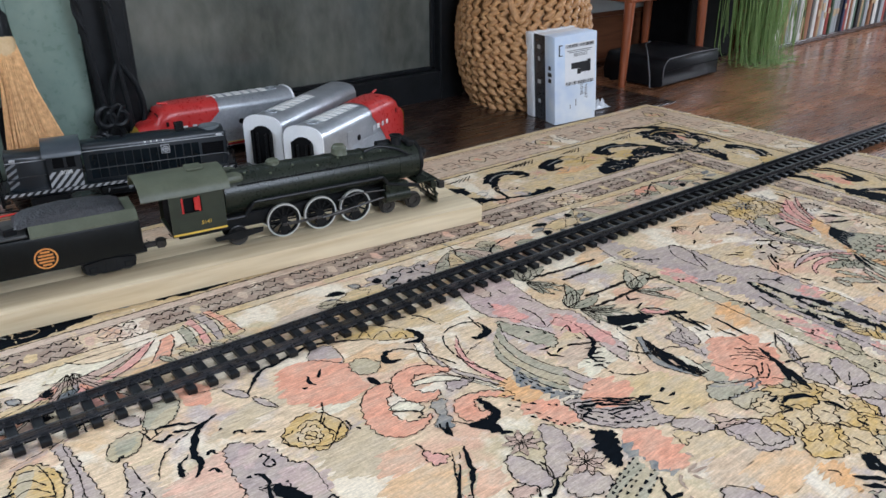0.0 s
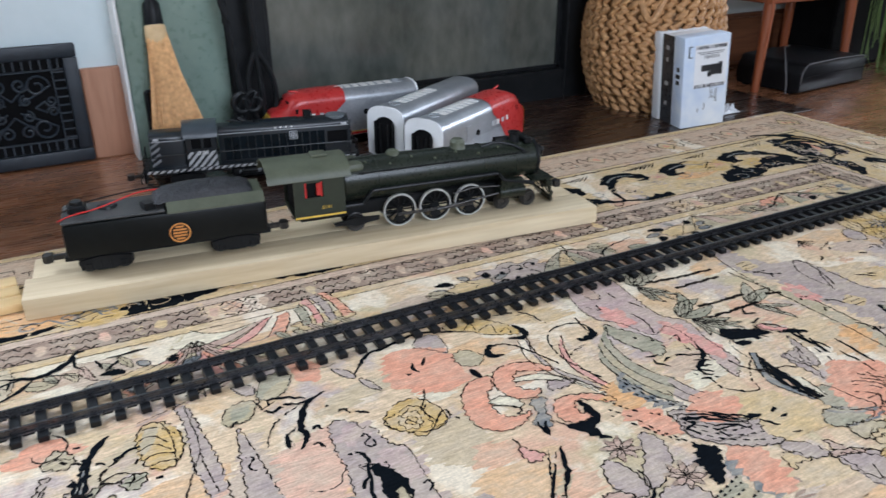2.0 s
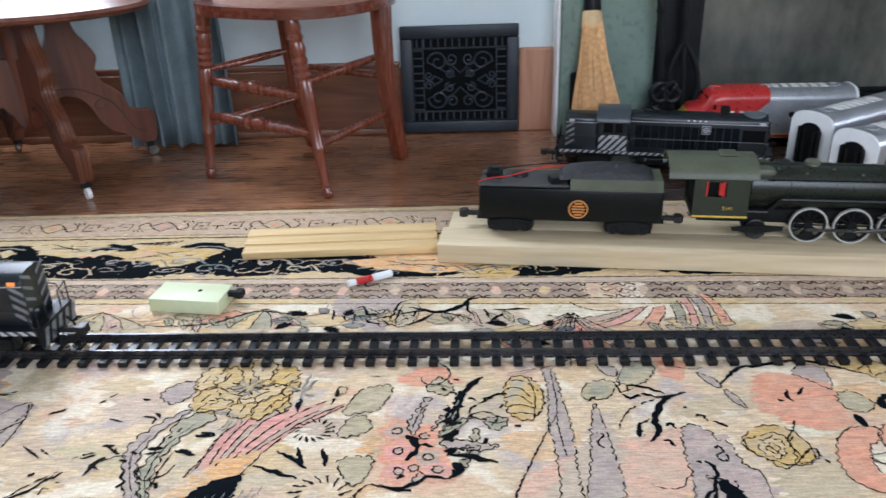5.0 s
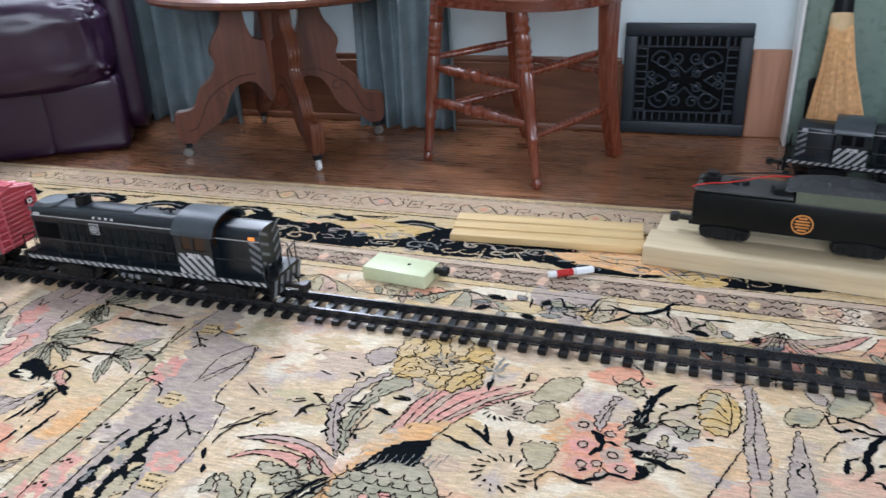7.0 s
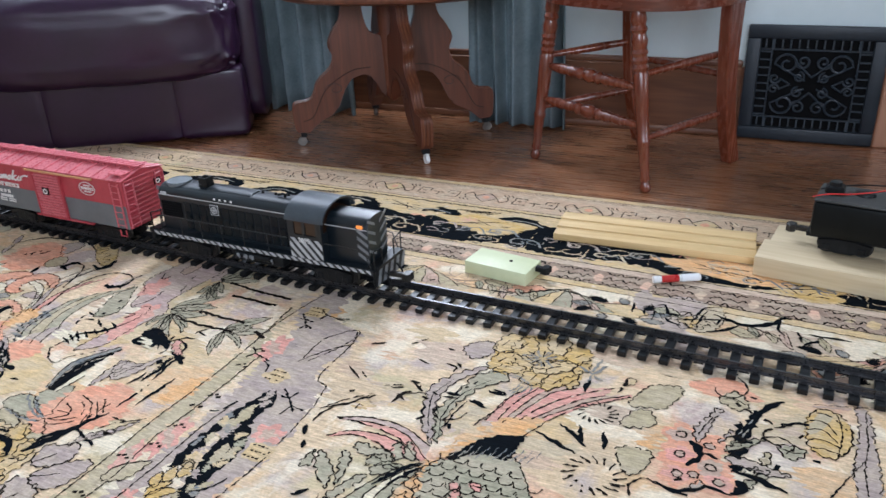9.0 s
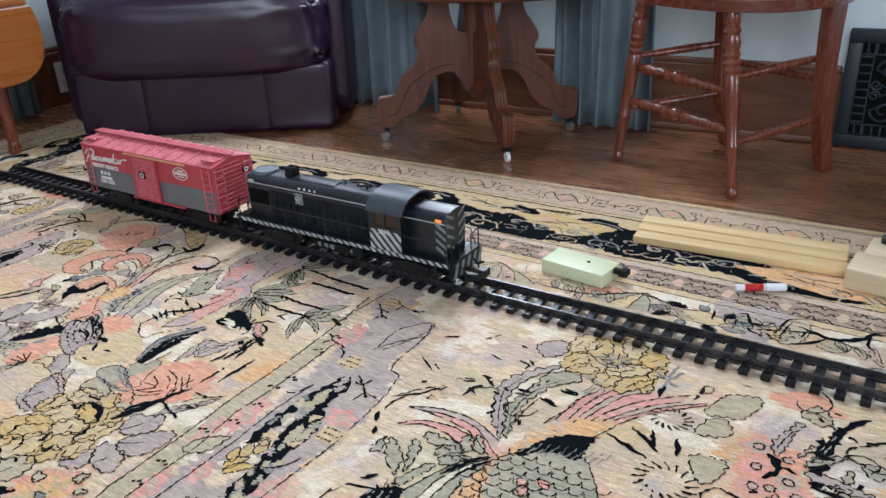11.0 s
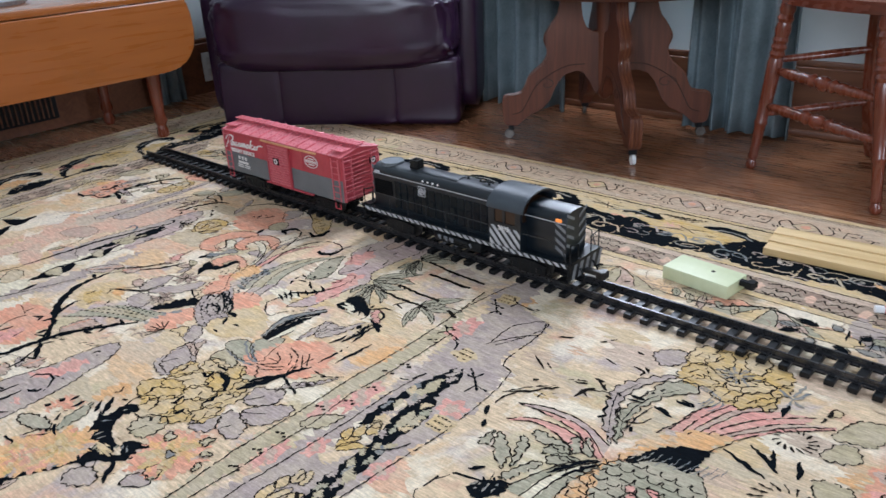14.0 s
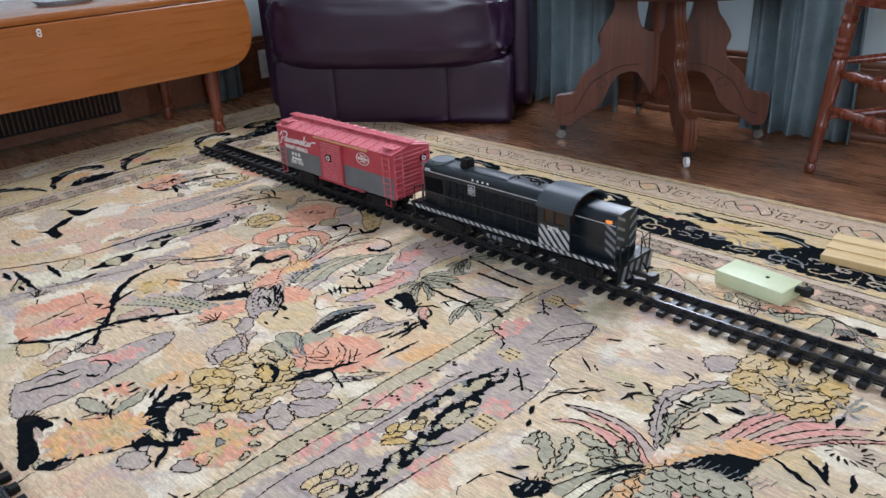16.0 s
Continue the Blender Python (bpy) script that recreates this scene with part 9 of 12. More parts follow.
    for s in (-1, 1):
        bm = B()
        box(bm, (s * (L / 2 + 0.0004), 0, (z0 + z1) / 2 - 0.002), (0.002, W - 0.002, z1 - z0 - 0.006), 0.0005)
        part("end_sheet", bm, M_BOXRED, t)
        for i in range(11):
            bm = B()
            box(bm, (s * (L / 2 + 0.0015), 0, z0 + 0.008 + i * 0.0095), (0.0045, W - 0.012, 0.0048), 0.0016)
            part("end_rib", bm, M_BOXRED, t)
        if s < 0:
            bm = B()
            m = Matrix.Translation((s * (L / 2 + 0.008), -0.028 * s, 0.094)) @ pose(0, 0, 0, 0, 90, 0)
            ring(bm, 0.013, 0.0155, 0.0025, m, 20)
            for k in range(4):
                a = k * math.pi / 2
                rod(bm, m @ Vector((0, 0, 0)), m @ Vector((0.014 * math.cos(a), 0.014 * math.sin(a), 0)), 0.0012, seg=6)
            part("brake_wheel", bm, M_STEAMBLACK, t)
        bm = B()
        box(bm, (s * (L / 2 + 0.004), 0.034 * s, 0.122), (0.003, 0.018, 0.014), 0.0008)
        pe = part("placard", bm, M_DARKIN, t)
        bm = B()
        m = Matrix.Translation((s * (L / 2 + 0.0057), 0.034 * s, 0.122)) @ pose(0, 0, 0, 0, 90 * s, 0)
        ring(bm, 0.003, 0.0055, 0.0006, m, 16)
        part("ring", bm, M_LETTER, pe)
        truck(t, s * 0.135)
        coupler(t, s * (L / 2), s)
    bm = B()
    box(bm, (0, 0, 0.036), (L - 0.03, 0.03, 0.012), 0.001)
    for x in (-0.06, 0.0, 0.06):
        box(bm, (x, 0, 0.038), (0.008, 0.096, 0.006), 0.001)
    rod(bm, (0.03, -0.02, 0.028), (0.075, -0.02, 0.028), 0.008)
    part("underframe", bm, M_STEAMBLACK, t)
    # lettering on both sides
    for s in (-1, 1):
        y = s * (W / 2 + 0.0012)
        base = pose(0, 0, 0, 90, 0, 0 if s < 0 else 180)
        sx = 1 if s < 0 else -1
        bm = B()
        strokes = [[(-0.056, -0.006), (-0.05, 0.01), (-0.046, 0.022)], [(-0.06, 0.015), (-0.052, 0.025), (-0.034, 0.025), (-0.032, 0.015), (-0.048, 0.008)],
                   [(-0.03, 0.011), (-0.036, 0.007), (-0.032, 0.001), (-0.026, 0.01), (-0.024, 0.002), (-0.014, 0.011), (-0.02, 0.006), (-0.016, 0.001), (-0.009, 0.006), (-0.004, 0.011), (-0.006, 0.004), (0.0, 0.002), (0.004, 0.01), (0.006, 0.002), (0.011, 0.011), (0.013, 0.002), (0.018, 0.011), (0.02, 0.002)],
                   [(0.03, 0.011), (0.024, 0.006), (0.029, 0.001), (0.033, 0.01), (0.036, 0.002)], [(0.042, 0.023), (0.039, 0.001)], [(0.05, 0.012), (0.041, 0.006), (0.05, 0.001), (0.056, 0.006), (0.06, 0.011), (0.054, 0.004), (0.062, 0.002), (0.067, 0.011), (0.066, 0.002)], [(0.066, 0.008), (0.074, 0.013), (0.086, 0.013)]]
        for q in strokes:
            tube(bm, [((-0.152 + p[0] * 1.02 + p[1] * 0.35) * sx, y, 0.111 + p[1] * 1.05 + p[0] * 0.03) for p in smooth_line(q, 4)], 0.0019, 5)
        part("script_lettering", bm, M_LETTER, t, "white slanted script lettering")
        lettering("slogan", "FREIGHT SERVICE", 0.0125, M_LETTER, t, Matrix.Translation((-0.145 * sx, y, 0.096)) @ base).data.offset = 0.0006
        bm = B()
        for k in (-1, 0, 1):
            box(bm, (-0.148 * sx + k * 0.013, y, 0.083), (0.0075, 0.0008, 0.008))
        box(bm, (-0.146 * sx, y, 0.0715), (0.04, 0.0008, 0.006))
        for k in range(2):
            box(bm, (-0.16 * sx, y, 0.0645 - k * 0.005), (0.022, 0.0008, 0.0028))
            box(bm, (-0.132 * sx, y, 0.0645 - k * 0.005), (0.022, 0.0008, 0.0028))
        part("lettering_bar", bm, M_LETTER, t)
        bm = B()
        m = Matrix.Translation((0.118 * sx, y, 0.122)) @ pose(0, 0, 0, -90 * s, 0, 0) @ Matrix.Diagonal((1.55, 1, 1, 1))
        ring(bm, 0.0133, 0.0147, 0.0006, m, 30)
        for k, w in ((0.0068, 0.02), (0.0, 0.036), (-0.0068, 0.02)):
            n = 5 if w < 0.03 else 7
            for i in range(n):
                box(bm, (0.118 * sx - w / 2 + w * (i + 0.5) / n, y, 0.122 + k), (w / n * 0.62, 0.0008, 0.0062 if w > 0.03 else 0.003))
        part("oval_emblem", bm, M_LETTER, t, "white oval emblem outline")
    return t




# ---- track on the rug ----
def track_y(x):
    return -0.60 - 0.028 * (x + 2)


TRACK_Z, RAIL_TOP, TRACK_TURN = RUG_Z + 0.001, 0.0285, math.degrees(math.atan(-0.028))


def track(name, m, length, label, ties=True):
    t = thing(name, label=label, category="toy track")
    t.matrix_basis = m
    for s in (-1, 1):
        bm = B()
        y = s * 0.0237
        yz = [(y - 0.004, 0.0085), (y + 0.004, 0.0085), (y + 0.0035, 0.0105), (y + 0.0008, 0.011), (y + 0.0008, 0.0155), (y + 0.0016, 0.0165), (y + 0.0016, 0.0195), (y - 0.0016, 0.0195), (y - 0.0016, 0.0165), (y - 0.0008, 0.0155), (y - 0.0008, 0.011), (y - 0.0035, 0.0105)]
        extrude(bm, yz, -length / 2, length / 2)
        part("rail", bm, M_RAIL, t)
    n = int(length / 0.031)
    bm = B()
    box(bm, (0, 0, 0.0045), (0.0135, 0.086, 0.009), 0.001)
    for s in (-1, 1):
        for q in (-1, 1):
            box(bm, (0, s * 0.0237 + q * 0.006, 0.0095), (0.008, 0.004, 0.004), 0.0006)
    first = part("tie", bm, M_TRACK, t, at=Matrix.Translation((-length / 2 + 0.01, 0, 0)))
    for i in range(1, n):
        o = new("tie", first.data)
        o.parent = t
        o.matrix_basis = Matrix.Translation((-length / 2 + 0.01 + i * (length - 0.02) / (n - 1), rug_rng.uniform(-0.0008, 0.0008), 0)) @ pose(0, 0, 0, 0, 0, rug_rng.uniform(-0.8, 0.8))
    for s in (-1, 1):
        bm = B()
        for i in range(n - 1):
            x = -length / 2 + 0.01 + (i + 0.5) * (length - 0.02) / (n - 1)
            if i % 11:
                box(bm, (x, s * 0.0237, 0.0065), (0.014, 0.005, 0.003))
        tagged(part("tie_web", bm, M_TRACK, t), kind="stuff")
    return t


TX0, TX1 = -4.21, 0.75
track("railway_track", Matrix.Translation(((TX0 + TX1) / 2, track_y((TX0 + TX1) / 2), TRACK_Z)) @ pose(0, 0, 0, 0, 0, TRACK_TURN), TX1 - TX0, "straight black toy railway track laid across the rug")

LOCO_X = -3.005
loco = road_switcher("diesel_locomotive", "black model diesel locomotive with white warning stripes on the track")
loco.matrix_basis = Matrix.Translation((LOCO_X, track_y(LOCO_X), RAIL_TOP)) @ pose(0, 0, 0, 0, 0, TRACK_TURN)
car = boxcar("freight_boxcar", "red and grey model boxcar coupled behind the diesel locomotive")
CAR_X = LOCO_X - 0.52
car.matrix_basis = Matrix.Translation((CAR_X, track_y(CAR_X), RAIL_TOP)) @ pose(0, 0, 0, 0, 0, TRACK_TURN) @ Matrix.Diagonal((0.985, 0.985, 0.95, 1))
second = road_switcher("diesel_locomotive", "black model diesel locomotive with white stripes parked on the hearth", False)
second.matrix_basis = Matrix.Translation((-1.637, 0.244, 0.004)) @ pose(0, 0, 0, 0, 0, 180 - 13.3)

# ---- boards and parked trains ----
def board(name, x0, y0, x1, y1, w, h, z, material, label):
    """A length of lumber from (x0, y0) to (x1, y1), the middle of its ends."""
    d = math.hypot(x1 - x0, y1 - y0)
    bm = B()
    box(bm, (0, 0, h / 2), (d, w, h), 0.0018, seg=2)
    ob = part(name, bm, material, at=Matrix.Translation(((x0 + x1) / 2, (y0 + y1) / 2, z)) @ pose(0, 0, 0, 0, 0, math.degrees(math.atan2(y1 - y0, x1 - x0))))
    return tagged(ob, label, "lumber")


ZR = RUG_Z + 0.001
board("pine_board", -2.176, -0.246, -1.106, -0.384, 0.084, 0.037, ZR, M_PINE, "pale planed pine board lying on the rug under the steam train")
board("pine_board", -2.155, -0.165, -1.105, -0.301, 0.082, 0.037, ZR, M_PINE, "pale planed pine board lying beside its twin on the rug")
for k in range(3):
    board("pine_strip", -2.566 + 0.004 * k, -0.163 - 0.039 * k, -2.186 + 0.003 * k, -0.150 - 0.0395 * k, 0.0345, 0.017 - 0.001 * k, ZR, M_PINE2, "yellowish pine strip lying flat on the rug")

M_OLIVEROOF = mat_noise("olive_roof", (0.06, 0.068, 0.042), (0.095, 0.105, 0.068), 0.5, 30, bump=0.05)
M_TENDER = mat_noise("tender_black", (0.003, 0.004, 0.004), (0.007, 0.0085, 0.0085), 0.36, 12, rough_var=0.05, spec=0.2)
M_DKGREEN = mat_noise("dark_green_boiler", (0.01, 0.0135, 0.0095), (0.019, 0.024, 0.016), 0.3, 30, spec=0.36)


def tender(name, m):
    """Coal tender; x towards the engine, z from what its wheels stand on."""
    t = thing(name, label="black model steam tender with coal and orange round crest", category="tender", group="model trains")
    t.matrix_basis = m
    bm = B()
    box(bm, (0, 0, 0.066), (0.335, 0.096, 0.062), 0.007, seg=2)
    body = part("tank", bm, M_TENDER, t, "satin black tank")
    bm = B()
    extrude(bm, [(-0.048, 0.094), (0.048, 0.094), (0.048, 0.097), (0.034, 0.111), (-0.034, 0.111), (-0.048, 0.097)], 0.0, 0.166, 0.001)
    part("coal_bunker", bm, M_OLIVEROOF, t, "olive sloped bunker top")
    bm = B()
    box(bm, (-0.085, 0, 0.099), (0.165, 0.09, 0.005), 0.002)
    part("deck", bm, M_GREYBLACK, t, "grey-black deck")
    bm = B()
    grid_surface(bm, lambda u, v: Vector((-0.02 + 0.17 * u, -0.034 + 0.068 * v, 0.110 + 0.022 * (math.sin(math.pi * u) ** 0.35) * (math.sin(math.pi * v) ** 0.4) + 0.003 * noise.noise((u * 30, v * 14, 0)))), 36, 16)
    tagged(part("coal_load", bm, M_COAL, t, "rough black coal load"))
    for s in (-1, 1):
        bm = B()
        mm = Matrix.Translation((0.016, s * 0.0482, 0.058)) @ pose(0, 0, 0, -90 * s, 0, 0)
        ring(bm, 0.0155, 0.018, 0.0008, mm, 28)
        for k in range(5):
            z = (k - 2) * 0.0055
            w = math.sqrt(max(0.0135 ** 2 - z * z, 0)) * 1.8
            box(bm, (0.016, s * 0.0486, 0.058 + z), (w, 0.0008, 0.003))
        part("crest", bm, M_CREST, t, "orange round crest")
    bm = B()
    box(bm, (-0.142, 0, 0.109), (0.03, 0.026, 0.014), 0.003)
    rod(bm, (-0.142, 0, 0.115), (-0.142, 0, 0.122), 0.01)
    part("water_hatch", bm, M_STEAMBLACK, t)
    for x in (-0.095,):
        bm = B()
        lathe(bm, [(0.0, 0.101), (0.017, 0.101), (0.015, 0.106), (0.0, 0.108)], Matrix.Translation((x, 0.01, 0)), 20)
        part("filler_cap", bm, M_STEAMBLACK, t)
    bm = B()
    box(bm, (-0.035, -0.012, 0.106), (0.02, 0.024, 0.014), 0.002, pose(0, 0, 0, 0, 0, 20))
    part("tool_box", bm, M_STEAMBLACK, t)
    bm = B()
    tube(bm, smooth_line([(-0.172, -0.03, 0.1), (-0.15, -0.028, 0.107), (-0.115, -0.02, 0.11), (-0.085, -0.002, 0.112), (-0.045, 0.006, 0.121), (0.0, 0.02, 0.119), (0.04, 0.038, 0.113)], 6), 0.0013, 6)
    part("wire", bm, M_REDWIRE, t, "loose red wire")
    bm = B()
    tube(bm, smooth_line([(-0.165, 0.0, 0.105), (-0.12, 0.02, 0.112), (-0.08, 0.026, 0.116), (-0.03, 0.03, 0.12), (0.01, 0.034, 0.116)], 6), 0.0014, 6)
    part("wire", bm, M_STEAMBLACK, t)
    bm = B()
    box(bm, (0, 0, 0.032), (0.345, 0.07, 0.008), 0.001)
    part("underframe", bm, M_STEAMBLACK, t)
    for s in (-1, 1):
        truck(t, s * 0.11, 0.0155, 0.056)
        coupler(t, s * 0.168, s, 0.026)
    return t


# The tender deck is lighter than its tank.
M_GREYBLACK = mat_noise("grey_black", (0.025, 0.026, 0.025), (0.055, 0.055, 0.053), 0.55, 24, bump=0.05)


def spoked(parent, x, r, y):
    """A driving wheel with a white rim."""
    for s in (-1, 1):
        bm = B()
        m = Matrix.Translation((x, s * y, r)) @ pose(0, 0, 0, 90 * -s, 0, 0)
        ring(bm, r * 0.8, r * 0.92, 0.006, m, 30)
        lathe(bm, [(0, 0), (r * 0.22, 0), (r * 0.22, 0.006), (0, 0.006)], m, 14)
        spokes = []
        for k in range(12):
            a = k * math.pi / 6
            rod(spokes.append(B()) or spokes[-1], m @ Vector((r * 0.15 * math.cos(a), r * 0.15 * math.sin(a), 0.003)), m @ Vector((r * 0.85 * math.cos(a), r * 0.85 * math.sin(a), 0.003)), 0.0018, seg=6)
        prism(bm, [(r * 0.3 * math.cos(q), -r * 0.55 + r * 0.24 * math.sin(q)) for q in np.linspace(0, 6.28, 14)[:-1]], 0.005, m @ Matrix.Translation((0, 0, 0.001)))
        w = part("driving_wheel", bm, M_STEAMBLACK, parent)
        for sb in spokes:
            part("spoke", sb, M_STEAMBLACK, w)
        bm = B()
        ring(bm, r * 0.91, r, 0.0062, m, 34)
        part("white_rim", bm, M_TIRE, w, "worn white tyre")


def steam_engine(name, m):
    """A Pacific-type engine; x runs to its pilot, z from what its wheels stand on."""
    t = thing(name, label="olive and black model steam locomotive standing on a pine board", category="locomotive", group="model trains")
    t.matrix_basis = m
    # boiler
    bm = B()
    m0 = pose(-0.165, 0, 0.098, 0, 90, 0)
    lathe(bm, [(0.0, 0), (0.0405, 0), (0.041, 0.12), (0.0375, 0.3), (0.037, 0.402), (0.0, 0.402)], m0, 32)
    part("boiler", bm, M_DKGREEN, t, "dull dark green boiler")
    for x in (-0.1, -0.03, 0.045, 0.12, 0.19):
        bm = B()
        r = 0.0415 - (x + 0.1) * 0.013
        ring(bm, r - 0.001, r + 0.0006, 0.003, pose(x, 0, 0.098, 0, 90, 0), 32)
        part("boiler_band", bm, M_DKGREEN, t)
    bm = B()
    lathe(bm, [(0.0, 0), (0.039, 0), (0.039, 0.006), (0.03, 0.012), (0.0, 0.014)], pose(0.236, 0, 0.098, 0, 90, 0), 28)
    lathe(bm, [(0.0, 0.012), (0.011, 0.012), (0.011, 0.026), (0.008, 0.03), (0, 0.03)], pose(0.236, 0, 0.108, 0, 90, 0), 16)
    part("smokebox_front", bm, M_STEAMBLACK, t)
    for x, r, h, mat in ((0.075, 0.015, 0.015, M_OLIVEROOF), (-0.06, 0.013, 0.008, M_OLIVEROOF)):
        bm = B()
        lathe(bm, [(r * 1.15, 0.134), (r, 0.138), (r, 0.138 + h * 0.6), (r * 0.7, 0.138 + h), (0, 0.138 + h * 1.08)], Matrix.Translation((x, 0, 0)), 20)
        part("dome", bm, mat, t)
    bm = B()
    lathe(bm, [(0.012, 0.13), (0.0105, 0.136), (0.0105, 0.15), (0.013, 0.152), (0.013, 0.154), (0.009, 0.154), (0.008, 0.14), (0, 0.14)], Matrix.Translation((0.2, 0, 0)), 18)
    part("chimney", bm, M_STEAMBLACK, t)
    bm = B()
    rod(bm, (0.165, 0.02, 0.132), (0.195, 0.02, 0.132), 0.009)
    box(bm, (0.222, 0, 0.138), (0.016, 0.05, 0.012), 0.003)
    tube(bm, smooth_line([(0.12, -0.018, 0.136), (0.15, -0.02, 0.142), (0.185, -0.026, 0.134), (0.21, -0.03, 0.12)], 5), 0.003, 8)
    part("feedwater_pump", bm, M_STEAMBLACK, t)
    bm = B()
    tube(bm, [(-0.14, -0.039, 0.12), (0.22, -0.0355, 0.12)], 0.0013, 6)
    for i in range(7):
        rod(bm, (-0.13 + i * 0.056, -0.037 + i * 0.0004, 0.12), (-0.13 + i * 0.056, -0.0405 + i * 0.0006, 0.12), 0.0024, seg=8)
    part("handrail", bm, M_STEAMBLACK, t)
    for i in range(8):
        bm = B()
        x = -0.12 + i * 0.046
        r = 0.0408 - max(x + 0.045, 0) * 0.012
        a = radians(48 if i % 2 else 62)
        o = Vector((0, -math.cos(a), math.sin(a)))
        c = Vector((x, 0, 0.098)) + o * (r - 0.001)
        rod(bm, c, c + o * 0.0032, 0.0028, 0.0022, 10)
        part("washout_plug", bm, M_OLIVEROOF, t)
    # running boards
    for s in (-1, 1):
        bm = B()
        pts = [(-0.178, 0.062), (-0.135, 0.062), (-0.115, 0.086), (0.145, 0.086), (0.158, 0.07), (0.225, 0.055)]
        for a, b in zip(pts, pts[1:]):
            mm = along((a[0], s * 0.044, a[1]), (b[0], s * 0.044, b[1]))
            d = math.hypot(b[0] - a[0], b[1] - a[1])
            tube(bm, [(a[0], s * 0.046, a[1]), (b[0], s * 0.046, b[1])], 0.0035, 8)
            box(bm, ((a[0] + b[0]) / 2, s * 0.040, (a[1] + b[1]) / 2), (d, 0.016, 0.003), 0.0, Matrix.Translation(((a[0] + b[0]) / 2, 0, (a[1] + b[1]) / 2)) @ pose(0, 0, 0, 0, -math.degrees(math.atan2(b[1] - a[1], b[0] - a[0])), 0) @ Matrix.Translation((-(a[0] + b[0]) / 2, 0, -(a[1] + b[1]) / 2)))
        part("running_board", bm, M_STEAMBLACK, t)
    # cab
    x0, x1 = -0.265, -0.17
    bm = B()
    box(bm, ((x0 + x1) / 2, 0, 0.05), (x1 - x0, 0.098, 0.004))
    cab = part("cab", bm, M_STEAM, t, "dark olive cab")
    for s in (-1, 1):
        for xz in ([(x0, 0.05), (x1, 0.05), (x1, 0.09), (x0, 0.09)], [(x0, 0.09), (x0 + 0.02, 0.09), (x0 + 0.02, 0.118), (x0, 0.118)], [(x1 - 0.04, 0.09), (x1, 0.09), (x1, 0.118), (x1 - 0.04, 0.118)], [(x0, 0.118), (x1, 0.118), (x1, 0.13), (x0, 0.13)]):
            bm = B()
            plate(bm, xz, s * 0.051 + 0.001, 0.002)
            part("cab_side", bm, M_STEAM, cab)
    bm = B()
    extrude(bm, [(-0.049, 0.053), (0.049, 0.053), (0.049, 0.132), (-0.049, 0.132)], x1 - 0.002, x1)
    part("cab_front", bm, M_STEAM, cab)
    for s in (-1, 1):
        bm = B()
        for xa in (x0 + 0.022, x1 - 0.042):
            box(bm, (xa + (0.0 if xa < -0.23 else -0.002), s * 0.0515, 0.105), (0.003, 0.003, 0.028))
        box(bm, (x1 - 0.048, s * 0.0515, 0.105), (0.01, 0.003, 0.024), 0.002)
        part("window_sash", bm, M_RED, cab, "red window sash")
        bm = B()
        box(bm, ((x0 + x1) / 2, s * 0.0523, 0.053), (x1 - x0, 0.001, 0.0035))
        part("trim_line", bm, M_YELLOW, cab, "thin yellow line")
        lettering("road_number", "5141", 0.0095, M_YELLOW, cab, Matrix.Translation((x1 - 0.035, s * 0.0528, 0.066)) @ pose(0, 0, 0, 90, 0, 0 if s < 0 else 180))
    # A dark block stands in for the shade inside the cab.
    bm = B()
    box(bm, ((x0 + x1) / 2, 0, 0.09), (x1 - x0 - 0.012, 0.09, 0.074))
    part("cab_inside", bm, M_DARKIN, cab)
    bm = B()
    n = 14
    o = [(0.056 * math.cos(math.pi * i / n), 0.124 + 0.03 * math.sin(math.pi * i / n)) for i in range(n + 1)]
    q = [(0.053 * math.cos(math.pi * i / n), 0.124 + 0.027 * math.sin(math.pi * i / n)) for i in range(n, -1, -1)]
    extrude(bm, o + q, x0 - 0.045, x1 + 0.012)
    box(bm, (x1 - 0.035, 0, 0.155), (0.03, 0.03, 0.006), 0.002)
    part("cab_roof", bm, M_OLIVEROOF, cab, "faded olive cab roof")
    bm = B()
    box(bm, (-0.15, 0, 0.128), (0.05, 0.066, 0.018), 0.008, seg=2)
    part("firebox_top", bm, M_OLIVEROOF, t)
    # wheels and rods
    bm = B()
    box(bm, (-0.02, 0, 0.042), (0.46, 0.03, 0.026), 0.002)
    part("frame", bm, M_STEAMBLACK, t)
    for x in (-0.058, 0.016, 0.09):
        spoked(t, x, 0.033, 0.026)
    for s in (-1, 1):
        bm = B()
        box(bm, (0.016, s * 0.036, 0.026), (0.16, 0.003, 0.006), 0.001)
        part("coupling_rod", bm, M_RAIL, t)
        bm = B()
        tube(bm, [(0.016, s * 0.04, 0.026), (0.15, s * 0.04, 0.042)], 0.0026, 8)
        tube(bm, [(0.05, s * 0.042, 0.055), (0.09, s * 0.042, 0.062), (0.15, s * 0.042, 0.058)], 0.002, 8)
        part("main_rod", bm, M_WHEEL, t)
        bm = B()
        rod(bm, (0.15, s * 0.039, 0.042), (0.205, s * 0.039, 0.042), 0.013)
        box(bm, (0.178, s * 0.038, 0.06), (0.05, 0.02, 0.02), 0.003)
        part("cylinder", bm, M_DKGREEN, t, "dark green cylinder block")
    for x in (0.165, 0.225):
        wheelset(t, x, 0.0165, gauge=0.026)
    wheelset(t, -0.145, 0.0175, gauge=0.026)
    for s in (-1, 1):
        bm = B()
        plate(bm, [(-0.192, 0.026), (-0.188, 0.019), (-0.16, 0.019), (-0.15, 0.014), (-0.14, 0.014), (-0.13, 0.019), (-0.102, 0.021), (-0.1, 0.03), (-0.145, 0.032)], s * 0.034 + 0.002, 0.004, 0.001)
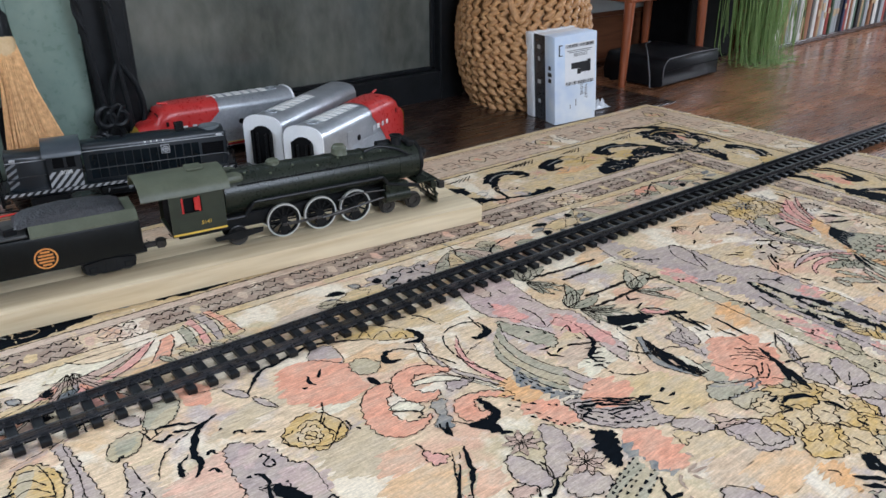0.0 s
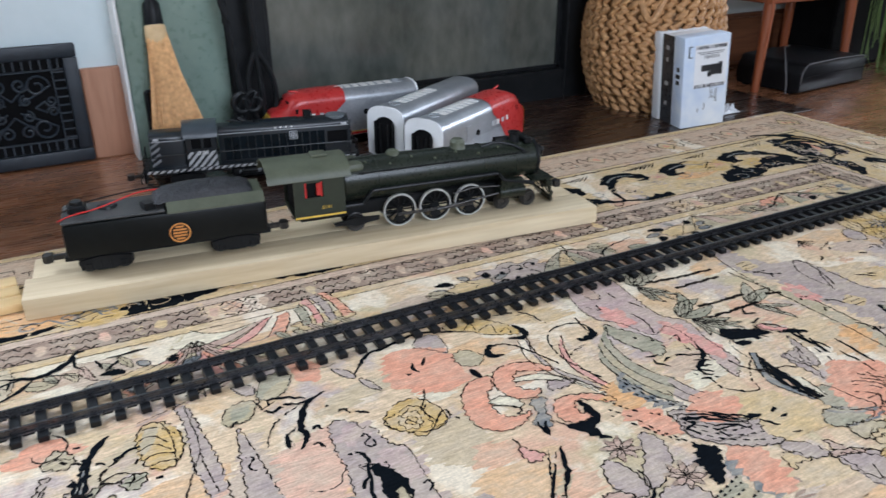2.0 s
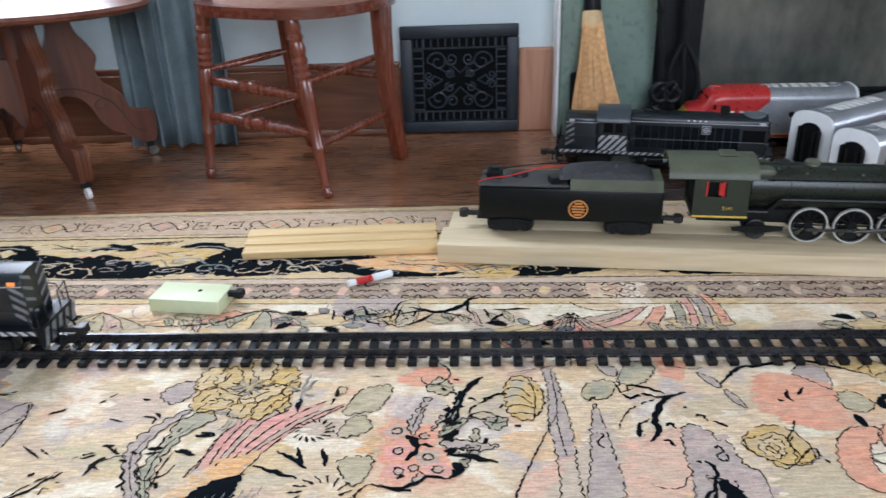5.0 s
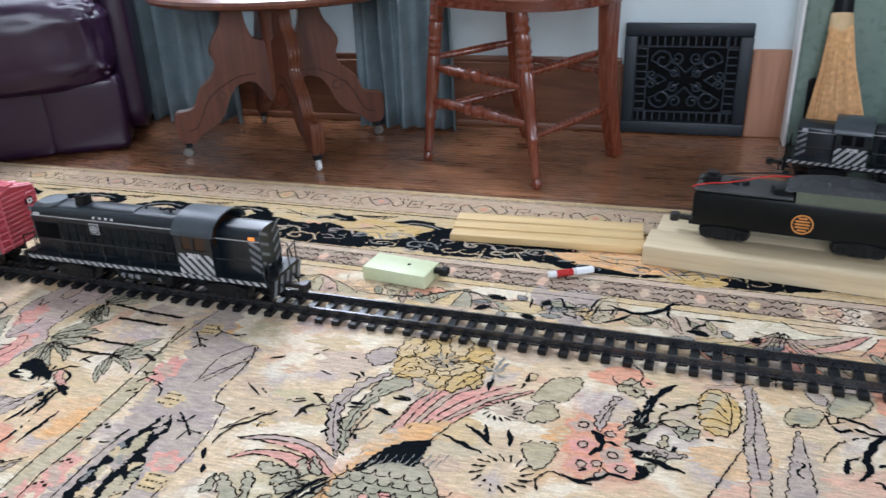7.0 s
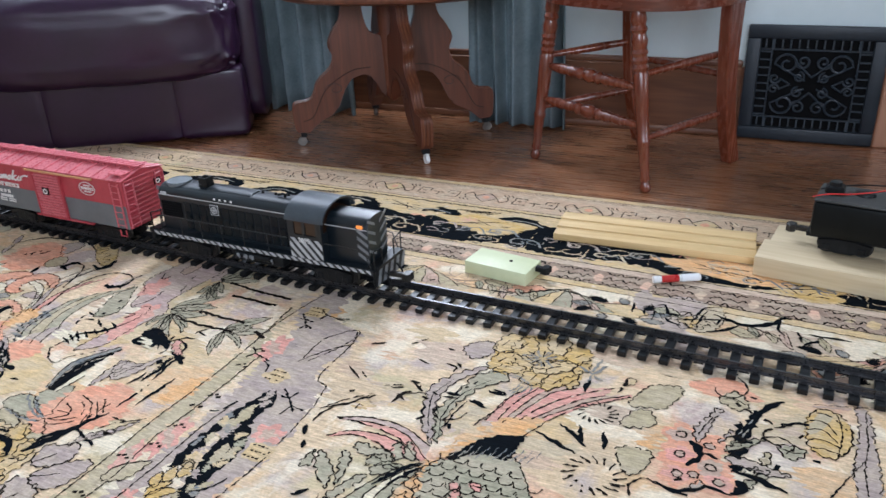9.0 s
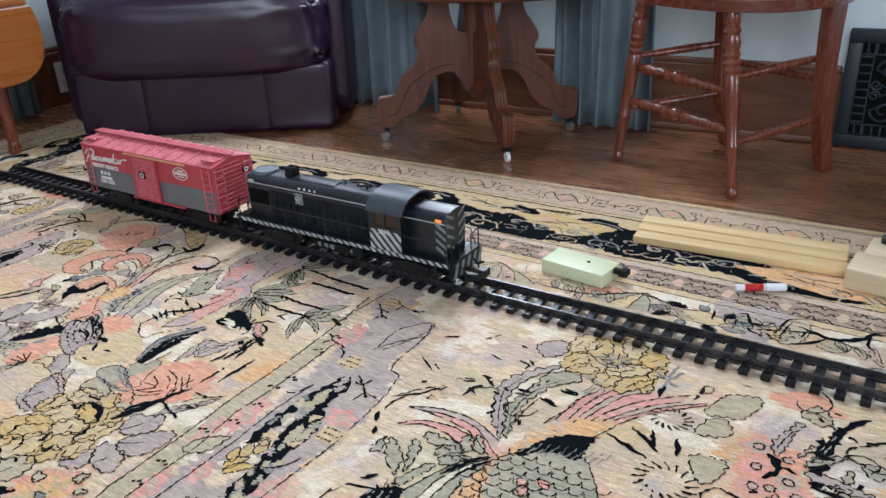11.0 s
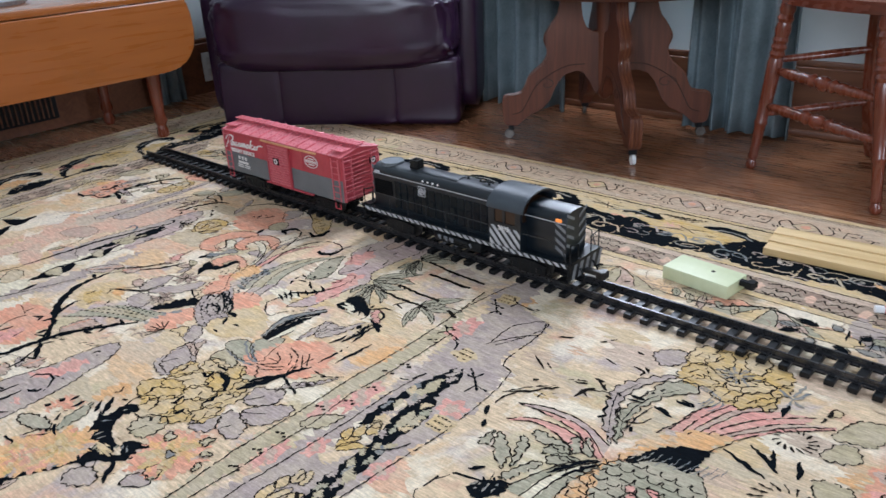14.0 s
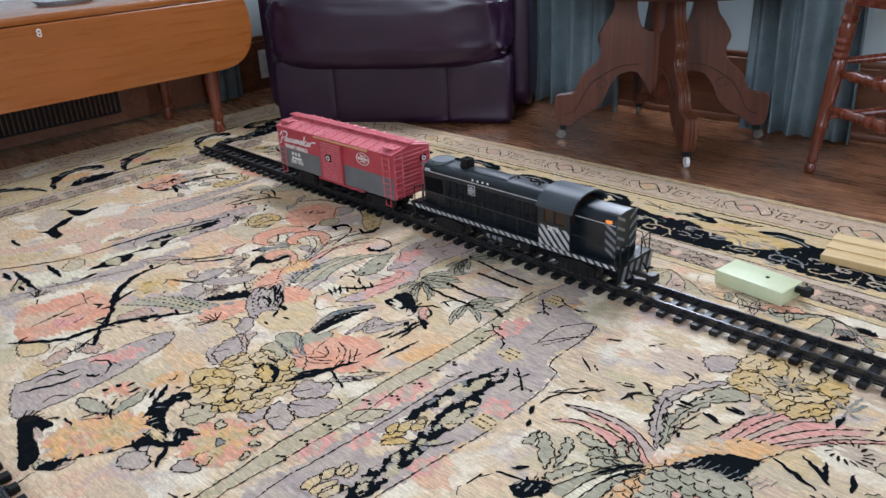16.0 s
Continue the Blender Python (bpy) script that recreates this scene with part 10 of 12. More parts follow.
        part("trailing_truck", bm, M_STEAMBLACK, t)
    bm = B()
    box(bm, (0.262, 0, 0.05), (0.014, 0.094, 0.014), 0.002)
    prism(bm, [(-0.044, 0.0), (0.044, 0.0), (0.018, 0.03), (-0.018, 0.03)], 0.004, Matrix.Translation((0.268, 0, 0.018)) @ pose(0, 0, 0, 0, 55, 0) @ pose(0, 0, 0, 0, 0, -90))
    box(bm, (0.25, 0, 0.058), (0.05, 0.08, 0.004), 0.001)
    pilot = part("pilot", bm, M_DKGREEN, t)
    for k in range(9):
        y = -0.04 + k * 0.01
        bm = B()
        rod(bm, (0.268, y, 0.046), (0.268 + 0.03 * (1 - abs(y) / 0.05), y * 0.8, 0.008), 0.0018, seg=6)
        part("pilot_bar", bm, M_DKGREEN, pilot)
    coupler(t, 0.27, 1, 0.03)
    return t


TZ = ZR + 0.037
engine_turn = -8.0
steam_engine("steam_locomotive", Matrix.Translation((-1.452, -0.29, TZ)) @ pose(0, 0, 0, 0, 0, engine_turn))
tender("steam_tender", Matrix.Translation((-1.929, -0.223, TZ)) @ pose(0, 0, 0, 0, 0, engine_turn))


def streamliner(name, m, nose, label, L=0.43):
    """A streamlined diesel unit; its nose is at +x."""
    t = thing(name, label=label, category="locomotive", group="model trains")
    t.matrix_basis = m
    W, H, z0 = 0.104, 0.15, 0.022
    sec = hood_outline(W, z0, H, 0.034, 24)
    cut = 0.115 if nose else 0.0
    bm = B()
    extrude(bm, sec, -L / 2, L / 2 - cut, 0.001)
    body = part("body", bm, M_SILVER, t, "silver ribbed car body")
    for s in (-1, 1):
        for k in range(7):
            bm = B()
            box(bm, ((-cut) / 2, s * (W / 2), z0 + 0.012 + k * 0.0062), (L - cut - 0.012, 0.0022, 0.003), 0.0008)
            part("side_rib", bm, M_SILVER, body)
        bm = B()
        box(bm, (-cut / 2, s * (W / 2 + 0.0006), z0 + 0.006), (L - cut, 0.0018, 0.006))
        part("side_stripe", bm, M_RED, body, "red lower stripe")
        bm = B()
        box(bm, (-cut / 2, s * (W / 2 + 0.001), z0 + 0.0115), (L - cut, 0.0018, 0.0025))
        part("side_stripe", bm, M_YELLOW, body, "thin yellow stripe")
        for k in range(4):
            bm = B()
            box(bm, (0.02 + k * 0.024, s * (W / 2 + 0.0008), 0.09), (0.012, 0.002, 0.013), 0.0005)
            part("side_window", bm, M_LETTER if k % 2 else M_STRIPE, body)
        bm = B()
        m2 = Matrix.Translation((-0.06, s * (W / 2), 0.085)) @ pose(0, 0, 0, 90, 0, 0)
        lathe(bm, [(0, -0.0015), (0.0075, -0.0015), (0.0075, 0.0015), (0, 0.0015)], m2, 18)
        part("porthole", bm, M_DARKIN, body)
        bm = B()
        box(bm, (-0.105, s * (W / 2 + 0.0005), 0.072), (0.026, 0.002, 0.08), 0.0006)
        part("side_door", bm, M_SILVER, body)
    # roof lettering and vents
    for k in range(7):
        bm = B()
        for s in (-1, 1):
            box(bm, (0, 0, 0), (0.0155 if k % 3 else 0.019, 0.02, 0.002), 0.0006, Matrix.Translation((-L / 2 + 0.07 + k * 0.0245, s * 0.0105, H - 0.0002)) @ pose(0, 0, 0, -s * 6, 0, 0))
        part("roof_letter_bar", bm, M_LETTER, body)
    bm = B()
    ring(bm, 0.012, 0.016, 0.003, Matrix.Translation((-L / 2 + 0.04, 0, H - 0.001)), 20)
    part("roof_fan", bm, M_SILVER, body)
    # open end
    bm = B()
    x = -L / 2
    outer = hood_outline(W + 0.004, z0, H + 0.002, 0.034, 24)
    extrude(bm, outer, x - 0.005, x)
    end = part("end_wall", bm, M_ENDWHITE, body, "white end wall")
    # A dark plate stands in for the shade inside the doorway.
    bm = B()
    extrude(bm, arch(0.056, z0 + 0.004, H - 0.024, 0.02, 8), x - 0.0075, x - 0.005)
    dw = part("doorway", bm, M_DARKIN, end, "open doorway, its shade a dark plate")
    bm = B()
    for s in (-1, 1):
        box(bm, (x - 0.01, s * 0.012, 0.07), (0.006, 0.005, 0.075), 0.001)
        box(bm, (x - 0.011, s * 0.026, 0.072), (0.008, 0.004, 0.085), 0.001)
    part("diaphragm", bm, M_STEAMBLACK, end)
    if nose:
        # the red that sweeps back over roof and sides
        bm = B()
        shell = [(W / 2 + 0.0015, 0.03)] + hood_outline(W + 0.003, 0.03, H + 0.0015, 0.034, 24)[1:-1] + [(-W / 2 - 0.0015, 0.03)]
        def bonnet(u, v):
            y, z = (np.interp(v, np.linspace(0, 1, len(shell)), [p[i] for p in shell]) for i in (0, 1))
            back = 0.02 + 0.085 * min(max((z - 0.03) / 0.09, 0), 1) ** 1.3
            return Vector((L / 2 - cut + 0.004 - back * u, y, z))
        grid_surface(bm, bonnet, 8, 42)
        bmesh.ops.recalc_face_normals(bm, faces=bm.faces)
        part("red_bonnet", bm, M_RED, body, "red paint sweeping back over the roof")
        # red bulldog nose from narrowing sections
        secs = []
        for f, w, h, zz in ((0.0, 1.0, 1.0, 0), (0.2, 1.0, 0.995, 0), (0.42, 0.99, 0.93, 0), (0.5, 0.97, 0.78, 0), (0.62, 0.95, 0.7, 0), (0.78, 0.9, 0.66, 0), (0.9, 0.8, 0.6, 0), (0.97, 0.62, 0.5, 0), (1.0, 0.42, 0.4, 0)):
            secs.append((L / 2 - cut + f * cut, hood_outline(W * w * 1.004, z0, z0 + (H - z0) * h * 1.004, 0.034 * min(h + 0.1, 1), 24)))
        bm = B()
        rings_ = [[bm.verts.new((x, y, z)) for y, z in pts] for x, pts in secs]
        for a, b in zip(rings_, rings_[1:]):
            k = len(a)
            for i in range(k):
                bm.faces.new((a[i], a[(i + 1) % k], b[(i + 1) % k], b[i]))
        bm.faces.new(rings_[-1])
        bm.faces.new(rings_[0][::-1])
        bmesh.ops.recalc_face_normals(bm, faces=bm.faces)
        nz = part("nose", bm, M_RED, t, "bright red rounded nose", smooth=50)
        bm = B()
        cap = [(x + 0.0012, [(y * 1.02, z * 1.012) for y, z in pts]) for x, pts in secs[-3:]]
        rings_ = [[bm.verts.new((x, y, z)) for y, z in pts] for x, pts in cap]
        for a, b in zip(rings_, rings_[1:]):
            k = len(a)
            for i in range(k):
                bm.faces.new((a[i], a[(i + 1) % k], b[(i + 1) % k], b[i]))
        bm.faces.new(rings_[-1])
        bmesh.ops.recalc_face_normals(bm, faces=bm.faces)
        part("nose_cap", bm, M_YELLOW, nz, "warm yellow nose front", smooth=50)
        bm = B()
        for s in (-1, 1):
            box(bm, (L / 2 - cut * 0.535, s * 0.022, 0.123), (0.003, 0.026, 0.014), 0.001, None)
        part("windscreen", bm, M_DARKIN, nz)
        for s in (-1, 1):
            bm = B()
            box(bm, (L / 2 - cut * 0.72, s * 0.05, 0.106), (0.018, 0.004, 0.014), 0.001)
            part("side_window", bm, M_DARKIN, nz)
        bm = B()
        lathe(bm, [(0, -0.01), (0.016, -0.01), (0.016, 0.006), (0.012, 0.01), (0, 0.01)], pose(L / 2 - 0.012, 0, 0.082, 0, 70, 0), 18)
        part("headlight", bm, M_YELLOW, nz, "yellow headlight housing")
        bm = B()
        box(bm, (L / 2 - 0.012, 0, 0.04), (0.03, 0.07, 0.03), 0.008, seg=2)
        part("nose_stripe", bm, M_YELLOW, nz, "yellow lower nose")
        bm = B()
        rod(bm, (L / 2 - cut + 0.02, 0.012, H), (L / 2 - cut + 0.045, 0.012, H + 0.004), 0.003)
        part("horn", bm, M_RED, nz)
    for s in (-1, 1):
        truck(t, s * (L / 2 - 0.1), 0.0135, 0.05)
        coupler(t, s * (L / 2 - 0.004), s, 0.018)
    return t


M_ENDWHITE = mat_noise("white_end", (0.76, 0.77, 0.77), (0.86, 0.87, 0.87), 0.45, 30)
HZ = 0.0045
streamliner("streamlined_diesel", Matrix.Translation((-1.087, 0.112, HZ)) @ pose(0, 0, 0, 0, 0, 28), True, "silver streamlined model diesel with red nose on the hearth", 0.455)
streamliner("streamlined_booster", Matrix.Translation((-1.140, 0.262, HZ)) @ pose(0, 0, 0, 0, 0, 31), False, "silver streamlined model booster unit with open white end", 0.41)
streamliner("streamlined_diesel", Matrix.Translation((-1.33, 0.43, HZ)) @ pose(0, 0, 0, 0, 0, 177), True, "silver streamlined model diesel with red and yellow nose by the fireplace")

# ---- fixed parts of the room ----
M_HEARTHWOOD = mat_wood("dark_hearth", (0.022, 0.011, 0.008), (0.05, 0.026, 0.017), 0.24, 14, 0, coat=0.35)
M_IRONBLUE = mat_noise("painted_register", (0.006, 0.011, 0.017), (0.013, 0.021, 0.03), 0.5, 40, bump=0.15)
# The grille is a little paler than its frame.
M_GRILLE = mat_noise("blue_grille", (0.01, 0.018, 0.027), (0.02, 0.031, 0.043), 0.45, 40, bump=0.1)
M_PANEL = mat_wood("light_oak_panel", (0.34, 0.15, 0.085), (0.5, 0.26, 0.16), 0.4, 18, 2)
# Upright pale smears in the glass colour stand in for room reflections.
M_DOORGLASS = mat_noise("smoked_reflection_glass", (0.05, 0.058, 0.05), (0.14, 0.145, 0.125), 0.1, 4.5, rough_var=0.14, spec=0.75, stretch=(1.0, 1.0, 0.5))

# hearth
bm = B()
box(bm, (-0.87, 0.295, 0.0), (1.98, 0.65, 0.008), 0.001)
structure(part("hearth", bm, M_HEARTHWOOD), "dark polished hearth floor before the fireplace", "hearth")

# baseboard with its cap, left and right of the fireplace
for x0, x1 in ((XW, -2.30), (-0.33, XE)):
    bm = B()
    box(bm, ((x0 + x1) / 2, YN - 0.011, 0.095), (x1 - x0, 0.022, 0.19), 0.002)
    box(bm, ((x0 + x1) / 2, YN - 0.008, 0.198), (x1 - x0, 0.016, 0.018), 0.005, seg=2)
    box(bm, ((x0 + x1) / 2, YN - 0.028, 0.01), (x1 - x0, 0.014, 0.02), 0.006, seg=2)
    structure(part("baseboard", bm, M_BASE), "wide reddish oak baseboard with moulded cap", "baseboard")
bm = B()
box(bm, (-2.13, YN - 0.011, 0.095), (0.34, 0.022, 0.19), 0.002)
structure(part("baseboard", bm, M_BASE), "oak baseboard behind the iron register", "baseboard")
bm = B()
box(bm, (-1.908, YN - 0.012, 0.118), (0.105, 0.024, 0.236), 0.003)
structure(part("trim", bm, M_PANEL), "lighter oak corner block beside the fireplace", "trim")
bm = B()
box(bm, (XW + 0.011, (YS + YN) / 2, 0.095), (0.022, YN - YS - 0.05, 0.19), 0.002)
box(bm, (XW + 0.008, (YS + YN) / 2, 0.198), (0.016, YN - YS - 0.05, 0.018), 0.005, seg=2)
structure(part("baseboard", bm, M_BASE), "wide reddish oak baseboard on the end wall", "baseboard")
bm = B()
box(bm, (XW + 0.025, -0.75, 0.085), (0.012, 0.46, 0.1), 0.002)
vent = structure(part("wall_vent", bm, M_BLACK), "dark slatted wall vent in the baseboard", "vent")
for k in range(26):
    bm = B()
    box(bm, (XW + 0.033, -0.96 + k * 0.0168, 0.085), (0.005, 0.004, 0.084))
    part("slat", bm, M_BASE, vent)

# cast-iron register
reg = thing("floor_register", -2.128, YN - 0.03, 0.004, label="black cast-iron heating register with scroll grille in the baseboard", category="register")
bm = B()
w, h, b = 0.33, 0.302, 0.034
for c, s in (((0, 0, b / 2), (w, 0.018, b)), ((0, 0, h - b / 2), (w, 0.018, b)), ((-w / 2 + b / 2, 0, h / 2), (b, 0.018, h - 2 * b)), ((w / 2 - b / 2, 0, h / 2), (b, 0.018, h - 2 * b))):
    box(bm, c, s, 0.004, seg=2)
part("frame", bm, M_IRONBLUE, reg, "flat moulded iron frame")
# A dark sheet stands in for the shade behind the grille.
bm = B()
box(bm, (0, 0.0075, h / 2), (w - 0.05, 0.004, h - 0.05))
part("dark_backing", bm, M_DARKIN, reg)
iw, ih = w - 2 * b, h - 2 * b
for z in (b + 0.028, h - b - 0.028):
    bm = B()
    box(bm, (0, -0.001, z), (iw, 0.007, 0.004), 0.001)
    part("grille_bar", bm, M_GRILLE, reg)
for x in (-iw / 2 + 0.028, iw / 2 - 0.028):
    bm = B()
    box(bm, (x, -0.001, h / 2), (0.004, 0.0066, ih), 0.001)
    part("grille_bar", bm, M_GRILLE, reg)
for k in range(13):
    for z in (b + 0.014, h - b - 0.014):
        bm = B()
        box(bm, (-iw / 2 + 0.012 + k * (iw - 0.024) / 12, -0.001, z), (0.0038, 0.006, 0.028))
        part("grille_bar", bm, M_GRILLE, reg)
for k in range(9):
    for x in (-iw / 2 + 0.014, iw / 2 - 0.014):
        bm = B()
        box(bm, (x, -0.001, b + 0.034 + k * (ih - 0.068) / 8), (0.028, 0.006, 0.0038))
        part("grille_bar", bm, M_GRILLE, reg)
def scroll(cx, cz, r, turn, a0, tail):
    pts = [(cx + r * (1 - 0.78 * i / 20) * math.cos(a0 + turn * i * 0.42), -0.003, cz + r * (1 - 0.78 * i / 20) * math.sin(a0 + turn * i * 0.42)) for i in range(21)]
    bm = B()
    tube(bm, smooth_line([tail, pts[0]], 4)[:-1] + pts if tail else pts, 0.003, 6)
    part("scroll", bm, M_GRILLE, reg)
for sx in (-1, 1):
    for sz in (-1, 1):
        scroll(sx * 0.062, h / 2 + sz * 0.052, 0.03, sx * sz, 1.57 * (1 - sx), (sx * 0.015, -0.003, h / 2 + sz * 0.01))
        scroll(sx * 0.024, h / 2 + sz * 0.06, 0.019, -sx * sz, 1.57 * (1 - sx), (0, -0.003, h / 2 + sz * 0.02))
        scroll(sx * 0.088, h / 2 + sz * 0.014, 0.014, sx * sz, 1.57 * (1 + sx), (sx * 0.05, -0.003, h / 2))
        scroll(sx * 0.03, h / 2 + sz * 0.02, 0.014, sx * sz, 1.57, None)

# fireplace
fp = structure(thing("fireplace"), "black-framed fireplace with smoked glass and sage-green pilaster", "fireplace")
GX0, GX1, FY = -1.49, -0.47, 0.535
bm = B()
box(bm, (-1.728, 0.575, 0.6), (0.256, 0.09, 1.2), 0.002)
sur = part("pilaster", bm, M_GREEN, fp, "sage-green painted pilaster")
for x0, x1, y in ((-1.852, -1.765, 0.527), (-1.755, -1.604, 0.524)):
    bm = B()
    box(bm, ((x0 + x1) / 2, y + 0.003, 0.6), (x1 - x0, 0.006, 1.198), 0.002, seg=2)
    part("upright_board", bm, M_GREEN, sur)
bm = B()
box(bm, (-1.862, 0.57, 0.6), (0.008, 0.096, 1.2), 0.002)
part("corner_strip", bm, M_WHITE, fp, "narrow white corner strip")
for name, c, s in (("left_stile", (-1.545, 0.565, 0.6), (0.11, 0.1, 1.2)), ("right_stile", (-0.42, 0.565, 0.6), (0.1, 0.1, 1.2)), ("bottom_rail", (-0.98, 0.565, 0.05), (1.02, 0.1, 0.1)), ("top_rail", (-0.98, 0.565, 0.95), (1.02, 0.1, 0.3))):
    bm = B()
    box(bm, c, s, 0.004)
    part(name, bm, M_BLACK, fp, "black iron frame")
for x0, x1 in ((GX0, GX1),):
    bm = B()
    box(bm, ((x0 + x1) / 2, 0.56, 0.45), (x1 - x0, 0.006, 0.72))
    part("glass_door", bm, M_DOORGLASS, fp, "dark smoked glass with reflections in its colour")
    bm = B()
    for c, s in ((((x0 + x1) / 2, 0.553, 0.106), (x1 - x0, 0.012, 0.012)), ((x0 + 0.008, 0.553, 0.45), (0.016, 0.012, 0.7)), ((x1 - 0.008, 0.553, 0.45), (0.016, 0.012, 0.7))):
        box(bm, c, s, 0.002)
    part("glass_frame", bm, M_BLACK, fp)

# floorboards, each with its own grain
plank_mesh = {}
def plank(x, y, length):
    if length not in plank_mesh:
        bm = B()
        box(bm, (0, 0, -0.006), (length - 0.0006, 0.0575, 0.012))
        mesh = bpy.data.meshes.new("floorboard")
        bm.to_mesh(mesh)
        bm.free()
        mesh.materials.append(M_FLOOR)
        plank_mesh[length] = mesh
    o = new("floorboard", plank_mesh[length])
    o.parent = floor
    o.matrix_basis = Matrix.Translation((x + length / 2, y, 0))
rows_rng = random.Random(3)
y = YN - 0.03
while y > -2.3:
    x, cut_off = XW, rows_rng.choice((0.3, 0.6, 0.1))
    while x < XE - 0.01:
        length = round(min(rows_rng.choice((0.8, 1.1, 1.5)) - cut_off, XE - x), 3)
        cut_off = 0.0
        if (y > -0.06 or x + length > -0.05) and not (y > 0.02 and x > -1.8 and x + length < 0.05):
            plank(x, y, length)
        x += length
    y -= 0.058
bm = B()
box(bm, ((XW + XE) / 2, (YS + YN) / 2, -0.013), (XE - XW, YN - YS, 0.003))
structure(part("subfloor", bm, M_FLOOR, smooth=0), "dark boards under the rug", "floor")


# ---- curtains ----
def curtain(x0, x1, y, folds, seed, label):
    rr = random.Random(seed)
    ph = [rr.uniform(0, 6.28) for _ in range(4)]
    bm = B()
    def f(u, v):
        x = x0 + (x1 - x0) * u
        a = 0.026 * math.sin(folds * 6.28 * u + ph[0] + 0.5 * math.sin(3 * v + ph[1])) + 0.012 * math.sin(folds * 2.3 * 6.28 * u + ph[2] + v)
        return Vector((x + 0.012 * math.sin(9 * u + 4 * v) * (1 - v), y + a * (0.75 + 0.4 * (1 - v)), 0.006 + 2.3 * v + 0.006 * math.sin(folds * 6.28 * u)))
    grid_surface(bm, f, 110, 30)
    ob = part("curtain", bm, M_CURTAIN, smooth=80)
    sol = ob.modifiers.new("cloth", "SOLIDIFY")
    sol.thickness = 0.004
    return tagged(ob, label, "curtain", "window curtains")


curtain(-3.92, -3.46, 0.515, 6, 2, "floor-length blue-grey curtain hanging behind the parlor table")
curtain(-3.06, -2.77, 0.525, 4, 5, "floor-length blue-grey curtain hanging beside the chair")
bm = B()
rod(bm, (-4.0, 0.53, 2.3), (-2.7, 0.53, 2.3), 0.012)
structure(part("curtain_rod", bm, M_BLACK), "thin dark curtain rod over the window", "rod")
# The fourth window is added, unseen, round the corner lamp.
for name, xa, ya, wx, wy in (("window_1", -3.35, YN + 0.075, 0.8, 0.0), ("window_2", -1.5, YS - 0.075, 2.0, 0.0), ("window_3", XE + 0.075, -0.9, 0.0, 1.5), ("added_window", -4.33, YN + 0.075, 0.78, 0.0)):
    win = structure(thing(name), "unseen white-framed window", "window")
    z0, z1 = {"window_1": (0.55, 2.15), "window_2": (0.5, 1.8), "window_3": (0.5, 1.9), "added_window": (0.7, 2.15)}[name]
    for z in (z0 + 0.02, (z0 + z1) / 2, z1 - 0.02):
        bm = B()
        box(bm, (xa, ya, z), (wx or 0.04, wy or 0.04, 0.04), 0.003)
        part("window_frame", bm, M_WHITE, win)
    for s in (-1, 1):
        bm = B()
        box(bm, (xa + s * (wx / 2 - 0.02 if wx else 0), ya + s * (wy / 2 - 0.02 if wy else 0), (z0 + z1) / 2), (0.042, 0.042, z1 - z0 - 0.002), 0.003)
        part("window_frame", bm, M_WHITE, win)


# ---- furniture ----
def turned(bm, p0, p1, prof, seg=16):
    """A turned bar from p0 to p1; prof gives (share of length, radius)."""
    d = (Vector(p1) - Vector(p0)).length
    return lathe(bm, [(0, 0)] + [(r, f * d) for f, r in prof] + [(0, d)], along(p0, p1), seg)


LEG = [(0.0, 0.010), (0.012, 0.015), (0.03, 0.016), (0.05, 0.012), (0.06, 0.0105), (0.07, 0.0145), (0.085, 0.0145), (0.10, 0.0125), (0.27, 0.0155), (0.285, 0.018), (0.30, 0.018), (0.31, 0.0155), (0.50, 0.0195), (0.66, 0.021), (0.68, 0.0175), (0.70, 0.022), (0.72, 0.0175), (0.74, 0.022), (0.76, 0.0175), (0.78, 0.022), (0.80, 0.018), (0.84, 0.0225), (0.88, 0.018), (0.90, 0.023), (0.925, 0.018), (0.95, 0.022), (1.0, 0.018)]
STRETCH = [(0.0, 0.005), (0.08, 0.008), (0.22, 0.012), (0.27, 0.011), (0.32, 0.0145), (0.36, 0.011), (0.40, 0.0155), (0.44, 0.0115), (0.48, 0.0165), (0.52, 0.0165), (0.56, 0.0115), (0.60, 0.0155), (0.64, 0.011), (0.68, 0.0145), (0.73, 0.011), (0.78, 0.014), (0.92, 0.009), (1.0, 0.006)]
PLAIN = [(0.0, 0.006), (0.1, 0.008), (0.5, 0.0105), (0.9, 0.008), (1.0, 0.006)]

M_SEATWOOD = mat_wood("dark_cherry_rim", (0.09, 0.022, 0.012), (0.17, 0.04, 0.02), 0.24, 20, 0, coat=0.5)
chair = thing("dining_chair", label="glossy reddish-brown wooden side chair with turned legs on the floorboards", category="chair")
F1, F2, R1, R2 = (-2.443, 0.089), (-2.765, 0.250), (-2.292, 0.362), (-2.545, 0.492)
CC = ((F1[0] + F2[0] + R1[0] + R2[0]) / 4, (F1[1] + F2[1] + R1[1] + R2[1]) / 4)
def leg_at(foot, z, lean=0.16, top=0.4):
    k = lean * z / top
    return foot[0] + (CC[0] - foot[0]) * k, foot[1] + (CC[1] - foot[1]) * k, z
for foot, lean in ((F1, 0.05), (F2, 0.16)):
    bm = B()
    top = leg_at(foot, 0.405, lean) if foot == F2 else (foot[0] - 0.045, foot[1] + 0.012, 0.405)
    turned(bm, leg_at(foot, 0.001, lean), top, [(f, r * 0.84) for f, r in LEG], 20)
    part("front_leg", bm, M_CHERRY, chair)
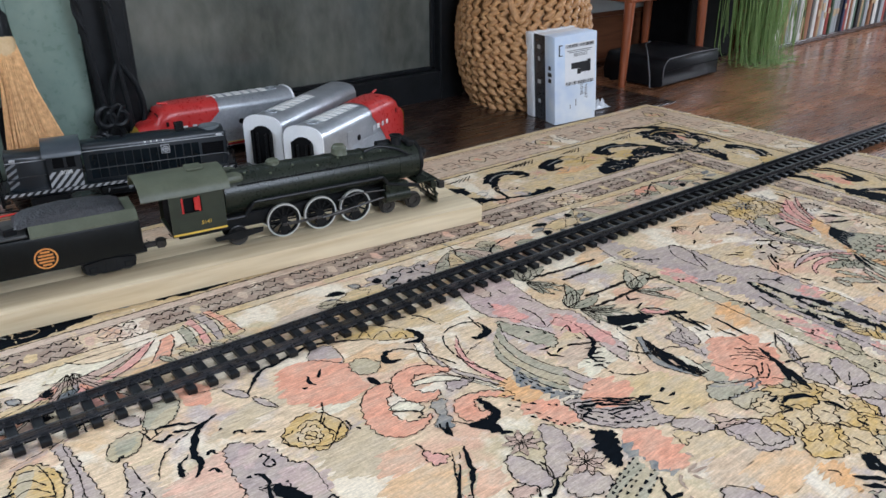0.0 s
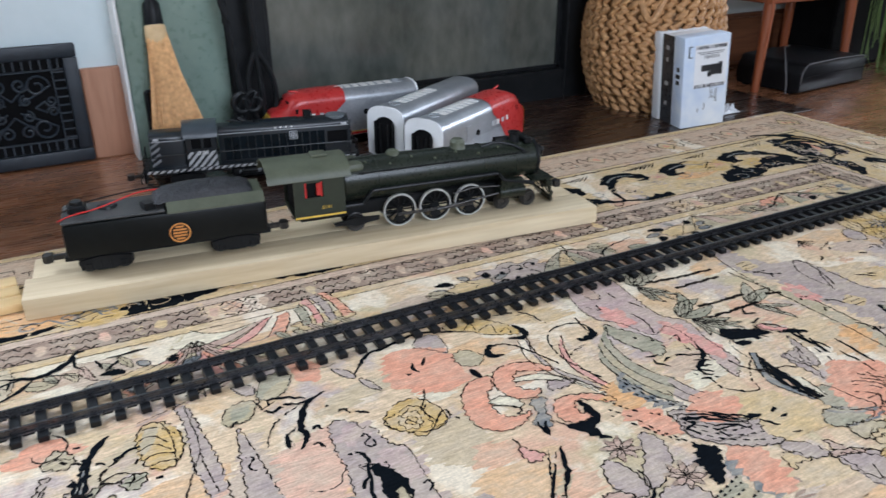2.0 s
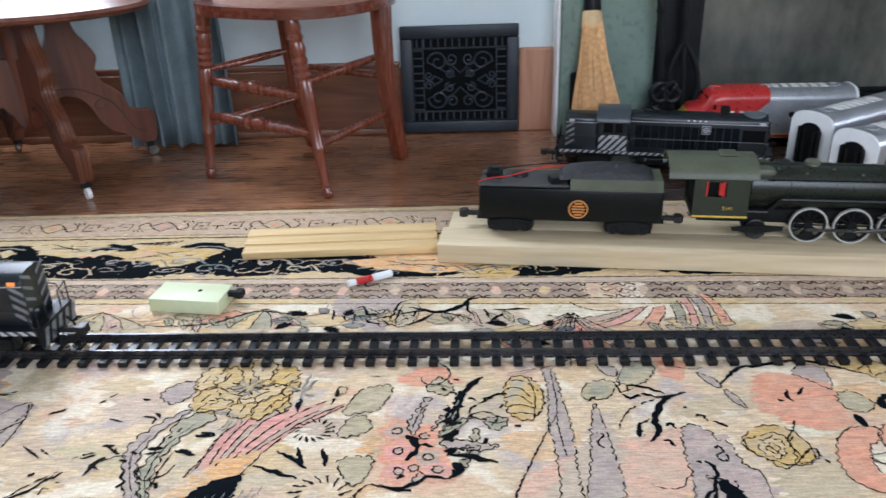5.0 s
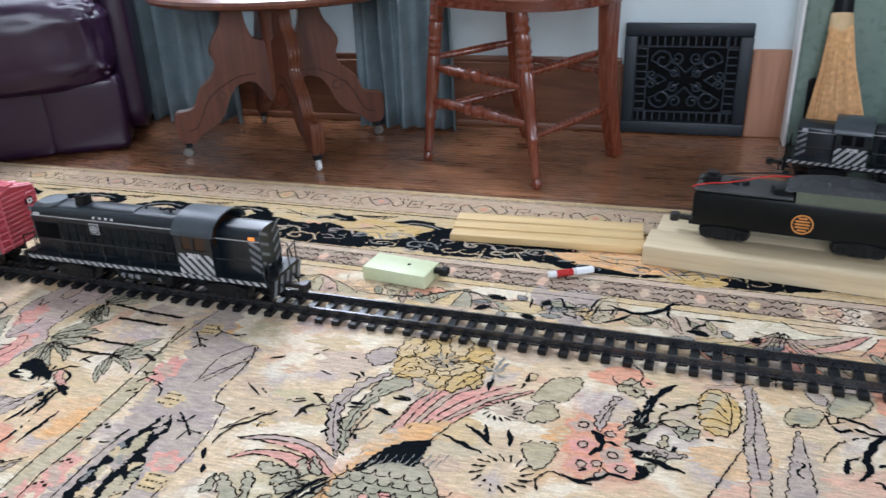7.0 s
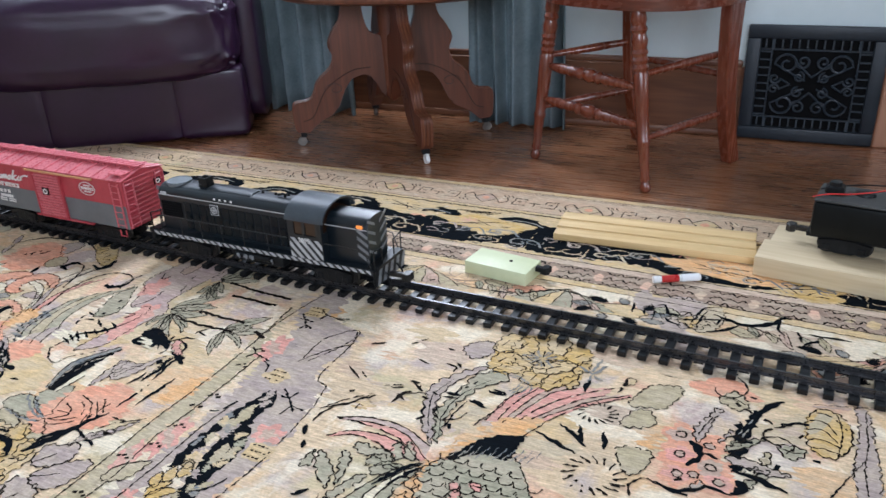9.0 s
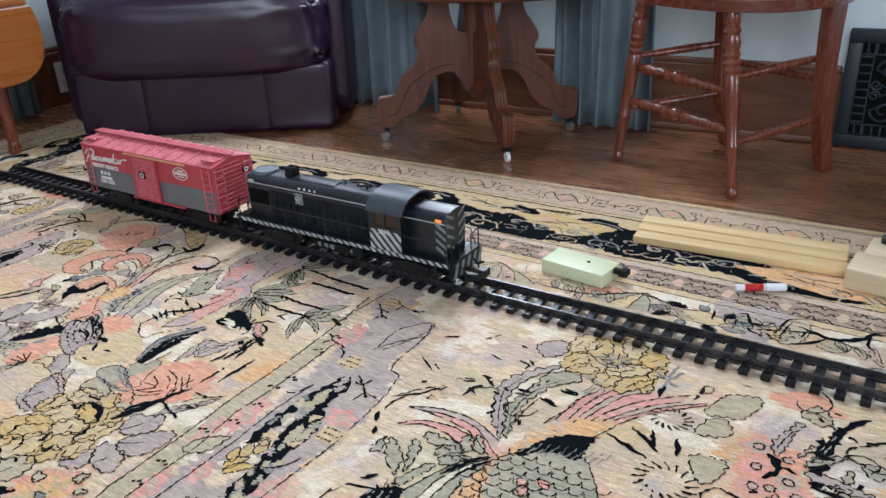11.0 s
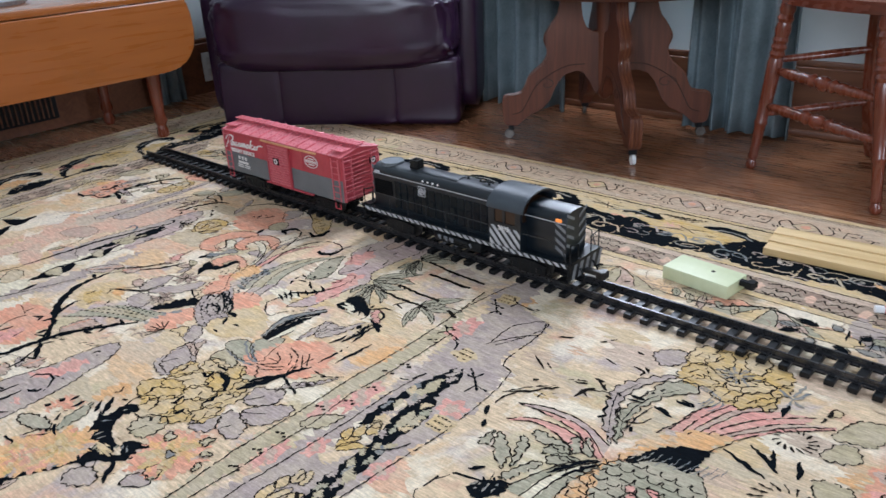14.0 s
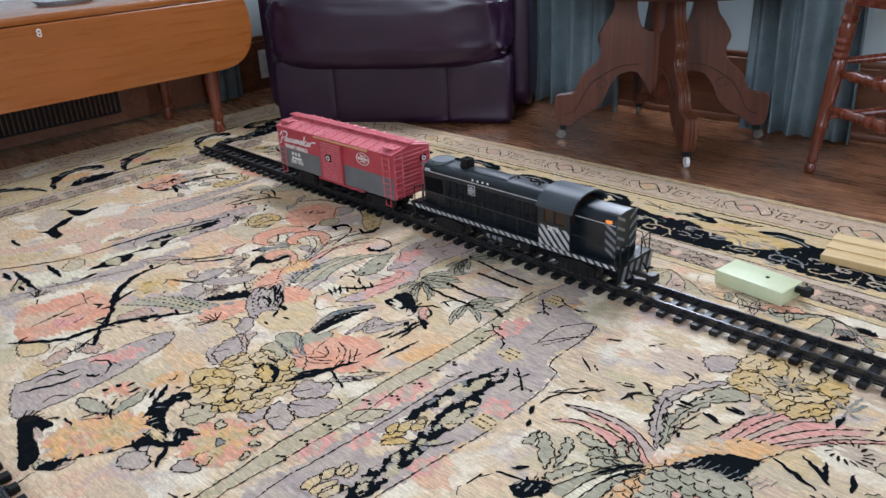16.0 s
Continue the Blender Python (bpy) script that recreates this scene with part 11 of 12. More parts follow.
for foot, lean in ((R1, 0.1), (R2, 0.1)):
    bm = B()
    out = Vector((foot[0] - CC[0], foot[1] - CC[1], 0)).normalized()
    ang = math.degrees(math.atan2(F2[1] - F1[1], F2[0] - F1[0]))
    prev = None
    path = [(0.001, 0.05), (0.12, 0.012), (0.25, -0.008), (0.42, -0.01), (0.6, 0.02), (0.85, 0.085)]
    path = smooth_line(path, 5)
    rings_ = []
    c, s = math.cos(radians(ang)), math.sin(radians(ang))
    back = Vector((-s, c, 0)) if Vector((-s, c, 0)).dot(out) > 0 else Vector((s, -c, 0))
    side = Vector((c, s, 0))
    for z, o in path:
        base = Vector((foot[0], foot[1], 0)) + back * (o - 0.04) + Vector((0, 0, z))
        wd, dp = 0.015, 0.02 + 0.008 * math.exp(-((z - 0.42) / 0.15) ** 2)
        rings_.append([bm.verts.new(base + side * a * wd + back * b2 * dp) for a, b2 in ((-1, -1), (1, -1), (1, 1), (-1, 1))])
    for a, b2 in zip(rings_, rings_[1:]):
        for i in range(4):
            bm.faces.new((a[i], a[(i + 1) % 4], b2[(i + 1) % 4], b2[i]))
    bm.faces.new(rings_[0][::-1])
    bm.faces.new(rings_[-1])
    bmesh.ops.recalc_face_normals(bm, faces=bm.faces)
    bmesh.ops.bevel(bm, geom=[e for e in bm.edges], offset=0.003, segments=1, affect="EDGES", clamp_overlap=True)
    part("back_leg", bm, M_CHERRY, chair)
for z in (0.16, 0.245):
    bm = B()
    turned(bm, (F1[0] - 0.111 * z, F1[1] + 0.03 * z, z - 0.007), leg_at(F2, z + 0.002), STRETCH)
    part("front_stretcher", bm, M_CHERRY, chair, "turned front stretcher")
for a, b2, zs in ((F1, R1, (0.125, 0.268)), (F2, R2, (0.14, 0.27)), (R1, R2, (0.22,))):
    for z in zs:
        bm = B()
        q0, q1 = (F1[0] - 0.111 * z, F1[1] + 0.03 * z, z) if a == F1 else leg_at(a, z), leg_at(b2, z + 0.01)
        turned(bm, q0, q1, PLAIN, 12)
        part("stretcher", bm, M_CHERRY, chair)
seat_m = Matrix.Translation((CC[0], CC[1], 0)) @ pose(0, 0, 0, 0, 0, math.degrees(math.atan2(F2[1] - F1[1], F2[0] - F1[0])))
bm = B()
outline = [(0.225 * math.copysign(abs(math.cos(a)) ** 0.75, math.cos(a)), 0.205 * math.copysign(abs(math.sin(a)) ** 0.8, math.sin(a))) for a in np.linspace(0, 2 * math.pi, 48)[:-1]]
prism(bm, outline, 0.024, seat_m @ Matrix.Translation((0, 0, 0.405)), 0.007)
part("seat", bm, M_SEATWOOD, chair, "rounded wooden seat rim")
bm = B()
def pad(u, v):
    a, r = 2 * math.pi * u, v
    return seat_m @ Vector((0.2 * r * math.cos(a), 0.18 * r * math.sin(a), 0.429 + 0.032 * (1 - r ** 4)))
grid_surface(bm, pad, 40, 10)
part("cushion", bm, mat_noise("brown_upholstery", (0.16, 0.07, 0.045), (0.24, 0.11, 0.07), 0.8, 30, bump=0.4, bump_scale=300), chair, "brown padded seat")
bm = B()
for zz in (0.62, 0.8):
    p0 = Vector((R1[0], R1[1], zz)) + back * (0.0 if zz < 0.7 else 0.04)
    p1 = Vector((R2[0], R2[1], zz)) + back * (0.0 if zz < 0.7 else 0.04)
    tube(bm, [p0, (p0 + p1) / 2 + back * 0.03, p1], 0.016, 10)
part("back_rail", bm, M_CHERRY, chair)

# parlor table on sawn scroll legs
tab = thing("parlor_table", -3.213, 0.312, 0, label="antique walnut parlor table with scroll-cut legs on casters", category="table")
half = smooth_line([(0.276, 0.042), (0.285, 0.055), (0.288, 0.085), (0.288, 0.115), (0.28, 0.128), (0.255, 0.131), (0.235, 0.138), (0.224, 0.155), (0.214, 0.18), (0.195, 0.2), (0.173, 0.22), (0.162, 0.25), (0.172, 0.285), (0.155, 0.32), (0.135, 0.35), (0.122, 0.405)], 6)
inner_l = smooth_line([(0.075, 0.405), (0.07, 0.35), (0.052, 0.305), (0.022, 0.29), (0.022, 0.13), (0.055, 0.185), (0.1, 0.195), (0.135, 0.16), (0.165, 0.1), (0.215, 0.07), (0.25, 0.04)], 6)
# Walnut made lighter: the reeded edge's orange highlight put into the colour.
M_REED = mat_wood("walnut_edge_highlight", (0.1, 0.032, 0.014), (0.2, 0.07, 0.03), 0.3, 26, 2, coat=0.3)
# Three of the four casters are darker than the front one.
M_DARKCASTER = mat_noise("dark_caster", (0.1, 0.09, 0.08), (0.2, 0.18, 0.16), 0.4, 60, metal=0.7)
# Dark tone for incised lines: the shade in each groove put into colour.
M_GROOVESHADE = mat_wood("groove_shade", (0.02, 0.008, 0.005), (0.04, 0.016, 0.009), 0.5, 30, 2)
leg_angles = (-45, 33, 132, 214)
for k, a in enumerate(leg_angles):
    bm = B()
    prism(bm, half + inner_l, 0.032, pose(0, 0, 0, 0, 0, a) @ Matrix.Translation((0, 0.016, 0)) @ MY, 0.004)
    lg = part("scroll_leg", bm, M_WALNUT, tab)
    bm = B()
    for q in (-0.009, 0.0, 0.009):
        tube(bm, [(x + 0.001, q, z) for x, z in half[2:-1]], 0.0022, 5)
    part("reeding", bm, M_REED, lg, at=pose(0, 0, 0, 0, 0, a))
    for s in (-1, 1):
        bm = B()
        tube(bm, [(x, s * 0.0162, z) for x, z in smooth_line([(0.262, 0.075), (0.235, 0.085), (0.215, 0.12), (0.195, 0.155), (0.16, 0.185), (0.11, 0.21), (0.06, 0.215)], 6)], 0.0012, 5)
        tube(bm, [(0.165 + 0.03 * (1 - i / 14) * math.cos(i * 0.6), s * 0.0162, 0.16 + 0.02 * (1 - i / 14) * math.sin(i * 0.6)) for i in range(13)], 0.0011, 5)
        part("carved_line", bm, M_GROOVESHADE, lg, at=pose(0, 0, 0, 0, 0, a))
    bm = B()
    m = pose(0, 0, 0, 0, 0, a)
    lathe(bm, [(0, -0.004), (0.0135, -0.005), (0.0145, 0), (0.0135, 0.005), (0, 0.004)], m @ Matrix.Translation((0.272, 0, 0.0147)) @ pose(0, 0, 0, 90, 0, 0), 18)
    part("caster", bm, M_WHITE if k == 0 else M_DARKCASTER, lg, "white ceramic caster" if k == 0 else "darker caster")
    bm = B()
    box(bm, (0.266, 0, 0.038), (0.016, 0.022, 0.022), 0.002, m)
    part("caster_fork", bm, M_BLACK, lg)
bm = B()
lathe(bm, [(0, 0.11), (0.012, 0.115), (0.022, 0.13), (0.026, 0.16), (0.03, 0.3), (0.036, 0.4), (0, 0.4)], None, 20)
part("centre_post", bm, M_WALNUT, tab)
bm = B()
lathe(bm, [(0, 0.405), (0.30, 0.405), (0.318, 0.411), (0.322, 0.418), (0.316, 0.426), (0, 0.426)], Matrix.Diagonal((1.05, 0.78, 1, 1)), 56)
part("tabletop", bm, M_WALNUT, tab)

# recliner
rec = thing("recliner", -3.965, -0.035, 0, 33.0, label="dark burgundy leather recliner with padded footrest standing at the rug's corner", category="armchair")
def cushion(bm, c, s, e=0.35, nu=36, nv=22, wr=0.0, seed=0, gather=0.0):
    """A stuffed block: a rounded box with soft wrinkles."""
    def sp(v, p):
        return math.copysign(abs(v) ** p, v)
    def f(u, v):
        a, b2 = 2 * math.pi * u, math.pi * (v - 0.5)
        x, y2, z = sp(math.cos(b2), e) * sp(math.cos(a), e), sp(math.cos(b2), e) * sp(math.sin(a), e), sp(math.sin(b2), e)
        k = 1 + wr * noise.noise((x * 4 + seed, y2 * 3, z * 5))
        if gather:
            # stitched ends: short puckers that run in from the seam
            edge = max(abs(x) - 0.72, 0) / 0.28
            k += gather * edge * (1.2 - edge) * noise.noise((x * 2 + seed, y2 * 14, z * 14))
            k -= 0.006 * max(noise.noise((x * 9 + seed, y2 * 1.5, z * 1.5)), 0) * (1 - edge)
        return Vector((c[0] + s[0] / 2 * x * k, c[1] + s[1] / 2 * y2 * k, c[2] + s[2] / 2 * z * k))
    grid_surface(bm, f, nu, nv)
    bmesh.ops.remove_doubles(bm, verts=bm.verts, dist=1e-5)
    return bm
bm = B()
cushion(bm, (0, 0.13, 0.312), (0.775, 0.36, 0.265), 0.42, 150, 70, 0.02, 1, 0.09)
ft = part("footrest_pad", bm, M_LEATHER, rec, "bulging padded leather footrest", smooth=70)
for k in (-1, 0, 1):
    bm = B()
    wd = 0.4 if k == 0 else 0.212
    cushion(bm, (k * 0.284, 0.105, 0.108), (wd, 0.17, 0.212), 0.2, 70, 40, 0.014, 5 + k, 0.05)
    part("lower_panel", bm, M_LEATHER, rec, smooth=70)
bm = B()
box(bm, (0, 0.43, 0.2), (0.735, 0.56, 0.32), 0.03, seg=3)
part("base", bm, M_LEATHER, rec)
for s in (-1, 1):
    bm = B()
    cushion(bm, (s * 0.405, 0.42, 0.33), (0.075, 0.66, 0.60), 0.2, 40, 24, 0.015, 9 + s)
    part("arm", bm, M_LEATHER, rec, smooth=70)
bm = B()
cushion(bm, (0, 0.45, 0.43), (0.68, 0.66, 0.18), 0.4, 40, 22, 0.02, 3)
part("seat_cushion", bm, M_LEATHER, rec, smooth=70)
bm = B()
cushion(bm, (0, 0.62, 0.62), (0.7, 0.22, 0.5), 0.4, 40, 24, 0.03, 4)
part("back_cushion", bm, M_LEATHER, rec, smooth=70)

# outlet and a drape in the corner behind the maple table
bm = B()
box(bm, (XW + 0.026, 0.1, 0.1), (0.006, 0.068, 0.11), 0.002, seg=2)
outlet = tagged(part("wall_outlet", bm, M_WHITE), "white electric outlet plate on the oak baseboard", "outlet")
for z in (0.078, 0.122):
    bm = B()
    box(bm, (XW + 0.0295, 0.1, z), (0.002, 0.034, 0.028), 0.0008)
    part("socket", bm, M_LABEL0, outlet)
bm = B()
grid_surface(bm, lambda u, v: Vector((XW + 0.065 + 0.014 * math.sin(19 * u) + 0.006 * math.sin(41 * u + 2 * v), -0.2 + 0.15 * u, 0.004 + 0.75 * v)), 40, 8)
drape = part("cloth_drape", bm, M_CURTAIN, smooth=80)
drape.modifiers.new("cloth", "SOLIDIFY").thickness = 0.003
tagged(drape, "teal-grey cloth hanging behind the drop-leaf table", "drape")

# drop-leaf table
dl = thing("drop_leaf_table", -4.52, -0.98, 0, label="orange maple drop-leaf table with one leaf hanging down", category="table")
bm = B()
prism(bm, [(-0.7, 0.0)] + smooth_line([(0.56, 0.0), (0.62, 0.012), (0.66, 0.05), (0.675, 0.1), (0.672, 0.16), (0.66, 0.2)], 5) + [(-0.7, 0.2)], 0.018, Matrix.Translation((0.235, 0, 0.221)) @ Matrix(((0, 0, 1, 0), (1, 0, 0, 0), (0, 1, 0, 0), (0, 0, 0, 1))), 0.003)
hl = part("hanging_leaf", bm, M_MAPLE, dl, "orange maple leaf hanging down")
bm = B()
for i in range(2):
    ring(bm, 0.0035, 0.006, 0.0006, Matrix.Translation((0.2535, 0.061, 0.404 - 0.008 * i)) @ pose(0, 0, 0, 0, 90, 0), 12)
part("paper_scrap", bm, M_WHITE, hl, "small white scrap stuck to the leaf")
bm = B()
box(bm, (-0.02, -0.02, 0.433), (0.53, 1.36, 0.022), 0.006, seg=2)
part("tabletop", bm, M_MAPLE, dl, "glossy maple top")
bm = B()
box(bm, (-0.03, -0.02, 0.37), (0.4, 1.05, 0.1), 0.003)
part("apron", bm, M_MAPLE, dl)
for sx, sy in ((0.14, 0.575), (-0.2, 0.575), (0.14, -0.5), (-0.2, -0.5)):
    bm = B()
    turned(bm, (sx, sy, 0.001), (sx, sy, 0.42), [(0.0, 0.014), (0.04, 0.02), (0.1, 0.014), (0.14, 0.021), (0.2, 0.016), (0.5, 0.024), (0.7, 0.022), (0.74, 0.028), (1.0, 0.028)], 16)
    part("leg", bm, M_CHERRY, dl)
bm = B()
lathe(bm, [(0.0, 0), (0.07, 0), (0.085, 0.012), (0.08, 0.012), (0.065, 0.004), (0, 0.004)], Matrix.Translation((-4.5, -0.75, 0.4442)), 28)
tagged(part("saucer", bm, mat_noise("grey_glaze", (0.3, 0.33, 0.36), (0.4, 0.43, 0.46), 0.25, 20)), "grey glazed saucer on the maple table", "dish")

# ---- things by the fireplace and the shelf ----
# basket of braided rope
BX, BY = -0.262, 0.335
basket = thing("wicker_basket", BX, BY, 0.004, label="large round woven water-hyacinth basket standing on the hearth", category="basket")
prof = smooth_line([(0.155, 0.0), (0.184, 0.05), (0.208, 0.12), (0.217, 0.2), (0.212, 0.28), (0.195, 0.36), (0.18, 0.43)], 6)
bm = B()
lathe(bm, [(0, 0)] + [(r - 0.012, z) for r, z in prof] + [(0.145, 0.43), (0.15, 0.3), (0.12, 0.02), (0, 0.02)], None, 48)
part("basket_wall", bm, M_WICKER, basket)
bm = B()
brng = random.Random(11)
rows_n = 15
for k in range(rows_n):
    z = 0.014 + k * 0.0285
    r = np.interp(z, [p[1] for p in prof], [p[0] for p in prof])
    n = int(2 * math.pi * r / 0.034)
    for i in range(n):
        a = 2 * math.pi * (i + (k % 2) * 0.5 + 0.12 * brng.uniform(-1, 1)) / n
        c = Vector((r * math.cos(a), r * math.sin(a), z))
        t1 = Vector((-math.sin(a), math.cos(a), 0))
        o = Vector((math.cos(a), math.sin(a), 0))
        for sgn in (-1, 1):
            d = (t1 * 0.9 + Vector((0, 0, 0.62 * sgn))).normalized()
            up = o.cross(d)
            q = c + Vector((0, 0, sgn * 0.0066 + 0.0015 * brng.uniform(-1, 1))) + t1 * 0.003 * brng.uniform(-1, 1)
            L2, w2 = 0.0215 * brng.uniform(0.85, 1.2), 0.0088 * brng.uniform(0.8, 1.25)
            rings_ = []
            for f, g in ((-1, 0.35), (-0.5, 0.92), (0, 1.1), (0.5, 0.92), (1, 0.35)):
                rings_.append([bm.verts.new(q + d * f * L2 + (o * math.cos(h) + up * math.sin(h)) * w2 * g + o * 0.003 * (1 - f * f)) for h in (0, 1.05, 2.09, 3.14, 4.19, 5.24)])
            for ra, rb in zip(rings_, rings_[1:]):
                for j in range(6):
                    bm.faces.new((ra[j], ra[(j + 1) % 6], rb[(j + 1) % 6], rb[j]))
M_WICKER2 = mat_noise("braided_rope", (0.28, 0.13, 0.05), (0.6, 0.33, 0.14), 0.55, 60, bump=0.35, bump_scale=260)
tagged(part("braid", bm, M_WICKER2, basket, "plump braided rope", smooth=80), kind="stuff")
for s in (-1, 1):
    bm = B()
    a = radians(-47 + 90 * s)
    ox, oy = math.cos(a), math.sin(a)
    tube(bm, smooth_line([(0.17 * ox - 0.05 * oy, 0.17 * oy + 0.05 * ox, 0.40), (0.2 * ox - 0.035 * oy, 0.2 * oy + 0.035 * ox, 0.35), (0.222 * ox, 0.222 * oy, 0.29), (0.2 * ox + 0.035 * oy, 0.2 * oy - 0.035 * ox, 0.35), (0.17 * ox + 0.05 * oy, 0.17 * oy - 0.05 * ox, 0.40)], 7), 0.011, 8)
    part("handle", bm, M_WICKER2, basket)

# shipping carton
M_TAPE = mat_noise("black_label", (0.015, 0.017, 0.02), (0.035, 0.04, 0.045), 0.3, 30)
M_INK = mat_noise("black_print", (0.01, 0.01, 0.012), (0.02, 0.02, 0.022), 0.6, 60)
M_LABEL = mat_noise("white_label", (0.74, 0.75, 0.76), (0.82, 0.83, 0.84), 0.45, 12)
carton = thing("shipping_carton", -0.335, 0.073, 0.0045, -14, label="pale blue and white shipping carton with black band and shipping label", category="box")
carton.matrix_basis = carton.matrix_basis @ pose(-0.078, 0, 0, 0, -4.2, 0) @ Matrix.Translation((0.078, 0, 0)) @ Matrix.Diagonal((1.0, 0.8, 1.0, 1))
bm = B()
box(bm, (0, -0.064, 0.132), (0.148, 0.07, 0.264), 0.003, seg=2)
part("carton_front", bm, M_CARD, carton, "pale blue-white printed card")
bm = B()
box(bm, (-0.003, 0.072, 0.131), (0.154, 0.05, 0.262), 0.003, seg=2)
box(bm, (0.001, 0.009, 0.13), (0.144, 0.082, 0.26), 0.003, seg=2)
part("carton_back", bm, M_LABEL, carton, "white card slab")
bm = B()
box(bm, (-0.073, 0.009, 0.131), (0.0035, 0.074, 0.259), 0.001)
bd = part("black_band", bm, M_TAPE, carton, "glossy black band")
for z, w in ((0.225, 0.02), (0.19, 0.012), (0.12, 0.024), (0.06, 0.016)):
    bm = B()
    box(bm, (-0.0754, 0.009, z), (0.001, w, 0.012), 0.0003)
    part("print_bar", bm, M_STRIPE, bd)
FY0 = -0.0995
bm = B()
box(bm, (0.014, FY0, 0.178), (0.106, 0.001, 0.122))
lab = part("shipping_label", bm, M_LABEL, carton, "white shipping label")
def bars(x0, x1, z, h, seed):
    rr, x = random.Random(seed), x0
    bm = B()
    while x < x1:
        w = rr.choice((0.0012, 0.002, 0.0032))
        box(bm, (x + w / 2, FY0 - 0.001, z), (w, 0.0006, h))
        x += w + rr.choice((0.0012, 0.002, 0.003))
    part("barcode", bm, M_INK, lab)
bars(-0.036, 0.062, 0.2315, 0.0095, 1)
bars(-0.036, 0.062, 0.1205, 0.0105, 2)
bm = B()
for k in range(2):
    bm = B()
    box(bm, (0.012, FY0 - 0.001, 0.2175 - k * 0.005), (0.086 - 0.012 * k, 0.0006, 0.0016))
    part("print_bar", bm, M_INK, lab)
bm = B()
for c, s in (((0.028, 0.166), (0.03, 0.03)), ((-0.002, 0.172), (0.03, 0.018)), ((0.045, 0.168), (0.012, 0.036)), ((0.01, 0.154), (0.012, 0.016))):
    box(bm, (c[0], FY0 - 0.001, c[1]), (s[0], 0.0006, s[1]), 0.0)
for k in range(3):
    box(bm, (0.022 + k * 0.011, FY0 - 0.0016, 0.166), (0.002, 0.0006, 0.034), 0.0, None)
part("battery_symbol", bm, M_INK, lab, "black battery handling symbol")
lettering("label_text", "UN3481", 0.014, M_INK, lab, Matrix.Translation((0.014, FY0 - 0.0008, 0.2085)) @ pose(0, 0, 0, 90, 180, 0))
lettering("slogan_text", "I WHAT", 0.014, M_INK, carton, Matrix.Translation((0.031, FY0 - 0.0006, 0.093)) @ pose(0, 0, 0, 90, 90, 0))
lettering("slogan_text", "LOVE", 0.014, M_INK, carton, Matrix.Translation((0.016, FY0 - 0.0006, 0.097)) @ pose(0, 0, 0, 90, 90, 0))
bm = B()
for c, s in (((-0.058, 0.222), (0.004, 0.032)), ((-0.053, 0.237), (0.012, 0.003)), ((-0.053, 0.207), (0.012, 0.003))):
    box(bm, (c[0], FY0 + 0.0002, c[1]), (s[0], 0.0008, s[1]))
part("print_bracket", bm, M_INK, carton)
for c, s in (((0.0, 0.06), (0.002, 0.02)), ((-0.02, 0.05), (0.002, 0.012)), ((0.071, 0.012), (0.003, 0.02))):
    bm = B()
    box(bm, (c[0], FY0 + 0.0002, c[1]), (s[0], 0.0008, s[1]))
    part("print_bar", bm, M_INK, carton)
for z, w in ((0.17, 0.016), (0.15, 0.026), (0.132, 0.02)):
    bm = B()
    box(bm, (-0.0742, -0.064, z), (0.001, w, 0.012), 0.0003)
    part("side_print", bm, M_INK, carton)
# crumpled clear wrapper beside the carton
bm = B()
wr = random.Random(4)
grid_surface(bm, lambda u, v: Vector((0.09 * u, 0.06 * v, 0.002 + 0.022 * abs(noise.noise((u * 5, v * 5, 2))) * math.sin(math.pi * u) * math.sin(math.pi * v) * 3)), 14, 10)
M_FILM = mat_noise("clear_film", (0.5, 0.53, 0.55), (0.7, 0.72, 0.74), 0.15, 40)
tagged(part("plastic_wrapper", bm, M_FILM, at=Matrix.Translation((-0.2, 0.06, 0.0045)), smooth=0), "crumpled clear plastic wrapper on the hearth", "wrapper")

# broom and fire irons
broom = thing("hearth_broom", -1.778, 0.44, 0.0045, label="small hearth broom of golden broomcorn with black handle", category="broom")
bm = B()
bb = random.Random(6)
for i in range(700):
    a, r = bb.uniform(0, 6.28), math.sqrt(bb.random())
    top = Vector((0.022 * r * math.cos(a), 0.07 + 0.014 * r * math.sin(a), 0.345))
    fl = bb.uniform(0.85, 1.1)
    bot = Vector((0.012 + 0.064 * r * math.cos(a) * fl, 0.0 + 0.03 * r * math.sin(a), 0.09 + 0.014 * bb.uniform(-1, 1)))
    mid = (top + bot) / 2 + Vector((0.004 * bb.uniform(-1, 1), 0.004 * bb.uniform(-1, 1), 0))
    mid.x = top.x + (bot.x - top.x) * 0.38
    tube(bm, [top, mid, bot], 0.0011, 4)
tagged(part("bristle", bm, M_BRISTLE, broom, "golden broomcorn bristles"), kind="stuff")
bm = B()
lathe(bm, [(0.021, 0.345), (0.026, 0.335), (0.027, 0.3), (0.024, 0.297)], Matrix.Translation((0, 0.068, 0)), 20)
part("binding", bm, mat_noise("straw_binding", (0.6, 0.4, 0.2), (0.74, 0.54, 0.3), 0.6, 40), broom)
bm = B()
lathe(bm, [(0.024, 0.338), (0.022, 0.36), (0.02, 0.39), (0.012, 0.4), (0.009, 0.43), (0.009, 0.62), (0, 0.62)], Matrix.Translation((0, 0.07, 0)), 16)
part("handle", bm, M_BLACK, broom, "black iron handle")
# A dark upright block to the left of the bristles.
bm = B()
box(bm, (-0.035, 0.075, 0.09), (0.03, 0.02, 0.18), 0.006)
part("dark_block", bm, M_BLACK, broom)

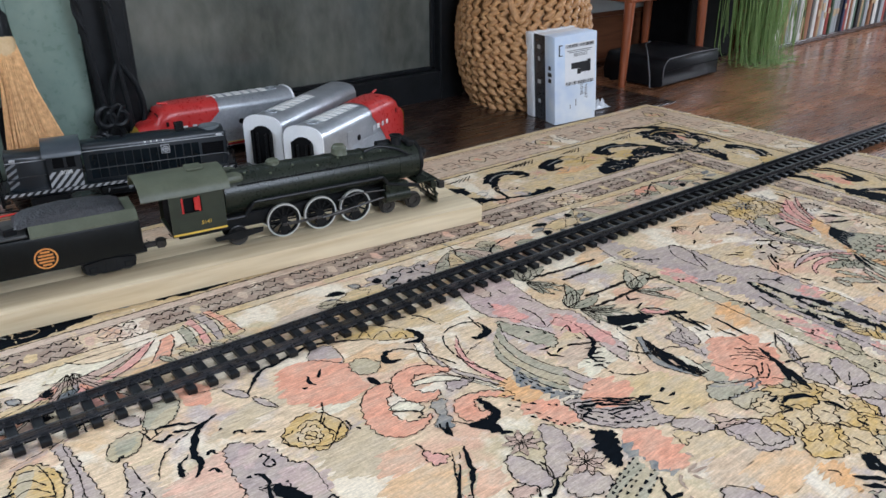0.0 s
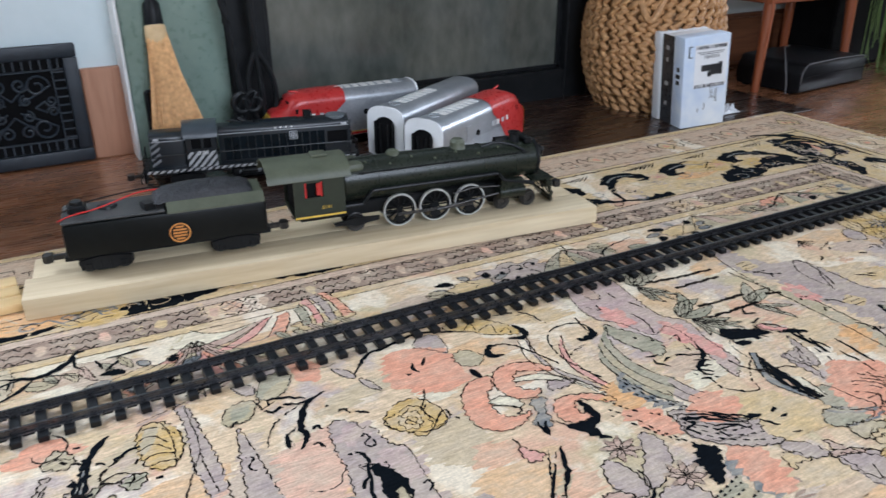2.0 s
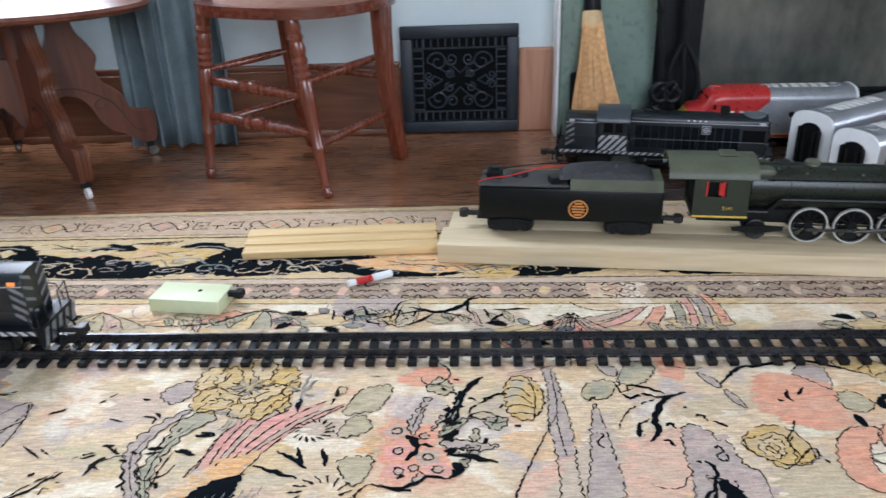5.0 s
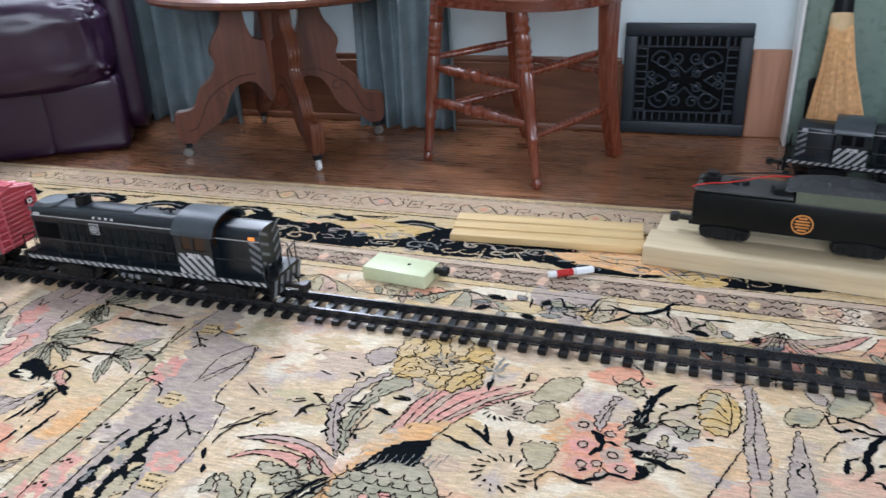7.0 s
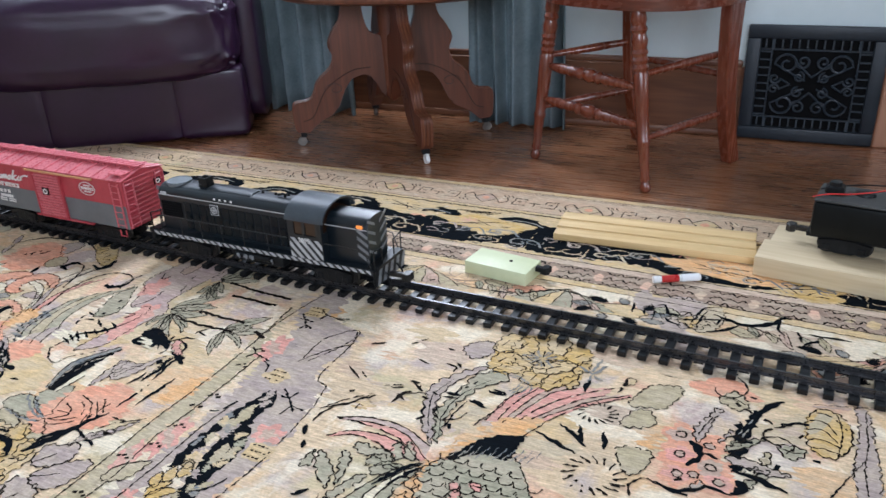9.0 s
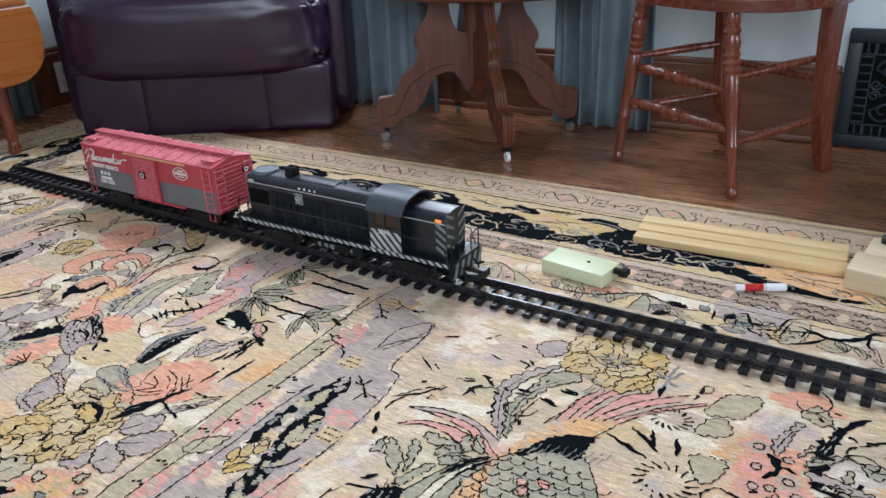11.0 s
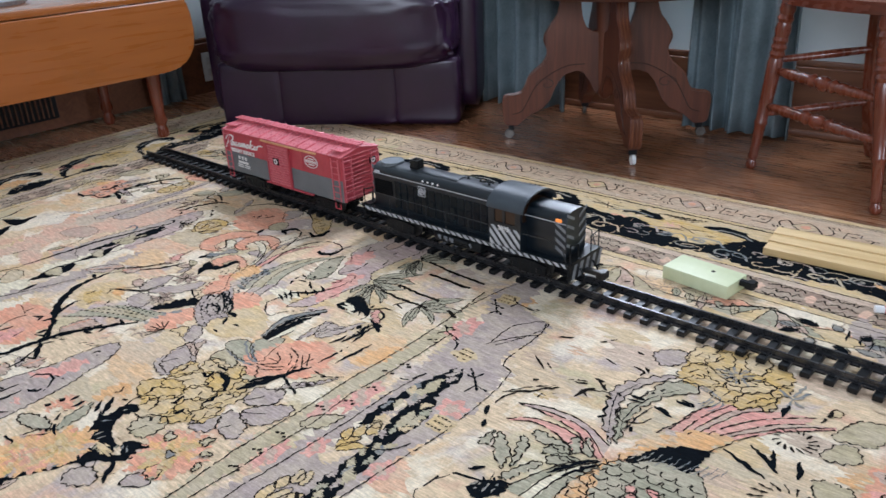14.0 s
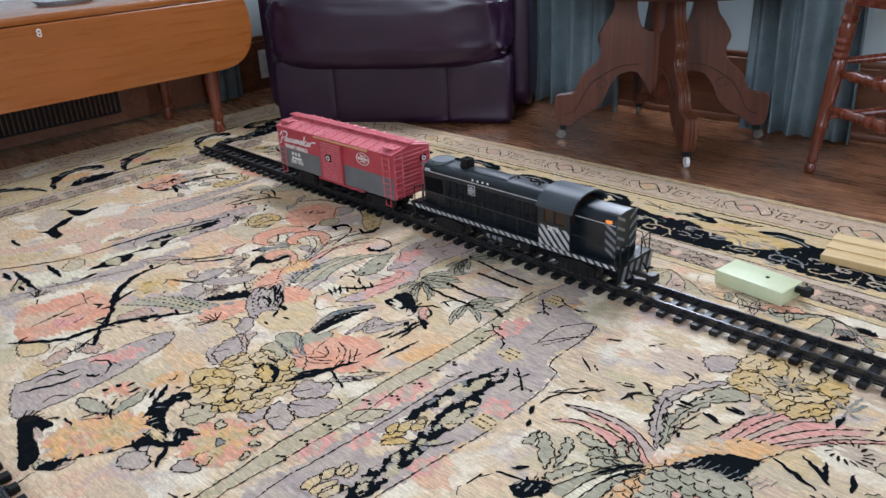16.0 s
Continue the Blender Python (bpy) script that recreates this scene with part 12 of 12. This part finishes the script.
irons = thing("fire_irons", -1.60, 0.43, 0.0045, label="black wrought-iron fireplace tools with twisted shafts and curled feet", category="fire tools")
bm = B()
pts = [(-0.04 + 0.05 * i / 30, 0.03, 0.62 - 0.5 * i / 30) for i in range(31)]
tube(bm, pts, 0.008, 8)
for ph in (0, 3.14):
    tube(bm, [(x + 0.007 * math.cos(ph + i * 0.9), y + 0.007 * math.sin(ph + i * 0.9), z) for i, (x, y, z) in enumerate(pts[:18])], 0.005, 6)
part("poker", bm, M_BLACK, irons)
bm = B()
pts = [(0.045 + 0.012 * i / 30, 0.035, 0.62 - 0.36 * i / 30) for i in range(31)]
tube(bm, pts, 0.011, 8)
for ph in (0, 3.14):
    tube(bm, [(x + 0.008 * math.cos(ph + i * 0.8), y + 0.008 * math.sin(ph + i * 0.8), z) for i, (x, y, z) in enumerate(pts[:20])], 0.006, 6)
for q, w in ((-1, 0.03), (0, 0.0), (1, 0.032)):
    tube(bm, smooth_line([(0.057, 0.035, 0.265), (0.06 + q * w, 0.03, 0.2), (0.064 + q * w * 1.15, 0.026, 0.13), (0.062 + q * w * 0.4, 0.022, 0.055), (0.05, 0.02, 0.02)], 7), 0.007, 8)
part("tongs", bm, M_BLACK, irons)
for s, x in ((-1, 0.0), (1, 0.03)):
    bm = B()
    sp = [(x + 0.03 * (1 - 0.6 * i / 16) * math.cos(1.2 + i * 0.42), 0.0, 0.135 + 0.03 * (1 - 0.6 * i / 16) * math.sin(1.2 + i * 0.42)) for i in range(17)]
    tube(bm, smooth_line([(x - 0.05 * s, 0.03, 0.03), (x - 0.03, 0.015, 0.08)], 4) + sp, 0.008, 8)
    part("curled_foot", bm, M_BLACK, irons)
bm = B()
tube(bm, smooth_line([(-0.02, 0.0, 0.1), (0.03, -0.01, 0.07), (0.07, -0.015, 0.035), (0.11, -0.02, 0.008)], 6), 0.007, 8)
tube(bm, smooth_line([(0.0, 0.02, 0.1), (-0.05, 0.0, 0.06), (-0.08, -0.02, 0.008)], 6), 0.007, 8)
tube(bm, smooth_line([(0.01, 0.03, 0.1), (0.02, 0.05, 0.05), (0.02, 0.08, 0.008)], 6), 0.007, 8)
part("stand", bm, M_BLACK, irons)

# side table by the shelf
M_TEAK = mat_wood("teak_leg", (0.2, 0.05, 0.02), (0.34, 0.1, 0.04), 0.3, 28, 2, coat=0.3)
stb = thing("side_table", 0.41, 0.36, 0, label="reddish teak side table on round tapered legs", category="table")
for sx, sy in ((-0.247, -0.12), (0.225, -0.12), (-0.2, 0.14), (0.21, 0.14)):
    bm = B()
    rod(bm, (sx, sy, 0.001), (sx * 0.93, sy * 0.93, 0.36), 0.013, 0.021, 20)
    part("leg", bm, M_TEAK, stb)
bm = B()
box(bm, (0, 0, 0.335), (0.5, 0.27, 0.07), 0.003)
part("apron", bm, M_TEAK, stb)
bm = B()
box(bm, (0, 0, 0.38), (0.6, 0.36, 0.022), 0.006, seg=2)
part("tabletop", bm, M_TEAK, stb)

M_PIPING = mat_noise("grey_piping", (0.09, 0.09, 0.095), (0.17, 0.17, 0.175), 0.5, 60)
M_SATIN = mat_noise("black_nylon", (0.005, 0.005, 0.006), (0.01, 0.01, 0.011), 0.45, 20, rough_var=0.05, spec=0.14)
dev = thing("carrying_case", 0.44, 0.272, 0, 4, label="soft black carrying case with grey piping lying on the floor", category="case")
edge_line = [(-0.198, 0.006), (-0.2, 0.04)] + [(-0.155 - 0.045 * math.cos(a), 0.062 + 0.044 * math.sin(a)) for a in np.linspace(0.1, 1.5, 9)] + [(0.0, 0.108), (0.16, 0.103), (0.186, 0.098), (0.196, 0.084), (0.198, 0.006)]
bm = B()
plate(bm, edge_line, 0.13, 0.26, 0.006)
body = part("body", bm, M_SATIN, dev, smooth=50)
bm = B()
tube(bm, [(x, -0.133, z) for x, z in edge_line[1:-2]], 0.0018, 6)
part("piping", bm, M_PIPING, dev, "thin grey piping")
bm = B()
tube(bm, [(-0.19, -0.132, 0.058), (0.0, -0.1335, 0.062), (0.194, -0.132, 0.058)], 0.0016, 6)
part("zip", bm, M_DARKIN, dev)
for s in (-1, 1):
    for q in (-1, 1):
        bm = B()
        rod(bm, (s * 0.19, q * 0.09, 0.0006), (s * 0.19, q * 0.09, 0.008), 0.012)
        part("foot", bm, M_DARKIN, dev)
bm = B()
tube(bm, smooth_line([(0.217, 0.155, 0.004), (0.219, 0.16, 0.04), (0.224, 0.172, 0.075), (0.25, 0.2, 0.104), (0.32, 0.26, 0.117), (0.42, 0.34, 0.118), (0.5, 0.38, 0.113)], 7), 0.0026, 8)
tagged(part("cable", bm, M_PIPING), "thin grey cable draped over the black carrying case", "cable")
spk = thing("loudspeaker", 0.86, 0.46, 0, label="plain black box loudspeaker behind the side table", category="loudspeaker")
bm = B()
box(bm, (0, 0, 0.15), (0.34, 0.22, 0.3), 0.006, seg=2)
part("cabinet", bm, M_DARKIN, spk)
bm = B()
box(bm, (0, -0.112, 0.15), (0.31, 0.006, 0.27), 0.002)
part("cloth_grille", bm, M_SATIN, spk)

# bookcase
case = thing("bookcase", 1.23, 0.27, 0, 2.0, label="reddish wooden bookcase with a low row of books", category="bookcase")
bm = B()
box(bm, (0.011, 0.15, 0.4), (0.022, 0.3, 0.8), 0.002)
part("side_panel", bm, M_BASE, case)
bm = B()
box(bm, (1.85, 0.15, 0.4), (0.022, 0.3, 0.8), 0.002)
part("side_panel", bm, M_BASE, case)
for z in (0.012, 0.36, 0.79):
    bm = B()
    box(bm, (0.93, 0.15, z), (1.815, 0.296, 0.02), 0.002)
    part("shelf", bm, M_HEARTHWOOD if z < 0.1 else M_BASE, case)
bm = B()
box(bm, (0.93, 0.297, 0.4), (1.815, 0.006, 0.79))
part("back_panel", bm, M_HEARTHWOOD, case)
book_rng = random.Random(21)
BOOKS = {c: mat_noise("book_" + c, tuple(v * 0.85 for v in rgb), rgb, 0.55, 30) for c, rgb in (("white", (0.68, 0.66, 0.6)), ("brown", (0.3, 0.13, 0.06)), ("navy", (0.03, 0.045, 0.1)), ("tan", (0.5, 0.36, 0.2)), ("black", (0.02, 0.02, 0.022)), ("red", (0.32, 0.05, 0.035)), ("grey", (0.34, 0.36, 0.36)), ("green", (0.08, 0.14, 0.09)))}
words = {"white": "white-spined hardback book", "brown": "brown leather-spined book", "navy": "navy-blue hardback book", "tan": "tan cloth-bound book", "black": "black-spined hardback book", "red": "dark red hardback book", "grey": "grey paperback book", "green": "dark green hardback book"}
M_PAGES = mat_noise("paper", (0.6, 0.55, 0.45), (0.7, 0.65, 0.55), 0.8, 60)
x = 0.03
order = ["brown", "white", "tan", "brown", "grey", "white", "navy", "white", "tan", "brown", "black", "white"]
k = 0
while x < 1.8:
    w, h, d = book_rng.uniform(0.018, 0.045), book_rng.uniform(0.2, 0.3), book_rng.uniform(0.15, 0.2)
    c = order[k] if k < len(order) else book_rng.choice(list(BOOKS))
    bk = thing("book", label=words[c] + " standing on the lowest shelf", category="book", group="books on the shelf")
    m = Matrix.Translation((1.23, 0.27, 0)) @ pose(0, 0, 0, 0, 0, 2.0)
    bk.matrix_basis = m @ Matrix.Translation((x + w / 2, 0.012 + book_rng.uniform(0, 0.012), 0.0225)) @ pose(0, 0, 0, 0, book_rng.uniform(-1.0, 0.4), 0)
    bm = B()
    for s in (-1, 1):
        box(bm, (s * (w / 2 - 0.0012), d / 2, h / 2), (0.0024, d, h), 0.0006)
    extrude_pts = [(-w / 2 + w * i / 6, 0.001 - 0.004 * math.sin(math.pi * i / 6)) for i in range(7)]
    prism(bm, extrude_pts + [(w / 2, 0.003), (-w / 2, 0.003)], h, None)
    part("cover", bm, BOOKS[c], bk)
    bm = B()
    box(bm, (0, d / 2 + 0.001, h / 2), (w - 0.005, d - 0.006, h - 0.006))
    part("pages", bm, M_PAGES, bk)
    if book_rng.random() < 0.6:
        bm = B()
        box(bm, (0, -0.0035, h * book_rng.uniform(0.3, 0.6)), (w * 0.7, 0.002, h * 0.12), 0.0004)
        part("spine_label", bm, BOOKS["tan" if c != "tan" else "black"], bk)
    x += w + 0.0015
    k += 1

# trailing plant that hangs from the bookcase
M_FERN = mat_noise("pale_green_strand", (0.15, 0.27, 0.07), (0.3, 0.42, 0.16), 0.5, 50)
plant = thing("trailing_plant", 1.2, 0.33, 0.802, label="trailing plant with long thread-like pale green strands hanging to the floor", category="plant")
bm = B()
lathe(bm, [(0, 0), (0.075, 0), (0.09, 0.02), (0.1, 0.14), (0.094, 0.14), (0.08, 0.02), (0, 0.015)], Matrix.Translation((0.11, 0.0, 0)), 28)
part("pot", bm, mat_noise("clay_pot", (0.3, 0.14, 0.08), (0.42, 0.2, 0.12), 0.7, 20), plant)
bm = B()
pr = random.Random(17)
for i in range(330):
    u, v = pr.gauss(0, 1), pr.gauss(0, 1)
    top = Vector((0.06 + 0.05 * u * 0.5, -0.03 + 0.03 * v * 0.5, 0.13))
    lip = Vector((-0.05 + 0.07 * u * 0.6, -0.07 + 0.05 * v, 0.12 + 0.02 * pr.random()))
    ex, ey = -0.19 + 0.075 * u, -0.125 + 0.055 * v
    drop = -0.798 + max(0.0, pr.gauss(0.0, 0.09)) if pr.random() < 0.75 else -0.8 + pr.uniform(0, 0.5)
    pts = [top, lip, Vector((-0.15 + 0.07 * u, -0.1 + 0.045 * v, -0.15)), Vector((ex + 0.02 * pr.uniform(-1, 1), ey + 0.02 * pr.uniform(-1, 1), -0.45))]
    if drop < -0.76:
        pts += [Vector((ex + 0.015 * pr.uniform(-1, 1), ey - 0.01, -0.77)), Vector((ex + pr.uniform(-0.06, 0.1), ey + pr.uniform(-0.08, 0.02), -0.7975))]
    else:
        pts += [Vector((ex, ey, drop))]
    tube(bm, smooth_line(pts, 4), 0.0014, 4)
tagged(part("strand", bm, M_FERN, plant, "thread-like pale green strands", smooth=80), kind="stuff")

# ---- on the rug ----
blk = thing("wooden_block", -2.60, -0.430, ZR, -8, label="pale green painted wooden block with a black coupler on the rug", category="block")
bm = B()
box(bm, (0, 0, 0.0125), (0.125, 0.064, 0.025), 0.0012, seg=2)
part("block", bm, M_CREAM, blk)
# A dark disc on the surface stands in for the hole's shade.
bm = B()
lathe(bm, [(0, 0.0), (0.0035, 0.0), (0.0035, 0.0008), (0, 0.0008)], Matrix.Translation((0.015, 0.004, 0.0248)), 14)
part("screw_hole", bm, M_DARKIN, blk)
bm = B()
box(bm, (0.068, 0.012, 0.018), (0.016, 0.012, 0.01), 0.002)
prism(bm, [(0, -0.008), (0.012, -0.01), (0.016, -0.003), (0.011, 0.002), (0.015, 0.008), (0.007, 0.011), (0, 0.006)], 0.013, Matrix.Translation((0.074, 0.012, 0.012)), 0.0015)
part("coupler", bm, M_STEAMBLACK, blk)
pen = thing("marker_pen", -2.301, -0.361, ZR, 27.5, label="white and red marker pen lying on the rug", category="pen")
for name, x0, x1, r, mat in (("barrel", -0.042, 0.008, 0.0062, M_WHITE), ("red_band", -0.028, 0.006, 0.0064, M_RED), ("cap", 0.008, 0.043, 0.0068, M_LABEL)):
    bm = B()
    lathe(bm, [(0, 0), (r, 0.001), (r, x1 - x0 - 0.002), (r * 0.75, x1 - x0), (0, x1 - x0)], Matrix.Translation((x0, 0, 0.007)) @ pose(0, 0, 0, 0, 90, 0), 16)
    part(name, bm, mat, pen)
track("railway_track", Matrix.Translation((-3.1, -1.53, TRACK_Z)) @ pose(0, 0, 0, 0, 0, -0.6), 1.9, "short black toy railway track laid across the near rug")
